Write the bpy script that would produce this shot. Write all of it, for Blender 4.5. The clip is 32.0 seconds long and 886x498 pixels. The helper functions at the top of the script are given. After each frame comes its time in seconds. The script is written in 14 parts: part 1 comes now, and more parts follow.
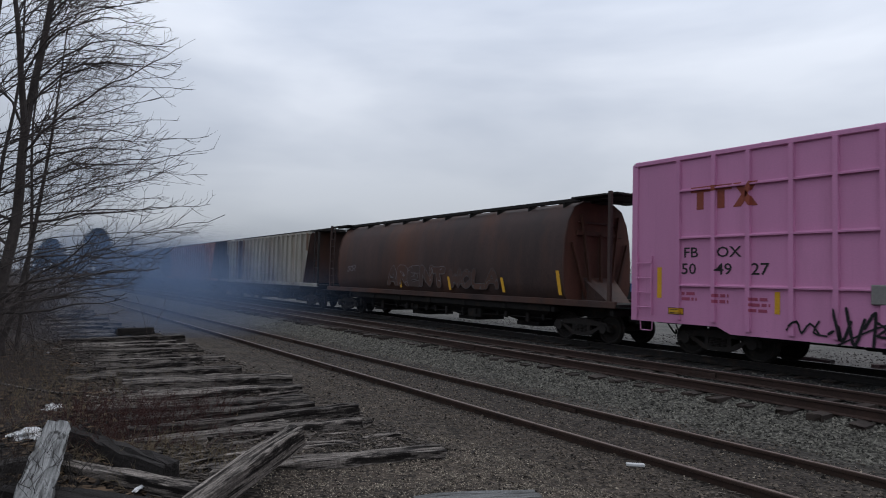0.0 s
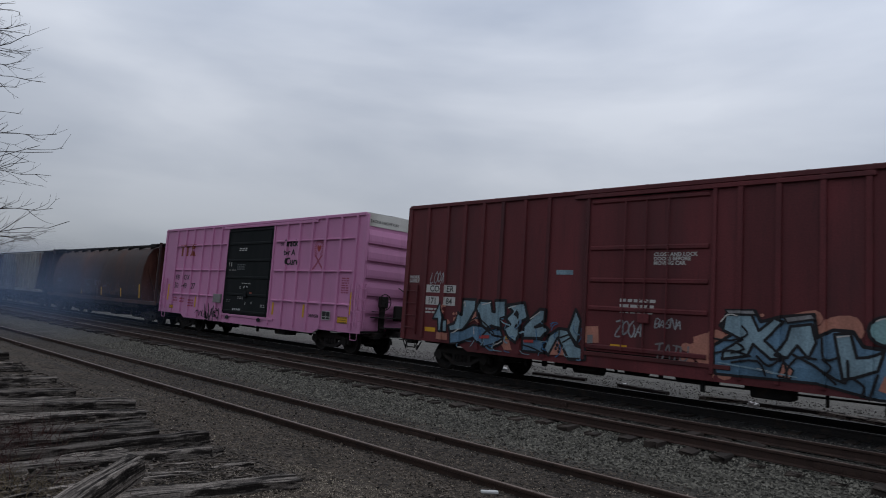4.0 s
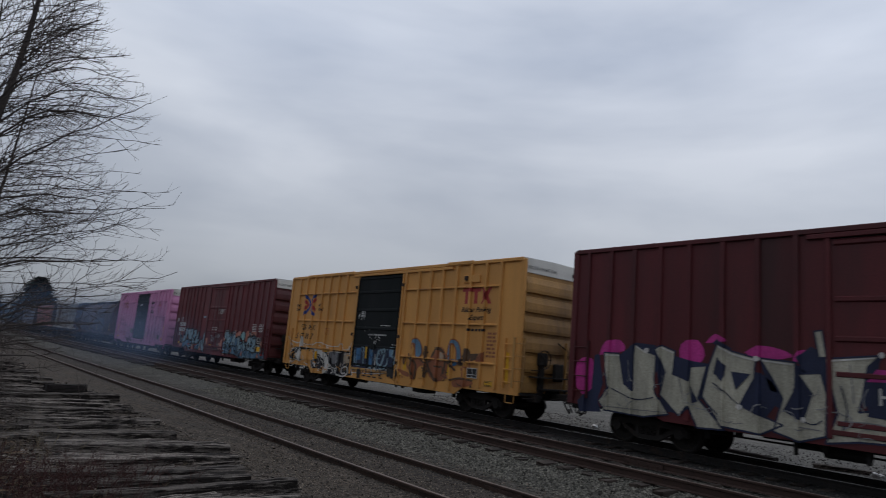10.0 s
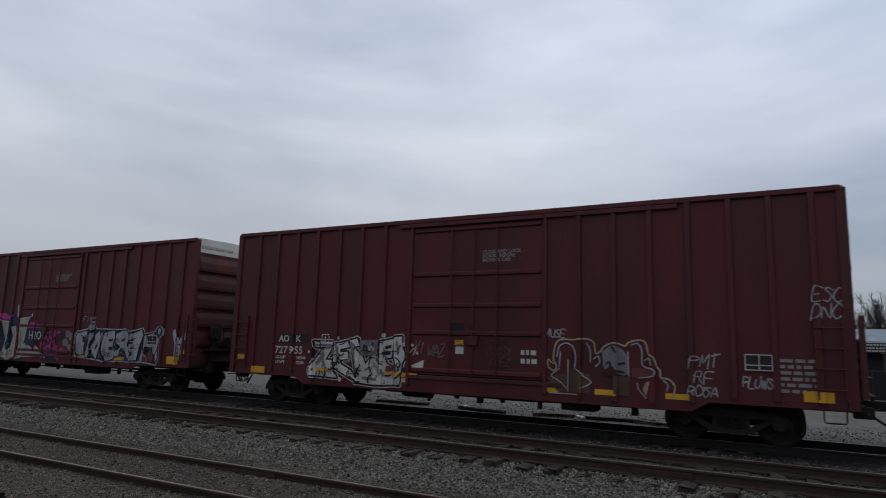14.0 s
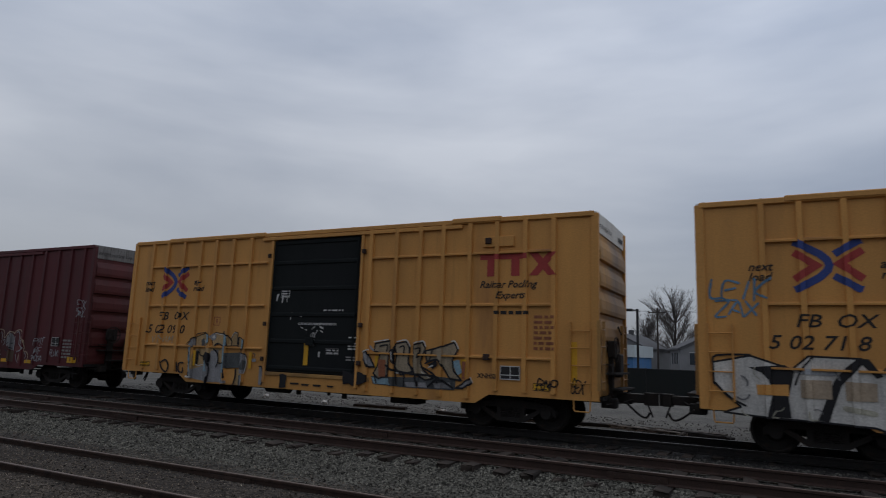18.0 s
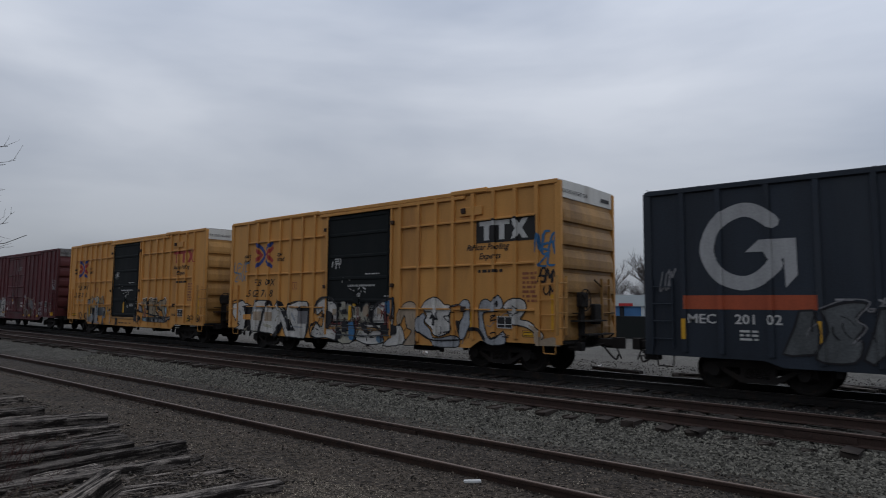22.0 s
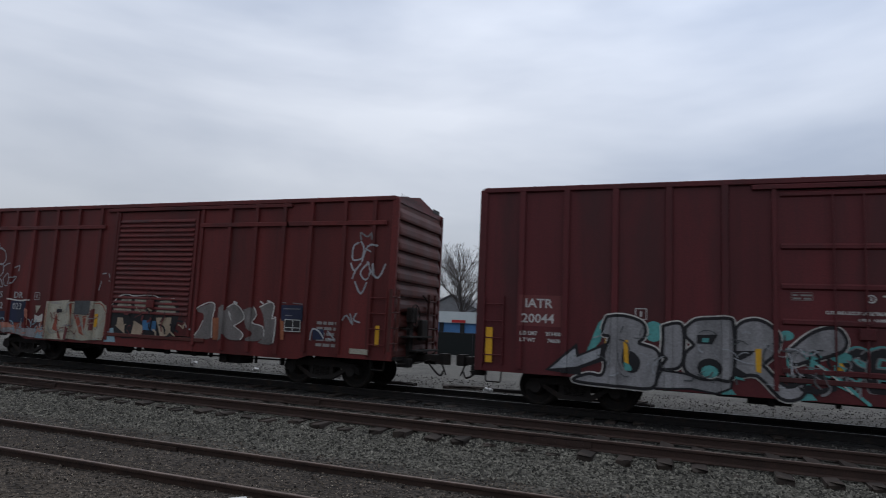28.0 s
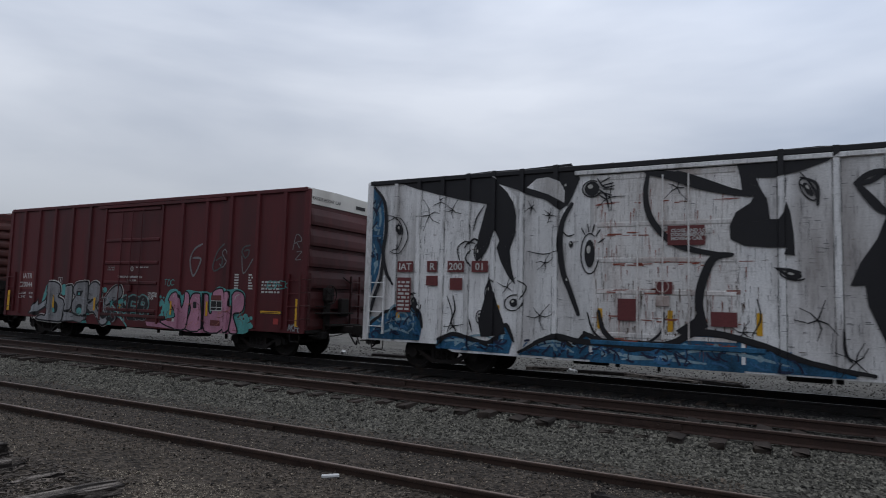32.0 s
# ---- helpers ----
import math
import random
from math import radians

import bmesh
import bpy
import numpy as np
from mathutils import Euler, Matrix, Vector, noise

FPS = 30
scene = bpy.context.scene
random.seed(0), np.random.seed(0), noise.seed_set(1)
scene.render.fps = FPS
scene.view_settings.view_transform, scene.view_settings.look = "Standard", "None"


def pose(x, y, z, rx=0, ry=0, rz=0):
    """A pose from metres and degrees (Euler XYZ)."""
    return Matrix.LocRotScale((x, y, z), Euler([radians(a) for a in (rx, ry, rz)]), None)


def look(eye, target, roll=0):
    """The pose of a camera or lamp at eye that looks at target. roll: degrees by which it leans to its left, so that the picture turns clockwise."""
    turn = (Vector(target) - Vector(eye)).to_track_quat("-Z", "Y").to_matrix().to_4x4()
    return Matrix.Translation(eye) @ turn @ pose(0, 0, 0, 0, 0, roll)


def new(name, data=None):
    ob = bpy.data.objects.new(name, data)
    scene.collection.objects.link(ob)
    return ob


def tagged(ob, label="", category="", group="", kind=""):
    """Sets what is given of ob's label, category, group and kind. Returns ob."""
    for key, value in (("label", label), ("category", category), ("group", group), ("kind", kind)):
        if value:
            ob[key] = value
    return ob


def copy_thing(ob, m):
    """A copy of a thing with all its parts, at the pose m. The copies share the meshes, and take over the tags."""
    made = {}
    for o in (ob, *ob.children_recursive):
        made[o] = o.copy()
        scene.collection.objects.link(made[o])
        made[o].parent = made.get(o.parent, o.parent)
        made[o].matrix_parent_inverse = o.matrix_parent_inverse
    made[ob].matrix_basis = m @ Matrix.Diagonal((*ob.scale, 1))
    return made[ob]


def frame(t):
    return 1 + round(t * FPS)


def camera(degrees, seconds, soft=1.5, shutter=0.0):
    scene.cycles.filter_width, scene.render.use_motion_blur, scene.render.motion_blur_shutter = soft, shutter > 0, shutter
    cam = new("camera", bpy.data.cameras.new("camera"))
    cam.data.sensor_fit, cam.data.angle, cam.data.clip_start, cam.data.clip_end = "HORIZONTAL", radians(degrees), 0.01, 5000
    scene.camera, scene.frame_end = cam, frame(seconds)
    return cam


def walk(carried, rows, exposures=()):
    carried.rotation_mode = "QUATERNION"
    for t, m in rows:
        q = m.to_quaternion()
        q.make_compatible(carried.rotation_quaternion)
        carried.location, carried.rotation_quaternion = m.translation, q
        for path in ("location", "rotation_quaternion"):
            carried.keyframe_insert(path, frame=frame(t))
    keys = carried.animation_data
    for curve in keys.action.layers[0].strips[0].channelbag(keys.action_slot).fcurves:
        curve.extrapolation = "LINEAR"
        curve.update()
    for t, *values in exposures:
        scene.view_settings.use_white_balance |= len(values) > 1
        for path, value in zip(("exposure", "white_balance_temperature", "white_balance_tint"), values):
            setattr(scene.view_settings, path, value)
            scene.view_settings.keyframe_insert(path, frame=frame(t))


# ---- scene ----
# eye 1.8 m above the rail tops of the train's track; y runs along the rails
cam = camera(70.06, 32.0, soft=1.0, shutter=0.2)
PATH = [
    (0.0, pose(0, 0, 1.8, 92.72, -1.44, -35.03)),
    (0.5, pose(0, 0, 1.8, 92.54, -1.30, -33.27)),
    (1.0, pose(0, 0, 1.8, 92.46, -1.44, -32.54)),
    (1.5, pose(0, 0, 1.8, 94.67, -2.01, -36.46)),
    (2.0, pose(0, 0, 1.8, 94.69, -3.85, -41.60)),
    (2.5, pose(0, 0, 1.8, 95.03, -5.19, -47.95)),
    (3.0, pose(0, 0, 1.8, 94.56, -3.94, -47.78)),
    (3.5, pose(0, 0, 1.8, 95.33, -4.00, -47.60)),
    (5.5, pose(0, 0, 1.8, 94.40, -1.54, -40.39)),
    (6.0, pose(0, 0, 1.8, 93.57, -1.70, -35.96)),
    (6.5, pose(0, 0, 1.8, 93.37, -2.59, -33.70)),
    (7.0, pose(0, 0, 1.8, 93.88, -1.22, -33.37)),
    (7.5, pose(0, 0, 1.8, 94.19, -0.98, -32.75)),
    (8.0, pose(0, 0, 1.8, 94.23, -2.05, -33.22)),
    (8.5, pose(0, 0, 1.8, 94.24, -2.11, -33.76)),
    (9.0, pose(0, 0, 1.8, 94.50, -2.55, -33.94)),
    (9.5, pose(0, 0, 1.8, 96.60, -3.34, -34.56)),
    (10.0, pose(0, 0, 1.8, 99.66, -4.94, -39.25)),
    (10.2, pose(0, 0, 1.8, 97.80, -4.00, -43.85)),
    (10.5, pose(0, 0, 1.8, 97.78, -4.13, -47.27)),
    (11.0, pose(0, 0, 1.8, 97.25, -4.75, -50.27)),
    (11.5, pose(0, 0, 1.8, 96.91, -3.73, -52.90)),
    (12.0, pose(0, 0, 1.8, 96.80, -3.37, -53.89)),
    (12.5, pose(0, 0, 1.8, 96.94, -2.85, -53.65)),
    (13.0, pose(0, 0, 1.8, 97.96, -2.49, -56.23)),
    (13.5, pose(0, 0, 1.8, 98.78, -1.16, -60.90)),
    (15.5, pose(0, 0, 1.8, 98.62, -3.25, -60.43)),
    (16.0, pose(0, 0, 1.8, 98.82, -3.30, -62.35)),
    (16.5, pose(0, 0, 1.8, 98.76, -2.76, -61.79)),
    (17.0, pose(0, 0, 1.8, 98.71, -2.39, -62.23)),
    (17.5, pose(0, 0, 1.8, 99.14, -2.41, -62.61)),
    (18.0, pose(0, 0, 1.8, 99.18, -1.95, -62.98)),
    (18.5, pose(0, 0, 1.8, 99.47, -1.52, -63.73)),
    (19.0, pose(0, 0, 1.8, 99.30, -1.85, -61.49)),
    (19.5, pose(0, 0, 1.8, 99.57, -2.72, -58.39)),
    (20.0, pose(0, 0, 1.8, 97.44, -0.58, -52.34)),
    (20.5, pose(0, 0, 1.8, 97.12, -0.10, -47.82)),
    (21.0, pose(0, 0, 1.8, 96.00, -0.29, -46.27)),
    (21.5, pose(0, 0, 1.8, 95.15, -0.17, -46.00)),
    (22.0, pose(0, 0, 1.8, 95.08, -0.48, -49.37)),
    (22.5, pose(0, 0, 1.8, 94.99, -0.45, -50.70)),
    (23.0, pose(0, 0, 1.8, 95.87, -1.52, -53.14)),
    (23.5, pose(0, 0, 1.8, 95.78, -1.70, -56.33)),
    (24.0, pose(0, 0, 1.8, 95.96, -2.06, -59.00)),
    (24.5, pose(0, 0, 1.8, 96.28, -2.48, -59.85)),
    (25.0, pose(0, 0, 1.8, 96.52, -2.97, -62.39)),
    (25.5, pose(0, 0, 1.8, 96.93, -2.89, -64.50)),
    (27.5, pose(0, 0, 1.8, 96.92, -2.53, -68.15)),
    (28.0, pose(0, 0, 1.8, 96.65, -2.65, -68.83)),
    (28.5, pose(0, 0, 1.8, 96.14, -2.80, -70.81)),
    (29.0, pose(0, 0, 1.8, 96.41, -2.47, -70.94)),
    (29.5, pose(0, 0, 1.8, 96.08, -1.34, -69.94)),
    (30.0, pose(0, 0, 1.8, 96.31, -1.21, -66.64)),
    (30.5, pose(0, 0, 1.8, 95.75, -0.88, -65.15)),
    (31.0, pose(0, 0, 1.8, 94.72, -1.06, -64.35)),
    (31.5, pose(0, 0, 1.8, 94.52, -1.21, -63.35)),
    (32.0, pose(0, 0, 1.8, 94.75, -1.68, -61.51)),
]
walk(cam, PATH, exposures=[(0, 0.03), (1, 0.1), (2, -0.27), (3, -0.29), (5.5, -0.22), (7, -0.09), (9, -0.2), (10.5, -0.42), (11, -0.48), (12, -0.28), (13, -0.2), (16, -0.44), (18, -0.53), (19, -0.53), (20, -0.52), (21, -0.44), (22, -0.36), (24, -0.12), (28, -0.08), (30, -0.1), (32, -0.12)])
import itertools
from mathutils import geometry


# ---- light ----
world = bpy.data.worlds.new("overcast_sky")
scene.world = world
world.use_nodes = True
wn, wl = world.node_tree.nodes, world.node_tree.links
wbg = wn["Background"]
w_co = wn.new("ShaderNodeTexCoord")
w_sky = wn.new("ShaderNodeTexSky")
w_sky.sky_type, w_sky.sun_disc = "NISHITA", False
w_sky.sun_elevation, w_sky.sun_rotation = radians(55), radians(70)
w_skys = wn.new("ShaderNodeMix")
w_skys.data_type, w_skys.blend_type = "RGBA", "MULTIPLY"
w_skys.inputs[0].default_value = 1.0
wl.new(w_sky.outputs[0], w_skys.inputs[6])
w_skys.inputs[7].default_value = (0.10, 0.10, 0.10, 1)
# cloud sheet: long flat banks, squeezed towards the horizon
w_map = wn.new("ShaderNodeMapping")
w_map.inputs["Scale"].default_value = (1.0, 0.9, 3.4)
w_map.inputs["Rotation"].default_value = (0.0, 0.0, 0.6)
wl.new(w_co.outputs["Generated"], w_map.inputs[0])
w_n = wn.new("ShaderNodeTexNoise")
w_n.inputs["Scale"].default_value, w_n.inputs["Detail"].default_value, w_n.inputs["Roughness"].default_value = 1.6, 5.0, 0.47
w_n.inputs["Distortion"].default_value = 0.2
wl.new(w_map.outputs[0], w_n.inputs["Vector"])
w_r = wn.new("ShaderNodeValToRGB")
w_r.color_ramp.elements[0].position, w_r.color_ramp.elements[0].color = 0.32, (0.45, 0.512, 0.635, 1)
w_r.color_ramp.elements[1].position, w_r.color_ramp.elements[1].color = 0.67, (0.85, 0.90, 1.0, 1)
wl.new(w_n.outputs[0], w_r.inputs[0])
# brighter towards the zenith, greyer near the horizon
w_sep = wn.new("ShaderNodeSeparateXYZ")
wl.new(w_co.outputs["Generated"], w_sep.inputs[0])
w_h = wn.new("ShaderNodeMapRange")
w_h.inputs[1].default_value, w_h.inputs[2].default_value = 0.0, 0.45
w_h.inputs[3].default_value, w_h.inputs[4].default_value = 0.50, 1.20
wl.new(w_sep.outputs[2], w_h.inputs[0])
w_m = wn.new("ShaderNodeMix")
w_m.data_type, w_m.blend_type = "RGBA", "MULTIPLY"
w_m.inputs[0].default_value = 1.0
wl.new(w_r.outputs[0], w_m.inputs[6])
wl.new(w_h.outputs[0], w_m.inputs[7])
w_mix = wn.new("ShaderNodeMix")
w_mix.data_type = "RGBA"
w_mix.inputs[0].default_value = 0.9
wl.new(w_skys.outputs[2], w_mix.inputs[6])
wl.new(w_m.outputs[2], w_mix.inputs[7])
# the veiled sun stands behind the train: that side of the sky is the brighter one
w_dot = wn.new("ShaderNodeVectorMath")
w_dot.operation = "DOT_PRODUCT"
w_dot.inputs[1].default_value = (0.61, -0.09, 0.77)
wl.new(w_co.outputs["Generated"], w_dot.inputs[0])
w_g = wn.new("ShaderNodeMapRange")
w_g.inputs[1].default_value, w_g.inputs[2].default_value = -0.6, 0.95
w_g.inputs[3].default_value, w_g.inputs[4].default_value = 0.57, 1.08
wl.new(w_dot.outputs["Value"], w_g.inputs[0])
w_f = wn.new("ShaderNodeMix")
w_f.data_type, w_f.blend_type = "RGBA", "MULTIPLY"
w_f.inputs[0].default_value = 1.0
wl.new(w_mix.outputs[2], w_f.inputs[6])
wl.new(w_g.outputs[0], w_f.inputs[7])
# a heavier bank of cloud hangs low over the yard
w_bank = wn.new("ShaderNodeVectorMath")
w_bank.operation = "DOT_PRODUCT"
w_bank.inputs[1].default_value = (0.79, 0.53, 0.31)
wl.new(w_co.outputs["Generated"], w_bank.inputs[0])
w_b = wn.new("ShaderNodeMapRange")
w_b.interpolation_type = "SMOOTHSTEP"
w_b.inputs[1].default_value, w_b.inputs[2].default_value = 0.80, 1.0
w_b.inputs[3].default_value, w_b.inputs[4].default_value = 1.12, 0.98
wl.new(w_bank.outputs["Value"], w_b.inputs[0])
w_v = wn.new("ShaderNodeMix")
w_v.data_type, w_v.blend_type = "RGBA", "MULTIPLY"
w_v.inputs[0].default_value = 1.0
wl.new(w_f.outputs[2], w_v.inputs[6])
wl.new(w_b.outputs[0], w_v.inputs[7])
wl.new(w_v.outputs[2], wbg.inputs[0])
wbg.inputs[1].default_value = 1.0
sun = new("sun", bpy.data.lights.new("sun", "SUN"))
sun.data.energy, sun.data.angle, sun.data.color = 0.5, radians(40), (1.0, 0.97, 0.93)
sun.matrix_world = look((60, 20, 90), (0, 0, 0))


# ---- materials ----
def mat(name, rgb, rough=0.7, metal=0.0, vary=0.25, scale=3.0, fine=60.0, stain=None, stain_amount=0.5, streak=1.0,
        bump=0.15, bump_scale=40.0, coords="Object", spec=0.35, random=0.0):
    """A worn surface: colour in two scales of noise, stains of a second colour, fine relief."""
    m = bpy.data.materials.new(name)
    m.use_nodes = True
    n, l = m.node_tree.nodes, m.node_tree.links
    b = n["Principled BSDF"]
    b.inputs["Roughness"].default_value, b.inputs["Metallic"].default_value = rough, metal
    b.inputs["Specular IOR Level"].default_value = spec
    co = n.new("ShaderNodeTexCoord")
    mp = n.new("ShaderNodeMapping")
    mp.inputs["Scale"].default_value = (1, 1, 1 / streak)
    l.new(co.outputs[coords], mp.inputs[0])
    if streak > 3:
        # every sheet weathers in its own way
        own = n.new("ShaderNodeObjectInfo")
        far = n.new("ShaderNodeVectorMath")
        far.operation = "MULTIPLY_ADD"
        far.inputs[1].default_value = (0.0, 61.0, 0.0)
        l.new(own.outputs["Random"], far.inputs[0])
        l.new(co.outputs[coords], far.inputs[2])
        l.new(far.outputs[0], mp.inputs[0])

    def noise_tex(sc, det, vec):
        t = n.new("ShaderNodeTexNoise")
        t.inputs["Scale"].default_value, t.inputs["Detail"].default_value, t.inputs["Roughness"].default_value = sc, det, 0.6
        l.new(vec, t.inputs["Vector"])
        return t.outputs[0]

    def mixed(kind, fac, a, c):
        x = n.new("ShaderNodeMix")
        x.data_type, x.blend_type = "RGBA", kind
        for sock, v in ((x.inputs[0], fac), (x.inputs[6], a), (x.inputs[7], c)):
            if isinstance(v, (float, int)):
                sock.default_value = v
            elif isinstance(v, tuple):
                sock.default_value = v
            else:
                l.new(v, sock)
        return x.outputs[2]

    def ranged(v, a, c, d, e):
        r = n.new("ShaderNodeMapRange")
        for i, k in enumerate((a, c, d, e)):
            r.inputs[i + 1].default_value = k
        l.new(v, r.inputs[0])
        return r.outputs[0]

    big, small = noise_tex(scale, 5.0, mp.outputs[0]), noise_tex(fine, 3.0, co.outputs[coords])
    col = mixed("MULTIPLY", 1.0, (*rgb, 1), ranged(big, 0.3, 0.7, 1 - vary, 1 + vary))
    col = mixed("MULTIPLY", 1.0, col, ranged(small, 0.3, 0.7, 1 - vary * 0.7, 1 + vary * 0.7))
    if random:
        oi = n.new("ShaderNodeObjectInfo")
        col = mixed("MULTIPLY", 1.0, col, ranged(oi.outputs["Random"], 0.0, 1.0, 1 - random, 1 + random))
    if stain:
        st = noise_tex(scale * 0.7, 7.0, mp.outputs[0])
        col = mixed("MIX", ranged(st, 0.62 - 0.2 * stain_amount, 0.78 - 0.1 * stain_amount, 0.0, 0.85), col, (*stain, 1))
        if streak > 3:
            # thin runs of dirt down the sides
            mr2 = n.new("ShaderNodeMapping")
            mr2.inputs["Scale"].default_value = (11.0, 11.0, 0.3)
            l.new(co.outputs[coords], mr2.inputs[0])
            run = noise_tex(1.0, 6.0, mr2.outputs[0])
            col = mixed("MIX", ranged(run, 0.60, 0.78, 0.0, 0.22 + 0.28 * stain_amount), col, tuple(k * 0.55 for k in stain) + (1,))
    l.new(col, b.inputs["Base Color"])
    l.new(ranged(big, 0.3, 0.7, max(0.05, rough - 0.12), min(1.0, rough + 0.12)), b.inputs["Roughness"])
    if bump:
        bp = n.new("ShaderNodeBump")
        bp.inputs["Strength"].default_value, bp.inputs["Distance"].default_value = bump, 0.02
        l.new(noise_tex(bump_scale, 4.0, co.outputs[coords]), bp.inputs["Height"])
        l.new(bp.outputs[0], b.inputs["Normal"])
    return m


def paint(name, rgb, stain=(0.10, 0.06, 0.045), amount=0.35, vary=0.16, rough=0.55, random=0.04):
    return mat(name, rgb, rough, 0.0, vary, 0.9, 30.0, stain, amount, 5.0, 0.06, 12.0, spec=0.3, random=random)


def scuffed(m, dark, lo=0.56, amount=0.8):
    """Fine upright scratches and worn speckles over a painted surface."""
    n, l = m.node_tree.nodes, m.node_tree.links
    b = n["Principled BSDF"]
    src = b.inputs["Base Color"].links[0].from_socket
    co = n.new("ShaderNodeTexCoord")
    for scale, a in (((26.0, 26.0, 2.2), amount), ((5.0, 5.0, 1.1), amount * 0.6), ((2.5, 2.5, 40.0), amount * 0.35)):
        mp = n.new("ShaderNodeMapping")
        mp.inputs["Scale"].default_value = scale
        l.new(co.outputs["Object"], mp.inputs[0])
        t = n.new("ShaderNodeTexNoise")
        t.inputs["Scale"].default_value, t.inputs["Detail"].default_value, t.inputs["Roughness"].default_value = 1.0, 7.0, 0.7
        l.new(mp.outputs[0], t.inputs["Vector"])
        r = n.new("ShaderNodeMapRange")
        for i, v in enumerate((lo, lo + 0.16, 0.0, a)):
            r.inputs[i + 1].default_value = v
        l.new(t.outputs[0], r.inputs[0])
        x = n.new("ShaderNodeMix")
        x.data_type = "RGBA"
        l.new(r.outputs[0], x.inputs[0])
        l.new(src, x.inputs[6])
        x.inputs[7].default_value = (*dark, 1)
        src = x.outputs[2]
    l.new(src, b.inputs["Base Color"])
    return m


def flat(name, rgb, rough=0.6, vary=0.15):
    return mat(name, rgb, rough, 0.0, vary, 2.5, 25.0, None, 0, 3.0, 0.0)


PINK = paint("pink_paint", (0.57, 0.240, 0.415), (0.44, 0.19, 0.31), 0.05, 0.06)
MAROON = paint("maroon_paint", (0.086, 0.0160, 0.0184), (0.040, 0.016, 0.016), 0.5, 0.24, random=0.09)
MAROON_B = paint("dull_maroon_paint", (0.094, 0.0165, 0.0188), (0.042, 0.018, 0.018), 0.55, 0.26, random=0.10)
MAROON_C = paint("worn_maroon_paint", (0.118, 0.0245, 0.0280), (0.055, 0.022, 0.024), 0.5, 0.26, random=0.10)
BROWN_RED = paint("faded_oxide_paint", (0.112, 0.0185, 0.0172), (0.045, 0.017, 0.016), 0.55, 0.34, random=0.16)
YELLOW = paint("ochre_yellow_paint", (0.555, 0.270, 0.074), (0.28, 0.13, 0.05), 0.26, 0.14)
BLACKD = paint("black_door_paint", (0.0062, 0.0085, 0.0088), (0.010, 0.011, 0.012), 0.3, 0.25, 0.85)
BLACKD.node_tree.nodes["Principled BSDF"].inputs["Specular IOR Level"].default_value = 0.28
GREEN = paint("dark_green_paint", (0.019, 0.025, 0.035), (0.036, 0.042, 0.052), 0.4, 0.28, random=0.12)
WHITEW = paint("whitewashed_paint", (0.76, 0.75, 0.74), (0.24, 0.21, 0.195), 0.62, 0.2)
WHITE_RUSTY = paint("rust_streaked_whitewash", (0.70, 0.68, 0.66), (0.22, 0.11, 0.07), 0.75, 0.2)
scuffed(WHITEW, (0.11, 0.10, 0.10), 0.56, 0.9)
scuffed(WHITE_RUSTY, (0.13, 0.085, 0.065), 0.54, 0.9)
scuffed(YELLOW, (0.20, 0.10, 0.04), 0.63, 0.6)
scuffed(PINK, (0.36, 0.15, 0.25), 0.64, 0.5)
for worn in (MAROON, MAROON_B, MAROON_C, BROWN_RED):
    scuffed(worn, (0.045, 0.016, 0.016), 0.58, 0.7)
scuffed(BLACKD, (0.018, 0.018, 0.018), 0.6, 0.7)
scuffed(GREEN, (0.045, 0.045, 0.046), 0.6, 0.7)
WHITE = paint("white_paint", (0.64, 0.62, 0.57), (0.36, 0.32, 0.28), 0.4, 0.1)
GREYCAP = paint("grimy_grey_cap", (0.22, 0.21, 0.20), (0.05, 0.035, 0.03), 0.6, 0.35)
scuffed(GREYCAP, (0.05, 0.04, 0.035), 0.5, 0.9)
HOPPER_BROWN = paint("rusty_brown_steel", (0.056, 0.034, 0.030), (0.10, 0.04, 0.022), 0.8, 0.5, 0.7)
scuffed(HOPPER_BROWN, (0.03, 0.02, 0.016), 0.56, 0.7)
HOPPER_END = paint("orange_rust_steel", (0.084, 0.034, 0.023), (0.035, 0.02, 0.015), 0.8, 0.4, 0.8)
BEIGE = paint("weathered_beige_paint", (0.34, 0.315, 0.265), (0.15, 0.075, 0.04), 0.6, 0.26)
ORANGE = paint("weathered_orange_paint", (0.33, 0.12, 0.075), (0.34, 0.24, 0.19), 0.55, 0.25)
BLUEGREY = paint("weathered_grey_paint", (0.22, 0.23, 0.27), (0.16, 0.14, 0.13), 0.4, 0.2)
UNDER = mat("dirty_black_steel", (0.016, 0.014, 0.013), 0.8, 0.2, 0.4, 4.0, 60, (0.045, 0.03, 0.02), 0.4)
STEEL_DARK = mat("grimy_iron", (0.024, 0.020, 0.018), 0.85, 0.1, 0.35, 5.0, 60, (0.034, 0.022, 0.016), 0.4)
# shading put into the rail colours: rusty sides darkened, tops lightened
RAIL_RUST = mat("rusty_rail", (0.050, 0.030, 0.024), 0.8, 0.3, 0.3, 6.0, 50, (0.05, 0.03, 0.022), 0.5)
RAIL_DARK = mat("dark_rail", (0.055, 0.034, 0.026), 0.8, 0.3, 0.3, 6.0, 50, (0.02, 0.015, 0.013), 0.5)
RAIL_TOP = mat("brown_rail_lit_top", (0.158, 0.118, 0.100), 0.55, 0.3, 0.25, 6.0, 50, (0.08, 0.05, 0.04), 0.4)
RAIL_HEAD = mat("worn_rail_head", (0.12, 0.105, 0.095), 0.4, 0.7, 0.2, 6.0, 50)
WHEEL = mat("wheel_steel", (0.020, 0.017, 0.015), 0.8, 0.2, 0.3, 8.0, 50, (0.05, 0.03, 0.02), 0.4)
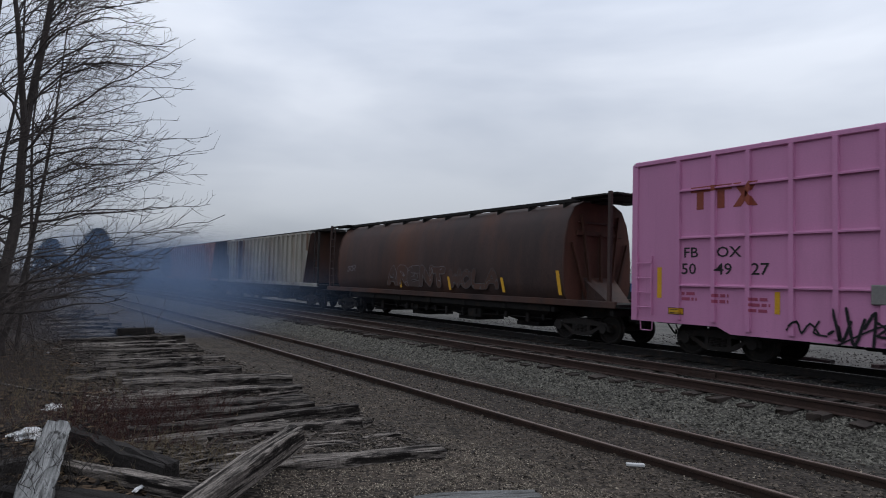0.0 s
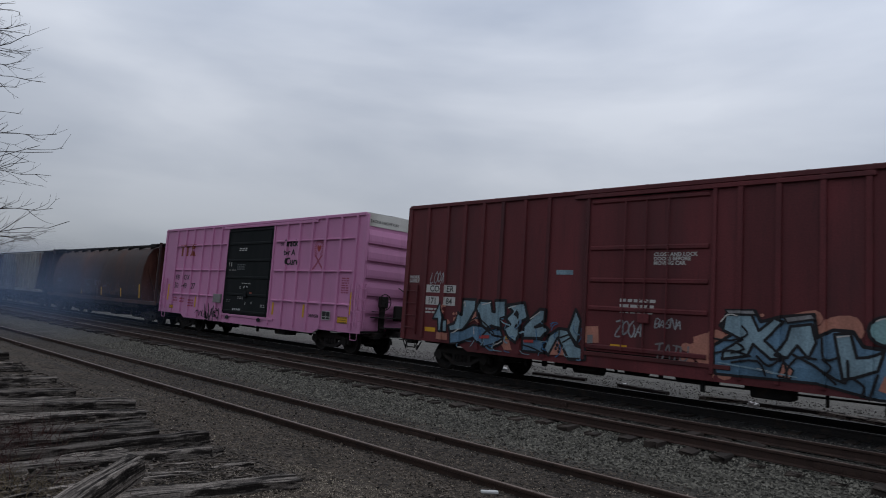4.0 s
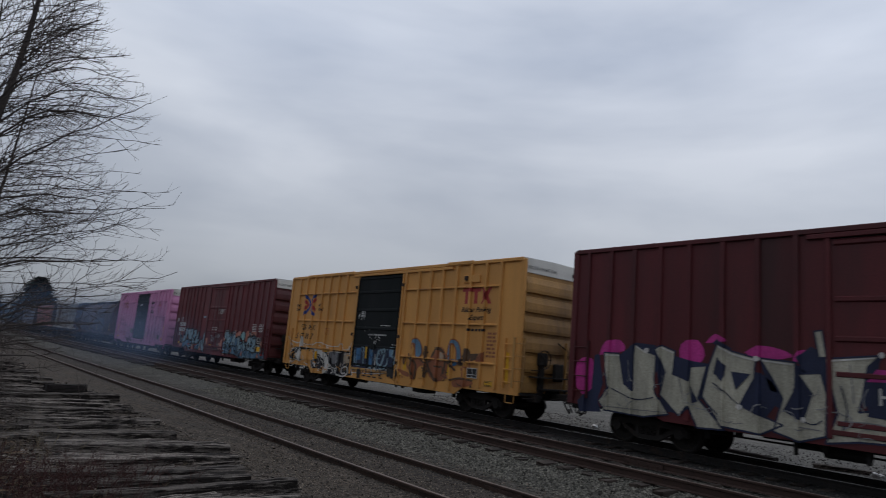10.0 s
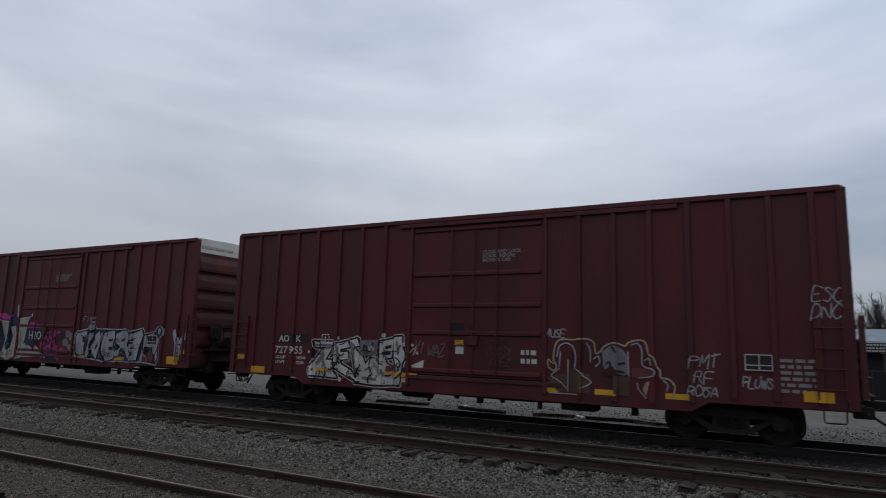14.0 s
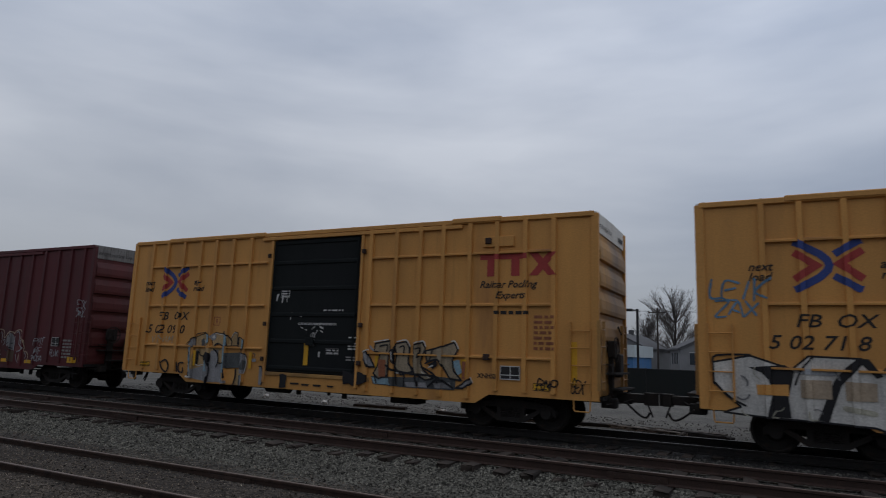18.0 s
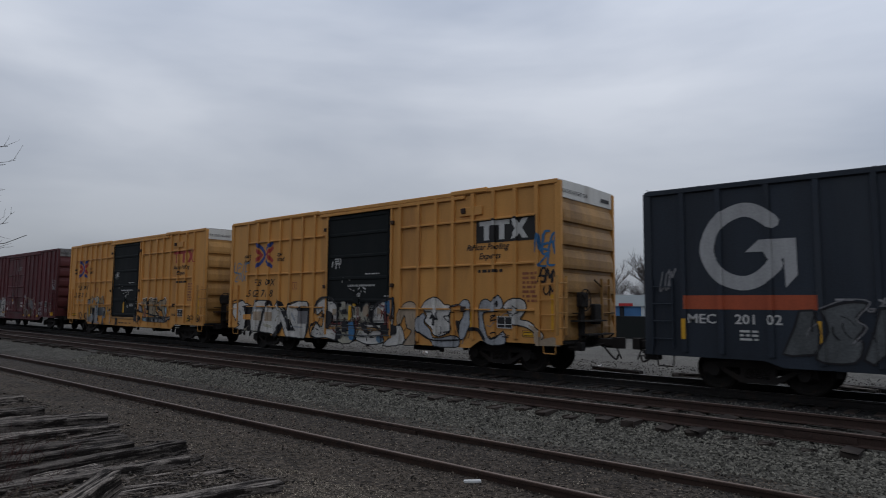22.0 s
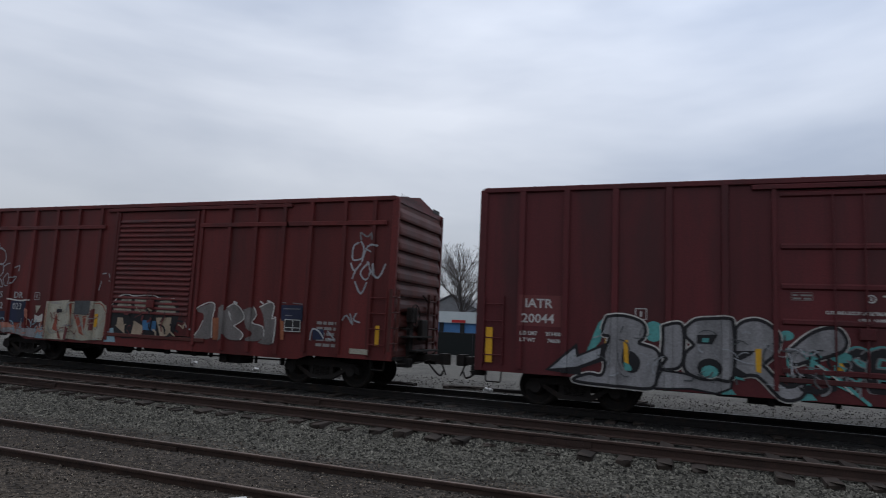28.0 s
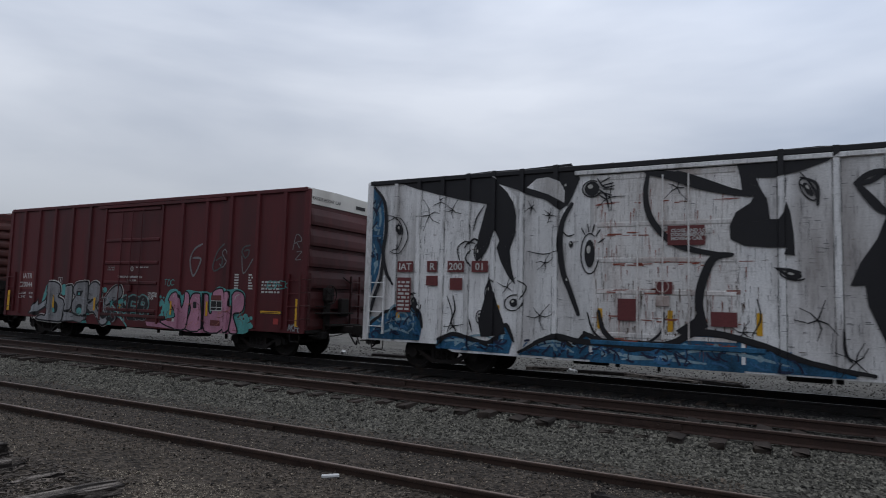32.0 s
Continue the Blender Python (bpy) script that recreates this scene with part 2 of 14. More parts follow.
TIE = mat("creosoted_tie", (0.030, 0.022, 0.018), 0.9, 0, 0.4, 3.0, 50, (0.07, 0.055, 0.043), 0.4, random=0.45)


def wood(name, rgb, grain, vary=0.35):
    m = mat(name, rgb, 0.9, 0, vary, 5.0, 70.0, grain, 1.0, 1.0, 0.9, 30.0, random=0.4, spec=0.15)
    for nd in m.node_tree.nodes:
        if nd.bl_idname == "ShaderNodeMapping":
            nd.inputs["Scale"].default_value = (0.45, 13.0, 13.0)
    return m


def cracked(m, dark, lo=0.54, amount=0.95):
    """Long dark checks and rotten hollows along the grain."""
    n, l = m.node_tree.nodes, m.node_tree.links
    b = n["Principled BSDF"]
    src = b.inputs["Base Color"].links[0].from_socket
    co = n.new("ShaderNodeTexCoord")
    for scale, k in (((1.3, 34.0, 34.0), lo), ((2.2, 9.0, 9.0), lo + 0.03)):
        mp = n.new("ShaderNodeMapping")
        mp.inputs["Scale"].default_value = scale
        l.new(co.outputs["Object"], mp.inputs[0])
        t = n.new("ShaderNodeTexNoise")
        t.inputs["Scale"].default_value, t.inputs["Detail"].default_value, t.inputs["Roughness"].default_value = 1.0, 6.0, 0.65
        l.new(mp.outputs[0], t.inputs["Vector"])
        r = n.new("ShaderNodeMapRange")
        for i, v in enumerate((k, k + 0.07, 0.0, amount)):
            r.inputs[i + 1].default_value = v
        l.new(t.outputs[0], r.inputs[0])
        x = n.new("ShaderNodeMix")
        x.data_type = "RGBA"
        l.new(r.outputs[0], x.inputs[0])
        l.new(src, x.inputs[6])
        x.inputs[7].default_value = (*dark, 1)
        src = x.outputs[2]
    l.new(src, b.inputs["Base Color"])
    return m


OLD_TIE = wood("weathered_tie_wood", (0.190, 0.165, 0.145), (0.010, 0.008, 0.007), 0.6)
GREY_TIE = wood("silver_grey_wood", (0.21, 0.21, 0.205), (0.03, 0.028, 0.027), 0.4)
CHAR_TIE = wood("charred_wood", (0.035, 0.03, 0.028), (0.012, 0.011, 0.01))
cracked(OLD_TIE, (0.010, 0.008, 0.007), 0.50)
cracked(GREY_TIE, (0.025, 0.023, 0.022), 0.58)
T_WHITE = flat("white_stencil", (0.50, 0.49, 0.47))
T_BLACK = flat("black_stencil", (0.02, 0.018, 0.018))
T_RED = flat("red_stencil", (0.35, 0.045, 0.04))
T_RIBBON = flat("rose_stencil", (0.36, 0.07, 0.13))
T_RUSTRED = flat("rust_red_stencil", (0.26, 0.06, 0.035))
T_BLUE = flat("blue_stencil", (0.035, 0.06, 0.22))
T_YELLOW = flat("reflector_yellow", (0.62, 0.33, 0.02))
T_ORANGE = flat("orange_stripe", (0.36, 0.075, 0.03))
T_MAROON = flat("maroon_patch", (0.14, 0.035, 0.035))
T_GREY = flat("grey_stencil", (0.22, 0.21, 0.2))
T_LOGO = flat("dull_white_stencil", (0.34, 0.34, 0.34))
G_BLUE = flat("spray_pale_blue", (0.21, 0.31, 0.36), 0.5, 0.35)
G_SKY = flat("spray_sky_blue", (0.11, 0.20, 0.29), 0.5, 0.35)
G_WATER = flat("spray_water_blue", (0.018, 0.092, 0.175), 0.5, 0.55)
G_MIDBLUE = flat("spray_blue", (0.04, 0.13, 0.26), 0.5, 0.3)
G_SALMON = flat("spray_salmon", (0.42, 0.18, 0.13), 0.5, 0.25)
G_SILVER = flat("spray_silver", (0.31, 0.32, 0.335), 0.45, 0.35)
G_GREY = flat("spray_grey", (0.17, 0.165, 0.17), 0.45, 0.25)
G_WHITE = flat("spray_white", (0.53, 0.51, 0.475), 0.5, 0.3)
G_CREAM = flat("spray_cream", (0.36, 0.34, 0.27), 0.5, 0.35)
G_BLACK = flat("spray_black", (0.013, 0.012, 0.014), 0.5, 0.2)
G_MAGENTA = flat("spray_magenta", (0.40, 0.03, 0.20), 0.5, 0.3)
G_TEAL = flat("spray_teal", (0.085, 0.30, 0.285), 0.5, 0.25)
G_PINK = flat("spray_pink", (0.42, 0.19, 0.265), 0.5, 0.25)
G_ORANGE = flat("spray_rust_orange", (0.27, 0.095, 0.045), 0.5, 0.3)
G_DULL = flat("spray_dull_grey", (0.075, 0.08, 0.082), 0.5, 0.4)
G_NAVY = flat("spray_navy", (0.016, 0.021, 0.05), 0.5, 0.3)
G_UMBER = flat("spray_umber", (0.085, 0.05, 0.03), 0.5, 0.35)
G_PALE = flat("spray_pale_grey", (0.235, 0.23, 0.235), 0.5, 0.35)
G_OCHRE = flat("spray_faded_ochre", (0.40, 0.265, 0.125), 0.5, 0.3)
G_STEELBLUE = flat("spray_steel_blue", (0.085, 0.165, 0.24), 0.5, 0.35)
G_TEALPALE = flat("spray_pale_teal", (0.20, 0.34, 0.35), 0.5, 0.3)
G_DRAB = flat("spray_drab_tan", (0.27, 0.215, 0.145), 0.5, 0.35)
G_TAUPE = flat("spray_taupe", (0.150, 0.135, 0.128), 0.5, 0.4)
G_TAN = flat("spray_tan", (0.36, 0.28, 0.20), 0.5, 0.25)
for worn, dark in ((G_SILVER, (0.09, 0.09, 0.095)), (G_WHITE, (0.17, 0.165, 0.16)), (G_CREAM, (0.15, 0.14, 0.11))):
    scuffed(worn, dark, 0.57, 0.7)


# ---- mesh helpers ----
class Geo:
    """Collects vertices and faces for one mesh."""

    def __init__(self):
        self.v, self.f = [], []

    def add(self, vs, fs):
        o = len(self.v)
        self.v.extend(vs)
        self.f.extend(tuple(i + o for i in f) for f in fs)
        return self

    def box(self, x0, x1, y0, y1, z0, z1, b=0.0):
        if b <= 0:
            vs = [(x, y, z) for x in (x0, x1) for y in (y0, y1) for z in (z0, z1)]
            return self.add(vs, [(0, 1, 3, 2), (4, 6, 7, 5), (0, 4, 5, 1), (2, 3, 7, 6), (0, 2, 6, 4), (1, 5, 7, 3)])
        # bevelled along all edges: three nested slabs
        vs, fs = [], []
        for zz, k in ((z0, b), (z0 + b, 0), (z1 - b, 0), (z1, b)):
            vs += [(x0 + k, y0 + b, zz), (x0 + b, y0 + k, zz), (x1 - b, y0 + k, zz), (x1 - k, y0 + b, zz),
                   (x1 - k, y1 - b, zz), (x1 - b, y1 - k, zz), (x0 + b, y1 - k, zz), (x0 + k, y1 - b, zz)]
        for r in range(3):
            for i in range(8):
                j = (i + 1) % 8
                fs.append((r * 8 + i, r * 8 + j, r * 8 + 8 + j, r * 8 + 8 + i))
        fs += [tuple(range(7, -1, -1)), tuple(range(24, 32))]
        return self.add(vs, fs)

    def cyl(self, p, q, r, n=10, r2=None):
        p, q = Vector(p), Vector(q)
        r2 = r if r2 is None else r2
        d = (q - p).normalized()
        a = d.orthogonal().normalized()
        c = d.cross(a)
        vs = []
        for o, rr in ((p, r), (q, r2)):
            vs += [tuple(o + a * (rr * math.cos(2 * math.pi * i / n)) + c * (rr * math.sin(2 * math.pi * i / n))) for i in range(n)]
        fs = [(i, (i + 1) % n, n + (i + 1) % n, n + i) for i in range(n)] + [tuple(range(n - 1, -1, -1)), tuple(range(n, 2 * n))]
        return self.add(vs, fs)

    def tube(self, pts, r, n=6, r2=None):
        k = len(pts)
        r2 = r if r2 is None else r2
        pts = [Vector(p) for p in pts]
        vs, fs = [], []
        a = None
        for i, p in enumerate(pts):
            d = (pts[min(i + 1, k - 1)] - pts[max(i - 1, 0)]).normalized()
            a = (a - d * a.dot(d)).normalized() if a is not None else d.orthogonal().normalized()
            c = d.cross(a)
            rr = r + (r2 - r) * i / max(1, k - 1)
            vs += [tuple(p + a * (rr * math.cos(2 * math.pi * j / n)) + c * (rr * math.sin(2 * math.pi * j / n))) for j in range(n)]
        for i in range(k - 1):
            for j in range(n):
                fs.append((i * n + j, i * n + (j + 1) % n, i * n + n + (j + 1) % n, i * n + n + j))
        fs += [tuple(range(n - 1, -1, -1)), tuple(range((k - 1) * n, k * n))]
        return self.add(vs, fs)

    def prism(self, poly, axis, a0, a1):
        """A 2D outline pushed along an axis: for "x" the outline is (y, z), for "y" (x, z), for "z" (x, y)."""
        def at(p, a):
            return {"x": (a, p[0], p[1]), "y": (p[0], a, p[1]), "z": (p[0], p[1], a)}[axis]
        n = len(poly)
        vs = [at(p, a0) for p in poly] + [at(p, a1) for p in poly]
        fs = [(i, (i + 1) % n, n + (i + 1) % n, n + i) for i in range(n)] + [tuple(range(n - 1, -1, -1)), tuple(range(n, 2 * n))]
        return self.add(vs, fs)

    def lathe(self, prof, n=24, axis="x", o=(0, 0, 0)):
        """A profile of (along, radius) turned about an axis."""
        vs, fs = [], []
        for a, r in prof:
            for i in range(n):
                w = 2 * math.pi * i / n
                c, s = r * math.cos(w), r * math.sin(w)
                p = (a, c, s) if axis == "x" else (c, a, s) if axis == "y" else (c, s, a)
                vs.append((p[0] + o[0], p[1] + o[1], p[2] + o[2]))
        for k in range(len(prof) - 1):
            for i in range(n):
                fs.append((k * n + i, k * n + (i + 1) % n, k * n + n + (i + 1) % n, k * n + n + i))
        return self.add(vs, fs)

    def mesh(self, name, material, smooth=False):
        me = bpy.data.meshes.new(name)
        me.from_pydata(self.v, [], self.f)
        bm = bmesh.new()
        bm.from_mesh(me)
        bmesh.ops.recalc_face_normals(bm, faces=bm.faces)
        bm.to_mesh(me)
        bm.free()
        if material:
            me.materials.append(material)
        if smooth:
            me.shade_smooth()
            me.set_sharp_from_angle(angle=radians(38))
        return me


def part(name, geo, material, parent, label="", smooth=False, at=None):
    """One mesh object under a thing or a part; geo is a Geo or a mesh that alike pieces share."""
    me = geo if isinstance(geo, bpy.types.Mesh) else geo.mesh(name, material, smooth)
    ob = new(name, me)
    ob.parent = parent
    if at is not None:
        ob.location = at
    return tagged(ob, label)


def thing(name, label, category, group="", kind="", at=(0, 0, 0), geo=None, material=None, smooth=False):
    ob = new(name, geo.mesh(name, material, smooth) if geo else None)
    ob.location = at
    return tagged(ob, label, category, group, kind)


def clipped(poly, k, lo):
    """The part of a convex outline with u >= k (lo) or u <= k."""
    out = []
    for i, p in enumerate(poly):
        q = poly[(i + 1) % len(poly)]
        a, b = ((p[0] - k) if lo else (k - p[0])), ((q[0] - k) if lo else (k - q[0]))
        if a >= 0:
            out.append(p)
        if (a > 0 > b) or (a < 0 < b):
            t = a / (a - b)
            out.append((k, p[1] + (q[1] - p[1]) * t))
    return out


class Side:
    """The camera-facing side of a car: u runs from its leading end, z up; paint follows the posts."""

    def __init__(self, L, face, posts, proud, w):
        self.L, self.face, self.du = L, face, 0.0
        br = []
        for u in posts:
            br += [(u - w, 0.0), (u - w * 0.82, proud), (u + w * 0.82, proud), (u + w, 0.0)]
        self.br = br

    def depth(self, u):
        for (a, d), (b, e) in zip(self.br, self.br[1:]):
            if a <= u <= b:
                return d + (e - d) * (u - a) / max(1e-6, b - a)
        return 0.0

    def place(self, u, z, off):
        u += self.du
        return (self.face - self.depth(u) - off, self.L / 2 - u, z)

    def lay(self, geo, poly, off):
        """Lays a convex outline of (u, z) on the side."""
        poly = [(u + self.du, z) for u, z in poly]
        us = [p[0] for p in poly]
        cuts = [b for b, _ in self.br if min(us) + 1e-4 < b < max(us) - 1e-4]
        edges = [min(us) - 1] + cuts + [max(us) + 1]
        for a, b in zip(edges, edges[1:]):
            q = clipped(clipped(poly, a, True), b, False)
            if len(q) >= 3:
                mid = sum(p[0] for p in q) / len(q)
                vs = []
                for u, z in q:
                    uu = u + (1e-5 if u < mid else -1e-5)
                    vs.append((self.face - self.depth(uu) - off, self.L / 2 - u, z))
                geo.add(vs, [tuple(range(len(q)))])


def rect(u0, u1, z0, z1):
    return [(u0, z0), (u1, z0), (u1, z1), (u0, z1)]


def capsule(a, b, w, n=5):
    """A stroke with round ends."""
    d = math.atan2(b[1] - a[1], b[0] - a[0])
    out = []
    for c, s in ((b, -math.pi / 2), (a, math.pi / 2)):
        for i in range(n + 1):
            k = d + s + math.pi * i / n
            out.append((c[0] + w * math.cos(k), c[1] + w * math.sin(k)))
    return out


def bar_stroke(a, b, w):
    d = Vector((b[0] - a[0], b[1] - a[1]))
    d = d.normalized() if d.length > 1e-6 else Vector((1, 0))
    n = Vector((-d.y, d.x)) * w
    e = d * w
    return [(a[0] - e.x - n.x, a[1] - e.y - n.y), (b[0] + e.x - n.x, b[1] + e.y - n.y), (b[0] + e.x + n.x, b[1] + e.y + n.y), (a[0] - e.x + n.x, a[1] - e.y + n.y)]


def band(line, w):
    """The outline of a broad bent bar."""
    pts = [Vector(p) for p in line]
    dirs = [(b - a).normalized() for a, b in zip(pts, pts[1:])]
    edge = []
    for i, p in enumerate(pts):
        a, b = dirs[max(0, i - 1)], dirs[min(len(dirs) - 1, i)]
        m = Vector((-(a + b).y, (a + b).x)).normalized()
        edge.append(m * (w / max(0.5, m.dot(Vector((-a.y, a.x))))))
    return [tuple(p + e) for p, e in zip(pts, edge)] + [tuple(p - e) for p, e in reversed(list(zip(pts, edge)))]


def decal(side, name, polys, material, parent, off=0.005, label=""):
    g = Geo()
    for i, p in enumerate(polys):
        side.lay(g, p, off + (i % 9) * 0.00035)
    return part(name, g, material, parent, label)


def text_triangles(text, u, z, height, slant=0.0, width=1.0, bold=0.0):
    """Words or figures as flat triangles, (u, z) being their lower left corner."""
    cu = bpy.data.curves.new("text", "FONT")
    cu.body, cu.size, cu.shear, cu.resolution_u = text, height / 0.70, slant, 2
    cu.space_line, cu.offset = 0.85, bold
    ob = bpy.data.objects.new("text", cu)
    scene.collection.objects.link(ob)
    dg = bpy.context.evaluated_depsgraph_get()
    dg.update()
    me = bpy.data.meshes.new_from_object(ob.evaluated_get(dg))
    polys = [[(u + me.vertices[i].co.x * width, z + me.vertices[i].co.y) for i in p.vertices] for p in me.polygons]
    bpy.data.objects.remove(ob)
    bpy.data.curves.remove(cu)
    bpy.data.meshes.remove(me)
    tri = []
    for p in polys:
        for i in range(1, len(p) - 1):
            tri.append([p[0], p[i], p[i + 1]])
    return tri


def lettering(side, text, u, z, height, material, parent, slant=0.0, width=1.0, name="lettering", off=0.009, bold=0.004):
    """Words or figures laid on a side."""
    g = Geo()
    for p in text_triangles(text, u, z, height, slant, width, bold):
        side.lay(g, p, off)
    return tagged(part(name, g, material, parent), kind="stuff")


# ---- railway cars ----
SPEED = 5.66          # metres a second, towards +y
# the train slackens and gathers a little on the way: metres ahead of the steady pace, second by second
EASE = [0.84, 0.86, 0.81, 0.68, 0.5, 0.32, 0.16, 0.06, 0.0, -0.03, -0.09, -0.13, -0.17, -0.28, -0.42, -0.55, -0.68, -0.79, -0.87, -0.97, -1.06, -1.06, -1.04, -1.08, -1.11, -1.1, -1.06, -0.99, -0.9, -0.78, -0.63, -0.45, -0.26]
TRACK_C = 15.68       # centre of the train's track
WHEEL_R = 0.44
W2 = 1.55             # half width over the posts
MOVERS, WHEELS = [], []


def wheel_geo():
    g = Geo()
    for s in (-1, 1):
        prof = [(0.68, 0.10), (0.675, 0.19), (0.70, 0.22), (0.715, 0.36), (0.68, 0.385), (0.675, 0.47), (0.70, 0.475), (0.715, 0.445), (0.80, 0.432),
                (0.81, 0.40), (0.80, 0.375), (0.765, 0.355), (0.75, 0.22), (0.79, 0.18), (0.80, 0.10)]
        g.lathe([(s * a, r) for a, r in prof], 28)
    g.cyl((-1.02, 0, 0), (1.02, 0, 0), 0.08, 12)
    for s in (-1, 1):
        g.cyl((s * 1.02, 0, 0), (s * 1.06, 0, 0), 0.075, 12)
        for k in range(3):
            a = k * 2.094
            g.cyl((s * 1.06, 0.045 * math.cos(a), 0.045 * math.sin(a)), (s * 1.075, 0.045 * math.cos(a), 0.045 * math.sin(a)), 0.013, 6)
    return g


WHEEL_ME = wheel_geo().mesh("wheelset", WHEEL, True)


def frame_geo():
    """One cast side frame of a bogie, with its openings left by the bow shape, springs and bearing caps."""
    g = Geo()
    top = [(-1.12, 0.50), (-0.98, 0.62), (-0.55, 0.66), (-0.30, 0.70), (0.30, 0.70), (0.55, 0.66), (0.98, 0.62), (1.12, 0.50), (1.12, 0.36), (0.92, 0.42), (0.62, 0.52), (-0.62, 0.52), (-0.92, 0.42), (-1.12, 0.36)]
    g.prism(top, "x", -0.07, 0.07)
    low = [(-0.78, 0.46), (-0.34, 0.20), (0.34, 0.20), (0.78, 0.46), (0.66, 0.50), (0.28, 0.30), (-0.28, 0.30), (-0.66, 0.50)]
    g.prism(low, "x", -0.06, 0.06)
    for s in (-1, 1):
        g.box(-0.055, 0.055, s * 0.30 - 0.05, s * 0.30 + 0.05, 0.26, 0.56)
        g.cyl((-0.11, s * 0.89, WHEEL_R), (0.10, s * 0.89, WHEEL_R), 0.13, 14)
        g.box(-0.09, 0.09, s * 0.89 - 0.16, s * 0.89 + 0.16, 0.52, 0.60)
    g.box(-0.03, 0.05, -0.27, 0.27, 0.26, 0.56)
    for k in (-0.16, 0.0, 0.16):
        for i in range(5):
            g.lathe([(0.31 + i * 0.042, 0.06), (0.325 + i * 0.042, 0.074), (0.34 + i * 0.042, 0.06)], 10, "z", (-0.02, k, 0))
    return g


FRAME_ME = frame_geo().mesh("side_frame", STEEL_DARK, True)
BOLSTER_ME = Geo().box(-0.95, 0.95, -0.18, 0.18, 0.45, 0.72, 0.03).box(-0.25, 0.25, -0.25, 0.25, 0.70, 0.86, 0.02).mesh("bolster", UNDER)


def coupler_geo():
    g = Geo()
    g.box(-0.09, 0.09, -0.75, 0.05, 0.76, 0.96, 0.02)
    g.prism([(-0.17, 0.0), (0.16, -0.02), (0.20, 0.14), (0.10, 0.30), (0.02, 0.28), (-0.02, 0.16), (-0.18, 0.18)], "z", 0.72, 1.0)
    g.tube([(0.08, 0.0, 0.86), (0.05, 0.1, 0.6), (0.02, 0.15, 0.45)], 0.02)
    return g


COUPLER_ME = coupler_geo().mesh("coupler", STEEL_DARK, True)


def hose_geo():
    g = Geo()
    pts = [(-0.35 + 0.06 * i, 0.12 * math.sin(i * 0.4) + 0.08 * i, 0.72 - 0.30 * math.sin(min(1, i / 7) * math.pi / 1.25)) for i in range(9)]
    return g.tube(pts, 0.026, 6)


HOSE_ME = hose_geo().mesh("air_hose", UNDER, True)
STEP_G = Geo().tube([(0, 0.02, 0.05), (0, 0.03, -0.22), (0, 0.05, -0.26), (0, 0.37, -0.26), (0, 0.39, -0.22), (0, 0.40, 0.05)], 0.016, 6)


def bogie(root, y, name="bogie"):
    b = new(name)
    b.parent, b.location = root, (0, y, 0)
    tagged(b, "grimy three-piece freight bogie with coil springs")
    for s in (-1, 1):
        part("side_frame", FRAME_ME, None, b, at=(s * 1.0, 0, 0))
    part("bolster", BOLSTER_ME, None, b)
    for s in (-1, 1):
        w = part("wheelset", WHEEL_ME, None, b, "dark steel wheels on an axle", at=(0, s * 0.89, WHEEL_R))
        WHEELS.append((w, s * 0.89))


def ladder_geo(n, w, h, deep=0.07):
    """Rungs between two stiles, facing -x."""
    g = Geo()
    for k in (0, w):
        g.box(-deep, 0.0, k - 0.018, k + 0.018, 0, h)
    for i in range(n):
        z = h * (i + 0.5) / n
        g.cyl((-deep, 0, z), (-deep, w, z), 0.014, 6)
    return g


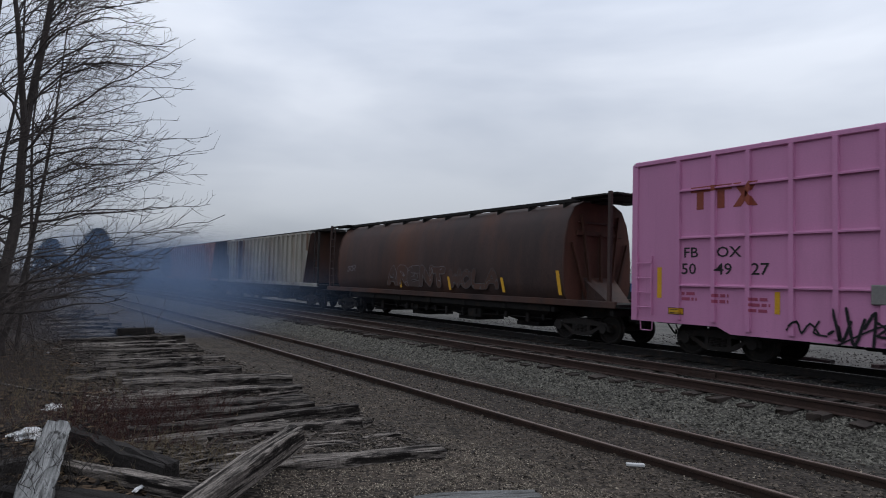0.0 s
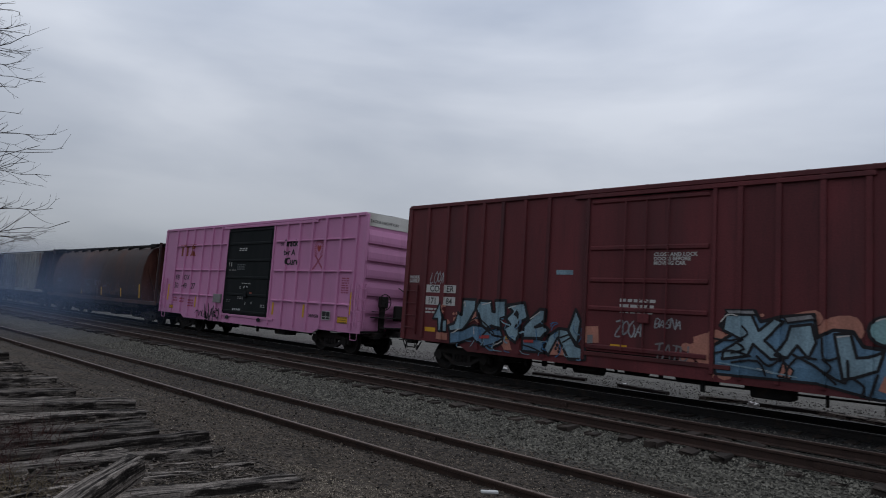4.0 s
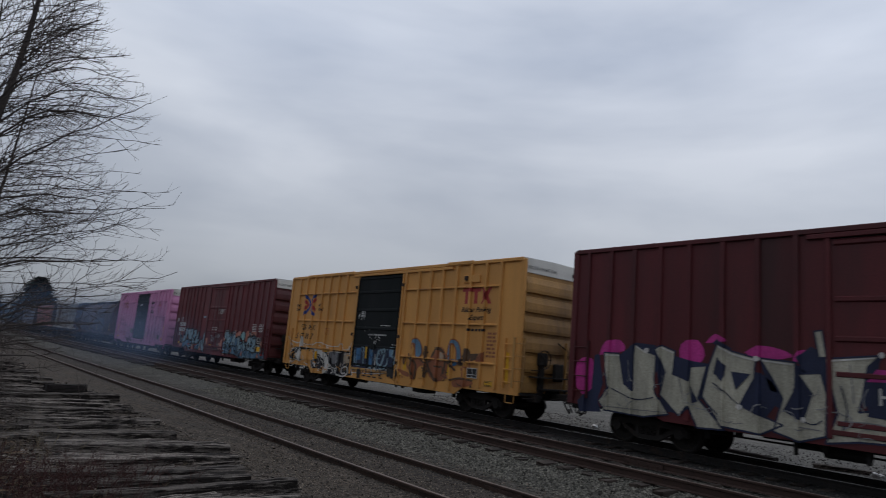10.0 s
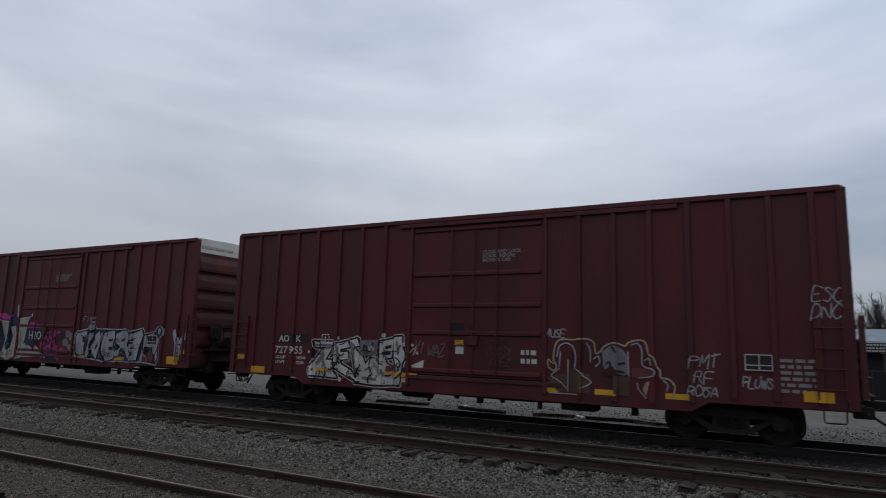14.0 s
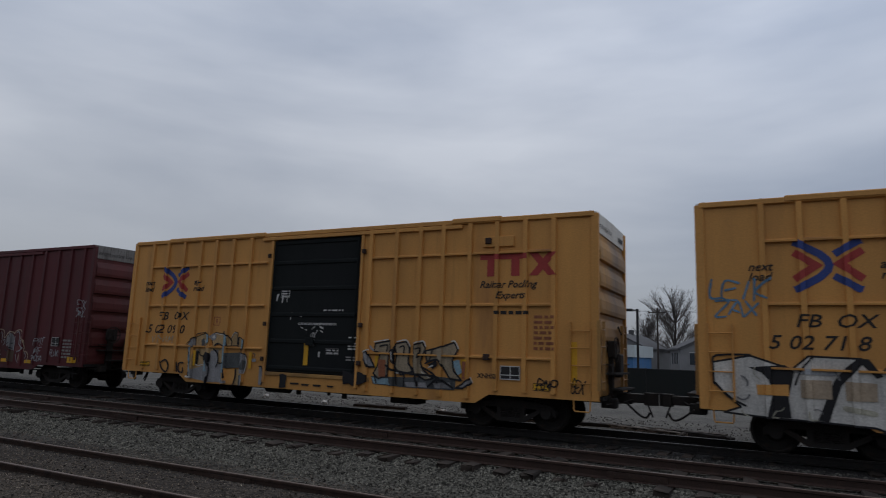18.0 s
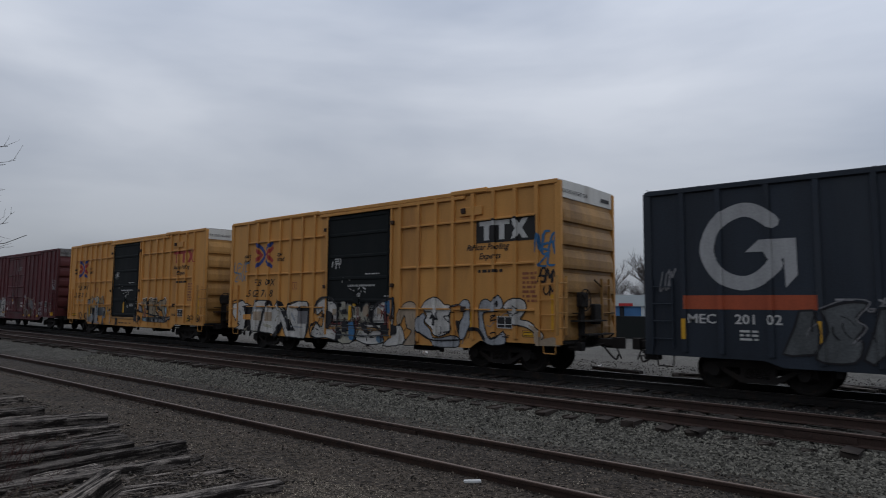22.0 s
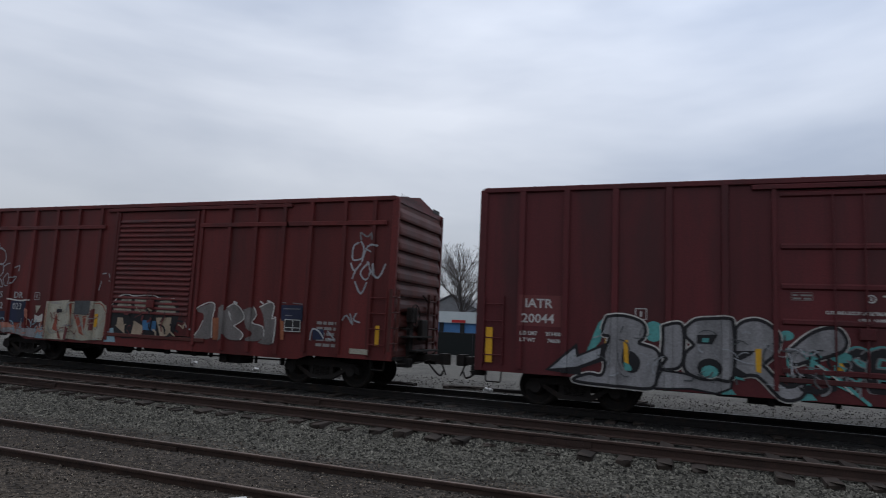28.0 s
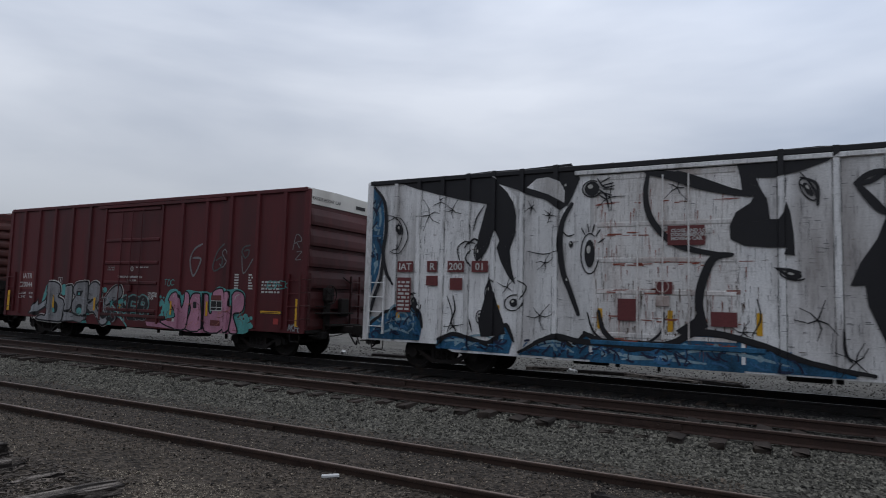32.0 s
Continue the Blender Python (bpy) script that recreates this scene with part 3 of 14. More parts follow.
def running_gear(root, L, cb, z_floor=1.02):
    """Bogies, couplers, hoses and the centre sill."""
    for s in (-1, 1):
        bogie(root, s * cb)
        c = part("coupler", COUPLER_ME, None, root, at=(0, s * (L / 2 + 0.82), 0))
        c.rotation_euler.z = 0 if s > 0 else math.pi
        h = part("air_hose", HOSE_ME, None, root, at=(0, s * (L / 2 + 0.30), 0))
        h.rotation_euler.z = 0 if s > 0 else math.pi
    g = Geo().box(-0.32, 0.32, -L / 2 - 0.15, L / 2 + 0.15, 0.72, z_floor)
    for i in range(9):
        y = -L / 2 + 0.3 + i * (L - 0.6) / 8
        g.box(-1.38, 1.38, y - 0.07, y + 0.07, 0.86, z_floor)
    part("centre_sill", g, UNDER, root, "black centre sill with cross bearers")
    g = Geo().cyl((-0.8, -1.5, 0.70), (-0.8, -0.6, 0.70), 0.19, 14)
    part("air_reservoir", g, UNDER, root, smooth=True)
    g = Geo().box(-0.95, -0.55, 0.2, 0.7, 0.55, 0.86, 0.03)
    part("brake_valve", g, UNDER, root)
    g = Geo().tube([(-0.6, -L / 2 + 1, 0.68), (-0.6, 0, 0.66), (-0.6, L / 2 - 1, 0.68)], 0.02).tube([(0.5, -4, 0.55), (0.5, 4, 0.55)], 0.022)
    part("brake_rod", g, UNDER, root)
    # brackets, pipes and rods hanging along the near sill
    rng = random.Random(int(L * 1000))
    y = -L / 2 + 3.3
    while y < L / 2 - 3.3:
        w, d = rng.uniform(0.05, 0.16), rng.uniform(0.10, 0.30)
        x = -1.35 + rng.uniform(0.0, 0.25)
        part("under_bracket", Geo().box(x, x + 0.09, y, y + w, 0.70 - d, 0.74, 0.01), UNDER, root)
        y += rng.uniform(0.5, 1.2)
    part("brake_pipe", Geo().tube([(-1.05, -L / 2 + 3.0, 0.60), (-1.05, -1.0, 0.56), (-1.05, 1.2, 0.58), (-1.05, L / 2 - 3.2, 0.60)], 0.024), UNDER, root)
    part("brake_cylinder", Geo().cyl((-0.9, 1.3, 0.60), (-0.9, 2.1, 0.60), 0.17, 14).box(-1.0, -0.8, 2.1, 2.7, 0.54, 0.66), UNDER, root, smooth=True)
    part("equipment_box", Geo().box(-1.15, -0.6, -3.1, -2.3, 0.42, 0.84, 0.03), UNDER, root)


def end_wall(root, L, s, z0, z1, zt, material, top_mat, ribs, brake):
    """A corrugated end, with ladder, grab irons and, at one end, the brake wheel."""
    y0 = s * L / 2
    prof = [(0.0, z0)]
    step = (z1 - 0.12 - z0) / ribs
    for i in range(ribs):
        b = z0 + i * step
        prof += [(0.0, b + step * 0.15), (0.085, b + step * 0.19), (0.095, b + step * 0.34), (0.08, b + step * 0.66), (0.02, b + step * 0.97), (0.0, b + step * 0.99)]
    prof += [(0.0, z1)]
    g = Geo()
    cols = [(-W2 + 0.05, 0.0), (-W2 + 0.09, 0.0), (-W2 + 0.15, 0.85), (-W2 + 0.24, 1.0), (W2 - 0.24, 1.0), (W2 - 0.15, 0.85), (W2 - 0.09, 0.0), (W2 - 0.05, 0.0)]
    vs = [(x, y0 + s * (d * k + 0.02), z) for d, z in prof for x, k in cols]
    n = len(cols)
    g.add(vs, [(r * n + i, r * n + i + 1, r * n + n + i + 1, r * n + n + i) for r in range(len(prof) - 1) for i in range(n - 1)])
    g.box(-W2 + 0.06, W2 - 0.06, y0 - s * 0.08 if s > 0 else y0 + 0.01, y0 - 0.01 if s > 0 else y0 + 0.08, z0, z1)
    material = GRIMY.get(material.name, material)
    e = part("end_wall", g, material, root, "pressed steel end with horizontal corrugations")
    # upper cap under the roof line
    g = Geo().prism([(-W2 + 0.02, z1), (W2 - 0.02, z1), (W2 - 0.02, zt + 0.03), (0, zt + 0.055), (-W2 + 0.02, zt + 0.03)], "y", y0 - 0.05, y0 + 0.06)
    cap = part("end_cap", g, top_mat, e)
    if top_mat:
        g = Geo()
        for p in text_triangles("EXCESS HEIGHT CAR", -1.38, z1 + 0.13, 0.10):
            g.add([(x, y0 + s * 0.064, z) for x, z in p], [(0, 1, 2)])
        tagged(part("cap_print", g, T_BLACK, cap), kind="stuff")
        g = Geo().box(0.75, 1.25, y0 + s * 0.064 - 0.002, y0 + s * 0.064 + 0.002, z1 + 0.12, z1 + 0.23)
        part("cap_mark", g, T_BLACK, cap)
    lad = ladder_geo(4, 0.45, 1.5)
    l = part("end_ladder", lad, material, e)
    l.location, l.rotation_euler.z = ((-W2 + 0.1 if s < 0 else W2 - 0.1), y0 + s * 0.14, z0 + 0.25), (math.pi / 2 if s < 0 else -math.pi / 2)
    l = part("end_ladder", lad, material, e)
    l.location, l.rotation_euler.z = ((W2 - 0.6 if s < 0 else -W2 + 0.6), y0 + s * 0.14, z0 + 0.25), (math.pi / 2 if s < 0 else -math.pi / 2)
    g = Geo().box(-1.5, 1.5, y0 + s * 0.05 if s > 0 else y0 - 0.18, y0 + 0.18 if s > 0 else y0 - 0.05, z0 + 0.02, z0 + 0.10)
    part("end_sill", g, UNDER, e)
    g = Geo().box(-0.75, 0.75, min(y0 + s * 0.12, y0 + s * 0.42), max(y0 + s * 0.12, y0 + s * 0.42), z0 + 0.22, z0 + 0.26)
    for x in (-0.7, 0.7):
        g.tube([(x, y0 + s * 0.40, z0 + 0.22), (x, y0 + s * 0.06, z0 - 0.02)], 0.018)
    part("crossover_platform", g, STEEL_DARK, e)
    # uncoupling lever and air pipe across the end
    part("uncoupling_lever", Geo().tube([(-1.45, y0 + s * 0.22, z0 - 0.05), (-0.4, y0 + s * 0.30, z0 - 0.08), (-0.1, y0 + s * 0.55, z0 + 0.02)], 0.016), STEEL_DARK, e)
    for x in (-0.9, 0.9):
        part("draft_bracket", Geo().box(x - 0.12, x + 0.12, min(y0, y0 + s * 0.35), max(y0, y0 + s * 0.35), z0 - 0.16, z0 + 0.06, 0.02), UNDER, e)
    part("end_pipe", Geo().tube([(0.55, y0 + s * 0.16, z0 + 0.1), (0.55, y0 + s * 0.17, z0 + 1.5), (0.1, y0 + s * 0.17, z0 + 1.7)], 0.022), STEEL_DARK, e)
    if brake:
        g = Geo()
        yb = y0 + s * 0.28
        for i in range(20):
            a, b = i * math.pi / 10, (i + 1) * math.pi / 10
            g.cyl((-0.62 + 0.28 * math.cos(a), yb, z0 + 1.15 + 0.28 * math.sin(a)), (-0.62 + 0.28 * math.cos(b), yb, z0 + 1.15 + 0.28 * math.sin(b)), 0.016, 6)
        for i in range(5):
            a = i * 1.2566
            g.cyl((-0.62, yb, z0 + 1.15), (-0.62 + 0.28 * math.cos(a), yb, z0 + 1.15 + 0.28 * math.sin(a)), 0.013, 6)
        part("brake_wheel", g, STEEL_DARK, e)
        g = Geo().box(-0.80, -0.44, min(y0 + s * 0.1, yb), max(y0 + s * 0.1, yb), z0 + 0.95, z0 + 1.35, 0.03)
        part("brake_gearbox", g, STEEL_DARK, e)
        g = Geo().box(-0.05, 0.35, min(y0 + s * 0.1, y0 + s * 0.25), max(y0 + s * 0.1, y0 + s * 0.25), z0 + 0.5, z0 + 1.05, 0.03)
        part("end_box", g, STEEL_DARK, e)
        part("chain_guard", Geo().box(-0.72, -0.52, min(y0 + s * 0.1, y0 + s * 0.2), max(y0 + s * 0.1, y0 + s * 0.2), z0 - 0.05, z0 + 0.95), STEEL_DARK, e)
        for x in (-1.05, 0.75):
            part("grab_iron", Geo().tube([(x, y0 + s * 0.1, z0 + 0.8), (x, y0 + s * 0.2, z0 + 0.8), (x + 0.5, y0 + s * 0.2, z0 + 0.8), (x + 0.5, y0 + s * 0.1, z0 + 0.8)], 0.014), STEEL_DARK, e)
        part("brake_step", Geo().box(-1.1, 0.4, min(y0 + s * 0.1, y0 + s * 0.38), max(y0 + s * 0.1, y0 + s * 0.38), z0 + 0.58, z0 + 0.62), STEEL_DARK, e)
    return e


def outline_sill(L, cut_front, cut_rear, zc, zm):
    """The lower edge of a side: shallow over the bogies, deeper between them."""
    return [(0, zc), (cut_front, zc), (cut_front + 0.35, zm), (L - cut_rear - 0.35, zm), (L - cut_rear, zc), (L, zc)]


def boxcar(name, label, front, L, body, posts, door, door_mat, style="plug", eave=5.05, zc=0.82, zm=0.62, cut=2.6, rails=(), top_mat=None,
           ribs=6, proud=0.055, post_w=0.075, cover=None, du=0.0):
    root = thing(name, label, "boxcar", "freight train")
    root.location = (TRACK_C, front - L / 2, 0)
    MOVERS.append((root, front - L / 2))
    face = -W2 + 0.05
    proud, post_w = proud * 1.35, post_w * 0.85
    posts = [p + du for p in posts]
    side = Side(L, face, posts, proud, post_w)
    side.du = du
    d0, d1 = door[0] + du, door[1] + du
    sill = outline_sill(L, cut, cut, zc, zm)
    # side sheets from post to post beside the door on the near side, one on the far side
    for a, b in ((0.0, d0), (d1, L)):
        low = [p for p in sill if a < p[0] < b]

        def zl(u):
            for p, q in zip(sill, sill[1:]):
                if p[0] <= u <= q[0]:
                    return p[1] + (q[1] - p[1]) * (u - p[0]) / max(1e-6, q[0] - p[0])
            return zc
        cuts = [a] + [u for u in posts if a + 0.12 < u < b - 0.12] + [b]
        sheets = []
        for p, q in zip(cuts, cuts[1:]):
            us = sorted({p, q, *[k[0] for k in low if p < k[0] < q]})
            g = Geo().prism([(L / 2 - u, zl(u)) for u in us] + [(L / 2 - q, eave), (L / 2 - p, eave)], "x", face, face + 0.04)
            sheets.append((p, q, part("side_sheet", g, body, root)))

        def sheet_at(u):
            return next((ob for p, q, ob in sheets if p <= u <= q), sheets[0][2])
        for u in posts:
            if not a <= u <= b:
                continue
            z0 = max(zl(max(0, u - 0.1)), zl(min(L, u + 0.1))) + 0.10
            w = post_w
            g = Geo()
            g.prism([(face + 0.002, -w), (face - proud, -w * 0.82), (face - proud, w * 0.82), (face + 0.002, w)], "z", z0, eave - 0.06)
            part("side_post", g, body, sheet_at(u), at=(0, L / 2 - u, 0))
        for z in rails:
            pu = [a + 0.12] + [u for u in posts if a < u < b] + [b - 0.12]
            pu = pu[1:] if a == 0 else pu[:-1]
            for u, w in zip(pu, pu[1:]):
                if w - u > 0.3:
                    g = Geo().prism([(face + 0.002, z - 0.035), (face - 0.078, z - 0.03), (face - 0.08, z + 0.005), (face - 0.012, z + 0.012), (face + 0.002, z + 0.05)], "y", L / 2 - u - post_w * 0.8, L / 2 - w + post_w * 0.8)
                    part("side_rail", g, body, sheet_at((u + w) / 2))
    g = Geo().prism([(L / 2 - u, z) for u, z in sill] + [(-L / 2, eave), (L / 2, eave)], "x", W2 - 0.09, W2 - 0.05)
    fs = part("side_panel", g, body, root)
    fp = Geo().prism([(W2 - 0.052, -post_w), (W2, -post_w * 0.55), (W2, post_w * 0.55), (W2 - 0.052, post_w)], "z", zc + 0.1, eave - 0.06).mesh("side_post", body)
    for u in posts:
        part("side_post", fp, None, fs, at=(0, L / 2 - u, 0))
    # corner posts, top plate, roof
    for s in (-1, 1):
        for e in (-1, 1):
            x = s * (W2 - 0.06)
            g = Geo().box(x - 0.055, x + 0.055, e * L / 2 - 0.09, e * L / 2 + 0.09, zc, eave, 0.012)
            part("corner_post", g, body, root)
        g = Geo().box(s * (W2 - 0.045) - 0.055, s * (W2 - 0.045) + 0.055, -L / 2, L / 2, eave - 0.07, eave + 0.05, 0.015)
        part("top_chord", g, cover or body, root)
    g = Geo()
    nr = 14
    g.add([(-W2, -L / 2, eave + 0.02), (0, -L / 2, eave + 0.05), (W2, -L / 2, eave + 0.02), (-W2, L / 2, eave + 0.02), (0, L / 2, eave + 0.05), (W2, L / 2, eave + 0.02)],
          [(0, 1, 4, 3), (1, 2, 5, 4), (0, 3, 5, 2)])
    for i in range(nr + 1):
        y = -L / 2 + 0.1 + i * (L - 0.2) / nr
        g.prism([(-W2 + 0.02, eave + 0.02), (0, eave + 0.05), (W2 - 0.02, eave + 0.02), (W2 - 0.02, eave + 0.06), (0, eave + 0.09), (-W2 + 0.02, eave + 0.06)], "y", y - 0.035, y + 0.035)
    part("roof", g, ROOF, root, "galvanised roof with cross ribs")
    g = Geo().box(-W2 + 0.1, W2 - 0.1, -L / 2 + 0.05, L / 2 - 0.05, 1.02, 1.10)
    part("floor", g, UNDER, root)
    for s in (-1, 1):
        end_wall(root, L, s, zc, eave - (0.42 if top_mat else 0.10), eave, body, top_mat or body, ribs, s < 0)
    running_gear(root, L, L / 2 - 2.15)
    # the door
    build_door(root, side, d0, d1, door_mat, body, style, eave, zm, L)
    # ladders and steps on the near corners
    lad = ladder_geo(4, 0.46, 1.55, 0.075)
    for y in (L / 2 - 0.56, -L / 2 + 0.10):
        part("corner_ladder", lad, body, root, at=(face - 0.0, y, zc + 0.18))
        part("stirrup_step", STEP_G, body if body in (YELLOW, PINK) else UNDER, root, at=(face + 0.03, y, zc + 0.02))
    return root, side


def build_door(root, side, d0, d1, door_mat, body, style, eave, zm, L):
    face, dz0, dz1 = side.face, 1.08, eave - 0.20
    y0, y1 = L / 2 - d1, L / 2 - d0
    g = Geo().box(face + 0.0, face + 0.05, y0, y1, dz0, dz1)
    door = part("door", g, door_mat, root, "sliding door standing shut")
    for k in (y0, y1):
        part("door_post", Geo().box(face - (0.012 if door_mat is WHITE_RUSTY else 0.055), face + 0.03, k - 0.045, k + 0.045, zm + 0.15, eave - 0.06, 0.012), body, root)
    sb = Geo().box(face - 0.045, face + 0.03, y0 - 0.4, y1 + (0.4 if L / 2 - d0 > 3 else 0), dz0 - 0.13, dz0 - 0.03, 0.01)
    part("lower_door_track", sb, GRIMY.get(body.name, body), root)
    g = Geo().box(face - 0.01, face + 0.06, y0 - 0.02, y1 + 0.02, zm, dz0 - 0.12)
    part("door_sill", g, body, root)
    part("upper_door_track", Geo().box(face - 0.07, face + 0.02, max(-L / 2 + 0.4, y0 - 3.0), min(L / 2 - 0.3, y1 + 0.4), dz1 + 0.02, dz1 + 0.12, 0.01), body, root)
    w, rib = d1 - d0, (0.012 if door_mat is WHITE_RUSTY else 0.026 if door_mat is BLACKD else 0.04)
    if style == "louvre":
        n = 20
        zz = [dz0 + 0.55 + i * (dz1 - dz0 - 0.75) / n for i in range(n)]
        for z in zz:
            part("door_slat", Geo().prism([(face + 0.01, z), (face - 0.045, z + 0.02), (face - 0.045, z + 0.05), (face + 0.01, z + 0.13)], "y", y0 + 0.28, y1 - 0.16), door_mat, door)
        for k in (y0 + 0.2, y1 - 0.08):
            part("door_stile", Geo().box(face - 0.035, face + 0.01, k - 0.05, k + 0.05, dz0, dz1), door_mat, door)
    else:
        for z in ([dz0 + 0.10, dz0 + 1.05, dz0 + 1.75, dz0 + 2.55, dz1 - 0.08] if style == "plug" else [dz0 + 0.10, dz0 + 0.85, dz0 + 1.6, dz0 + 2.35, dz0 + 3.1, dz1 - 0.08]):
            part("door_rib", Geo().prism([(face + 0.005, z - 0.07), (face - rib, z - 0.035), (face - rib, z + 0.035), (face + 0.005, z + 0.07)], "y", y0 + 0.12, y1 - 0.12), door_mat, door)
        for k in (0.33, 0.5, 0.67) if style == "plug" else (0.04, 0.96):
            y = y0 + (y1 - y0) * k
            part("lock_rod", Geo().cyl((face - 0.065, y, dz0 + 0.05), (face - 0.065, y, dz1 - 0.1), 0.018, 8), door_mat, door)
    g = Geo()
    ym = y0 + (y1 - y0) * 0.5
    g.box(face - 0.09, face - 0.03, ym - 0.14, ym + 0.14, dz0 + 0.75, dz0 + 0.98, 0.015)
    for i in range(16):
        a, b = i * math.pi / 8, (i + 1) * math.pi / 8
        g.cyl((face - 0.10, ym + 0.13 * math.cos(a), dz0 + 1.18 + 0.13 * math.sin(a)), (face - 0.10, ym + 0.13 * math.cos(b), dz0 + 1.18 + 0.13 * math.sin(b)), 0.011, 5)
    part("door_lock", g, door_mat, door)


GRIMY = {m.name: paint("grimy_" + m.name, tuple(0.8 * k for k in c), d, 0.75, 0.28) for m, c, d in (
    (YELLOW, (0.50, 0.27, 0.085), (0.09, 0.055, 0.035)), (MAROON, (0.105, 0.024, 0.024), (0.025, 0.014, 0.013)), (MAROON_B, (0.10, 0.024, 0.024), (0.025, 0.014, 0.013)), (MAROON_C, (0.11, 0.026, 0.027), (0.03, 0.016, 0.016)),
    (BROWN_RED, (0.11, 0.028, 0.022), (0.03, 0.016, 0.014)), (WHITEW, (0.10, 0.03, 0.03), (0.03, 0.02, 0.02)))}
ROOF = mat("galvanised_roof", (0.25, 0.25, 0.26), 0.55, 0.4, 0.25, 1.2, 30, (0.14, 0.09, 0.06), 0.4)


# ---- sprayed lettering and stencils ----
FORMS = {
    "A": "0,0 .5,1 1,0|.22,.36 .78,.36", "B": "0,0 0,1 .65,1 .88,.76 .6,.52 0,.52|.6,.52 .98,.28 .7,0 0,0", "C": ".95,.82 .5,1 .08,.72 .05,.28 .45,0 .98,.14", "D": "0,0 0,1 .55,.97 .98,.5 .6,.02 0,0",
    "E": ".95,1 0,1 0,0 1,0|0,.5 .75,.5", "F": ".95,1 0,1 0,0|0,.55 .7,.55", "G": ".95,.85 .45,1 .05,.6 .1,.15 .55,0 .95,.2 .95,.45 .6,.45", "H": "0,0 0,1|1,0 1,1|0,.5 1,.5", "I": ".5,0 .5,1", "K": "0,0 0,1|1,1 .1,.48 1,0",
    "L": "0,1 0,0 1,0", "M": "0,0 .05,1 .5,.35 .95,1 1,0", "N": "0,0 0,1 1,0 1,1", "O": ".5,1 .05,.7 .05,.3 .5,0 .95,.3 .95,.7 .5,1", "R": "0,0 0,1 .7,1 .9,.75 .6,.5 0,.5|.5,.5 1,0", "S": ".95,.85 .5,1 .08,.78 .5,.52 .95,.28 .5,0 .02,.14",
    "U": "0,1 .04,.3 .5,0 .96,.3 1,1", "V": "0,1 .5,0 1,1", "W": "0,1 .2,0 .5,.7 .8,0 1,1", "X": "0,1 1,0|0,0 1,1", "Y": "0,1 .5,.5 1,1|.5,.5 .5,0", "Z": "0,1 1,1 0,0 1,0", "T": "0,1 1,1|.5,1 .5,0", "P": "0,0 0,1 .7,1 .95,.75 .65,.48 0,.48",
    "1": ".15,.75 .55,1 .55,0", "2": ".05,.75 .4,1 .9,.8 .8,.5 .0,0 1,0", "6": ".8,1 .3,.8 .02,.3 .4,0 .9,.2 .8,.5 .3,.5", "Q": ".5,.9 .1,.6 .3,.2 .8,.3 .8,.8 .5,.9|.4,.1 .7,.0"}


def strokes(ch):
    return [[tuple(float(v) for v in p.split(",")) for p in s.split()] for s in FORMS[ch].split("|")]


def eased(pts, n=3):
    """The same line with rounded turns."""
    out = []
    for i in range(len(pts) - 1):
        p = [pts[max(0, min(len(pts) - 1, j))] for j in (i - 1, i, i + 1, i + 2)]
        for k in range(n):
            f = k / n
            out.append(tuple(0.5 * (2 * p[1][c] + (p[2][c] - p[0][c]) * f + (2 * p[0][c] - 5 * p[1][c] + 4 * p[2][c] - p[3][c]) * f * f + (3 * p[1][c] - p[0][c] - 3 * p[2][c] + p[3][c]) * f ** 3) for c in (0, 1)))
    return out + [pts[-1]]


def spray_dots(side, name, u0, u1, z0, z1, count, r, material, parent, rng, off):
    polys = []
    for i in range(count):
        c = (rng.uniform(u0, u1), rng.uniform(z0, z1))
        q = rng.uniform(r * 0.3, r)
        polys.append([(c[0] + q * 1.2 * math.cos(k * 0.785), max(z0 - 0.1, c[1] + q * math.sin(k * 0.785))) for k in range(8)])
    return tagged(decal(side, name, polys, material, parent, off), kind="stuff")


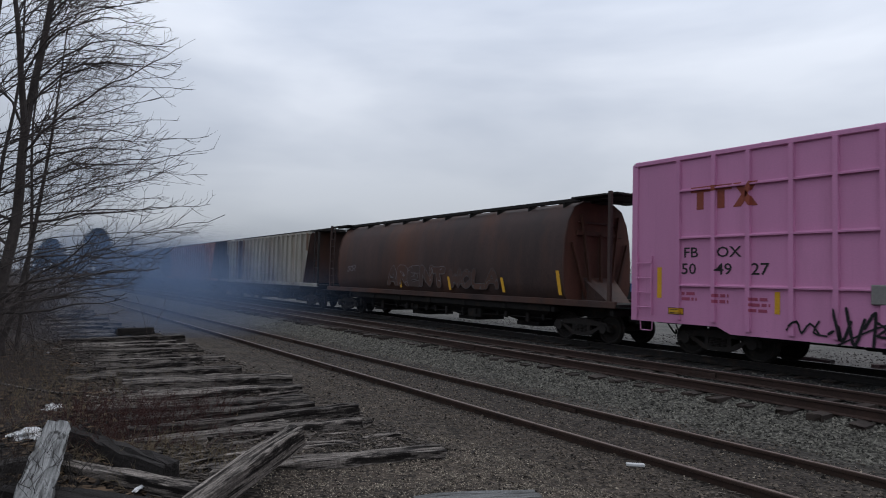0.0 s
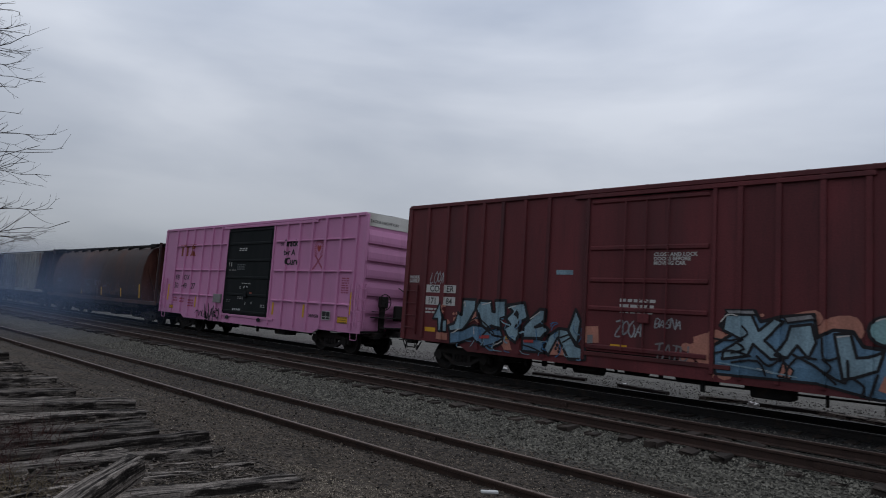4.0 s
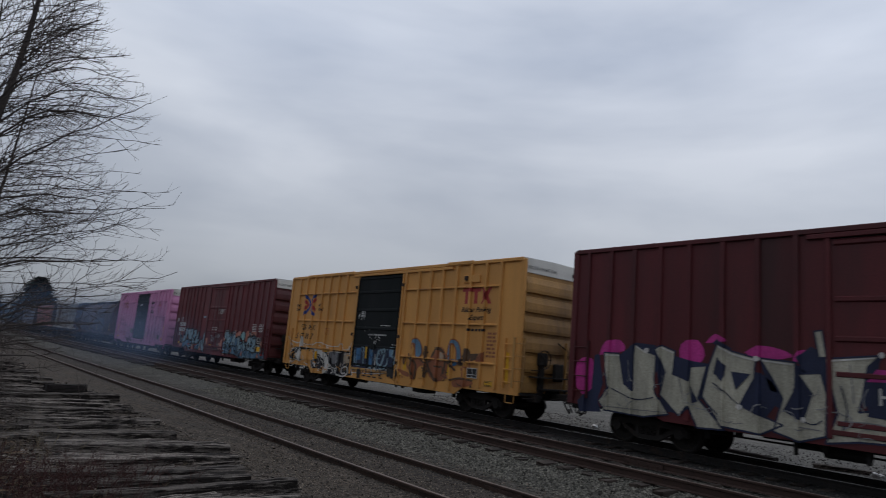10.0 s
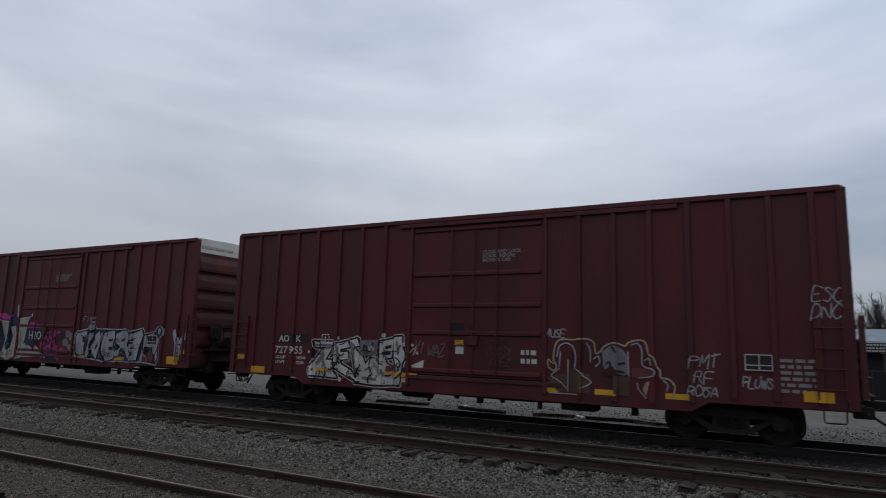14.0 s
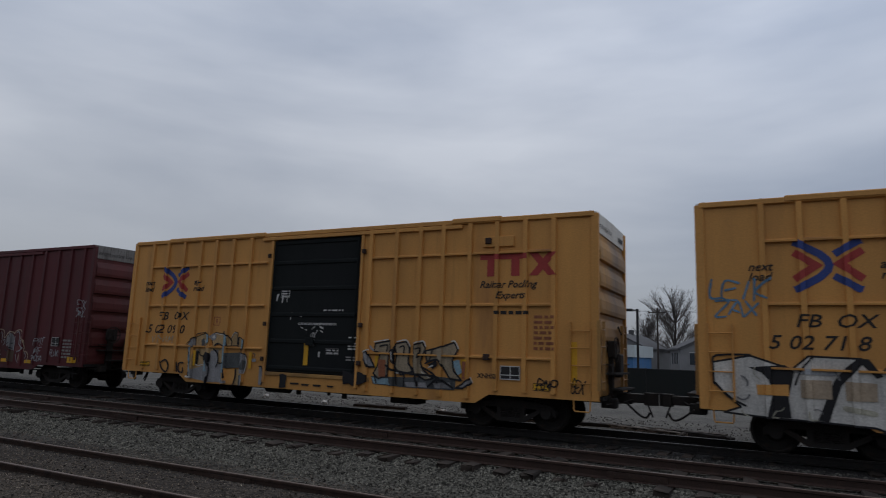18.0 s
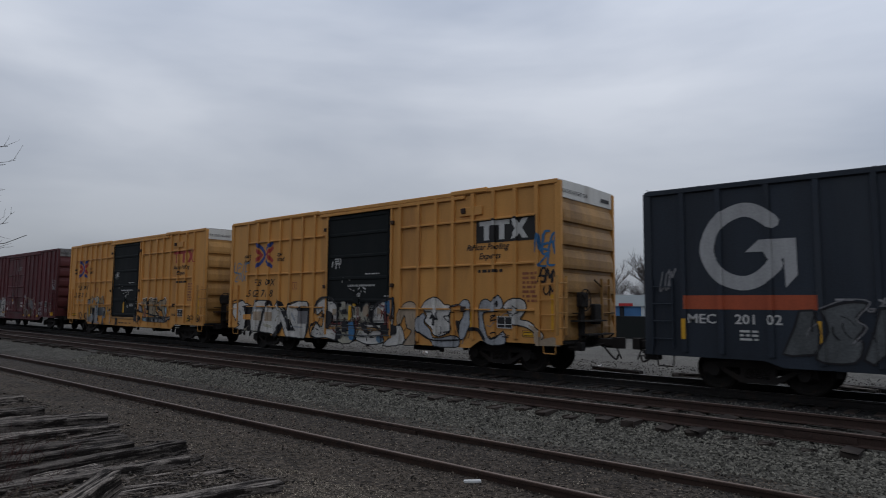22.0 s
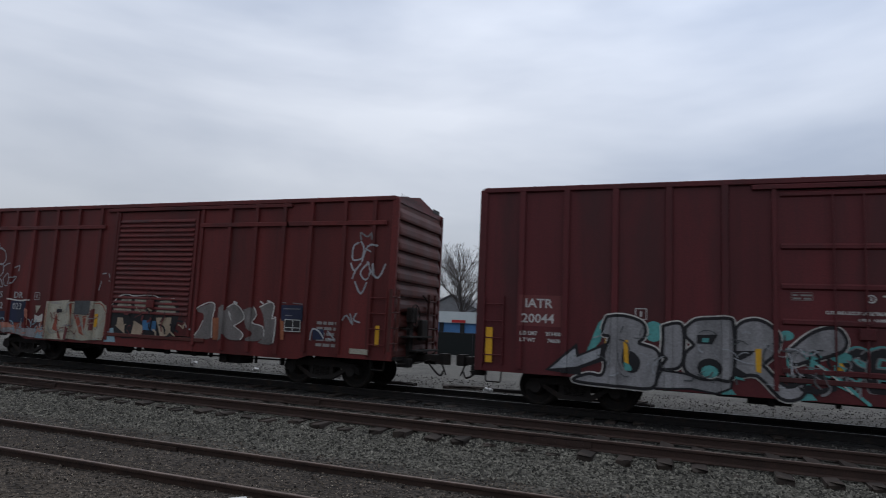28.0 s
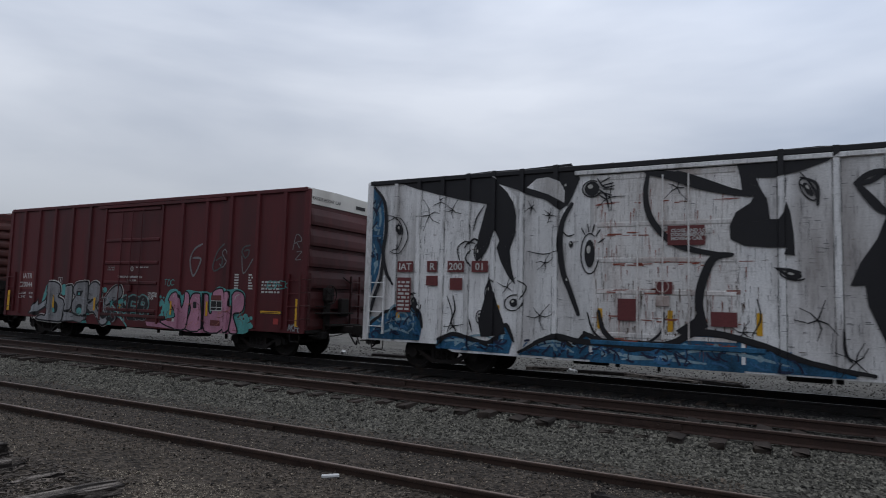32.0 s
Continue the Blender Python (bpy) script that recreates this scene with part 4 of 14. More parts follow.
def burner(side, root, text, u0, u1, z0, z1, fill, edge, seed, label, fade=None, halo=None, cloud=None, weight=0.20, rim=0.045, angular=False, overlap=0.10, inner=None, wild=0.08, glints=True):
    """Sprayed letters: each a body of broad strokes with an edge, lapping over its neighbour, with a faded lower half, slits and glints."""
    rng = random.Random(seed)
    n = len(text)
    cw, h = (u1 - u0) / n, z1 - z0
    w = cw * weight
    top = part("sprayed_piece", Geo().add(*blank(side, u0, z0)), edge, root, label)
    if cloud:
        spray_dots(side, "spray_cloud", u0, u1, z0 + 0.1, z1 + 0.14, int((u1 - u0) * 16), 0.13, cloud, top, rng, 0.004)
    bodies = []
    for i, ch in enumerate(text):
        a, b = u0 + i * cw - overlap * cw + w, u0 + (i + 1) * cw + overlap * cw - w
        lean, lift, tall = rng.uniform(-0.12, 0.16), rng.uniform(-0.03, 0.05) * h, rng.uniform(0.95, 1.07)
        lines = []
        for st in strokes(ch):
            pts = [(a + (b - a) * x + lean * (y - 0.5) * h + rng.uniform(-wild, wild) * cw * 0.6, z0 + w * 0.7 + lift + (h - 1.5 * w) * tall * y + rng.uniform(-wild, wild) * h * 0.35) for x, y in st]
            lines.append(pts if angular else eased(pts))
        bodies.append(lines)

    def slash(p, q, t):
        """A straight stroke with its ends cut aslant, the same for every width."""
        r = random.Random(int(p[0] * 977 + q[1] * 331) + seed)
        d = Vector((q[0] - p[0], q[1] - p[1]))
        d = d.normalized() if d.length > 1e-6 else Vector((1, 0))
        m = Vector((-d.y, d.x))
        k = [r.uniform(0.2, 1.3) for _ in range(4)]
        a, b = r.uniform(0.8, 1.25), r.uniform(0.8, 1.25)
        return [(p[0] - d.x * t * k[0] - m.x * t * a, p[1] - d.y * t * k[0] - m.y * t * a), (q[0] + d.x * t * k[1] - m.x * t * b, q[1] + d.y * t * k[1] - m.y * t * b),
                (q[0] + d.x * t * k[2] + m.x * t * b, q[1] + d.y * t * k[2] + m.y * t * b), (p[0] - d.x * t * k[3] + m.x * t * a, p[1] - d.y * t * k[3] + m.y * t * a)]
    shape = slash if angular else (lambda p, q, t: capsule(p, q, t, 5))

    def clip(poly):
        return [(u, max(z0 - 0.04, z)) for u, z in poly]
    if halo:
        g = Geo()
        for lines in bodies:
            for pts in lines:
                for k, (p, q) in enumerate(zip(pts, pts[1:])):
                    side.lay(g, clip(shape(p, q, w * 1.05 + rim * 2.3)), 0.005 + (k % 7) * 0.0002)
        tagged(part("spray_halo", g, halo, top), kind="stuff")
    for i, lines in enumerate(bodies):
        base = 0.008 + i * 0.0034
        ge, gf, gd, gi = Geo(), Geo(), Geo(), Geo()
        for pts in lines:
            for k, (p, q) in enumerate(zip(pts, pts[1:])):
                t0 = w * (1.0 + 0.16 * math.sin(k * 1.3 + i))
                side.lay(ge, clip(shape(p, q, t0 + rim)), base + (k % 5) * 0.00012)
                side.lay(gf, clip(shape(p, q, t0)), base + 0.001 + (k % 5) * 0.00012)
                if fade and (p[1] + q[1]) / 2 < z0 + h * 0.52:
                    side.lay(gd, clip(shape(p, q, t0 * rng.uniform(0.25, 0.6))), base + 0.0019 + (k % 4) * 0.0001)
                if inner:
                    o = t0 * 0.45
                    side.lay(gi, capsule((p[0] - o, p[1] + o * 0.4), (q[0] - o, q[1] + o * 0.4), 0.012, 3), base + 0.0027)
            # pointed ends thrown out from the strokes
            if angular:
                for e, f in ((pts[0], pts[1]), (pts[-1], pts[-2])):
                    if rng.random() < 0.65:
                        d = Vector((e[0] - f[0], e[1] - f[1])).normalized()
                        nrm = Vector((-d.y, d.x)) * w * 1.5
                        tip = (e[0] + d.x * w * rng.uniform(1.3, 2.4) + rng.uniform(-0.1, 0.1), e[1] + d.y * w * rng.uniform(0.9, 1.8))
                        tri = [(e[0] - nrm.x, e[1] - nrm.y), tip, (e[0] + nrm.x, e[1] + nrm.y)]
                        c = (sum(p[0] for p in tri) / 3, sum(p[1] for p in tri) / 3)
                        side.lay(ge, clip([(c[0] + (p[0] - c[0]) * 1.35, c[1] + (p[1] - c[1]) * 1.35) for p in tri]), base + 0.0004)
                        side.lay(gf, clip(tri), base + 0.0012)
        e = part("letter_edge", ge, edge, top)
        part("letter_fill", gf, fill, top)
        if fade and gd.v:
            part("letter_fade", gd, fade, top)
        if inner and gi.v:
            tagged(part("inner_line", gi, inner, top), kind="stuff")
        gs = Geo()
        for k in range(9 if angular else 5):
            pts = rng.choice(lines)
            j = rng.randrange(len(pts) - 1)
            p = pts[j]
            a = rng.uniform(0, 6.28)
            q = (p[0] + 0.9 * w * math.cos(a), p[1] + 0.9 * w * math.sin(a))
            side.lay(gs, clip(capsule(p, q, rng.uniform(0.008, 0.02), 3)), base + 0.0029)
        tagged(part("spray_slit", gs, edge, top), kind="stuff")
    if glints:
        spray_dots(side, "spray_glint", u0, u1, z0 + h * 0.5, z1, int((u1 - u0) * 2.5), 0.022, G_WHITE, top, rng, 0.012 + n * 0.0034)
    return top


def scrawl(side, root, text, u, z, w, h, material, seed, thick=0.016, off=0.012):
    """A quick handwritten mark in thin running strokes."""
    rng = random.Random(seed)
    cw = w / len(text)
    polys = []
    for i, ch in enumerate(text):
        for st in strokes(ch):
            pts = eased([(u + cw * (i + 0.08 + 0.86 * x) + 0.16 * (y - 0.5) * h + rng.uniform(-0.11, 0.11) * cw, z + h * y * rng.uniform(0.86, 1.08) + rng.uniform(-0.10, 0.10) * h) for x, y in st], 4)
            polys += [capsule(p, q, thick * rng.uniform(0.75, 1.1), 3) for p, q in zip(pts, pts[1:])]
    return tagged(decal(side, "scrawl", polys, material, root, off, "thin sprayed scrawl"), kind="stuff")


def painted(side, root, name, pts, material, off, smooth=False):
    """A painted field with any outline."""
    pts = eased(list(pts) + [pts[0]], 3)[:-1] if smooth else list(pts)
    tris = geometry.tessellate_polygon([[Vector((u, z, 0)) for u, z in pts]])
    return decal(side, name, [[pts[i] for i in t] for t in tris], material, root, off)


def ellipse(c, a, b, n=14, turn=0.0):
    return [(c[0] + a * math.cos(k * 6.2832 / n) * math.cos(turn) - b * math.sin(k * 6.2832 / n) * math.sin(turn), c[1] + a * math.cos(k * 6.2832 / n) * math.sin(turn) + b * math.sin(k * 6.2832 / n) * math.cos(turn)) for k in range(n)]


def blank(side, u, z):
    p = [side.place(u, z, 0.003), side.place(u + 0.02, z, 0.003), side.place(u + 0.02, z + 0.02, 0.003)]
    return p, [(0, 1, 2)]


def field(side, top, pts, material, level, smooth=False, rim=None, width=0.0):
    """One sprayed field of a painted piece, with an outline if it has one."""
    if rim:
        loop = eased(list(pts) + [pts[0]], 3) if smooth else list(pts) + [pts[0]]
        tagged(decal(side, "letter_edge", [capsule(a, b, width, 3) for a, b in zip(loop, loop[1:])], rim, top, 0.012 + level * 0.0045), kind="stuff")
    painted(side, top, "letter_fill", pts, material, 0.008 + level * 0.0045, smooth)


def run(side, top, pts, width, material, level):
    """A sprayed line."""
    line = eased(list(pts), 3) if len(pts) > 2 else list(pts)
    tagged(decal(side, "spray_line", [capsule(a, b, width, 3) for a, b in zip(line, line[1:])], material, top, 0.009 + level * 0.0045), kind="stuff")


def flicks(side, top, u0, u1, z0, z1, count, materials, seed, width=0.014, level=8):
    """Short curved flicks, drips and overspray that break up a sprayed piece."""
    rng = random.Random(seed)
    lots = [[] for _ in materials]
    for i in range(count):
        u, z, a, r = rng.uniform(u0, u1), rng.uniform(z0, z1), rng.uniform(0, 6.28), rng.uniform(0.08, 0.26)
        bend = rng.uniform(-1.6, 1.6)
        pts = [(u, z)]
        for k in range(4):
            a += bend * 0.4
            pts.append((min(u1, max(u0, pts[-1][0] + r * 0.4 * math.cos(a))), min(z1, max(z0, pts[-1][1] + r * 0.4 * math.sin(a)))))
        q = width * rng.uniform(0.5, 1.5)
        lots[i % len(materials)] += [capsule(p, s, q, 3) for p, s in zip(pts, pts[1:]) if p != s]
    for i, m in enumerate(materials):
        tagged(decal(side, "spray_line", lots[i], m, top, 0.009 + level * 0.0045 + i * 0.004), kind="stuff")


def piece(side, root, u, z, label):
    return part("sprayed_piece", Geo().add(*blank(side, u, z)), G_BLACK, root, label)


def bars(side, root, u, z, w, h, lines, material, seed=1, name="stencil_text"):
    """Small print that cannot be read: lines of short bars."""
    rng = random.Random(seed)
    polys, pitch = [], h / lines
    for i in range(lines):
        x = u
        while x < u + w - 0.03:
            k = min(rng.uniform(0.06, 0.24), u + w - x)
            polys.append(rect(x, x + k, z + i * pitch, z + i * pitch + pitch * 0.55))
            x += k + 0.045
    return tagged(decal(side, name, polys, material, root, 0.008), kind="stuff")


def reflectors(side, root, us, z, h=0.42, w=0.09):
    for u in us:
        decal(side, "reflector", [rect(u - w, u + w, z, z + h)], T_YELLOW, root, 0.009)


def notice(side, root, u0, u1, z0, z1, m=None, off=0.02):
    """A small printed sign: coloured field, dark border, lines of print too small to read."""
    n = decal(side, "notice", [rect(u0, u1, z0, z1)], m or T_YELLOW, root, off, "printed notice with a dark border")
    t = 0.014
    decal(side, "notice_border", [rect(u0, u1, z0, z0 + t), rect(u0, u1, z1 - t, z1), rect(u0, u0 + t, z0, z1), rect(u1 - t, u1, z0, z1)], T_BLACK, n, off + 0.002)
    k = max(1, int((z1 - z0) / 0.07))
    for i in range(k):
        z = z0 + (z1 - z0) * (i + 0.35) / k
        decal(side, "print_line", [rect(u0 + 0.04, u1 - 0.05 - 0.05 * (i % 2), z, z + 0.018)], T_BLACK, n, off + 0.002)


def console(side, root, u, z, w=0.5, h=0.32):
    c = decal(side, "consolidated_stencil", [rect(u, u + w, z, z + h)], T_BLACK, root, 0.036, "black data panel with white frame")
    t = 0.02
    polys = [rect(u, u + w, z, z + t), rect(u, u + w, z + h - t, z + h), rect(u, u + t, z, z + h), rect(u + w - t, u + w, z, z + h), rect(u + w * 0.5, u + w * 0.5 + t, z, z + h), rect(u, u + w, z + h * 0.3, z + h * 0.3 + t)]
    decal(side, "panel_frame", polys, T_WHITE, c, 0.039)


# ---- the train ----
def frame_lines(u0, u1, z0, z1, t=0.018):
    return [rect(u0, u1, z0, z0 + t), rect(u0, u1, z1 - t, z1), rect(u0, u0 + t, z0, z1), rect(u1 - t, u1, z0, z1), rect((u0 + u1) / 2 - 0.02, (u0 + u1) / 2 + 0.02, z0 + 0.06, z1 - 0.06)]


def owner_blocks(side, root, u, z, k, m, off=0.008, wide=1.0):
    """The owner's mark as plain bars: a long cap over two stems, and two slanting bars."""
    polys = [rect(u, u + 1.03 * k, z + 0.41 * k, z + 0.54 * k), rect(u + 0.16 * k, u + 0.34 * k, z, z + 0.42 * k), rect(u + 0.68 * k, u + 0.86 * k, z, z + 0.42 * k)]
    polys += [[(u + (1.06 + 0.44 * p) * k, z + (0.54 - 0.54 * q) * k) for p, q in c] for c in (((0, 0), (0.42, 0), (1.3, 1), (0.88, 1)), ((0.88, 0), (1.3, 0), (0.42, 1), (0, 1)))]
    polys = [[(u + (p - u) * wide, q) for p, q in c] for c in polys]
    for c in polys:
        tagged(decal(side, "owner_mark_bar", [c], m, root, off), "broad bar of a worn owner's mark")


def yellow_car(front, L, d, num, name, label, red_mark=True, du=0.0, mark_at=13.40, mark_wide=0.90, spots=(2.2, 4.3, 10.5, 13.1)):
    ps = [1.08, 1.80, 2.60, 3.39, 4.09, 4.84, 5.60, 10.13, 10.97, 11.72, 12.42, 13.20, 13.96, 14.72, 15.45]
    k = L / 16.28
    ps = [p * k for p in ps]
    root, side = boxcar(name, label, front, L, YELLOW, ps, (d[0], d[1]), BLACKD, "black", 5.05, 0.82, 0.60, 2.55, (1.70, 2.95, 4.22), WHITE, 6, du=du)
    part("roof_edge_cover", Geo().box(-W2 - 0.03, -W2 + 0.06, L / 2 - 6.0 * k, L / 2 - 1.7 * k, 5.0, 5.13, 0.02), YELLOW, root)
    part("roof_edge_cover", Geo().box(-W2 - 0.03, -W2 + 0.06, L / 2 - 13.9 * k, L / 2 - 12.5 * k, 5.0, 5.13, 0.02), YELLOW, root)
    # crossed-chevron emblem
    e = 1.54 * k
    c = (e + 0.68, 3.70)
    for m, w, line in ((T_BLUE, 0.072, [(-0.52, 0.46), (-0.13, 0.23), (0.0, 0.10), (0.03, 0.0), (0.0, -0.10), (-0.13, -0.23), (-0.52, -0.46)]), (T_RED, 0.070, [(-0.57, 0.27), (-0.19, 0.0), (-0.57, -0.27)]), (T_RED, 0.070, [(0.59, 0.28), (0.20, 0.02), (0.58, -0.28)]),
                       (T_BLUE, 0.068, [(0.12, 0.21), (0.52, 0.45)]), (T_BLUE, 0.068, [(0.10, -0.21), (0.50, -0.47)])):
        painted(side, root, "emblem_bar", band([(c[0] + p, c[1] + q) for p, q in line], w), m, 0.008)
    for p, q, h in ((-0.52, 0.46, 1), (-0.52, -0.46, -1), (0.52, 0.45, 1), (0.50, -0.47, -1)):
        n = 1 if p > 0 else -1
        painted(side, root, "emblem_tip", [(c[0] + p - n * 0.05, c[1] + q + h * 0.06), (c[0] + p + n * 0.03, c[1] + q + h * 0.07), (c[0] + p + n * 0.085, c[1] + q - h * 0.055), (c[0] + p, c[1] + q - h * 0.05)], T_BLUE, 0.0095)
    lettering(side, "next\nload", e - 0.72, 3.62, 0.17, T_BLACK, root, 0.3)
    lettering(side, "any\nroad", e + 1.52, 3.62, 0.17, T_BLACK, root, 0.3)
    lettering(side, "FB", e + 0.07, 2.50, 0.25, T_BLACK, root, 0.25, 1.2)
    lettering(side, "OX", e + 0.74, 2.50, 0.25, T_BLACK, root, 0.25, 1.2)
    decal(side, "plate_mark", frame_lines(e + 2.55, e + 2.82, 2.34, 2.60), T_RUSTRED, root, 0.009)
    lettering(side, num, e - 0.42, 2.07, 0.27, T_BLACK, root, 0.25, 1.15)
    # stops and latches for the door at the end of its run
    part("door_stop_rail", Geo().box(side.face - 0.06, side.face, L / 2 - (mark_at + 0.72), L / 2 - (mark_at - 0.10), 4.36, 4.62, 0.012), YELLOW, root)
    for z0 in (4.44, 1.62):
        part("door_latch", Geo().box(side.face - 0.11, side.face - 0.02, L / 2 - (mark_at + 0.14), L / 2 - (mark_at - 0.02), z0, z0 + 0.15, 0.015), RAIL_RUST, root, "rusted door latch")
    for z0 in (1.35, 2.35, 4.35):
        for u in (d[0] - 0.07, d[1] + 0.07):
            part("door_bracket", Geo().box(side.face - 0.11, side.face, L / 2 - u - du - 0.05, L / 2 - u - du + 0.05, z0, z0 + 0.12, 0.012), RAIL_DARK, root, "rusty roller bracket")
    # owner's mark as plain bars, slogan below
    f = mark_at
    if red_mark:
        owner_blocks(side, root, f - 0.02, 3.64, 1.0, T_RED, wide=mark_wide)
    lettering(side, "Railcar Pooling", f - 0.02, 3.36, 0.17, T_BLACK, root, 0.3, 1.0)
    lettering(side, "Experts", f + 0.42, 3.10, 0.17, T_BLACK, root, 0.3, 1.0)
    bars(side, root, f + 0.40, 2.72, 0.85, 0.15, 1, T_BLACK, 3)
    bars(side, root, 14.95 * k, 1.9, 0.5, 0.85, 7, G_ORANGE, 4)
    console(side, root, 14.1 * k, 1.19)
    notice(side, root, 14.95 * k, 15.35 * k, 0.98, 1.15, None, 0.01)
    notice(side, root, 0.95 * k, 1.4 * k, 1.0, 1.15, None, 0.01)
    reflectors(side, root, [p * k for p in spots], 1.2)
    decal(side, "reflector", [rect(15.98 * k - 0.1, 15.98 * k + 0.04, 1.15, 2.1)], T_YELLOW, root, 0.01)
    # print and scratches on the black door
    for q in ([(0.28, 3.27), (0.35, 3.28), (0.29, 3.07), (0.25, 3.08)], [(0.48, 3.24), (0.53, 3.25), (0.5, 3.01), (0.46, 3.02)], [(0.64, 3.24), (0.66, 3.24), (0.67, 3.04), (0.64, 3.04)], [(0.87, 2.74), (1.24, 2.64), (1.23, 2.61), (0.86, 2.7)], [(1.19, 2.34), (1.31, 2.32), (1.3, 2.28)], [(1.33, 2.28), (1.45, 2.28), (1.44, 2.23)], [(1.6, 2.29), (1.72, 2.37), (1.74, 2.34), (1.63, 2.27)], [(1.86, 2.38), (2.01, 2.34), (2.03, 2.28), (1.89, 2.33)], [(1.89, 2.26), (2.0, 2.23), (2.02, 2.18), (1.96, 2.2)], [(1.8, 2.27), (1.84, 2.22), (1.77, 2.22)], [(1.74, 2.18), (1.81, 2.2), (1.77, 2.16)], [(0.81, 2.6), (0.86, 2.61), (0.83, 2.52)]):
        painted(side, root, "paint_chip", [(d[0] + u, z) for u, z in q], T_WHITE, 0.012)
    lettering(side, "CLOSE AND LOCK DOORS BEFORE MOVING CAR", d[0] + 1.12, 2.4, 0.058, T_WHITE, root, 0, 0.72, "door_print")
    ring = ellipse((d[0] + 1.67, 2.11), 0.07, 0.07, 16)
    tagged(decal(side, "door_mark", [capsule(a, b, 0.014, 3) for a, b in zip(ring, ring[1:] + ring[:1])], T_WHITE, root, 0.012), kind="stuff")
    decal(side, "door_mark", [rect(d[0] + 1.658, d[0] + 1.682, 2.06, 2.16)], T_WHITE, root, 0.012)
    tagged(decal(side, "door_box", frame_lines(d[0] + 0.42, d[0] + 0.75, 3.16, 3.41, 0.010)[:4], T_WHITE, root, 0.012), kind="stuff")
    bars(side, root, d[0] + 0.45, 3.19, 0.28, 0.22, 3, T_WHITE, 5)
    tagged(decal(side, "door_box", frame_lines(d[0] + 2.14, d[0] + 2.58, 1.6, 1.77, 0.010)[:4], T_GREY, root, 0.012), kind="stuff")
    bars(side, root, d[0] + 2.17, 1.62, 0.39, 0.15, 2, T_WHITE, 6)
    bars(side, root, d[0] + 1.98, 2.79, 0.68, 0.07, 1, T_WHITE, 7, "door_print")
    bars(side, root, d[0] + 2.88, 2.06, 0.32, 0.06, 1, T_WHITE, 8, "door_print")
    bars(side, root, d[0] + 2.87, 1.75, 0.29, 0.22, 3, T_WHITE, 9, "door_print")
    bars(side, root, d[0] + 2.83, 1.46, 0.33, 0.14, 2, T_GREY, 10, "door_print")
    bars(side, root, d[0] + 1.01, 1.13, 0.25, 0.09, 2, T_GREY, 11, "door_print")
    decal(side, "notice", [rect(d[0] + 1.58, d[0] + 1.73, 1.81, 2.01)], T_LOGO, root, 0.012)
    decal(side, "notice", [rect(d[0] + 1.89, d[0] + 1.95, 1.52, 1.67)], T_WHITE, root, 0.012)
    decal(side, "reflector", [rect(d[0] + 1.39, d[0] + 1.54, 1.28, 1.92)], T_YELLOW, root, 0.012)
    # oily grime where the door rollers run
    for q in ([(0.6, 0.99), (0.73, 1.02), (0.88, 0.98), (0.85, 0.77), (0.86, 0.65), (0.61, 0.62), (0.63, 0.84)], [(2.77, 1.2), (3.04, 1.15), (3.22, 1.2), (3.56, 1.12), (3.56, 0.93), (3.37, 0.87), (3.13, 0.8), (3.0, 0.87), (2.81, 0.84), (2.78, 1.01)], [(1.01, 0.79), (1.33, 0.8), (1.31, 0.75), (1.03, 0.74)], [(1.4, 0.78), (1.69, 0.78), (1.65, 0.73), (1.41, 0.73)], [(1.8, 0.78), (2.1, 0.78), (2.04, 0.73), (1.82, 0.73)], [(2.28, 0.78), (2.53, 0.78), (2.47, 0.73), (2.3, 0.73)]):
        painted(side, root, "grease_stain", [(d[0] + u, z) for u, z in q], G_BLACK, 0.050)
    return root, side


# pink car
L = 16.24
root, side = boxcar("pink_boxcar", "pink steel boxcar with a black door and sprayed scrawls", 10.27, L, PINK,
                    [1.35, 2.32, 3.19, 4.17, 5.07, 5.94, 11.37, 12.24, 13.10, 13.96, 14.89, 15.79], (6.55, 10.4), BLACKD, "black", 5.05, 0.82, 0.66, 2.4, (1.80, 3.0, 4.20), WHITE, 6)
owner_blocks(side, root, 1.68, 3.68, 1.06, T_RUSTRED)
lettering(side, "FB", 1.48, 2.50, 0.25, T_BLACK, root, 0, 1.15)
lettering(side, "OX", 2.38, 2.50, 0.25, T_BLACK, root, 0, 1.15)
for txt, u in (("50", 1.42), ("49", 2.36), ("27", 3.24)):
    lettering(side, txt, u, 2.08, 0.27, T_BLACK, root, 0, 1.12)
lettering(side, "on", 10.86, 4.02, 0.17, T_BLACK, root)
lettering(side, "Track", 11.15, 3.98, 0.27, T_BLACK, root, 0, 1.05, bold=0.012)
lettering(side, "for A", 11.15, 3.62, 0.24, T_BLACK, root, 0, 1.1, bold=0.01)
lettering(side, "Cure", 11.35, 3.24, 0.28, T_BLACK, root, 0, 1.1, bold=0.014)
# ribbon emblem of short red bars round a heart
for k in range(22):
    a = radians(-58 + k * 296 / 21 + 0) - math.pi / 2 + radians(90)
    c, d = (13.55, 3.86), (math.cos(a), math.sin(a))
    decal(side, "ribbon_bar", [bar_stroke((c[0] + 0.19 * d[0], c[1] + 0.24 * d[1]), (c[0] + 0.30 * d[0], c[1] + 0.36 * d[1]), 0.017)], T_RIBBON, root, 0.008)
for s2 in (-1, 1):
    for k in range(9):
        t = k / 8
        u, z = 13.55 + s2 * (0.20 - 0.50 * t), 3.58 - 0.52 * t
        decal(side, "ribbon_bar", [bar_stroke((u - 0.085, z - s2 * 0.04), (u + 0.085, z + s2 * 0.04), 0.016)], T_RIBBON, root, 0.008 + 0.001 * (s2 > 0))
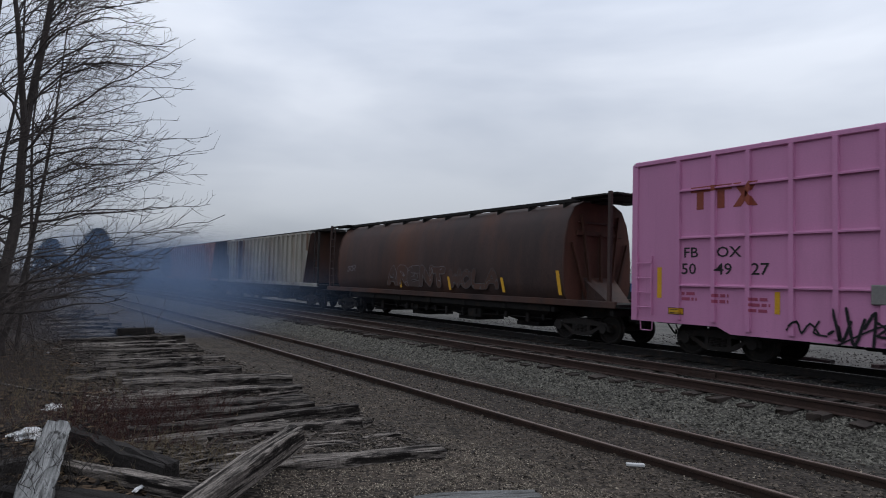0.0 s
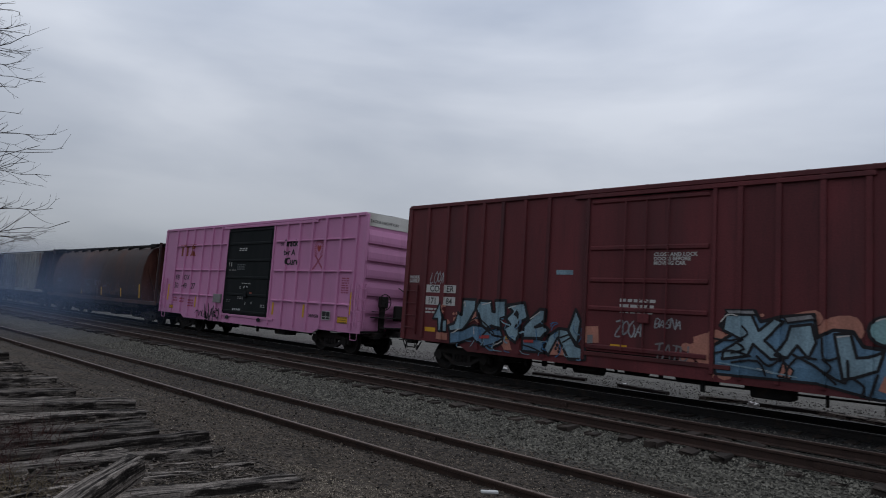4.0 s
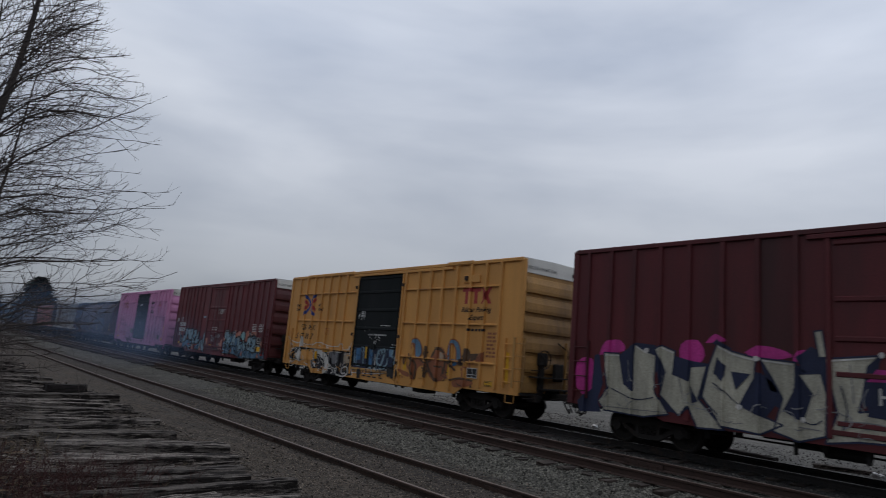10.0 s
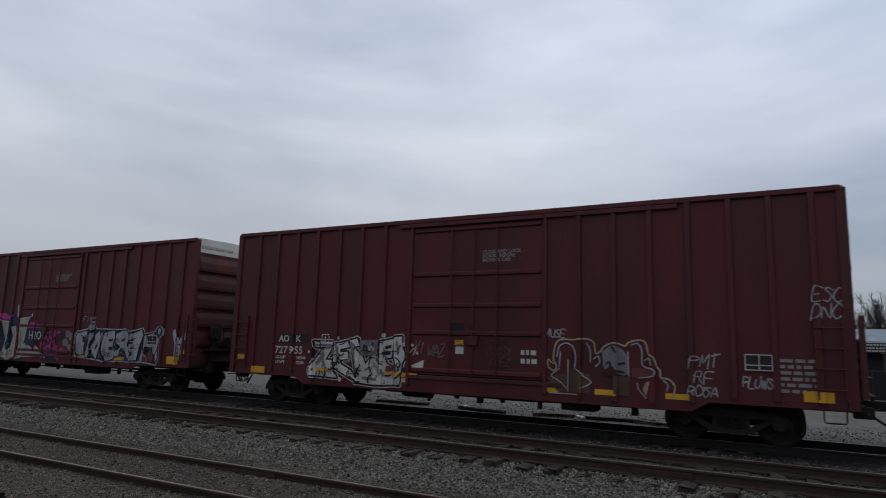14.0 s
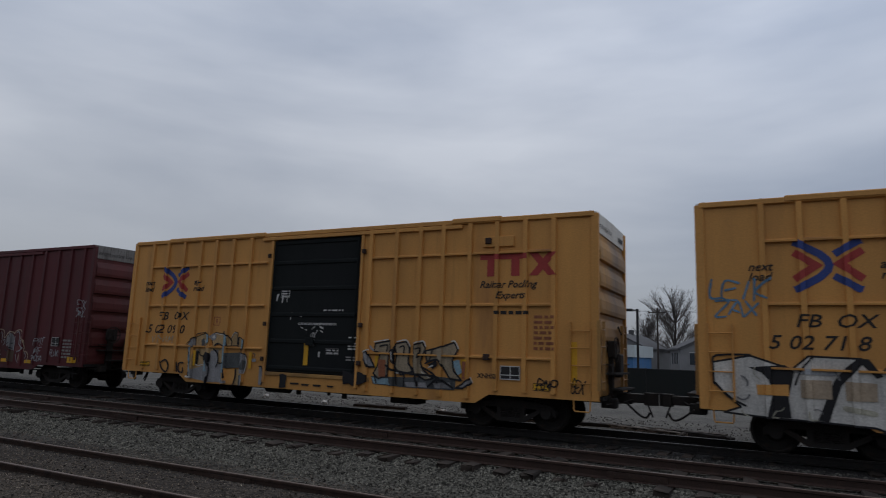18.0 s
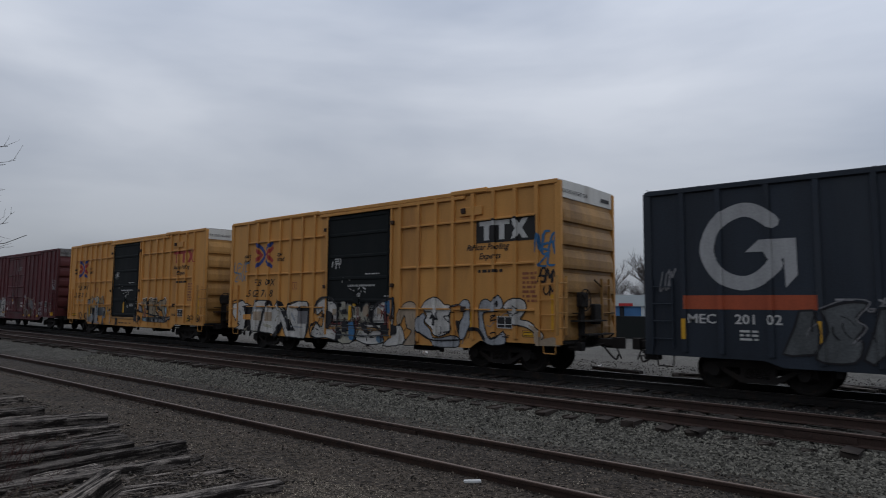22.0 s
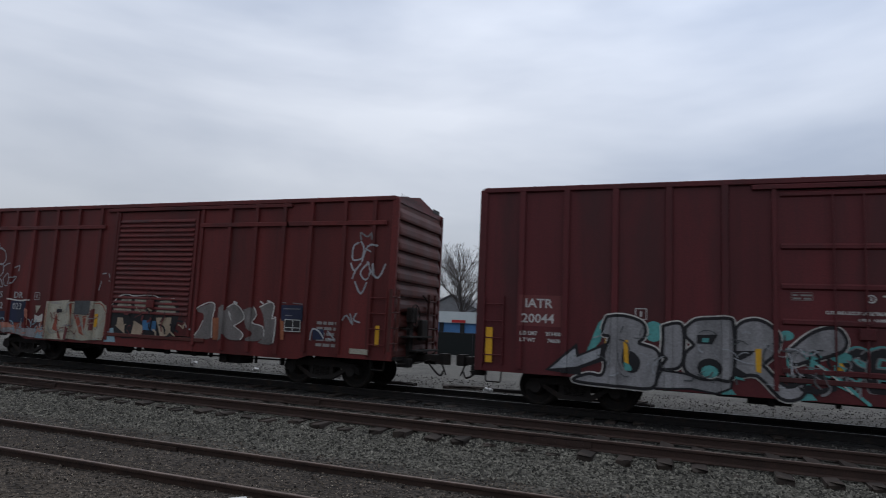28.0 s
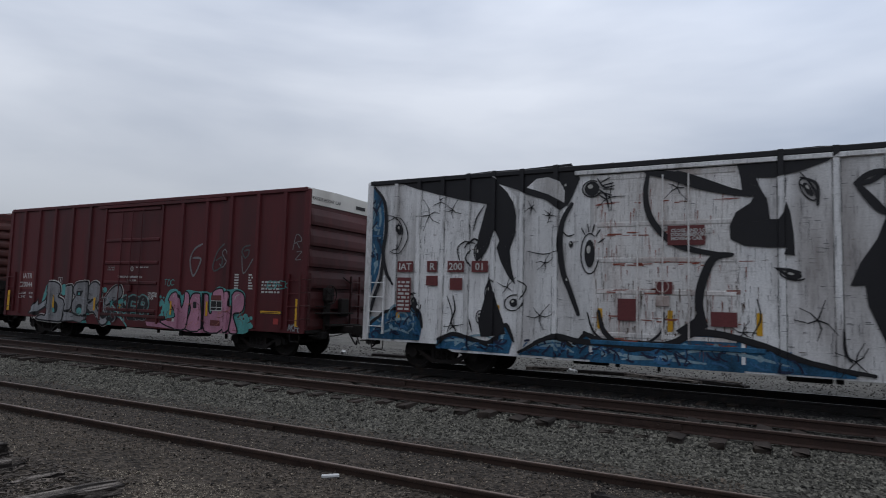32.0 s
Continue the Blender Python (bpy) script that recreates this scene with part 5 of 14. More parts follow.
painted(side, root, "heart_emblem", [(13.55, 3.70), (13.43, 3.84), (13.42, 3.94), (13.48, 3.99), (13.55, 3.93), (13.62, 3.99), (13.68, 3.94), (13.67, 3.84)], T_RED, 0.008)
lettering(side, "XNH50M", 13.22, 1.24, 0.12, T_BLACK, root)
bars(side, root, 15.1, 2.2, 0.4, 0.6, 7, T_RIBBON, 4)
console(side, root, 14.09, 1.2)
notice(side, root, 15.0, 15.6, 1.12, 1.36, None, 0.01)
notice(side, root, 1.05, 1.5, 1.05, 1.22, None, 0.01)
reflectors(side, root, (0.78, 15.73), 1.45, 0.8, 0.07)
reflectors(side, root, (3.85, 10.7, 12.85), 1.2, 0.5, 0.06)
part("side_box", Geo().box(side.face - 0.09, side.face + 0.01, L / 2 - 6.4, L / 2 - 5.72, 1.5, 1.9, 0.02), T_GREY, root, "grey-green box beside the door")
bars(side, root, 7.59, 3.86, 0.67, 0.16, 2, T_WHITE, 5)
bars(side, root, 6.82, 2.98, 0.64, 0.08, 1, T_GREY, 6)
bars(side, root, 8.06, 2.41, 0.72, 0.06, 1, T_WHITE, 7)
bars(side, root, 7.8, 1.74, 0.51, 0.13, 2, T_GREY, 8)
bars(side, root, 7.43, 1.24, 0.73, 0.15, 1, T_LOGO, 9)
bars(side, root, 9.73, 1.45, 0.34, 0.14, 2, T_LOGO, 10)
bars(side, root, 8.91, 1.56, 0.19, 0.11, 2, T_GREY, 11)
bars(side, root, 7.54, 3.02, 0.68, 0.29, 3, G_DULL, 12)
bars(side, root, 6.83, 1.58, 0.38, 0.15, 2, G_DULL, 13)
bars(side, root, 7.97, 2.65, 0.13, 0.07, 1, T_GREY, 14)
bars(side, root, 1.44, 1.42, 0.43, 0.27, 2, T_RIBBON, 15)
bars(side, root, 2.3, 1.39, 0.4, 0.28, 2, T_RIBBON, 16)
bars(side, root, 3.22, 1.22, 0.47, 0.39, 3, T_RIBBON, 17)
for q in ([(6.81, 3.38), (6.86, 3.37), (6.86, 3.18), (6.83, 3.19)], [(7.0, 3.36), (7.05, 3.36), (7.05, 3.16), (7.01, 3.16)], [(7.92, 2.28), (7.99, 2.31), (7.95, 2.18), (8.02, 2.18)], [(8.21, 2.24), (8.33, 2.32), (8.35, 2.27), (8.24, 2.2)], [(8.44, 2.32), (8.6, 2.29), (8.59, 2.23), (8.46, 2.27)], [(8.48, 1.64), (8.53, 1.62), (8.51, 1.47), (8.47, 1.5)]):
    painted(side, root, "paint_chip", q, T_WHITE, 0.012)
for q in ([(6.96, 0.94), (7.12, 1.01), (7.26, 0.95), (7.22, 0.83), (6.93, 0.83)], [(9.58, 0.96), (9.76, 1.02), (9.91, 0.97), (9.88, 0.86), (9.62, 0.85)]):
    painted(side, root, "grease_stain", q, G_BLACK, 0.050)
painted(side, root, "rust_smear", [(8.76, 2.06), (8.97, 2.05), (8.98, 1.92), (8.79, 1.95)], T_RUSTRED, 0.012)
top = piece(side, root, 3.6, 0.8, "spiky black sprayed tag")
run(side, top, [(4.06, 0.88), (4.27, 1.08), (4.37, 0.83), (4.55, 1.05), (4.74, 0.82)], 0.022, G_BLACK, 3)
run(side, top, [(4.73, 1.11), (4.62, 0.86), (4.88, 0.81)], 0.02, G_BLACK, 3)
run(side, top, [(5.02, 1.37), (5.11, 0.99), (5.18, 0.72), (5.34, 1.14)], 0.032, G_BLACK, 3)
run(side, top, [(5.25, 1.41), (5.32, 1.0), (5.41, 0.66), (5.59, 1.2)], 0.032, G_BLACK, 3)
run(side, top, [(5.59, 1.02), (5.78, 1.34), (5.74, 0.67)], 0.03, G_BLACK, 3)
run(side, top, [(5.78, 1.16), (5.99, 1.04), (5.81, 0.89), (6.06, 0.88)], 0.026, G_BLACK, 3)
run(side, top, [(6.02, 1.22), (6.28, 1.09), (6.21, 0.79), (5.99, 0.95)], 0.026, G_BLACK, 3)
run(side, top, [(6.24, 1.23), (6.29, 0.71)], 0.022, G_BLACK, 3)
run(side, top, [(4.91, 0.86), (5.03, 0.93)], 0.03, G_BLACK, 3)
run(side, top, [(5.09, 0.64), (5.76, 1.03), (6.18, 1.16)], 0.018, G_BLACK, 3)

# maroon car with pale blue lettering
L = 16.26
root, side = boxcar("maroon_boxcar", "maroon boxcar covered low down in pale blue sprayed lettering", -8.22, L, MAROON_C,
                    [0.91, 1.73, 2.45, 3.17, 3.88, 4.65, 5.45, 10.35, 11.11, 11.92, 12.69, 13.42, 14.22, 14.89, 15.66], (6.64, 9.81), MAROON_C, "plug", 5.1, 0.85, 0.68, 2.4, (), WHITE, 6, 0.04, du=-0.06)
top = piece(side, root, 2.1, 0.8, "pale blue angular sprayed lettering with black edges")
field(side, top, [(1.35, 1.56), (1.63, 2.08), (1.8, 1.59), (1.75, 1.18), (1.61, 1.2), (1.56, 1.56)], G_BLUE, 3, False, G_BLACK, 0.03)
field(side, top, [(1.78, 1.53), (1.94, 1.55), (1.96, 1.2), (1.8, 1.19)], G_BLUE, 4, False, G_BLACK, 0.02)
field(side, top, [(2.09, 1.21), (2.6, 1.29), (2.99, 1.46), (3.34, 1.45), (3.74, 1.22), (4.07, 1.19), (4.1, 1.03), (3.76, 0.84), (3.42, 0.89), (3.03, 1.08), (2.53, 0.9), (2.12, 0.85)], G_SKY, 2, False, G_BLACK, 0.03)
field(side, top, [(2.56, 2.2), (3.07, 2.2), (3.06, 1.9), (2.78, 1.48), (2.6, 1.29), (2.09, 1.21), (2.03, 1.39), (2.25, 1.46), (2.44, 1.8), (2.55, 1.72)], G_BLUE, 4, False, G_BLACK, 0.04)
field(side, top, [(3.54, 1.35), (4.01, 1.4), (4.13, 1.14), (3.76, 0.86), (3.42, 0.9), (3.35, 1.17)], G_SKY, 3, False, G_BLACK, 0.03)
field(side, top, [(3.22, 2.18), (3.63, 2.17), (3.69, 1.89), (3.83, 1.87), (3.78, 2.2), (4.15, 2.22), (4.18, 1.76), (4.0, 1.7), (4.04, 1.43), (3.68, 1.48), (3.51, 1.38), (3.34, 1.47), (3.14, 1.94)], G_BLUE, 5, False, G_BLACK, 0.04)
field(side, top, [(4.21, 2.09), (4.79, 2.18), (4.93, 1.77), (4.68, 1.65), (4.69, 1.26), (4.55, 1.08), (4.28, 1.21), (4.12, 1.44), (4.35, 1.56), (4.19, 1.71), (4.41, 1.92)], G_BLUE, 4, False, G_BLACK, 0.04)
field(side, top, [(4.77, 1.19), (5.37, 1.23), (5.63, 1.11), (5.59, 0.88), (4.78, 0.88)], G_SKY, 2, False, G_BLACK, 0.03)
field(side, top, [(4.98, 1.72), (5.31, 2.03), (5.51, 2.02), (5.5, 1.72), (5.18, 1.54), (5.46, 1.61), (5.62, 1.5), (5.42, 1.26), (4.79, 1.22), (4.81, 1.55)], G_BLUE, 5, False, G_BLACK, 0.04)
field(side, top, [(5.63, 1.36), (5.92, 1.56), (6.18, 1.54), (6.44, 1.16), (6.71, 1.1), (6.72, 0.84), (6.24, 0.8), (5.9, 1.31), (5.64, 0.84), (5.47, 0.99)], G_BLUE, 4, False, G_BLACK, 0.04)
field(side, top, [(6.2, 1.54), (6.4, 2.08), (6.56, 1.79), (6.48, 1.19), (6.33, 1.34)], G_BLUE, 5, False, G_BLACK, 0.035)
field(side, top, [(2.87, 1.51), (3.08, 1.86), (3.25, 1.52), (3.07, 1.62)], G_SALMON, 6, False)
field(side, top, [(4.44, 1.84), (4.57, 2.01), (4.67, 1.86), (4.65, 1.72)], G_BLACK, 6, False)
field(side, top, [(4.48, 1.5), (4.58, 1.64), (4.66, 1.51), (4.59, 1.4)], G_BLACK, 6, False)
field(side, top, [(5.9, 1.26), (6.15, 0.88), (5.68, 0.86)], G_SALMON, 6, False)
field(side, top, [(3.97, 1.13), (4.31, 1.14), (4.42, 0.86), (4.16, 0.85)], G_SALMON, 1, False)
field(side, top, [(6.58, 1.65), (7.04, 1.69), (7.07, 1.28), (6.61, 1.25)], G_SALMON, 0, False)
field(side, top, [(1.55, 1.16), (1.98, 1.15), (1.99, 0.94), (1.53, 0.95)], G_SALMON, 1, False)
field(side, top, [(3.26, 1.18), (3.63, 1.21), (3.63, 1.12), (3.27, 1.09)], T_RED, 7, False)
field(side, top, [(4.83, 1.18), (5.15, 1.2), (5.14, 1.12), (4.84, 1.11)], T_RED, 7, False)
field(side, top, [(6.75, 1.45), (6.91, 1.47), (6.91, 1.26), (6.75, 1.24)], G_GREY, 3, False)
run(side, top, [(2.63, 1.3), (3.1, 1.68), (3.62, 1.42), (3.85, 1.22)], 0.02, G_BLACK, 7)
run(side, top, [(2.34, 0.86), (2.83, 1.03), (3.03, 1.11)], 0.02, G_BLACK, 7)
run(side, top, [(3.42, 0.87), (3.86, 1.01), (4.07, 1.14)], 0.02, G_BLACK, 7)
run(side, top, [(4.8, 1.04), (5.1, 0.99), (5.48, 0.87)], 0.02, G_BLACK, 7)
run(side, top, [(5.97, 1.32), (6.23, 1.42)], 0.02, G_BLACK, 7)
run(side, top, [(6.06, 1.21), (6.31, 1.36)], 0.02, G_BLACK, 7)
run(side, top, [(5.94, 1.54), (5.94, 1.32)], 0.02, G_BLACK, 7)
run(side, top, [(2.6, 2.07), (2.64, 2.13), (2.67, 1.99)], 0.014, G_WHITE, 7)
run(side, top, [(3.31, 2.06), (3.62, 2.14)], 0.014, G_WHITE, 7)
run(side, top, [(4.25, 2.01), (4.51, 2.08)], 0.014, G_WHITE, 7)
run(side, top, [(5.02, 1.75), (5.31, 1.95)], 0.014, G_WHITE, 7)
run(side, top, [(2.2, 1.17), (2.51, 1.31)], 0.014, G_WHITE, 7)
run(side, top, [(3.05, 1.39), (3.06, 1.2)], 0.014, G_WHITE, 7)
run(side, top, [(3.86, 0.94), (4.08, 1.08)], 0.014, G_WHITE, 7)
field(side, top, ellipse((5.9, 1.12), 0.05, 0.05), G_BLACK, 7, False)
field(side, top, ellipse((5.97, 1.05), 0.04, 0.05), G_BLACK, 7, False)
field(side, top, ellipse((5.86, 1.03), 0.04, 0.04), G_BLACK, 7, False)
field(side, top, ellipse((5.95, 0.96), 0.04, 0.04), G_BLACK, 7, False)
flicks(side, top, 2.2, 6.6, 0.8, 1.7, 40, (G_SKY, G_MIDBLUE, G_BLUE), 261, 0.016, 6)
spray_dots(side, "spray_cloud", 1.6, 2.6, 1.3, 2.0, 14, 0.1, G_SALMON, root, random.Random(14), 0.005)
top = piece(side, root, 10.2, 0.8, "pale blue angular sprayed lettering with black edges")
field(side, top, [(11.8, 1.89), (12.05, 2.18), (12.49, 2.2), (12.57, 1.82), (11.92, 1.77)], G_SALMON, 0, True)
field(side, top, [(13.28, 2.0), (13.5, 2.29), (13.7, 2.1), (13.65, 1.72), (13.41, 1.71)], G_SALMON, 0, True)
field(side, top, [(11.2, 2.14), (11.79, 2.31), (11.91, 2.06), (11.33, 1.88)], G_SALMON, 0, True)
field(side, top, [(15.28, 1.67), (15.57, 1.77), (15.71, 1.56), (15.66, 1.4), (15.32, 1.49)], G_SALMON, 0, True)
field(side, top, [(9.4, 1.6), (9.81, 1.72), (10.02, 1.37), (9.83, 1.01), (9.49, 1.08)], G_SALMON, 0, True)
field(side, top, [(13.82, 2.16), (14.57, 2.27), (14.66, 2.02), (13.92, 1.95)], G_SALMON, 0, True)
field(side, top, [(9.86, 0.96), (9.84, 1.45), (10.21, 1.71), (9.97, 1.89), (10.19, 2.22), (10.68, 2.24), (10.79, 2.02), (11.2, 2.15), (11.77, 2.22), (11.83, 1.77), (12.1, 1.94), (12.43, 1.93), (12.59, 1.66), (13.02, 1.62), (13.35, 1.57), (13.59, 1.69), (13.6, 1.92), (13.94, 2.01), (14.06, 1.92), (14.43, 2.09), (14.71, 1.94), (14.91, 1.95), (14.95, 1.55), (15.3, 1.59), (15.45, 1.44), (15.76, 1.48), (15.96, 1.24), (16.06, 0.87), (14.41, 0.79), (12.83, 0.71), (11.83, 0.89), (9.9, 0.86)], G_SKY, 1, False, G_BLACK, 0.035)
field(side, top, [(9.92, 0.88), (11.83, 0.91), (12.83, 0.73), (14.41, 0.8), (16.04, 0.87), (15.98, 1.11), (14.94, 1.12), (13.03, 0.99), (11.82, 1.15), (10.74, 1.16), (9.91, 1.14)], G_STEELBLUE, 2, False)
field(side, top, [(10.09, 2.14), (10.61, 2.16), (10.76, 1.83), (11.06, 2.11), (11.23, 2.04), (10.87, 1.64), (11.25, 1.31), (10.99, 1.27), (10.65, 1.55), (10.54, 1.29), (10.03, 1.18), (10.06, 1.37), (10.44, 1.63), (10.04, 1.8)], G_BLUE, 3, False, G_BLACK, 0.028)
field(side, top, [(11.35, 1.96), (11.73, 2.03), (11.81, 1.67), (11.68, 1.35), (11.48, 1.59), (11.3, 1.33), (11.08, 1.36), (11.28, 1.69)], G_BLUE, 3, False, G_BLACK, 0.028)
field(side, top, [(12.12, 1.86), (12.39, 1.89), (12.49, 1.44), (12.68, 1.47), (12.92, 1.59), (12.82, 1.23), (12.44, 1.06), (12.26, 1.01)], G_BLUE, 3, False, G_BLACK, 0.028)
field(side, top, [(13.02, 1.6), (13.31, 1.55), (13.53, 1.42), (13.42, 1.07), (13.16, 1.13), (13.03, 1.32)], G_BLUE, 3, False, G_BLACK, 0.028)
field(side, top, [(13.64, 1.87), (13.94, 1.95), (14.03, 1.8), (14.25, 1.73), (14.19, 1.45), (13.98, 1.18), (13.72, 1.2), (13.48, 1.42)], G_BLUE, 3, False, G_BLACK, 0.028)
field(side, top, [(14.13, 1.9), (14.43, 2.03), (14.57, 1.87), (14.86, 1.91), (14.9, 1.55), (14.63, 1.46), (14.45, 1.33), (14.81, 1.31), (14.94, 1.15), (14.31, 1.12), (14.07, 1.22), (14.35, 1.53)], G_BLUE, 3, False, G_BLACK, 0.028)
field(side, top, [(14.98, 1.44), (15.28, 1.54), (15.41, 1.41), (15.58, 1.29), (15.45, 1.15), (14.94, 1.13)], G_BLUE, 3, False, G_BLACK, 0.028)
field(side, top, [(15.47, 1.37), (15.75, 1.43), (15.88, 1.2), (15.66, 1.09)], G_BLUE, 3, False, G_BLACK, 0.028)
field(side, top, ellipse((12.96, 1.97), 0.28, 0.27), G_TEALPALE, 5, False, G_BLACK, 0.03)
field(side, top, [(12.94, 1.73), (13.08, 1.75), (13.19, 1.47), (13.09, 1.4)], G_TEALPALE, 4, False)
field(side, top, [(10.08, 2.24), (10.65, 2.26), (10.71, 2.16), (10.14, 2.15)], G_PALE, 6, False, G_BLACK, 0.018)
field(side, top, [(11.23, 2.14), (11.73, 2.23), (11.8, 2.13), (11.3, 2.03)], G_PALE, 6, False, G_BLACK, 0.018)
field(side, top, [(13.7, 2.19), (13.89, 2.19), (14.13, 2.08), (14.03, 2.01)], G_PALE, 6, False, G_BLACK, 0.022)
field(side, top, [(13.83, 1.65), (14.04, 1.47), (13.85, 1.28), (13.63, 1.46)], G_BLACK, 6, False)
field(side, top, [(14.28, 1.9), (14.53, 1.93), (14.48, 1.83), (14.32, 1.81)], G_BLACK, 6, False)
field(side, top, [(15.2, 1.13), (15.37, 0.86), (15.03, 0.85)], G_SALMON, 6, False, G_BLACK, 0.02)
field(side, top, [(11.23, 1.25), (11.42, 1.09), (11.36, 0.91), (11.14, 0.94)], G_SALMON, 6, False, G_BLACK, 0.016)
field(side, top, [(12.93, 1.16), (13.05, 1.01), (13.0, 0.83), (12.83, 0.88)], G_SALMON, 6, False)
field(side, top, [(15.66, 1.09), (15.88, 1.12), (15.9, 1.0), (15.69, 0.98)], T_RED, 7, False)
run(side, top, [(9.81, 1.61), (10.21, 1.59), (10.54, 1.74), (10.43, 1.91)], 0.02, G_BLACK, 7)
run(side, top, [(9.85, 1.28), (10.22, 1.38), (10.61, 1.29)], 0.022, G_BLACK, 7)
run(side, top, [(10.73, 1.31), (10.96, 1.13), (11.23, 1.28), (11.31, 0.91)], 0.024, G_BLACK, 7)
run(side, top, [(11.41, 1.4), (11.73, 1.25), (12.3, 0.95), (12.34, 1.37)], 0.026, G_BLACK, 7)
run(side, top, [(11.92, 1.77), (11.96, 1.36), (12.21, 1.43)], 0.022, G_BLACK, 7)
run(side, top, [(13.64, 1.26), (13.71, 0.77)], 0.024, G_BLACK, 7)
run(side, top, [(12.82, 1.16), (12.7, 0.7)], 0.024, G_BLACK, 7)
run(side, top, [(14.26, 1.19), (14.2, 0.78)], 0.022, G_BLACK, 7)
run(side, top, [(11.94, 1.11), (12.15, 0.91)], 0.022, G_BLACK, 7)
run(side, top, [(13.03, 1.26), (13.36, 1.06)], 0.018, G_BLACK, 7)
run(side, top, [(14.18, 2.2), (14.43, 2.09), (14.59, 2.04)], 0.022, G_BLACK, 7)
run(side, top, [(15.62, 1.3), (15.67, 0.87)], 0.02, G_BLACK, 7)
run(side, top, [(15.45, 1.18), (15.56, 0.85)], 0.02, G_BLACK, 7)
run(side, top, [(10.0, 1.98), (10.14, 2.14), (10.35, 2.12)], 0.012, G_WHITE, 7)
run(side, top, [(12.8, 2.15), (12.95, 2.21), (13.09, 2.14)], 0.012, G_WHITE, 7)
run(side, top, [(12.17, 1.81), (12.37, 1.85)], 0.012, G_WHITE, 7)
run(side, top, [(13.72, 1.85), (13.92, 1.91)], 0.012, G_WHITE, 7)
run(side, top, [(15.02, 1.48), (15.26, 1.52)], 0.012, G_WHITE, 7)
run(side, top, [(9.96, 1.1), (10.62, 1.05), (11.48, 0.96)], 0.014, G_BLUE, 7)
run(side, top, [(13.24, 0.83), (14.03, 0.84)], 0.014, G_BLUE, 7)
run(side, top, [(10.23, 1.13), (10.74, 1.21), (10.9, 0.93)], 0.022, G_BLACK, 7)
run(side, top, [(11.24, 0.95), (11.47, 1.34), (11.82, 1.35)], 0.022, G_BLACK, 7)
run(side, top, [(12.45, 1.04), (12.61, 0.91), (12.56, 0.73)], 0.022, G_BLACK, 7)
run(side, top, [(13.16, 1.11), (13.04, 0.93), (13.16, 0.74)], 0.022, G_BLACK, 7)
run(side, top, [(13.39, 1.06), (13.55, 0.89), (13.45, 0.74)], 0.02, G_BLACK, 7)
run(side, top, [(13.98, 1.17), (14.08, 0.99), (13.99, 0.78)], 0.022, G_BLACK, 7)
run(side, top, [(14.31, 1.11), (14.59, 1.04), (14.81, 1.1)], 0.022, G_BLACK, 7)
run(side, top, [(14.81, 1.11), (14.73, 0.81)], 0.02, G_BLACK, 7)
run(side, top, [(15.76, 1.44), (15.86, 1.17), (15.82, 0.88)], 0.02, G_BLACK, 7)
run(side, top, [(10.74, 1.05), (11.05, 1.0)], 0.02, G_WHITE, 7)
run(side, top, [(13.74, 1.09), (13.89, 0.94)], 0.016, G_PALE, 7)
run(side, top, [(14.45, 1.0), (14.63, 0.94)], 0.016, G_PALE, 7)
run(side, top, [(11.93, 1.36), (12.07, 1.22), (12.0, 1.11)], 0.02, G_BLACK, 7)
run(side, top, [(10.34, 1.56), (10.48, 1.43), (10.22, 1.33)], 0.02, G_BLACK, 7)
spray_dots(side, "spray_cloud", 10.4, 12.2, 1.9, 2.2, 16, 0.04, G_SALMON, root, random.Random(15), 0.005)
decal(side, "number_patch", [rect(0.98, 1.55, 2.36, 2.60), rect(1.78, 2.22, 2.36, 2.60), rect(0.98, 1.55, 1.98, 2.24), rect(1.78, 2.22, 1.98, 2.24)], T_WHITE, root, 0.006)
lettering(side, "CO", 1.13, 2.39, 0.19, T_BLACK, root)
lettering(side, "ER", 1.84, 2.39, 0.19, T_BLACK, root)
lettering(side, "171", 1.07, 2.02, 0.18, T_BLACK, root)
lettering(side, "84", 1.84, 2.02, 0.18, T_BLACK, root)
bars(side, root, 1.0, 1.72, 0.6, 0.2, 2, T_WHITE, 2)
lettering(side, "WORK\nSAFELY", 0.2, 2.78, 0.1, T_WHITE, root)
lettering(side, "CLOSE AND LOCK\nDOORS BEFORE\nMOVING CAR", 8.42, 3.42, 0.085, T_WHITE, root)
scrawl(side, root, "ZOOA", 7.5, 1.5, 0.7, 0.34, G_SILVER, 400, 0.02)
scrawl(side, root, "BAGNA", 8.5, 1.75, 0.62, 0.2, G_SILVER, 401, 0.016)
scrawl(side, root, "LOOA", 1.15, 2.66, 0.6, 0.34, G_SILVER, 402, 0.013)
bars(side, root, 7.6, 2.05, 0.9, 0.4, 3, T_WHITE, 4)
scrawl(side, root, "TATU", 8.5, 1.05, 0.8, 0.32, G_GREY, 403, 0.02)
spray_dots(side, "spray_cloud", 9.2, 10.2, 0.8, 1.7, 26, 0.2, G_SALMON, root, random.Random(4), 0.006)
decal(side, "sticker", [rect(5.75, 6.25, 2.96, 3.08)], G_BLUE, root, 0.01)
bars(side, root, 14.15, 2.25, 0.4, 0.45, 5, T_WHITE, 5)
bars(side, root, 14.95, 2.25, 0.5, 0.45, 5, T_WHITE, 6)
console(side, root, 14.95, 1.62)
reflectors(side, root, (1.25, 4.4, 7.6, 10.6, 13.0), 1.15, 0.13, 0.22)
decal(side, "reflector", [rect(14.9, 15.4, 1.2, 1.45)], T_YELLOW, root, 0.026)

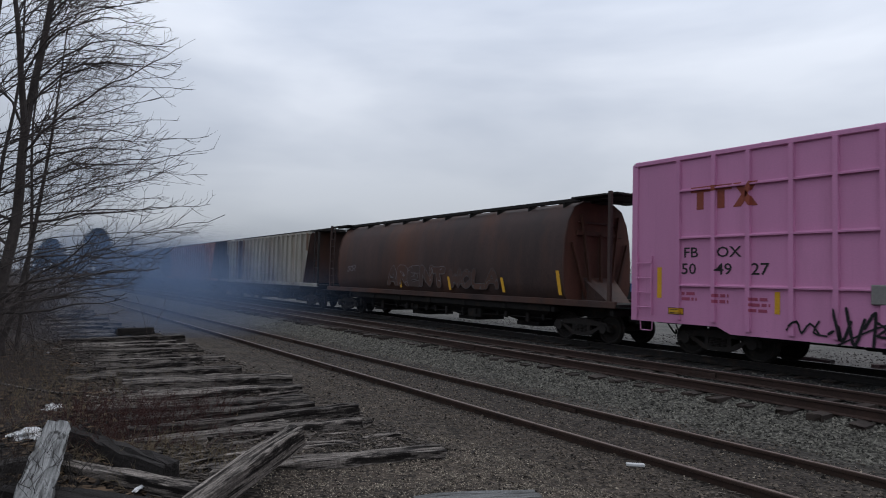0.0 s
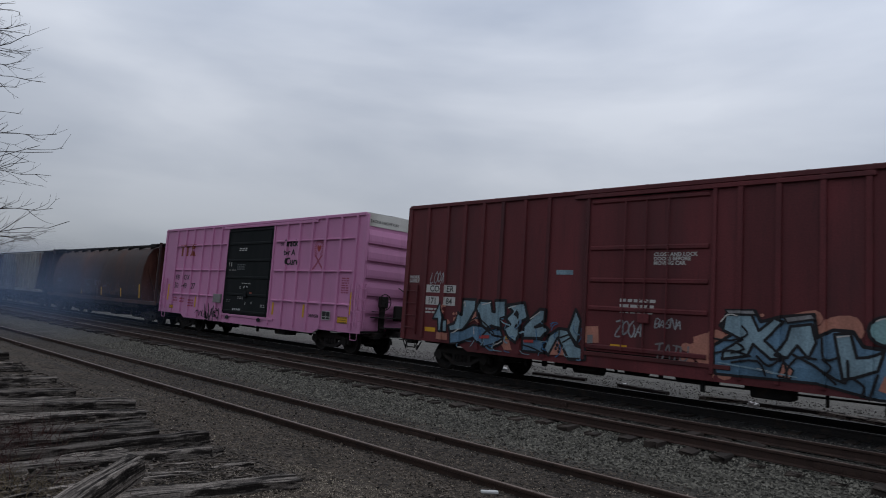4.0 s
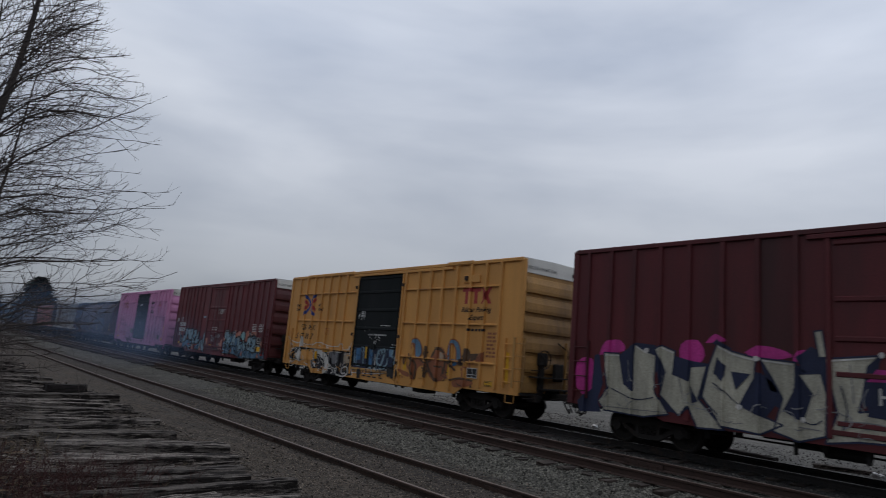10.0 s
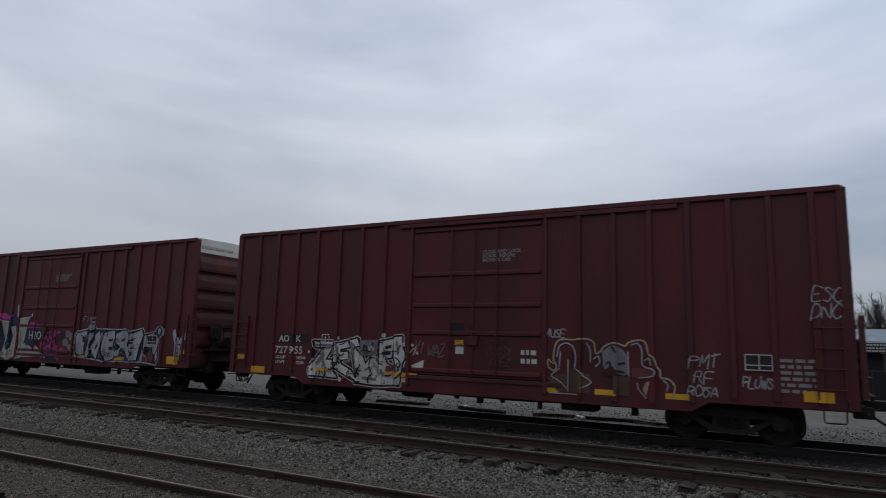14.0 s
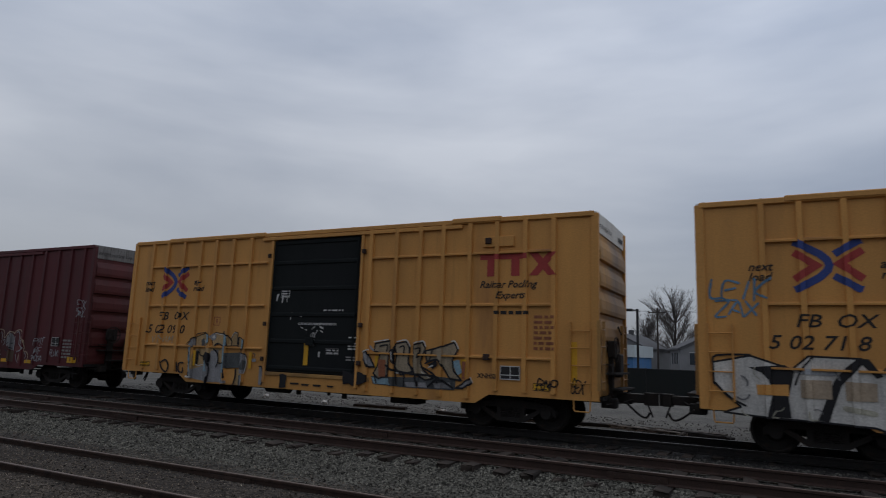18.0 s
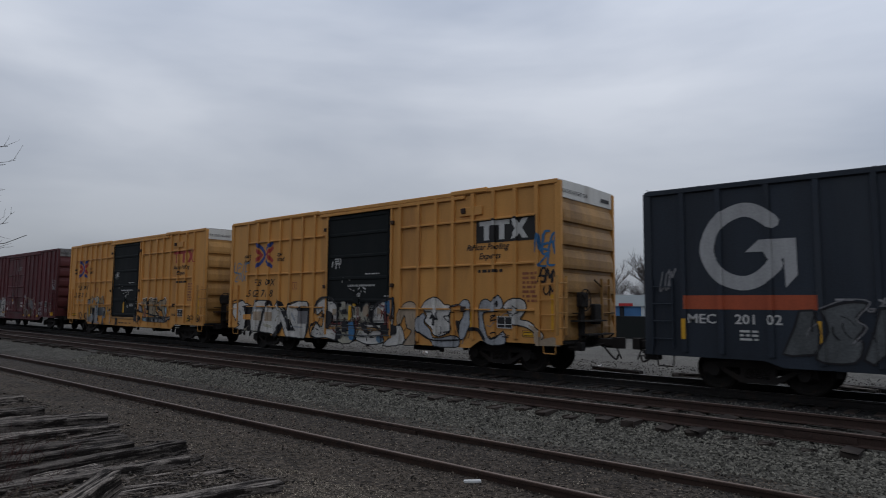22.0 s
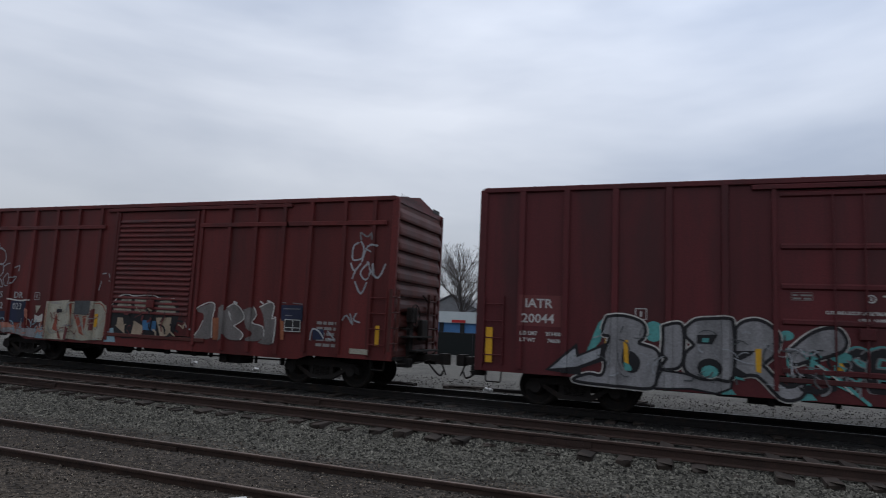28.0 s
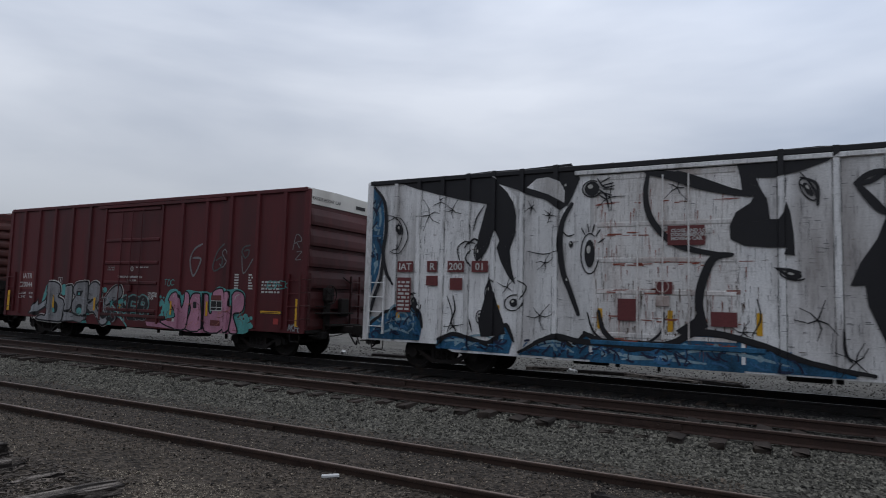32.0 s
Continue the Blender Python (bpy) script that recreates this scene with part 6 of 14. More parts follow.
# first yellow car
root, side = yellow_car(-26.70, 16.09, (6.5, 9.8), "5 02 00 7", "yellow_boxcar", "ochre yellow boxcar with a black door and crossed-chevron emblem", du=-0.13)
top = piece(side, root, 0.8, 0.8, "black and white sprayed wild lettering")
field(side, top, [(0.5, 1.3), (1.19, 1.62), (1.75, 1.71), (1.85, 2.16), (2.04, 1.7), (3.39, 1.64), (3.35, 0.8), (3, 0.8), (2.87, 1.35), (1.9, 1.03), (1.37, 1.06), (0.67, 1.08)], G_BLACK, 1, False, G_WHITE, 0.014)
field(side, top, [(1.21, 1.28), (1.81, 1.67), (1.89, 1.11), (1.48, 1.09)], G_WHITE, 2, False)
field(side, top, [(1.69, 1.67), (1.82, 2.18), (1.94, 2.13), (1.96, 1.67)], G_WHITE, 2, False)
field(side, top, [(4.39, 1.55), (5.63, 1.65), (6.26, 1.81), (6.44, 1.89), (6.67, 0.71), (5.87, 0.59), (4.42, 0.6), (3.81, 0.61), (3.16, 0.74), (3.13, 1.55)], G_BLACK, 1, False)
field(side, top, [(3.19, 1.64), (3.96, 1.59), (4.52, 1.3), (4.62, 0.92), (4.3, 0.61), (3.87, 0.61), (4.26, 0.92), (4.13, 1.23), (3.65, 1.42), (3.2, 1.46)], G_WHITE, 2, True)
field(side, top, [(3.4, 1.36), (3.88, 1.31), (4.14, 1.06), (3.99, 0.74), (3.62, 0.67), (3.16, 0.81), (3.39, 1), (3.79, 1.04)], G_BLACK, 3, True, G_WHITE, 0.012)
field(side, top, [(4.77, 1.52), (5.36, 1.58), (5.48, 1.22), (4.99, 1.07)], G_GREY, 3, True)
field(side, top, [(5.87, 1.56), (6.32, 1.61), (6.39, 1.19), (5.92, 1.13)], G_TAN, 3, False)
run(side, top, [(4.49, 0.66), (4.74, 0.86), (5.11, 0.77), (4.91, 0.64)], 0.026, G_WHITE, 4)
run(side, top, [(5.45, 1.06), (5.33, 0.74), (5.87, 0.59), (6.32, 0.75), (6.19, 1.02), (5.82, 0.92), (5.87, 0.72), (6.11, 0.75)], 0.032, G_WHITE, 4)
run(side, top, [(6.25, 1.89), (6.49, 1.2), (6.72, 0.71)], 0.026, G_WHITE, 4)
run(side, top, [(0.29, 2.13), (0.95, 1.91), (2.71, 1.82), (3.64, 1.96), (4.5, 1.83), (5.41, 1.85), (5.63, 1.97), (5.79, 1.72), (6.26, 1.79), (6.47, 2.13)], 0.018, G_WHITE, 4)
run(side, top, [(4.51, 1.51), (4.97, 1.59), (5.64, 1.58)], 0.018, G_WHITE, 4)
run(side, top, [(4.7, 1.18), (4.88, 0.94), (5.27, 0.88)], 0.02, G_WHITE, 4)
run(side, top, [(3.33, 1.46), (3.42, 0.85)], 0.018, G_WHITE, 4)
run(side, top, [(0.46, 2.05), (0.8, 1.76), (1.05, 1.38)], 0.02, G_BLACK, 4)
field(side, top, [(1.87, 1.55), (3.13, 1.61), (3.14, 1.13), (1.89, 1.09)], YELLOW, 6, False)
field(side, top, [(3.03, 0.75), (4.15, 0.79), (4.15, 0.58), (3.03, 0.55)], YELLOW, 6, False)
field(side, top, [(3.39, 1.54), (3.5, 1.54), (3.51, 1.2), (3.4, 1.2)], T_YELLOW, 7, False)
field(side, top, [(6.67, 1.9), (7.63, 2.01), (7.69, 1.01), (6.67, 0.9)], G_NAVY, 1, False)
field(side, top, [(7.81, 1.93), (8.96, 1.99), (9.78, 1.91), (9.82, 1.38), (8.93, 0.96), (7.86, 0.98)], G_NAVY, 1, False)
field(side, top, [(6.85, 1.83), (7.22, 1.87), (7.21, 1.39), (6.89, 1.34)], G_MIDBLUE, 2, False)
field(side, top, [(7.87, 1.85), (8.11, 1.88), (8.12, 1.22), (7.9, 1.2)], G_MIDBLUE, 2, False)
field(side, top, [(9.23, 1.89), (9.56, 1.93), (9.51, 1.63), (9.31, 1.61)], G_SKY, 2, False)
run(side, top, [(8.53, 1.77), (8.46, 1.38), (8.77, 1.25), (8.99, 1.85), (8.7, 1.86)], 0.055, G_BLUE, 3)
run(side, top, [(9.15, 1.9), (9.56, 1.93), (9.49, 1.64), (9.73, 1.56), (9.67, 1.37)], 0.05, G_BLUE, 3)
run(side, top, [(7.41, 1.92), (7.46, 1.25)], 0.03, G_BLUE, 3)
run(side, top, [(6.75, 1.75), (6.81, 1.21), (7.23, 1.16)], 0.03, G_BLUE, 3)
run(side, top, [(8.61, 1.07), (9.16, 1.28), (9.19, 1.55)], 0.04, G_BLUE, 3)
run(side, top, [(8.32, 1.65), (8.35, 1.02)], 0.03, G_WHITE, 3)
run(side, top, [(6.67, 0.99), (8.12, 1.06), (9.68, 1.11)], 0.014, G_WHITE, 4)
run(side, top, [(6.67, 0.82), (8.37, 0.89), (9.75, 1.02)], 0.014, G_WHITE, 4)
field(side, top, [(7.99, 1.17), (8.24, 1.29), (8.22, 1.04), (8.45, 0.95), (8.12, 0.89)], G_BLACK, 5, False)
field(side, top, [(7.05, 1), (7.37, 1.04), (7.33, 0.76), (7.05, 0.78)], G_BLACK, 5, False)
field(side, top, [(7.57, 1.92), (7.69, 1.94), (7.7, 1.47), (7.58, 1.45)], T_YELLOW, 6, False)
run(side, top, [(9.8, 1.64), (9.89, 1.39), (9.85, 1.03)], 0.012, G_WHITE, 5)
flicks(side, top, 0.7, 6.5, 0.7, 1.85, 95, (G_WHITE, G_BLACK, G_WHITE, YELLOW), 232)
flicks(side, top, 6.8, 9.6, 0.85, 1.9, 40, (G_BLUE, G_BLACK, G_NAVY), 233, 0.018)


top = piece(side, root, 10.4, 0.9, "washed-out orange, umber and blue sprayed lettering")
field(side, top, [(10.81, 1.62), (11.32, 1.7), (11.71, 1.57), (12.11, 2.03), (12.49, 2.12), (12.77, 1.87), (12.9, 1.48), (12.75, 1.07), (12.31, 0.92), (11.91, 1.07), (11.64, 1.41), (11.22, 1.33), (11.08, 0.95), (10.86, 0.93)], G_ORANGE, 1, True)
field(side, top, [(10.69, 1.97), (10.73, 2.22), (10.91, 2.38), (11.13, 2.32), (11.35, 2.07), (11.32, 1.76), (11.03, 1.69), (10.95, 1.94), (10.88, 2.19), (10.78, 2.13)], G_SKY, 2, True, G_ORANGE, 0.022)
field(side, top, [(12.8, 1.7), (12.86, 2.21), (13.13, 2.42), (13.45, 2.22), (13.56, 1.68), (13.34, 1.67), (13.28, 2.05), (13.07, 2.27), (13.01, 2.05), (13.05, 1.71)], G_SKY, 2, True, G_ORANGE, 0.022)
field(side, top, [(14.21, 1.81), (14.69, 2.08), (14.69, 1.75), (14.31, 1.73)], G_ORANGE, 1, False)
field(side, top, [(14.0, 1.96), (14.42, 2.0), (14.31, 1.79), (14.05, 1.72)], G_UMBER, 2, False)
field(side, top, [(13.16, 0.99), (13.56, 1.11), (14.18, 1.07), (14.16, 0.94), (13.45, 0.82), (13.22, 0.86)], G_ORANGE, 1, True)
field(side, top, [(10.04, 1.2), (10.63, 1.1), (10.71, 0.95), (10.16, 1.04)], G_ORANGE, 1, True)
field(side, top, [(12.4, 1.95), (12.62, 1.89), (12.59, 1.66), (12.43, 1.66)], G_TAN, 3, True)
field(side, top, [(13.1, 1.74), (13.54, 1.72), (13.45, 1.59), (13.16, 1.49)], G_MIDBLUE, 3, False)
field(side, top, [(11.18, 1.26), (11.61, 1.34), (11.64, 0.96), (11.19, 0.96)], YELLOW, 3, False)
field(side, top, ellipse((13.84, 1.9), 0.20, 0.24), G_UMBER, 2, False)
run(side, top, [(11.63, 2.08), (11.67, 1.66), (11.98, 1.19), (12.37, 0.96)], 0.055, G_UMBER, 4)
run(side, top, [(11.98, 1.79), (12.24, 2.06), (12.62, 1.95), (12.74, 1.64), (12.68, 1.24)], 0.05, G_UMBER, 4)
run(side, top, [(10.92, 1.56), (11.07, 1.38), (11.04, 0.94)], 0.05, G_UMBER, 4)
run(side, top, [(12.18, 1.44), (12.5, 1.43)], 0.03, G_UMBER, 4)
run(side, top, [(13.11, 1.04), (13.56, 1.13), (14.21, 1.1)], 0.03, G_UMBER, 4)
run(side, top, [(12.11, 1.61), (12.11, 1.26), (12.4, 1.16)], 0.05, G_ORANGE, 4)
run(side, top, [(11.32, 1.61), (11.64, 1.53), (11.91, 1.6)], 0.03, G_UMBER, 4)
run(side, top, [(12.74, 1.58), (12.99, 1.68), (13.22, 1.63)], 0.03, G_UMBER, 4)
run(side, top, [(10.85, 1.65), (10.78, 1.37), (10.89, 1.06)], 0.04, G_UMBER, 4)
flicks(side, top, 10.3, 14.2, 0.9, 1.9, 34, (G_UMBER, G_ORANGE, G_UMBER), 231, 0.03, 4)

# maroon car with cream and silver lettering
L = 16.67
root, side = boxcar("maroon_boxcar", "maroon boxcar with cream, magenta and silver sprayed lettering", -44.88, L, MAROON,
                    [0.55, 1.30, 2.03, 2.79, 3.57, 4.41, 5.21, 6.02, 10.71, 11.51, 12.32, 13.08, 13.85, 14.62, 15.43, 16.19], (6.64, 10.4), MAROON, "plug", 5.08, 0.85, 0.72, 2.5, (), WHITE, 6, 0.04, du=-0.1)
top = piece(side, root, 1.0, 1, "cream sprayed block lettering with navy shading and magenta bubbles")
field(side, top, [(1.02, 2.21), (1.17, 2.55), (1.65, 2.63), (1.79, 2.35)], G_MAGENTA, 0, True)
field(side, top, [(3.39, 2.12), (3.39, 2.59), (3.82, 2.7), (4.0, 2.34), (3.75, 2.08)], G_MAGENTA, 0, True)
field(side, top, [(4.93, 2.47), (5.23, 2.63), (5.69, 2.57), (5.93, 2.42), (5.26, 2.32)], G_MAGENTA, 0, True)
field(side, top, [(5.94, 2.33), (6.07, 2.56), (6.4, 2.55), (6.45, 2.33)], G_MAGENTA, 0, True)
field(side, top, [(0.29, 1.29), (0.27, 1.97), (0.79, 2.09), (0.98, 1.4), (0.68, 1.09)], G_MAGENTA, 0, True)
field(side, top, [(4.01, 2.64), (4.24, 2.86), (4.51, 2.7)], G_MAGENTA, 0, True)
field(side, top, [(0.86, 2.2), (1.02, 2.24), (1.17, 1.48), (1.01, 1.0), (0.79, 1.05)], G_NAVY, 1, False)
field(side, top, [(1.65, 2.24), (2.14, 2.58), (2.71, 2.54), (2.95, 2.1), (2.33, 1.3), (1.85, 1.3)], G_NAVY, 1, False)
field(side, top, [(2.73, 2.41), (3.73, 2.2), (4.16, 2.16), (4.0, 1.42), (3.46, 0.95), (2.93, 0.97)], G_NAVY, 1, False)
field(side, top, [(3.64, 1.7), (4.18, 2.22), (5.29, 2.04), (5.79, 1.67), (5.4, 1.12), (4.44, 1.16)], G_NAVY, 1, False)
field(side, top, [(5.27, 2.27), (6.05, 2.25), (6.62, 2.34), (6.72, 1.73), (6.14, 1.13), (5.6, 1.37)], G_NAVY, 1, False)
field(side, top, [(6.01, 2.42), (6.3, 2.66), (6.61, 2.45), (6.66, 1.89), (6.19, 2.03)], G_NAVY, 1, False)
field(side, top, [(0.35, 0.95), (0.85, 1.33), (1.15, 0.73), (0.44, 0.66)], G_NAVY, 1, False)
field(side, top, [(7.27, 2.37), (7.59, 2.6), (7.51, 2.4), (7.34, 1.61), (7.22, 1.52)], G_NAVY, 1, False)
field(side, top, [(4.18, 2.65), (4.29, 2.74), (4.64, 2.54), (4.45, 2.48)], G_NAVY, 1, False)
field(side, top, [(1.17, 2.28), (1.65, 2.28), (1.82, 1.52), (2.09, 1.37), (2.08, 2.25), (2.11, 2.54), (2.47, 2.37), (2.75, 2.28), (2.7, 1.45), (3.11, 0.9), (2.41, 0.76), (1.24, 0.79), (1.05, 1.01), (1.35, 1.36)], G_CREAM, 2, False, G_NAVY, 0.02)
field(side, top, [(2.72, 2.44), (2.89, 2.54), (3.25, 2.41), (3.2, 1.86), (3.62, 1.74), (3.66, 2.07), (4.06, 2.12), (3.86, 1.35), (4.5, 0.73), (3.84, 0.69), (3.61, 1.15), (3.36, 0.91), (2.87, 1.34), (2.99, 1.91)], G_CREAM, 3, False, G_NAVY, 0.02)
field(side, top, [(4.3, 2.64), (4.64, 2.48), (5.21, 2.35), (5.15, 1.92), (4.83, 1.31), (5.74, 1.0), (5.28, 0.75), (4.42, 0.8), (3.95, 1.42), (4.12, 2.16)], G_CREAM, 2, False, G_NAVY, 0.02)
field(side, top, [(5.26, 2.36), (6.02, 2.31), (6.01, 1.8), (5.77, 1.31), (6.14, 1.16), (6.31, 1.7), (6.04, 2.08), (6.48, 2.13), (6.59, 1.72), (6.56, 0.89), (6.07, 0.72), (5.55, 0.85), (5.74, 1.55), (5.53, 1.94)], G_CREAM, 3, False, G_NAVY, 0.02)
field(side, top, [(6.55, 2.42), (7.53, 2.53), (7.31, 2.3), (7.22, 1.77), (7.14, 1.43), (7.74, 1.56), (8.72, 0.95), (7.14, 0.87), (6.55, 0.76), (6.77, 1.35), (6.66, 1.89)], G_CREAM, 2, False, G_NAVY, 0.02)
field(side, top, [(6.36, 2.97), (6.51, 2.99), (6.59, 2.45), (6.45, 2.43)], G_CREAM, 3, False, G_NAVY, 0.016)
field(side, top, [(4.3, 2.33), (4.52, 2.14), (4.45, 1.78), (4.22, 1.96)], G_NAVY, 5, False)
field(side, top, [(4.63, 2.03), (5.07, 2.0), (4.74, 1.63)], G_NAVY, 5, False)
field(side, top, [(3.65, 1.64), (3.86, 1.29), (3.7, 1.22)], G_NAVY, 5, False)
run(side, top, [(1.26, 2.22), (1.66, 2.22)], 0.014, G_WHITE, 6)
run(side, top, [(2.16, 2.49), (2.48, 2.32)], 0.014, G_WHITE, 6)
run(side, top, [(4.34, 2.58), (4.65, 2.42), (5.14, 2.31)], 0.014, G_WHITE, 6)
run(side, top, [(5.34, 2.31), (5.96, 2.26)], 0.014, G_WHITE, 6)
run(side, top, [(6.66, 2.38), (7.42, 2.48)], 0.014, G_WHITE, 6)
run(side, top, [(2.9, 2.48), (3.2, 2.37)], 0.014, G_WHITE, 6)
run(side, top, [(1.45, 1.37), (2.16, 1.16), (2.7, 1.26)], 0.012, G_NAVY, 6)
run(side, top, [(1.23, 0.89), (2.29, 0.91), (3.02, 0.94)], 0.01, G_GREY, 6)
run(side, top, [(4.21, 1.74), (4.48, 1.58), (4.83, 1.31), (5.4, 1.1)], 0.012, G_NAVY, 6)
run(side, top, [(3.95, 1.38), (4.38, 1.01)], 0.012, G_NAVY, 6)
run(side, top, [(5.83, 1.27), (6.29, 1.09), (6.49, 1.19)], 0.012, G_NAVY, 6)
run(side, top, [(6.84, 1.22), (7.51, 1.24), (8.41, 1.05)], 0.012, G_GREY, 6)
run(side, top, [(6.84, 1.9), (6.95, 1.42), (6.85, 1.03)], 0.012, G_NAVY, 6)
run(side, top, [(1.92, 2.12), (2.06, 1.6)], 0.01, G_GREY, 6)
run(side, top, [(3.35, 1.81), (3.53, 1.2)], 0.01, G_GREY, 6)
run(side, top, [(6.08, 1.01), (6.47, 0.99)], 0.01, G_GREY, 6)
run(side, top, [(7.01, 2.33), (7.07, 1.59)], 0.01, G_GREY, 6)
field(side, top, ellipse((2.47, 2.4), 0.07, 0.06), G_WHITE, 7, False)
field(side, top, ellipse((5.21, 2.34), 0.07, 0.06), G_WHITE, 7, False)
field(side, top, ellipse((7.55, 2.54), 0.05, 0.06), G_WHITE, 7, False)
field(side, top, ellipse((4.83, 1.27), 0.07, 0.06), G_WHITE, 7, False)
field(side, top, ellipse((8.72, 0.95), 0.04, 0.05), G_WHITE, 7, False)
field(side, top, ellipse((6.14, 1.16), 0.05, 0.06), G_WHITE, 7, False)
field(side, top, [(7.46, 2.27), (7.94, 2.24), (8.3, 2.07), (7.29, 2.02)], G_MAGENTA, 4, False)
field(side, top, [(7.29, 2.01), (8.26, 2.09), (8.25, 1.58), (8.05, 1.48), (7.84, 1.21), (7.57, 1.35), (7.29, 1.37)], G_NAVY, 4, False)
field(side, top, ellipse((9.02, 1.29), 0.36, 0.30, 12), G_MAGENTA, 1)
field(side, top, ellipse((9.14, 1.84), 0.15, 0.15, 12), G_MAGENTA, 1)
field(side, top, ellipse((9.25, 1.16), 0.26, 0.15, 12), G_MAGENTA, 1)
field(side, top, ellipse((9.11, 0.99), 0.36, 0.15, 12), G_NAVY, 2)
field(side, top, ellipse((9, 1.68), 0.10, 0.08, 12), G_NAVY, 2)
field(side, top, ellipse((8.53, 1.79), 0.19, 0.17, 12), G_GREY, 1)
field(side, top, ellipse((8.45, 1.44), 0.15, 0.07, 12), G_MAGENTA, 1)
flicks(side, top, 1.2, 7.4, 0.9, 1.9, 40, (G_GREY, G_PALE), 238, 0.008)
flicks(side, top, 8.4, 9.8, 0.85, 1.9, 36, (G_MAGENTA, G_NAVY, G_MAGENTA), 239, 0.04, 3)
lettering(side, "H2O", 7.46, 1.6, 0.32, G_WHITE, root, 0, 0.95, off=0.04)
spray_dots(side, "spray_cloud", 9.9, 10.5, 1.2, 1.9, 14, 0.16, G_GREY, root, random.Random(5), 0.006)
scrawl(side, root, "XIOL", 8.7, 1.3, 0.8, 0.4, G_NAVY, 404, 0.03)
top = piece(side, root, 10.7, 0.9, "silver sprayed lettering with navy shading and a pale outline")
field(side, top, [(10.56, 1.78), (10.74, 1.96), (11.28, 2.05), (11.37, 2.23), (11.62, 2.29), (11.78, 2.06), (12.09, 2.06), (13.08, 2.04), (13.42, 2.07), (13.67, 1.98), (14.4, 2.11), (14.55, 1.92), (15.04, 2.01), (15.15, 2.15), (15.35, 2.19), (15.51, 2.08), (15.47, 1.88), (15.35, 1.77), (15.27, 1.57), (15.31, 1.02), (15.19, 0.89), (14.54, 0.96), (13.78, 0.94), (13.12, 0.94), (12.46, 0.9), (11.94, 0.95), (11.26, 0.99), (10.68, 1.05)], G_NAVY, 0, False, G_SILVER, 0.022)
field(side, top, [(10.67, 1.71), (10.74, 1.91), (11.28, 2.0), (11.27, 1.81), (11.01, 1.74), (11.05, 1.57), (11.2, 1.56), (11.13, 1.43), (11.17, 1.12), (10.76, 1.08)], G_SILVER, 2, False, G_BLACK, 0.02)
field(side, top, [(11.4, 1.77), (11.47, 1.89), (11.71, 1.91), (11.51, 1.44), (11.57, 1.17), (11.38, 0.98), (11.25, 1.13), (11.33, 1.48)], G_SILVER, 3, True, G_BLACK, 0.02)
field(side, top, [(11.72, 1.82), (12.02, 2.01), (12.13, 1.76), (12.09, 1.41), (11.94, 0.95), (11.67, 1.18), (11.54, 1.42), (11.77, 1.66)], G_SILVER, 4, False, G_BLACK, 0.02)
field(side, top, [(12.37, 1.96), (12.89, 2.03), (12.94, 1.76), (12.86, 1.6), (12.89, 1.35), (13.06, 1.31), (13.07, 1.09), (12.77, 0.96), (12.46, 0.9), (12.29, 1.2), (12.21, 1.47)], G_SILVER, 2, False, G_BLACK, 0.02)
field(side, top, [(13.03, 1.83), (13.17, 1.98), (13.47, 2.03), (13.65, 1.93), (13.7, 1.68), (13.64, 1.52), (13.93, 1.15), (13.73, 1.0), (13.48, 1.37), (13.27, 1.35), (13.2, 1.12), (12.96, 1.07), (13.0, 1.26), (13.23, 1.43), (13.1, 1.55)], G_SILVER, 3, True, G_BLACK, 0.02)
field(side, top, [(13.78, 1.9), (14.38, 2.07), (14.48, 1.87), (14.31, 1.46), (14.2, 1.0), (13.81, 0.97), (13.93, 1.25), (13.77, 1.36), (13.72, 1.53), (13.92, 1.59), (13.76, 1.68)], G_SILVER, 4, False, G_BLACK, 0.02)
field(side, top, [(14.55, 1.86), (15.0, 1.97), (15.11, 1.81), (15.27, 1.83), (15.32, 1.73), (15.25, 1.53), (15.19, 1.24), (14.99, 1.22), (14.97, 1.46), (14.68, 1.44), (14.63, 1.17), (14.54, 1.04)], G_SILVER, 2, False, G_BLACK, 0.02)
field(side, top, [(14.34, 1.01), (14.46, 1.56), (14.52, 0.98)], G_SILVER, 3, False, G_BLACK, 0.02)
field(side, top, [(15.13, 1.2), (15.27, 1.49), (15.29, 1.08), (15.19, 0.93)], G_SILVER, 4, False, G_BLACK, 0.02)
field(side, top, [(12.07, 1.92), (12.33, 1.98), (12.2, 1.7), (12.12, 1.41)], G_SILVER, 2, False, G_BLACK, 0.02)
field(side, top, ellipse((11.56, 2.11), 0.16, 0.13), G_SILVER, 4, False, G_BLACK, 0.022)
field(side, top, ellipse((15.32, 2.02), 0.13, 0.14), G_SILVER, 5, False, G_BLACK, 0.022)
field(side, top, [(11.81, 1.38), (11.94, 1.58), (11.97, 1.44), (11.86, 1.29)], G_BLACK, 6, False)
field(side, top, [(12.57, 1.68), (12.83, 1.73), (12.81, 1.64), (12.61, 1.62)], G_BLACK, 6, False)
field(side, top, [(12.6, 1.41), (12.93, 1.47), (12.91, 1.33), (12.65, 1.31)], G_BLACK, 6, False)
field(side, top, [(13.31, 1.68), (13.47, 1.76), (13.52, 1.68), (13.33, 1.62)], G_BLACK, 6, False)
field(side, top, [(13.8, 1.69), (14.11, 1.78), (13.92, 1.65)], G_BLACK, 6, False)
field(side, top, [(13.83, 1.39), (14.04, 1.52), (14.0, 1.39)], G_BLACK, 6, False)
field(side, top, [(11.02, 1.68), (11.25, 1.71), (11.23, 1.62), (11.05, 1.6)], G_BLACK, 6, False)
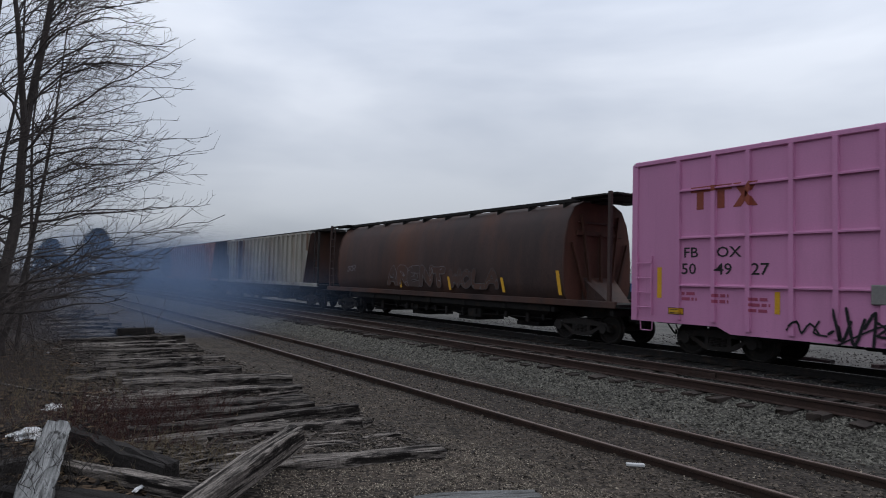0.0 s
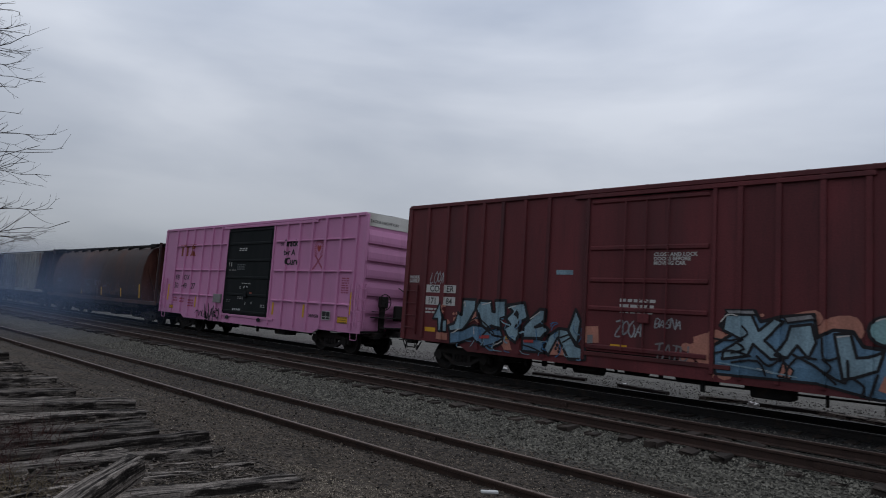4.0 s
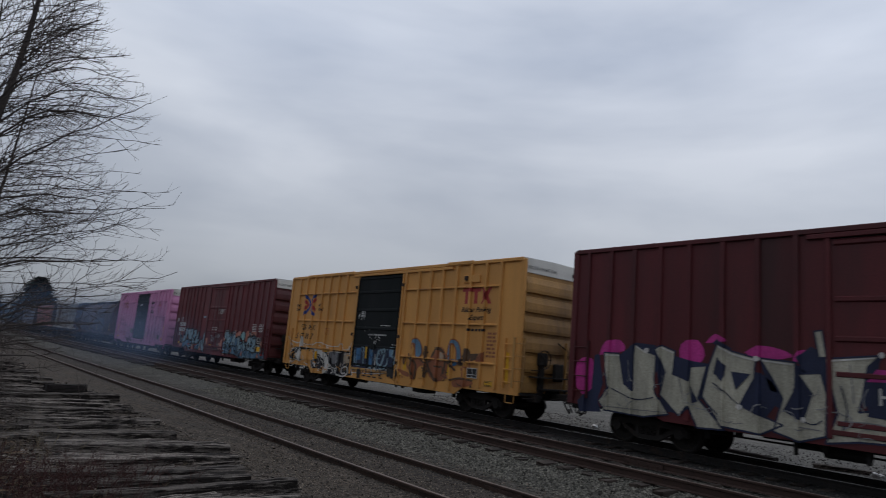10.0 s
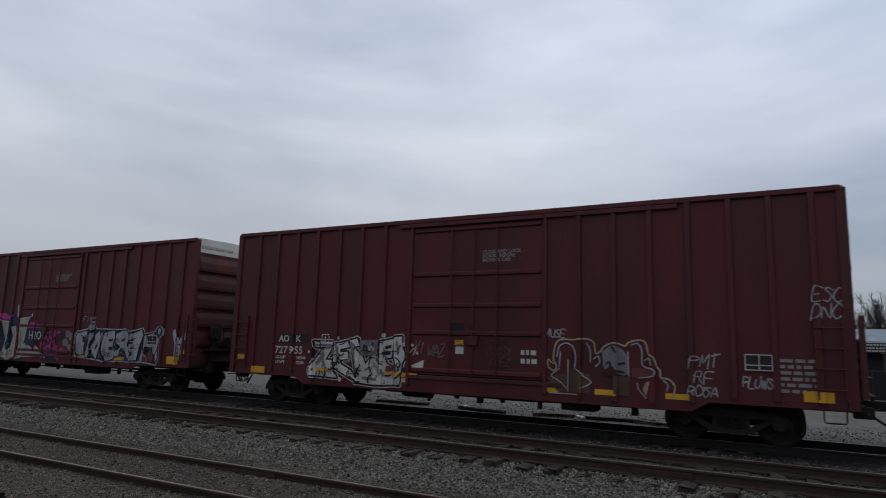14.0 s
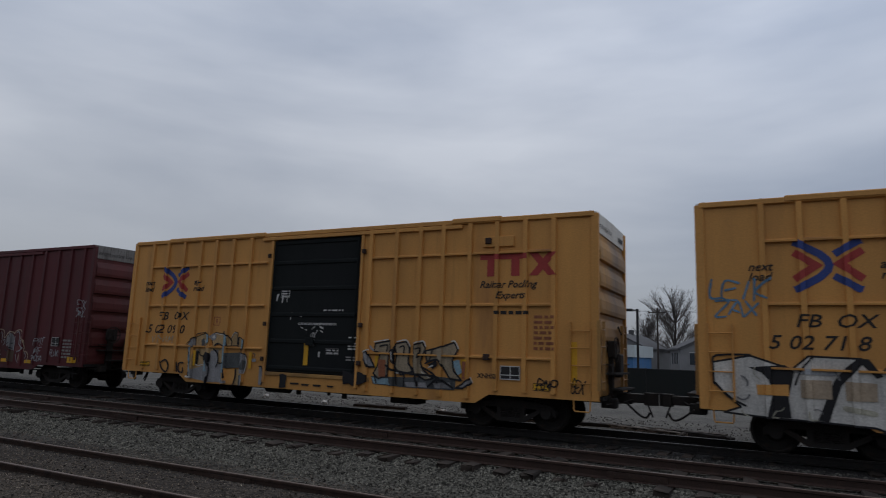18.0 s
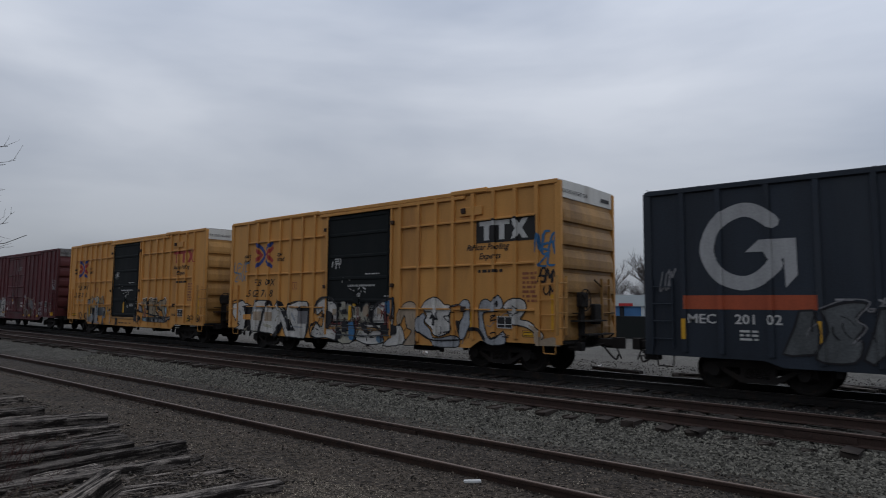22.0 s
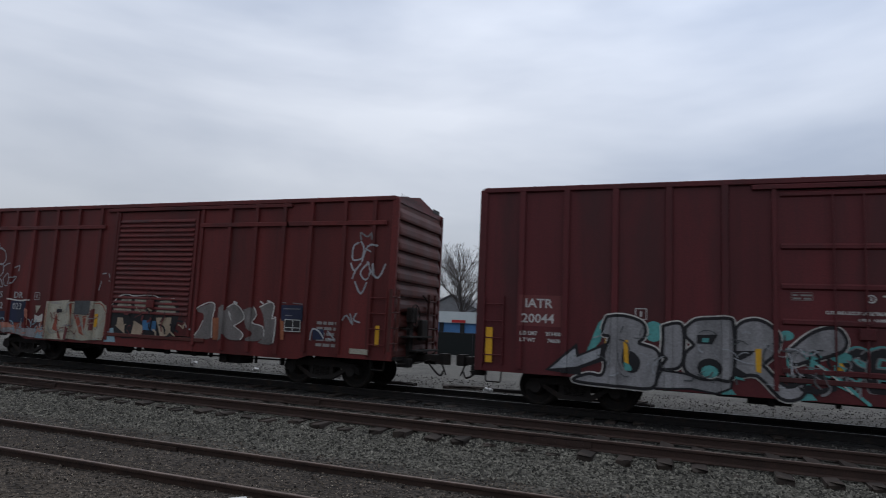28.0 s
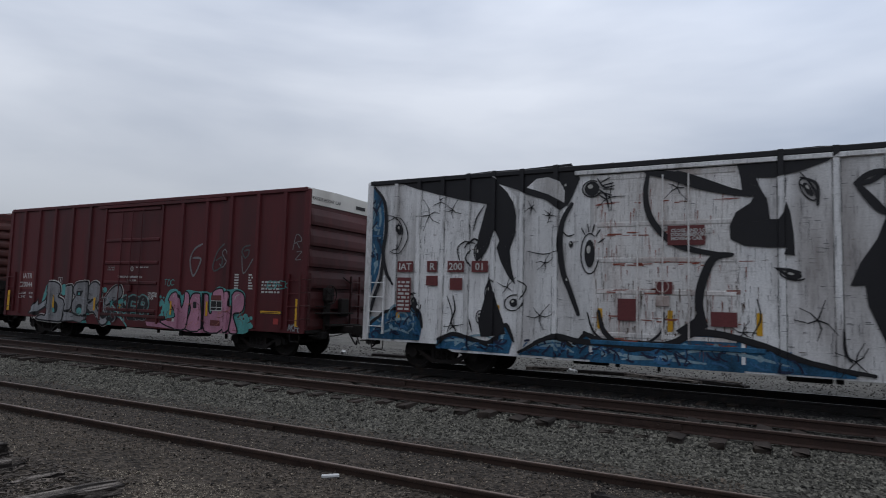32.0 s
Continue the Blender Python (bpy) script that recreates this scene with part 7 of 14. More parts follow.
run(side, top, [(12.38, 1.25), (12.45, 1.17), (12.4, 1.1)], 0.012, G_BLACK, 7)
run(side, top, [(12.47, 1.2), (12.54, 1.23), (12.52, 1.09)], 0.012, G_BLACK, 7)
run(side, top, [(12.58, 1.19), (12.69, 1.22), (12.61, 1.12), (12.72, 1.11)], 0.012, G_BLACK, 7)
run(side, top, [(14.2, 1.58), (14.27, 1.5), (14.24, 1.39)], 0.012, G_BLACK, 7)
run(side, top, [(10.9, 1.9), (10.99, 1.74)], 0.012, G_BLACK, 7)
run(side, top, [(12.47, 1.95), (12.52, 1.79)], 0.012, G_BLACK, 7)
run(side, top, [(14.7, 1.87), (14.72, 1.75)], 0.012, G_BLACK, 7)
run(side, top, [(15.32, 2.13), (15.32, 1.91)], 0.012, G_BLACK, 7)
field(side, top, ellipse((14.7, 1.36), 0.10, 0.13), G_BLACK, 6, False)
flicks(side, top, 10.8, 14.9, 0.95, 1.8, 36, (G_PALE, G_GREY), 240, 0.012, 5)
burner(side, root, "Y", 15.95, 16.6, 1.1, 2.0, G_SILVER, G_BLACK, 34, "small silver sprayed letter", None, None, None, 0.17, 0.03)
scrawl(side, root, "FIVE", 10.9, 2.32, 0.8, 0.16, G_SILVER, 405, 0.012)
lettering(side, "CLOSE AND LOCK\nDOORS BEFORE\nMOVING CAR", 8.82, 4.05, 0.085, T_GREY, root)
console(side, root, 14.7, 1.55)
decal(side, "notice", [rect(14.6, 15.05, 1.0, 1.3)], T_MAROON, root, 0.024)
reflectors(side, root, (11.05, 13.25), 0.98, 0.12, 0.25)
decal(side, "reflector", [rect(15.75, 16.3, 0.95, 1.2)], T_YELLOW, root, 0.02)
notice(side, root, 16.35, 16.75, 1.25, 1.45, None, 0.02)

# maroon car with numbered side
L = 16.11
root, side = boxcar("maroon_boxcar", "maroon boxcar with white number and silver sprayed lettering", -63.59, L, MAROON,
                    [0.84, 1.60, 2.37, 3.14, 3.95, 4.73, 5.51, 10.91, 11.71, 12.50, 13.29, 14.10, 14.85, 15.6], (6.36, 10.1), MAROON, "plug", 5.08, 0.82, 0.62, 2.5, (), GREYCAP, 6, 0.04)
decal(side, "number_patch", [rect(1.76, 2.95, 1.76, 2.02)], T_BLACK, root, 0.006)
lettering(side, "AO", 1.84, 1.80, 0.19, T_WHITE, root)
lettering(side, "K", 2.50, 1.80, 0.19, T_WHITE, root)
lettering(side, "727 955", 1.70, 1.46, 0.21, T_WHITE, root, 0, 1.1)
lettering(side, "LD LMT", 1.76, 1.31, 0.08, T_WHITE, root)
lettering(side, "195300", 2.55, 1.31, 0.08, T_WHITE, root)
lettering(side, "LT WT", 1.76, 1.17, 0.08, T_WHITE, root)
lettering(side, "72700", 2.55, 1.17, 0.08, T_WHITE, root)
top = piece(side, root, 3.1, 0.8, "mottled white sprayed lettering on black with a white outline")
field(side, top, [(3.2, 1.83), (3.87, 1.83), (3.88, 1.71), (3.63, 1.33), (3.9, 1.32), (3.95, 1.03), (4.06, 0.86), (3.08, 0.89), (3.04, 1.05), (3.57, 1.67), (3.26, 1.67)], G_WHITE, -1, False, G_WHITE, 0.075)
field(side, top, [(3.2, 1.83), (3.87, 1.83), (3.88, 1.71), (3.63, 1.33), (3.9, 1.32), (3.95, 1.03), (4.06, 0.86), (3.08, 0.89), (3.04, 1.05), (3.57, 1.67), (3.26, 1.67)], G_BLACK, 0, False, G_BLACK, 0.05)
field(side, top, [(3.96, 1.77), (4.39, 1.85), (4.46, 1.7), (4.14, 1.64), (4.14, 1.55), (4.4, 1.57), (4.43, 1.38), (4.12, 1.34), (4.2, 1.22), (4.52, 1.08), (4.74, 0.86), (4.62, 0.83), (4.11, 1.05), (3.96, 1.15)], G_WHITE, -1, False, G_WHITE, 0.075)
field(side, top, [(3.96, 1.77), (4.39, 1.85), (4.46, 1.7), (4.14, 1.64), (4.14, 1.55), (4.4, 1.57), (4.43, 1.38), (4.12, 1.34), (4.2, 1.22), (4.52, 1.08), (4.74, 0.86), (4.62, 0.83), (4.11, 1.05), (3.96, 1.15)], G_BLACK, 0, False, G_BLACK, 0.05)
field(side, top, [(4.45, 1.88), (4.74, 1.94), (4.9, 1.47), (5.01, 1.25), (5.23, 1.5), (5.42, 1.49), (5.44, 0.99), (4.79, 0.92), (4.67, 1.09), (4.55, 1.64)], G_WHITE, -1, False, G_WHITE, 0.075)
field(side, top, [(4.45, 1.88), (4.74, 1.94), (4.9, 1.47), (5.01, 1.25), (5.23, 1.5), (5.42, 1.49), (5.44, 0.99), (4.79, 0.92), (4.67, 1.09), (4.55, 1.64)], G_BLACK, 0, False, G_BLACK, 0.05)
field(side, top, [(5.49, 1.87), (5.9, 1.95), (5.89, 1.77), (5.85, 1.47), (5.64, 1.43), (5.7, 1.3), (5.95, 1.19), (6.09, 0.83), (5.68, 0.74), (5.44, 0.74), (5.49, 1.15)], G_WHITE, -1, False, G_WHITE, 0.075)
field(side, top, [(5.49, 1.87), (5.9, 1.95), (5.89, 1.77), (5.85, 1.47), (5.64, 1.43), (5.7, 1.3), (5.95, 1.19), (6.09, 0.83), (5.68, 0.74), (5.44, 0.74), (5.49, 1.15)], G_BLACK, 0, False, G_BLACK, 0.05)
field(side, top, [(5.91, 1.99), (6.15, 2.02), (6.17, 1.78), (6.29, 1.5), (6.19, 1.35), (6.14, 1.05), (6.11, 0.76), (5.94, 0.77), (6, 1.19), (5.92, 1.5)], G_WHITE, -1, False, G_WHITE, 0.075)
field(side, top, [(5.91, 1.99), (6.15, 2.02), (6.17, 1.78), (6.29, 1.5), (6.19, 1.35), (6.14, 1.05), (6.11, 0.76), (5.94, 0.77), (6, 1.19), (5.92, 1.5)], G_BLACK, 0, False, G_BLACK, 0.05)
field(side, top, [(4.79, 0.92), (5.48, 0.99), (6.01, 0.97), (5.98, 0.77), (5.27, 0.73), (4.68, 0.77)], G_WHITE, -1, False, G_WHITE, 0.075)
field(side, top, [(4.79, 0.92), (5.48, 0.99), (6.01, 0.97), (5.98, 0.77), (5.27, 0.73), (4.68, 0.77)], G_BLACK, 0, False, G_BLACK, 0.05)
field(side, top, [(3.2, 1.83), (3.87, 1.83), (3.88, 1.71), (3.63, 1.33), (3.9, 1.32), (3.95, 1.03), (4.06, 0.86), (3.08, 0.89), (3.04, 1.05), (3.57, 1.67), (3.26, 1.67)], G_WHITE, 2, False)
field(side, top, [(3.96, 1.77), (4.39, 1.85), (4.46, 1.7), (4.14, 1.64), (4.14, 1.55), (4.4, 1.57), (4.43, 1.38), (4.12, 1.34), (4.2, 1.22), (4.52, 1.08), (4.74, 0.86), (4.62, 0.83), (4.11, 1.05), (3.96, 1.15)], G_WHITE, 3, False)
field(side, top, [(4.45, 1.88), (4.74, 1.94), (4.9, 1.47), (5.01, 1.25), (5.23, 1.5), (5.42, 1.49), (5.44, 0.99), (4.79, 0.92), (4.67, 1.09), (4.55, 1.64)], G_WHITE, 2, False)
field(side, top, [(4.8, 1.89), (5.39, 1.92), (5.38, 1.5), (4.81, 1.48)], G_GREY, 4, False)
field(side, top, ellipse((5.18, 1.68), 0.12, 0.07, 12), G_WHITE, 5)
run(side, top, [(5.06, 1.59), (5.17, 1.73), (5.27, 1.63)], 0.012, G_WHITE, 5)
field(side, top, [(5.49, 1.87), (5.9, 1.95), (5.89, 1.77), (5.85, 1.47), (5.64, 1.43), (5.7, 1.3), (5.95, 1.19), (6.09, 0.83), (5.68, 0.74), (5.44, 0.74), (5.49, 1.15)], G_WHITE, 2, False)
field(side, top, [(5.64, 1.76), (5.84, 1.79), (5.83, 1.71), (5.64, 1.67)], G_BLACK, 3, False)
field(side, top, [(5.56, 1.6), (5.82, 1.62), (5.82, 1.54), (5.58, 1.51)], G_BLACK, 3, False)
field(side, top, [(5.91, 1.99), (6.15, 2.02), (6.17, 1.78), (6.29, 1.5), (6.19, 1.35), (6.14, 1.05), (6.11, 0.76), (5.94, 0.77), (6, 1.19), (5.92, 1.5)], G_WHITE, 3, False)
field(side, top, [(4.79, 0.92), (5.48, 0.99), (6.01, 0.97), (5.98, 0.77), (5.27, 0.73), (4.68, 0.77)], G_WHITE, 4, False)
field(side, top, [(6.47, 1.28), (6.85, 1.44), (6.81, 1.2), (6.52, 1.19)], G_WHITE, 2, False)
run(side, top, [(6.28, 1.48), (6.58, 1.75), (6.52, 1.54)], 0.012, G_WHITE, 2)
field(side, top, [(5.68, 1.23), (5.99, 1.3), (5.99, 1.11), (5.67, 1.1)], T_MAROON, 6, False)
field(side, top, [(5.62, 1.07), (6.08, 1.09), (6.08, 0.98), (5.62, 0.97)], T_YELLOW, 6, False)
field(side, top, [(6.18, 1.09), (6.66, 1.08), (6.66, 1.01), (6.18, 0.98)], T_YELLOW, 6, False)
field(side, top, [(3.33, 1.09), (3.79, 1.11), (3.79, 1.01), (3.33, 1)], T_YELLOW, 6, False)
field(side, top, ellipse((4.05, 1.94), 0.03, 0.05, 12), G_WHITE, 1)
field(side, top, ellipse((5.59, 2.04), 0.06, 0.06, 12), G_WHITE, 1)
field(side, top, ellipse((6.22, 1.81), 0.04, 0.06, 12), G_WHITE, 1)
field(side, top, ellipse((4.16, 0.81), 0.06, 0.06, 12), G_WHITE, 1)
field(side, top, ellipse((6.27, 0.89), 0.05, 0.05, 12), G_WHITE, 1)
field(side, top, ellipse((3.01, 1.53), 0.04, 0.04, 12), G_WHITE, 1)
field(side, top, ellipse((6.63, 1.6), 0.04, 0.04, 12), G_WHITE, 1)
field(side, top, ellipse((6.48, 1.8), 0.04, 0.04, 12), G_WHITE, 1)
run(side, top, [(3.32, 1.73), (3.81, 1.73)], 0.03, G_GREY, 5)
run(side, top, [(4.51, 1.81), (4.68, 1.31)], 0.04, G_GREY, 5)
run(side, top, [(4.05, 1.67), (4.04, 1.21)], 0.03, G_GREY, 5)
run(side, top, [(4.95, 0.89), (5.37, 0.87)], 0.04, G_GREY, 5)
run(side, top, [(6, 1.88), (6.04, 1.57)], 0.03, G_GREY, 5)
run(side, top, [(3.33, 1.22), (3.57, 1.47)], 0.05, G_GREY, 5)
flicks(side, top, 3.2, 6.3, 0.78, 1.85, 80, (G_GREY, G_BLACK, G_BLACK), 237, 0.017)
top = piece(side, root, 10.0, 0.8, "faded maroon sprayed lettering with tan outline and silver highlights")
field(side, top, [(10.18, 1.16), (10.67, 1.3), (10.65, 0.84), (10.39, 0.87)], G_UMBER, 1, False)
field(side, top, [(10.7, 1.34), (11.16, 1.28), (11.14, 0.87), (10.68, 0.85)], G_UMBER, 1, False)
field(side, top, [(11.68, 1.27), (12.04, 1.25), (12.02, 0.85), (11.69, 0.87)], G_UMBER, 1, False)
field(side, top, [(12.36, 1.15), (12.45, 1.19), (12.37, 0.87), (12.3, 1.01)], G_TAN, 1, False)
field(side, top, [(11.43, 1.78), (11.67, 1.93), (11.9, 1.82), (11.99, 1.61), (11.98, 1.31), (11.78, 1.31), (11.65, 1.49), (11.48, 1.41)], G_GREY, 1, True)
field(side, top, [(12.08, 1.46), (12.53, 1.44), (12.49, 1.3), (12.07, 1.25)], T_MAROON, 1, False)
run(side, top, [(10.3, 1.48), (10.18, 1.57), (10.19, 1.4), (10.34, 1.32), (10.38, 1.44), (10.31, 1.59), (10.36, 1.91), (10.49, 2.03), (10.8, 2.03), (10.91, 2.05), (11.13, 2.05), (11.26, 1.96), (11.29, 1.75), (11.39, 1.78), (11.5, 1.91), (11.71, 1.98), (11.94, 1.92), (12.01, 1.99), (12.21, 2.05), (12.37, 2.01), (12.44, 1.76), (12.54, 1.69), (12.6, 1.5), (12.67, 1.41), (12.68, 1.27), (12.83, 1.25), (12.96, 1.11), (12.91, 0.87)], 0.018, G_TAN, 3)
run(side, top, [(10.4, 1.64), (10.45, 1.87), (10.6, 1.95), (10.76, 1.89), (10.83, 1.69), (10.81, 1.38)], 0.014, G_SILVER, 4)
run(side, top, [(10.48, 1.75), (10.45, 1.41)], 0.014, G_SILVER, 4)
run(side, top, [(10.66, 1.57), (10.65, 0.88)], 0.014, G_SILVER, 4)
run(side, top, [(11.09, 1.96), (11.17, 1.81), (11.17, 1.54)], 0.014, G_SILVER, 4)
run(side, top, [(11.25, 1.62), (11.35, 1.68), (11.38, 1.55), (11.29, 1.45)], 0.014, G_SILVER, 4)
run(side, top, [(12.08, 1.94), (12.21, 1.98), (12.3, 1.83), (12.31, 1.51), (12.53, 1.44), (12.52, 1.3), (12.23, 1.25)], 0.014, G_SILVER, 4)
run(side, top, [(12.35, 1.62), (12.45, 1.67), (12.49, 1.53)], 0.014, G_SILVER, 4)
run(side, top, [(10.45, 1.37), (10.26, 1.21), (10.44, 1.1), (10.65, 0.92)], 0.014, G_SILVER, 4)
run(side, top, [(10.99, 1.24), (11.19, 1.1), (10.97, 0.97)], 0.014, G_SILVER, 4)
run(side, top, [(12.73, 1.21), (12.82, 1.14), (12.8, 1.0)], 0.014, G_SILVER, 4)
run(side, top, [(12.19, 1.14), (12.22, 1.0), (12.37, 0.83)], 0.014, G_SILVER, 4)
run(side, top, [(10.85, 1.38), (10.99, 1.27)], 0.014, G_SILVER, 4)
run(side, top, [(10.21, 0.82), (10.86, 0.82)], 0.014, G_SILVER, 4)
run(side, top, [(12.0, 1.79), (12.01, 1.28)], 0.014, G_SILVER, 4)
run(side, top, [(11.52, 1.52), (11.59, 1.56), (11.62, 1.47)], 0.02, G_BLACK, 4)
run(side, top, [(11.79, 1.53), (11.92, 1.55)], 0.02, G_BLACK, 4)
run(side, top, [(11.71, 1.38), (11.91, 1.35)], 0.02, G_BLACK, 4)
run(side, top, [(11.01, 1.92), (10.96, 1.46)], 0.02, G_BLACK, 4)
run(side, top, [(11.67, 1.89), (11.73, 1.78)], 0.02, G_BLACK, 4)
run(side, top, [(10.76, 1.76), (10.76, 1.42)], 0.02, G_BLACK, 4)
run(side, top, [(11.44, 1.29), (11.64, 1.25)], 0.02, G_BLACK, 4)
scrawl(side, root, "MUSE", 10.1, 2.08, 0.5, 0.18, G_SILVER, 406, 0.013)
scrawl(side, root, "WAZ", 6.95, 1.55, 0.5, 0.26, G_GREY, 43, 0.011)
scrawl(side, root, "YI", 6.55, 1.6, 0.3, 0.34, G_GREY, 48, 0.012)
scrawl(side, root, "BOOSY", 8.62, 1.62, 0.65, 0.2, G_UMBER, 44, 0.014)
scrawl(side, root, "XTEZ", 8.65, 1.38, 0.6, 0.18, G_UMBER, 47, 0.013)
decal(side, "notice", [rect(7.6, 7.97, 2.12, 2.38)], G_BLACK, root, 0.012)
scrawl(side, root, "PMT", 13.25, 1.52, 0.6, 0.26, G_SILVER, 45, 0.013)
scrawl(side, root, "RF", 13.32, 1.2, 0.4, 0.24, G_SILVER, 46, 0.013)
scrawl(side, root, "ROSA", 13.2, 0.94, 0.6, 0.2, G_SILVER, 49, 0.015)
scrawl(side, root, "ESC", 15.55, 2.86, 0.5, 0.28, G_SILVER, 50, 0.013)
scrawl(side, root, "DNC", 15.5, 2.52, 0.52, 0.28, G_SILVER, 51, 0.013)
scrawl(side, root, "FLUWS", 14.25, 1.16, 0.55, 0.2, G_SILVER, 52, 0.015)
bars(side, root, 14.92, 1.1, 0.6, 0.7, 6, T_GREY, 9)
decal(side, "plate_mark", frame_lines(3.47, 3.73, 1.78, 2.04), T_WHITE, root, 0.03)
lettering(side, "CLOSE AND LOCK\nDOORS BEFORE\nMOVING CAR", 8.45, 4.12, 0.085, T_GREY, root)
bars(side, root, 9.5, 1.45, 0.4, 0.4, 2, T_WHITE, 4)
notice(side, root, 7.72, 7.98, 1.82, 1.98, None, 0.02)
decal(side, "notice", [rect(7.75, 7.98, 1.62, 1.8)], T_WHITE, root, 0.02)
notice(side, root, 0.2, 0.55, 1.22, 1.4, None, 0.02)
reflectors(side, root, (3.55, 5.7, 6.3, 10.2, 11.5, 13.0), 0.84, 0.12, 0.24)
decal(side, "reflector", [rect(0.85, 1.35, 0.86, 1.05)], T_YELLOW, root, 0.02)
console(side, root, 14.3, 1.5)
decal(side, "reflector", [rect(15.3, 15.8, 0.95, 1.15)], T_YELLOW, root, 0.02)

# second and third yellow cars
root, side = yellow_car(-81.99, 15.58, (6.2, 9.4), "5 02 09 0", "yellow_boxcar", "ochre yellow boxcar with a black door and silver lettering low down", du=-0.16, mark_at=12.92, mark_wide=1.2, spots=(10.5, 13.1))
top = piece(side, root, 3.0, 0.7, "silver and blue sprayed lettering partly painted out")
field(side, top, [(3.09, 0.93), (3.15, 1.09), (3.36, 1.61), (4.02, 1.65), (4.53, 1.66), (4.64, 1.2), (4.65, 0.64), (4.3, 0.65), (3.96, 0.64), (3.39, 0.69), (3.12, 0.77)], G_OCHRE, 0, False)
field(side, top, [(3.16, 0.96), (3.78, 1.12), (4.02, 1.57), (4.32, 1.61), (4.34, 1.18), (4.54, 1.19), (4.63, 0.66), (4.0, 0.64), (3.21, 0.73)], G_PALE, 1, False)
field(side, top, [(2.98, 1.68), (3.03, 1.79), (3.34, 1.96), (3.36, 1.68), (3.04, 1.65)], G_PALE, 1, False, G_BLACK, 0.012)
field(side, top, [(3.35, 1.97), (3.75, 2.1), (3.92, 2.06), (3.94, 1.84), (3.78, 1.67), (3.36, 1.68)], G_OCHRE, 1, False, G_BLACK, 0.012)
field(side, top, [(3.59, 1.89), (3.69, 1.95), (3.76, 1.87), (3.74, 1.73), (3.62, 1.71)], G_DULL, 3, False)
field(side, top, [(3.75, 2.08), (3.92, 2.05), (3.94, 1.84), (3.79, 1.68), (3.8, 1.89)], G_BLUE, 2, False)
field(side, top, [(3.99, 1.99), (4.16, 2.13), (4.5, 2.09), (4.51, 1.72), (4.36, 1.79), (4.11, 1.71)], G_OCHRE, 1, False, G_BLACK, 0.012)
field(side, top, ellipse((4.09, 1.99), 0.13, 0.11), G_PALE, 3, False)
field(side, top, ellipse((4.11, 1.99), 0.05, 0.05), G_WHITE, 4, False)
field(side, top, [(3.04, 1.72), (3.2, 1.8), (3.24, 0.96), (3.14, 0.94), (3.06, 1.29)], G_BLUE, 3, False)
field(side, top, [(4.52, 2.16), (4.67, 2.07), (4.68, 1.76), (4.55, 1.68)], G_BLUE, 3, False)
field(side, top, [(4.67, 2.05), (4.81, 1.93), (4.95, 2.16), (5.08, 2.13), (5.08, 1.75), (4.68, 1.73)], G_OCHRE, 1, False, G_BLACK, 0.012)
field(side, top, [(5.12, 2.0), (5.18, 1.99), (5.39, 1.92), (5.37, 1.7), (5.31, 1.6), (5.12, 1.72)], G_OCHRE, 2, False, G_BLACK, 0.012)
field(side, top, [(5.27, 1.96), (5.37, 1.92), (5.36, 1.7), (5.29, 1.63)], G_BLUE, 3, False)
field(side, top, [(5.1, 1.99), (5.16, 2.0), (5.15, 1.76), (5.09, 1.76)], G_BLACK, 4, False)
field(side, top, [(4.52, 1.68), (4.63, 1.73), (4.65, 0.95), (4.55, 0.93)], G_BLUE, 4, False)
field(side, top, [(3.43, 1.57), (3.53, 1.55), (3.52, 1.16), (3.42, 1.14)], G_BLACK, 4, False)
field(side, top, ellipse((3.88, 1.36), 0.16, 0.18), G_BLACK, 4, False)
field(side, top, [(3.84, 1.36), (3.91, 1.19), (3.97, 0.96), (3.81, 0.94)], G_BLUE, 6, False)
field(side, top, [(4.64, 1.52), (5.27, 1.56), (5.29, 1.29), (5.23, 1.11), (4.66, 1.08)], G_DULL, 6, False)
field(side, top, [(5.26, 1.55), (5.42, 1.54), (5.47, 1.46), (5.49, 1.07), (5.43, 0.95), (5.32, 0.94), (5.27, 1.13)], G_PALE, 3, False)
field(side, top, [(5.39, 1.34), (5.5, 1.31), (5.49, 1.09), (5.37, 1.05), (5.28, 1.11)], G_DULL, 5, False)
field(side, top, [(5.29, 0.91), (5.4, 0.91), (5.39, 0.61), (5.23, 0.6)], G_DULL, 4, False)
field(side, top, [(5.11, 1.08), (5.29, 1.07), (5.27, 0.64), (5.06, 0.6)], G_OCHRE, 2, False)
field(side, top, [(4.66, 1.04), (5.09, 1.06), (5.11, 0.84), (5.04, 0.62), (4.66, 0.64)], YELLOW, 2, False)
field(side, top, [(6.0, 1.16), (6.12, 1.17), (6.15, 0.67), (6.01, 0.66)], G_PALE, 1, False)
field(side, top, [(3.31, 1.55), (3.42, 1.57), (3.42, 1.1), (3.33, 1.09)], T_YELLOW, 9, False)
field(side, top, [(5.6, 1.57), (5.71, 1.58), (5.72, 1.11), (5.61, 1.1)], T_YELLOW, 9, False)
run(side, top, [(3.44, 1.15), (3.56, 1.11), (3.75, 1.15)], 0.014, G_WHITE, 7)
run(side, top, [(3.54, 1.6), (3.6, 1.44), (3.75, 1.4)], 0.018, G_BLACK, 7)
run(side, top, [(4.15, 1.62), (4.32, 1.51), (4.37, 1.3), (4.31, 1.1)], 0.022, G_BLACK, 7)
run(side, top, [(4.37, 1.23), (4.5, 1.21), (4.62, 1.23)], 0.018, G_BLACK, 7)
run(side, top, [(3.98, 1.19), (4.01, 0.95), (3.96, 0.62)], 0.02, G_BLACK, 7)
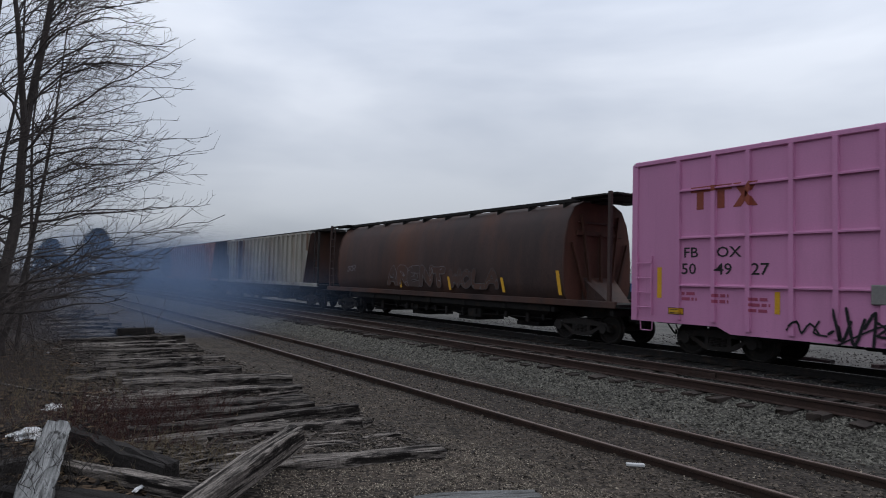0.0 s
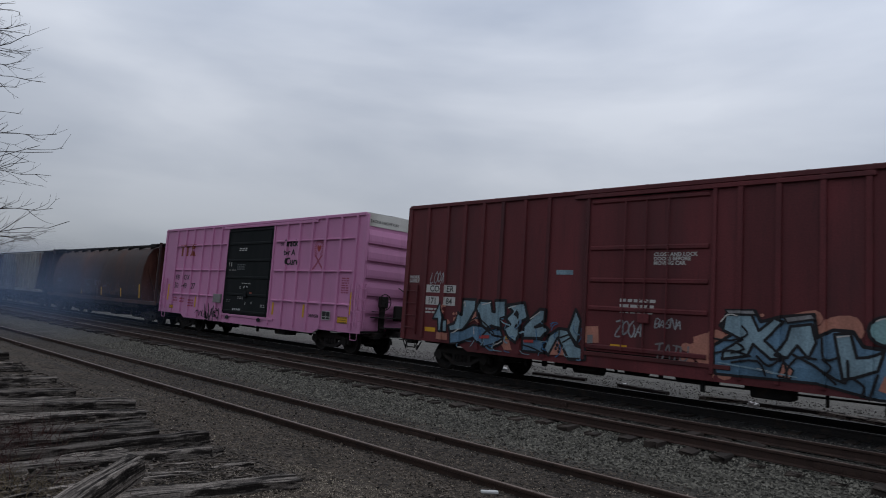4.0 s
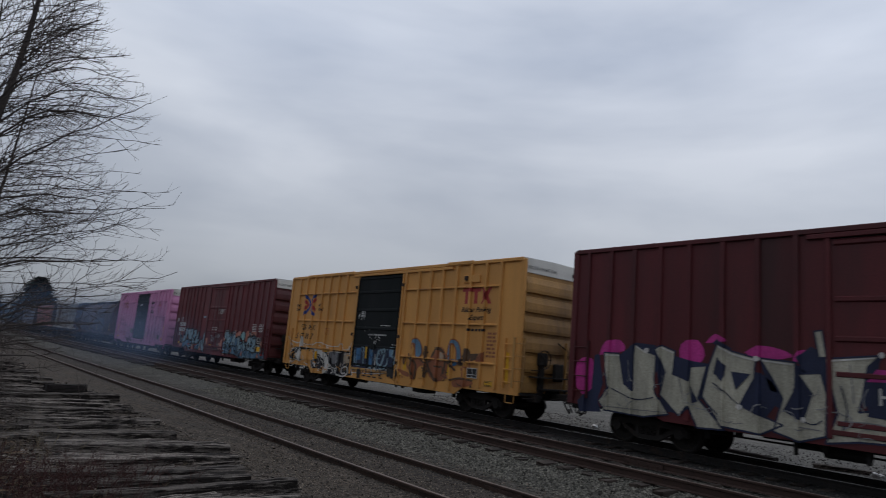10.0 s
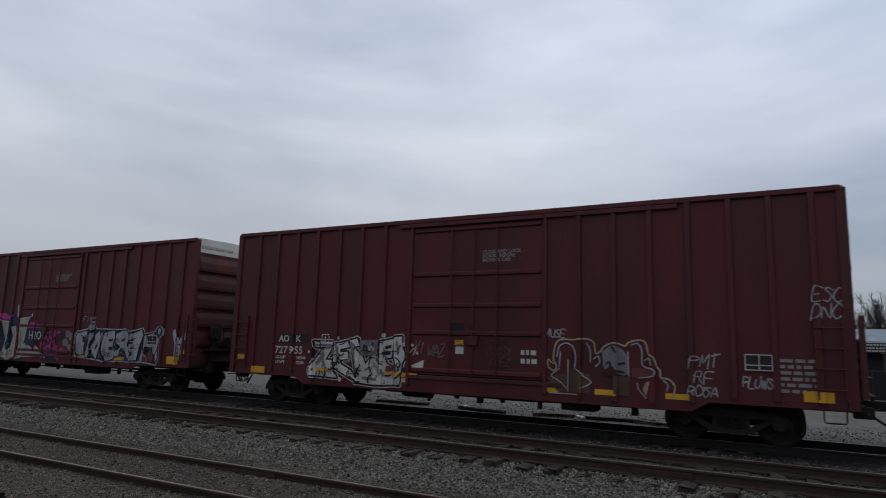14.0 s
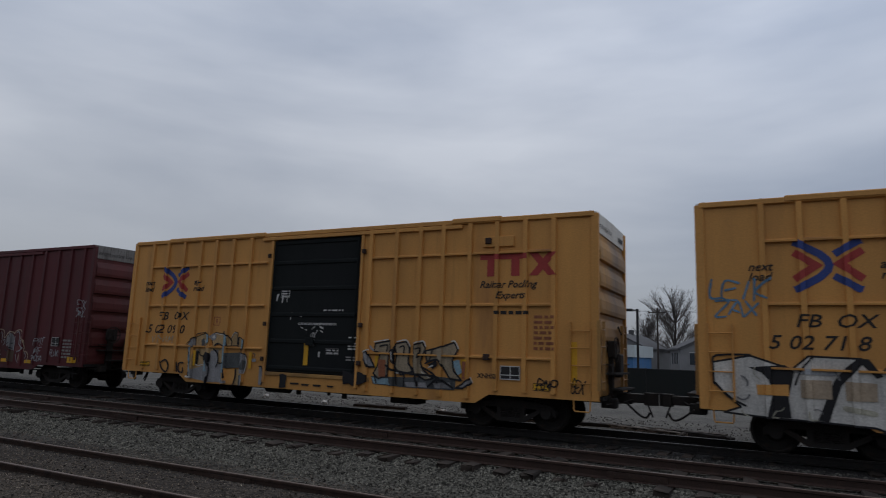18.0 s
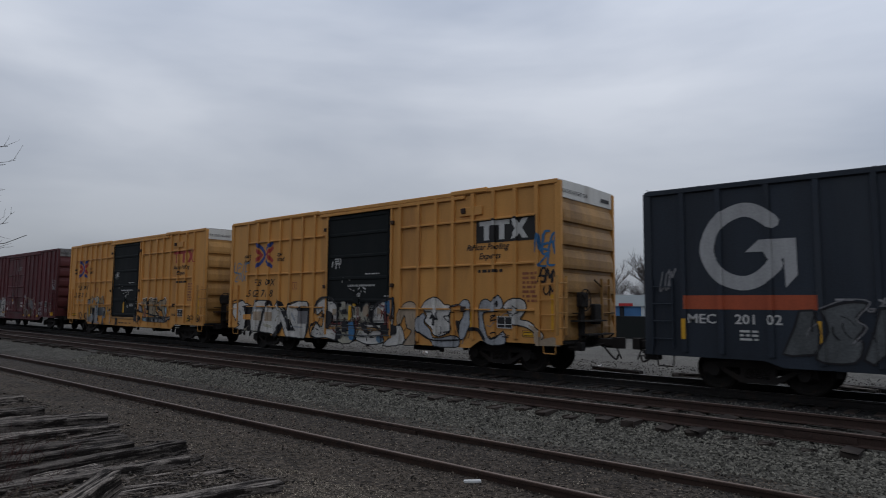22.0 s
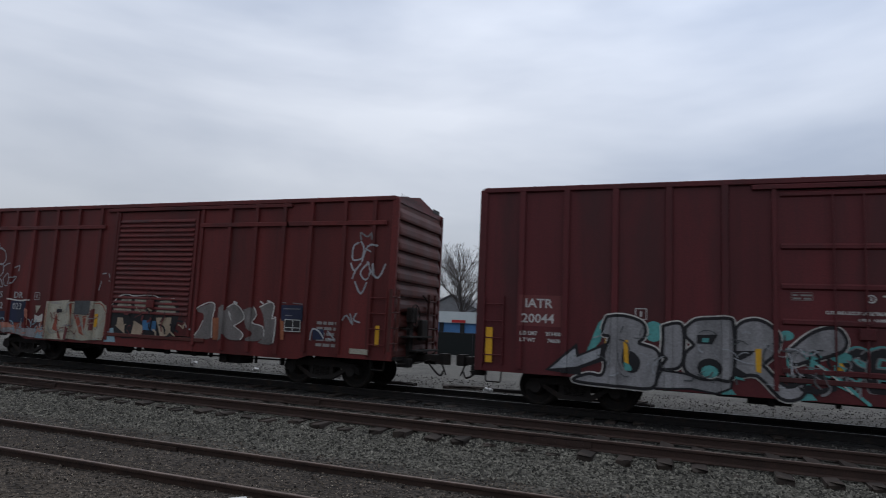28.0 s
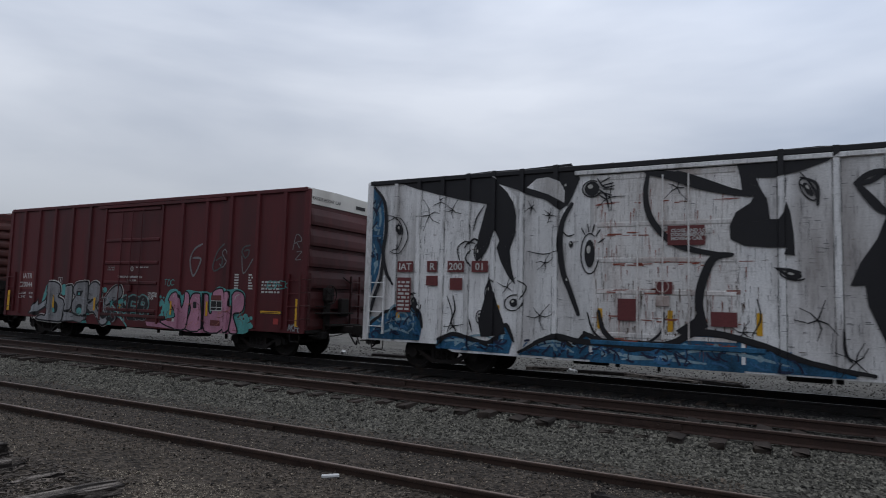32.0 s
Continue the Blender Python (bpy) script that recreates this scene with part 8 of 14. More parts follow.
run(side, top, [(4.19, 1.75), (4.32, 1.8), (4.49, 1.74)], 0.02, G_BLACK, 7)
run(side, top, [(4.67, 1.04), (4.68, 0.79)], 0.014, G_BLACK, 7)
run(side, top, [(5.11, 1.06), (5.12, 0.84), (5.04, 0.61)], 0.026, G_BLACK, 7)
run(side, top, [(6.02, 1.18), (6.12, 1.17), (6.18, 0.94), (6.15, 0.67)], 0.02, G_BLACK, 7)
run(side, top, [(2.95, 1.7), (3.03, 1.81), (3.34, 1.98), (3.41, 2.07), (3.75, 2.12)], 0.014, G_BLACK, 7)
run(side, top, [(4.67, 2.05), (4.77, 1.98), (4.88, 1.87), (4.86, 1.75)], 0.018, G_BLACK, 7)
run(side, top, [(4.52, 2.16), (4.67, 2.05)], 0.018, G_BLACK, 7)
run(side, top, [(3.07, 1.51), (3.15, 1.34), (3.18, 1.15), (3.11, 1.08)], 0.016, G_BLACK, 7)
run(side, top, [(3.16, 0.92), (3.22, 0.79)], 0.016, G_BLACK, 7)
run(side, top, [(3.11, 1.6), (3.14, 1.39), (3.2, 1.13)], 0.01, G_WHITE, 7)
run(side, top, [(4.18, 2.1), (4.48, 2.06)], 0.01, G_WHITE, 7)
run(side, top, [(4.85, 1.99), (4.95, 2.13), (5.05, 2.11)], 0.01, G_WHITE, 7)
run(side, top, [(5.48, 1.43), (5.52, 1.27), (5.48, 1.07), (5.43, 0.96)], 0.012, G_WHITE, 7)
run(side, top, [(5.4, 0.9), (5.4, 0.63)], 0.01, G_WHITE, 7)
run(side, top, [(3.75, 1.89), (3.85, 1.73), (3.8, 1.66)], 0.012, G_WHITE, 7)
run(side, top, [(5.77, 1.54), (5.83, 1.51), (5.79, 1.45)], 0.014, G_DULL, 7)
run(side, top, [(5.76, 1.35), (5.84, 1.35)], 0.05, G_PALE, 7)
run(side, top, [(3.05, 0.76), (3.28, 0.76)], 0.03, G_WHITE, 7)
run(side, top, [(4.63, 0.67), (4.72, 0.68)], 0.04, G_PALE, 7)
run(side, top, [(5.34, 1.55), (5.46, 1.5), (5.5, 1.43)], 0.016, G_BLACK, 7)
run(side, top, [(1.84, 1.17), (1.93, 0.98), (2.15, 0.86), (2.24, 1.05), (2.1, 1.23), (1.92, 1.17)], 0.03, G_BLACK, 6)
run(side, top, [(2.59, 1.17), (2.65, 0.9)], 0.03, G_BLACK, 6)
run(side, top, [(2.89, 1.17), (2.71, 1.14), (2.72, 0.91), (2.9, 0.88), (2.88, 1.01)], 0.026, G_BLACK, 6)
top = piece(side, root, 10.0, 0.8, "silver sprayed wild lettering with black edges and a blue haze")
field(side, top, [(9.86, 1.1), (10.94, 1.11), (11.86, 1.18), (12.33, 1.13), (12.31, 0.87), (10.96, 0.86), (9.93, 0.9)], G_DULL, 1, False)
field(side, top, [(9.89, 1.06), (10.38, 1.06), (10.51, 0.9), (9.96, 0.91)], G_BLUE, 2, False)
field(side, top, [(10.89, 0.99), (11.49, 1.01), (11.55, 0.89), (10.95, 0.88)], G_PALE, 2, False)
field(side, top, [(11.71, 1.01), (12.17, 1.05), (12.23, 0.9), (11.76, 0.89)], G_PALE, 2, False)
field(side, top, [(9.96, 1.94), (10.42, 2.02), (10.45, 1.83), (10.38, 1.68), (10.36, 1.13), (10.1, 1.04), (9.94, 1.16), (10.07, 1.4), (10.12, 1.7), (9.94, 1.74)], G_DRAB, 3, False, G_BLACK, 0.022)
field(side, top, [(10.59, 1.95), (10.9, 2.01), (11.01, 1.84), (10.98, 1.51), (11.11, 1.26), (10.77, 1.17), (10.59, 1.35), (10.63, 1.69), (10.57, 1.83)], G_DRAB, 4, False, G_BLACK, 0.022)
field(side, top, [(11.12, 1.92), (11.37, 2.0), (11.46, 1.86), (11.33, 1.52), (11.41, 1.32), (11.71, 1.12), (11.49, 1.07), (11.19, 1.21), (11.12, 1.52)], G_DRAB, 3, False, G_BLACK, 0.022)
field(side, top, [(11.46, 1.79), (11.88, 1.89), (12.27, 2.02), (12.37, 1.84), (12.23, 1.6), (12.27, 1.33), (12.49, 1.11), (12.17, 1.14), (11.98, 1.41), (11.84, 1.59), (11.52, 1.53)], G_DRAB, 4, False, G_BLACK, 0.022)
field(side, top, [(12.33, 0.92), (12.73, 1.17), (12.76, 1.06), (12.55, 0.93)], G_PALE, 3, False, G_BLACK, 0.022)
field(side, top, [(9.6, 1.68), (9.71, 1.73), (9.88, 1.47), (9.97, 1.33), (9.76, 1.33), (9.66, 1.51)], G_PALE, 4, False, G_BLACK, 0.022)
field(side, top, [(10.07, 1.53), (10.3, 1.53), (10.31, 1.1), (10.11, 1.09)], G_ORANGE, 6, False)
field(side, top, [(12.49, 1.57), (12.63, 1.57), (12.61, 1.14), (12.5, 1.16)], G_ORANGE, 6, False)
field(side, top, [(12.23, 1.56), (12.41, 1.61), (12.5, 1.3), (12.37, 1.22)], G_BLUE, 5, False)
field(side, top, [(10.47, 1.8), (10.57, 1.83), (10.57, 1.42), (10.47, 1.49)], G_BLACK, 5, False)
field(side, top, [(11.55, 1.46), (11.76, 1.56), (11.87, 1.48), (11.69, 1.35)], G_BLACK, 6, False)
run(side, top, [(10.31, 1.39), (10.54, 1.28), (11.05, 1.21), (11.59, 1.19), (11.91, 1.14)], 0.028, G_BLACK, 7)
run(side, top, [(11.37, 1.39), (11.7, 1.24), (11.86, 1.03)], 0.026, G_BLACK, 7)
run(side, top, [(11.47, 1.48), (11.74, 1.59), (11.91, 1.55)], 0.02, G_BLACK, 7)
run(side, top, [(10.98, 1.46), (11.18, 1.28)], 0.022, G_BLACK, 7)
run(side, top, [(11.67, 1.82), (11.58, 1.53)], 0.02, G_BLACK, 7)
run(side, top, [(11.58, 0.92), (11.86, 1.11), (12.26, 0.92)], 0.026, G_BLACK, 7)
run(side, top, [(10.59, 1.35), (10.65, 0.93)], 0.022, G_BLACK, 7)
run(side, top, [(10.88, 1.2), (10.87, 0.89)], 0.02, G_BLACK, 7)
run(side, top, [(11.21, 1.22), (11.28, 0.92)], 0.02, G_BLACK, 7)
run(side, top, [(9.97, 1.16), (10.04, 0.94)], 0.02, G_BLACK, 7)
run(side, top, [(10.11, 1.87), (10.34, 1.91), (10.32, 1.75)], 0.018, G_BLACK, 7)
run(side, top, [(10.71, 1.86), (10.85, 1.89), (10.83, 1.65)], 0.018, G_BLACK, 7)
run(side, top, [(11.21, 1.83), (11.32, 1.85), (11.26, 1.62)], 0.018, G_BLACK, 7)
run(side, top, [(9.93, 1.98), (10.36, 2.05)], 0.016, G_WHITE, 7)
run(side, top, [(10.63, 2.0), (10.9, 2.05), (11.03, 1.89)], 0.016, G_WHITE, 7)
run(side, top, [(11.13, 1.96), (11.39, 2.04), (11.48, 1.9)], 0.016, G_WHITE, 7)
run(side, top, [(12.19, 2.04), (12.29, 2.05), (12.4, 1.87)], 0.016, G_WHITE, 7)
run(side, top, [(9.58, 1.71), (9.76, 1.77)], 0.018, G_WHITE, 7)
run(side, top, [(10.63, 1.21), (10.71, 1.21)], 0.016, G_WHITE, 7)
run(side, top, [(11.58, 1.39), (11.69, 1.44)], 0.016, G_WHITE, 7)
run(side, top, [(12.73, 1.2), (12.79, 1.08)], 0.014, G_WHITE, 7)
run(side, top, [(10.49, 1.73), (10.53, 1.54)], 0.012, G_WHITE, 7)
run(side, top, [(11.37, 1.27), (11.59, 1.14)], 0.012, G_WHITE, 7)
run(side, top, [(9.81, 1.86), (9.91, 1.76)], 0.03, G_PALE, 7)
scrawl(side, root, "VINIM", 1.3, 1.78, 1.0, 0.2, G_CREAM, 54, 0.012)
lettering(side, "XNH50", 12.9, 1.2, 0.11, T_BLACK, root)
scrawl(side, root, "RMP", 14.4, 1.0, 0.5, 0.22, G_BLACK, 55, 0.018)
scrawl(side, root, "GEX", 15.2, 0.98, 0.3, 0.28, G_BLACK, 56, 0.015)
root, side = yellow_car(-99.79, 15.42, (6.0, 9.2), "5 02 71 8", "yellow_boxcar", "ochre yellow boxcar with a black door and broad white lettering", False, 0.15, 12.27)
top = piece(side, root, 0.2, 0.8, "broad white sprayed lettering with black wedges")
field(side, top, [(0.03, 1.77), (0.72, 1.92), (1.44, 1.68), (1.72, 1.94), (2.12, 1.93), (2.59, 1.92), (2.83, 1.62), (3.15, 1.95), (3.33, 1.86), (3.77, 1.47), (3.89, 1.77), (4.44, 1.91), (4.92, 1.89), (5.06, 1.7), (5.05, 0.96), (4.81, 0.56), (3.88, 0.59), (3.68, 0.61), (3.4, 1.13), (3.04, 0.58), (2.74, 0.68), (1.89, 0.72), (0.99, 0.74), (0.21, 0.79), (0.52, 0.91), (0.04, 1.36)], G_WHITE, 2, False, G_BLACK, 0.019)
field(side, top, [(0.68, 1.69), (1.32, 1.76), (1.48, 1.64), (1.36, 1.13), (1.39, 0.76), (0.98, 0.75), (1.09, 1.19), (1.03, 1.46), (0.9, 1.6)], G_BLACK, 4, False)
field(side, top, [(2.51, 1.92), (2.7, 1.92), (2.9, 1.61), (2.8, 1.57), (2.59, 1.81), (2.24, 1.41), (2.13, 1.09), (2.01, 0.73), (1.83, 0.75), (1.99, 1.15), (2.13, 1.5), (2.32, 1.74)], G_BLACK, 4, False)
field(side, top, [(3.11, 1.92), (3.44, 1.85), (3.75, 1.47), (4.24, 0.83), (3.91, 0.81), (3.26, 1.66)], G_BLACK, 4, False)
field(side, top, [(3.37, 1.13), (3.48, 0.96), (3.18, 0.57), (2.8, 0.58), (3.07, 0.82)], G_BLACK, 4, False)
field(side, top, [(4.27, 1.65), (4.76, 1.74), (5.06, 1.7), (5.01, 1.54), (4.42, 1.54)], G_BLACK, 4, False)
field(side, top, [(4.96, 1.89), (5.06, 1.81), (5.05, 1.02), (4.87, 0.67), (4.91, 1.01), (5, 1.47)], G_BLACK, 4, False)
field(side, top, [(4.41, 1.54), (5, 1.55), (4.98, 1.1), (4.41, 1.09)], G_GREY, 6, False)
run(side, top, [(0.07, 1.36), (0.3, 1.1), (0.61, 0.94)], 0.02, G_BLACK, 5)
run(side, top, [(3.82, 1.44), (3.88, 1.8), (4.37, 1.9)], 0.02, G_BLACK, 5)
run(side, top, [(3.82, 1.44), (3.99, 1.1), (4.26, 0.83)], 0.02, G_BLACK, 5)
run(side, top, [(1.8, 1.93), (1.6, 1.69), (1.48, 1.39)], 0.016, G_BLACK, 5)
run(side, top, [(0.03, 1.77), (0.1, 1.91), (0.72, 1.94)], 0.02, G_BLACK, 5)
run(side, top, [(4.02, 0.98), (4.69, 0.96)], 0.03, G_SILVER, 5)
run(side, top, [(1.56, 1.65), (2.12, 1.63)], 0.05, G_SILVER, 5)
run(side, top, [(4.03, 1.45), (4.23, 1.22)], 0.05, G_SILVER, 5)
run(side, top, [(2.28, 1), (2.74, 0.93)], 0.05, G_CREAM, 5)
field(side, top, [(0.81, 1.36), (1.37, 1.39), (1.37, 1.17), (0.82, 1.17)], YELLOW, 6, False)
field(side, top, [(1.57, 1.49), (2.09, 1.5), (2.08, 1.15), (1.57, 1.15)], G_TAN, 6, False)
field(side, top, [(2.3, 1.49), (2.8, 1.48), (2.79, 1.15), (2.3, 1.14)], G_TAN, 6, False)
flicks(side, top, 0.3, 4.9, 0.75, 1.7, 22, (G_GREY, G_CREAM), 236, 0.012)

top = piece(side, root, 5.4, 0.8, "white and cream sprayed lettering with blue shading over the door")
field(side, top, [(5.31, 0.78), (5.47, 1.15), (5.81, 1.01), (5.83, 1.58), (5.54, 1.42), (5.46, 1.76), (5.82, 2.03), (6.35, 2.01), (6.66, 1.66), (6.69, 1.12), (6.63, 0.61), (6.06, 0.64), (5.42, 0.62)], G_WHITE, 2, True, G_BLACK, 0.019)
field(side, top, [(6.11, 1.59), (6.4, 1.47), (6.38, 1.17), (6.1, 1.17)], G_BLACK, 4, True)
field(side, top, [(6.7, 1.7), (7.34, 1.81), (7.58, 1.15), (7.54, 0.61), (6.67, 0.55)], G_CREAM, 3, True, G_BLACK, 0.019)
field(side, top, [(7.05, 1.37), (7.25, 0.91), (6.9, 0.89)], G_BLACK, 4, False)
field(side, top, ellipse((7.45, 0.86), 0.15, 0.26, 12), G_MIDBLUE, 4)
field(side, top, [(7.43, 2.03), (7.62, 2.03), (7.62, 1.84), (7.43, 1.84)], G_WHITE, 4, False)
field(side, top, [(7.5, 1.72), (7.77, 1.73), (7.85, 1.56), (8.03, 1.85), (8.24, 1.82), (8.29, 1.51), (8.3, 1.18), (7.83, 1.16), (7.59, 0.7), (7.52, 1.15)], G_CREAM, 4, True, G_BLACK, 0.019)
field(side, top, [(7.59, 0.64), (7.83, 1.18), (8.54, 1.14), (8.89, 0.77), (8.83, 0.58), (8.14, 0.51)], G_WHITE, 3, True, G_BLACK, 0.019)
field(side, top, [(8.43, 1.63), (8.84, 1.91), (9.32, 2.02), (9.3, 1.11), (8.89, 0.91), (8.41, 1.13)], G_WHITE, 2, True, G_BLACK, 0.022)
field(side, top, [(9.2, 1.97), (9.34, 2.01), (9.31, 1.54), (9.21, 1.21)], G_MIDBLUE, 4, False)
field(side, top, ellipse((8.73, 0.71), 0.16, 0.13, 12), G_SKY, 4)
field(side, top, [(8.94, 1.91), (9.07, 1.91), (9.04, 1.64), (8.95, 1.53)], G_MIDBLUE, 4, False)
field(side, top, [(7.83, 1.16), (8.27, 1.01), (8.31, 0.88), (8.05, 0.95)], G_BLACK, 5, False)
field(side, top, [(8.87, 1.53), (9.17, 1.48), (9.21, 1.29), (8.91, 1.26)], G_BLACK, 5, False)
run(side, top, [(6.42, 1.11), (7.02, 1.18)], 0.035, T_MAROON, 5)
run(side, top, [(9, 1.58), (8.95, 0.99)], 0.03, T_MAROON, 5)
run(side, top, [(8.91, 1.15), (9.21, 1.13)], 0.04, T_MAROON, 5)
run(side, top, [(7.69, 1.67), (7.68, 1.04)], 0.03, T_MAROON, 5)
run(side, top, [(6.13, 1), (8.49, 1.19)], 0.018, G_BLACK, 6)
run(side, top, [(6.27, 1.22), (9.21, 1.29)], 0.014, G_BLACK, 6)
run(side, top, [(6.72, 1.6), (7.3, 1.49)], 0.03, G_GREY, 6)
run(side, top, [(8.01, 1.51), (8.2, 1.43)], 0.05, G_ORANGE, 5)
run(side, top, [(8.72, 1.63), (8.85, 1.53)], 0.05, G_ORANGE, 5)
field(side, top, [(7.27, 1.72), (7.38, 1.74), (7.37, 1.36), (7.26, 1.36)], T_YELLOW, 6, False)
field(side, top, [(9.3, 1.06), (9.65, 1.17), (9.82, 0.83), (9.76, 0.59), (8.88, 0.5), (9.19, 0.79)], G_WHITE, 2, True, G_BLACK, 0.015)
flicks(side, top, 5.5, 9.0, 0.75, 1.85, 60, (G_BLACK, G_GREY, T_MAROON, G_CREAM), 234, 0.016)
top = piece(side, root, 9.6, 0.8, "white and silver rounded sprayed lettering with dark outline")
field(side, top, [(9.53, 1.42), (9.73, 1.79), (10.05, 1.9), (10.29, 1.79), (10.31, 1.3), (10.26, 0.97), (10.35, 0.7), (10.23, 0.58), (9.74, 0.58), (9.99, 0.82), (10.12, 1.02), (9.91, 1.12), (9.82, 1.48), (9.62, 1.15)], G_TAN, 2, True, G_BLACK, 0.014)
field(side, top, [(10.35, 1.36), (10.59, 1.56), (10.71, 1.46), (10.64, 1.28), (10.89, 1.07), (11, 0.87), (11.3, 0.84), (11.74, 0.93), (12, 0.86), (11.99, 0.63), (11.62, 0.59), (11.13, 0.59), (10.8, 0.83), (10.36, 1.03)], G_SILVER, 3, True, G_BLACK, 0.015)
field(side, top, [(10.52, 1.71), (10.71, 1.93), (11.06, 2.04), (11.28, 1.96), (11.45, 1.82), (11.66, 1.8), (11.76, 1.62), (11.63, 1.33), (11.75, 1.09), (11.58, 1), (11.25, 0.88), (11.09, 0.95), (10.92, 1.14), (10.68, 1.31), (10.76, 1.48), (10.65, 1.64)], G_WHITE, 4, True, G_BLACK, 0.016)
field(side, top, [(11.63, 1.72), (11.93, 1.83), (12.15, 1.71), (12.17, 1.52), (12.04, 1.33), (11.9, 1.34), (11.98, 1.04), (12.05, 0.84), (12.2, 0.87), (12.32, 1.1), (12.42, 1.3), (12.46, 1.65), (12.35, 1.93), (12.15, 1.95), (11.98, 1.81)], G_SILVER, 5, True, G_BLACK, 0.015)
field(side, top, [(11.88, 1.37), (11.99, 1.33), (12.13, 1.45), (12.04, 1.24), (12.01, 0.94), (11.95, 1.04)], G_BLACK, 6, False)
field(side, top, [(12.7, 1.66), (12.78, 1.9), (12.97, 1.98), (13.18, 1.9), (13.35, 2.09), (13.51, 1.95), (13.52, 1.76), (13.33, 1.64), (12.89, 1.6), (12.89, 1.34), (13.02, 0.94), (13.2, 0.88), (13.34, 0.95), (13.53, 1.1), (13.62, 0.97), (13.57, 0.76), (13.01, 0.74), (12.77, 1.02), (12.72, 1.36)], G_SILVER, 3, True, G_BLACK, 0.015)
field(side, top, ellipse((13.33, 1.85), 0.05, 0.09, 12), G_BLACK, 5)
field(side, top, [(13.53, 1.75), (13.7, 1.95), (14.04, 2), (14.26, 1.9), (14.28, 1.67), (14.1, 1.45), (14.36, 1.4), (14.63, 1.23), (14.81, 1.06), (14.76, 0.94), (14.57, 1.07), (14.3, 1.23), (13.8, 1.34), (13.72, 1.62)], G_WHITE, 4, True, G_BLACK, 0.015)
field(side, top, [(14.35, 1.31), (14.62, 1.24), (14.8, 0.95), (15.25, 1.05), (15.3, 0.79), (14.63, 0.77), (14.49, 1.1)], G_TAN, 5, False)
field(side, top, [(10.99, 1.62), (11.22, 1.37), (11.13, 1.36), (11.13, 1.2), (10.97, 1.2), (10.98, 1.41), (10.86, 1.38)], G_BLACK, 6, False)
run(side, top, [(13.7, 1.74), (13.88, 1.74), (13.89, 1.81), (14.05, 1.66), (13.87, 1.52), (13.88, 1.59), (13.7, 1.6), (13.7, 1.74)], 0.012, G_BLACK, 7)
run(side, top, [(11.4, 1.68), (11.66, 1.68), (11.67, 1.51), (11.43, 1.47), (11.59, 1.33), (11.72, 1.28), (11.74, 1.08), (11.42, 1.01)], 0.016, G_BLACK, 6)
run(side, top, [(10.36, 1.03), (10.74, 0.83), (11.14, 0.77), (11.97, 0.81)], 0.022, G_BLACK, 6)
run(side, top, [(13.17, 1.04), (13.28, 1.07), (13.34, 0.98), (13.21, 0.9), (13.07, 0.96)], 0.016, G_BLACK, 6)
run(side, top, [(13.14, 1.49), (13.3, 1.54), (13.13, 1.37), (13.32, 1.42)], 0.016, G_BLACK, 6)
run(side, top, [(12.36, 1.13), (12.7, 1.12), (12.9, 0.86)], 0.05, G_BLACK, 5)
run(side, top, [(13.52, 0.96), (13.73, 0.96)], 0.016, G_BLACK, 5)
flicks(side, top, 9.7, 14.3, 0.72, 1.6, 24, (G_GREY, G_BLACK), 235, 0.009)
scrawl(side, root, "LEIK", 0.0, 3.05, 1.1, 0.42, G_SKY, 64, 0.024)
scrawl(side, root, "ZAX", 0.1, 2.72, 0.8, 0.26, G_SKY, 67, 0.022)
decal(side, "owner_patch", [rect(12.6, 14.62, 3.55, 4.22)], T_BLACK, root, 0.007)
owner_blocks(side, root, 12.72, 3.62, 1.0, T_WHITE, 0.013)
scrawl(side, root, "NER", 14.6, 3.2, 0.6, 0.5, G_MIDBLUE, 65, 0.035)
scrawl(side, root, "ZL", 14.7, 2.85, 0.5, 0.4, G_MIDBLUE, 68, 0.03)
scrawl(side, root, "BMX", 14.72, 2.45, 0.55, 0.3, G_BLACK, 66, 0.028)
scrawl(side, root, "UM", 14.8, 2.1, 0.4, 0.24, G_BLACK, 69, 0.022)
top = piece(side, root, 6.1, 0.9, "black strokes and grime over the white lettering")
field(side, top, [(6.07, 1.62), (6.39, 1.5), (6.4, 1.25), (6.21, 0.95), (6.04, 0.98)], G_BLACK, 14, False)
field(side, top, [(6.89, 1.11), (7.05, 1.39), (7.22, 1.09), (7.16, 0.88), (6.93, 0.87)], G_BLACK, 14, False)
field(side, top, [(7.83, 1.2), (8.1, 1.12), (8.29, 0.9), (8.27, 0.83), (8.05, 0.89), (7.92, 1.02)], G_BLACK, 14, False)
field(side, top, [(6.91, 1.89), (7.1, 1.89), (7.09, 1.68), (6.9, 1.68)], G_CREAM, 15, False)
field(side, top, [(7.26, 1.76), (7.37, 1.76), (7.35, 1.27), (7.24, 1.27)], T_YELLOW, 15, False)
field(side, top, [(6.9, 1.62), (7.15, 1.64), (7.17, 1.49), (6.92, 1.47)], G_BLACK, 14, False)
field(side, top, [(7.24, 1.18), (7.53, 1.24), (7.57, 0.87), (7.48, 0.6), (7.29, 0.64)], G_MIDBLUE, 13, False)
field(side, top, [(9.03, 1.89), (9.21, 1.94), (9.23, 1.5), (9.07, 1.56)], G_MIDBLUE, 13, False)
field(side, top, [(7.97, 1.72), (8.17, 1.79), (8.23, 1.54), (8.11, 1.42), (7.98, 1.43)], G_TAN, 13, False)
field(side, top, [(8.63, 1.73), (8.82, 1.64), (8.77, 1.49), (8.65, 1.51)], G_TAN, 13, False)
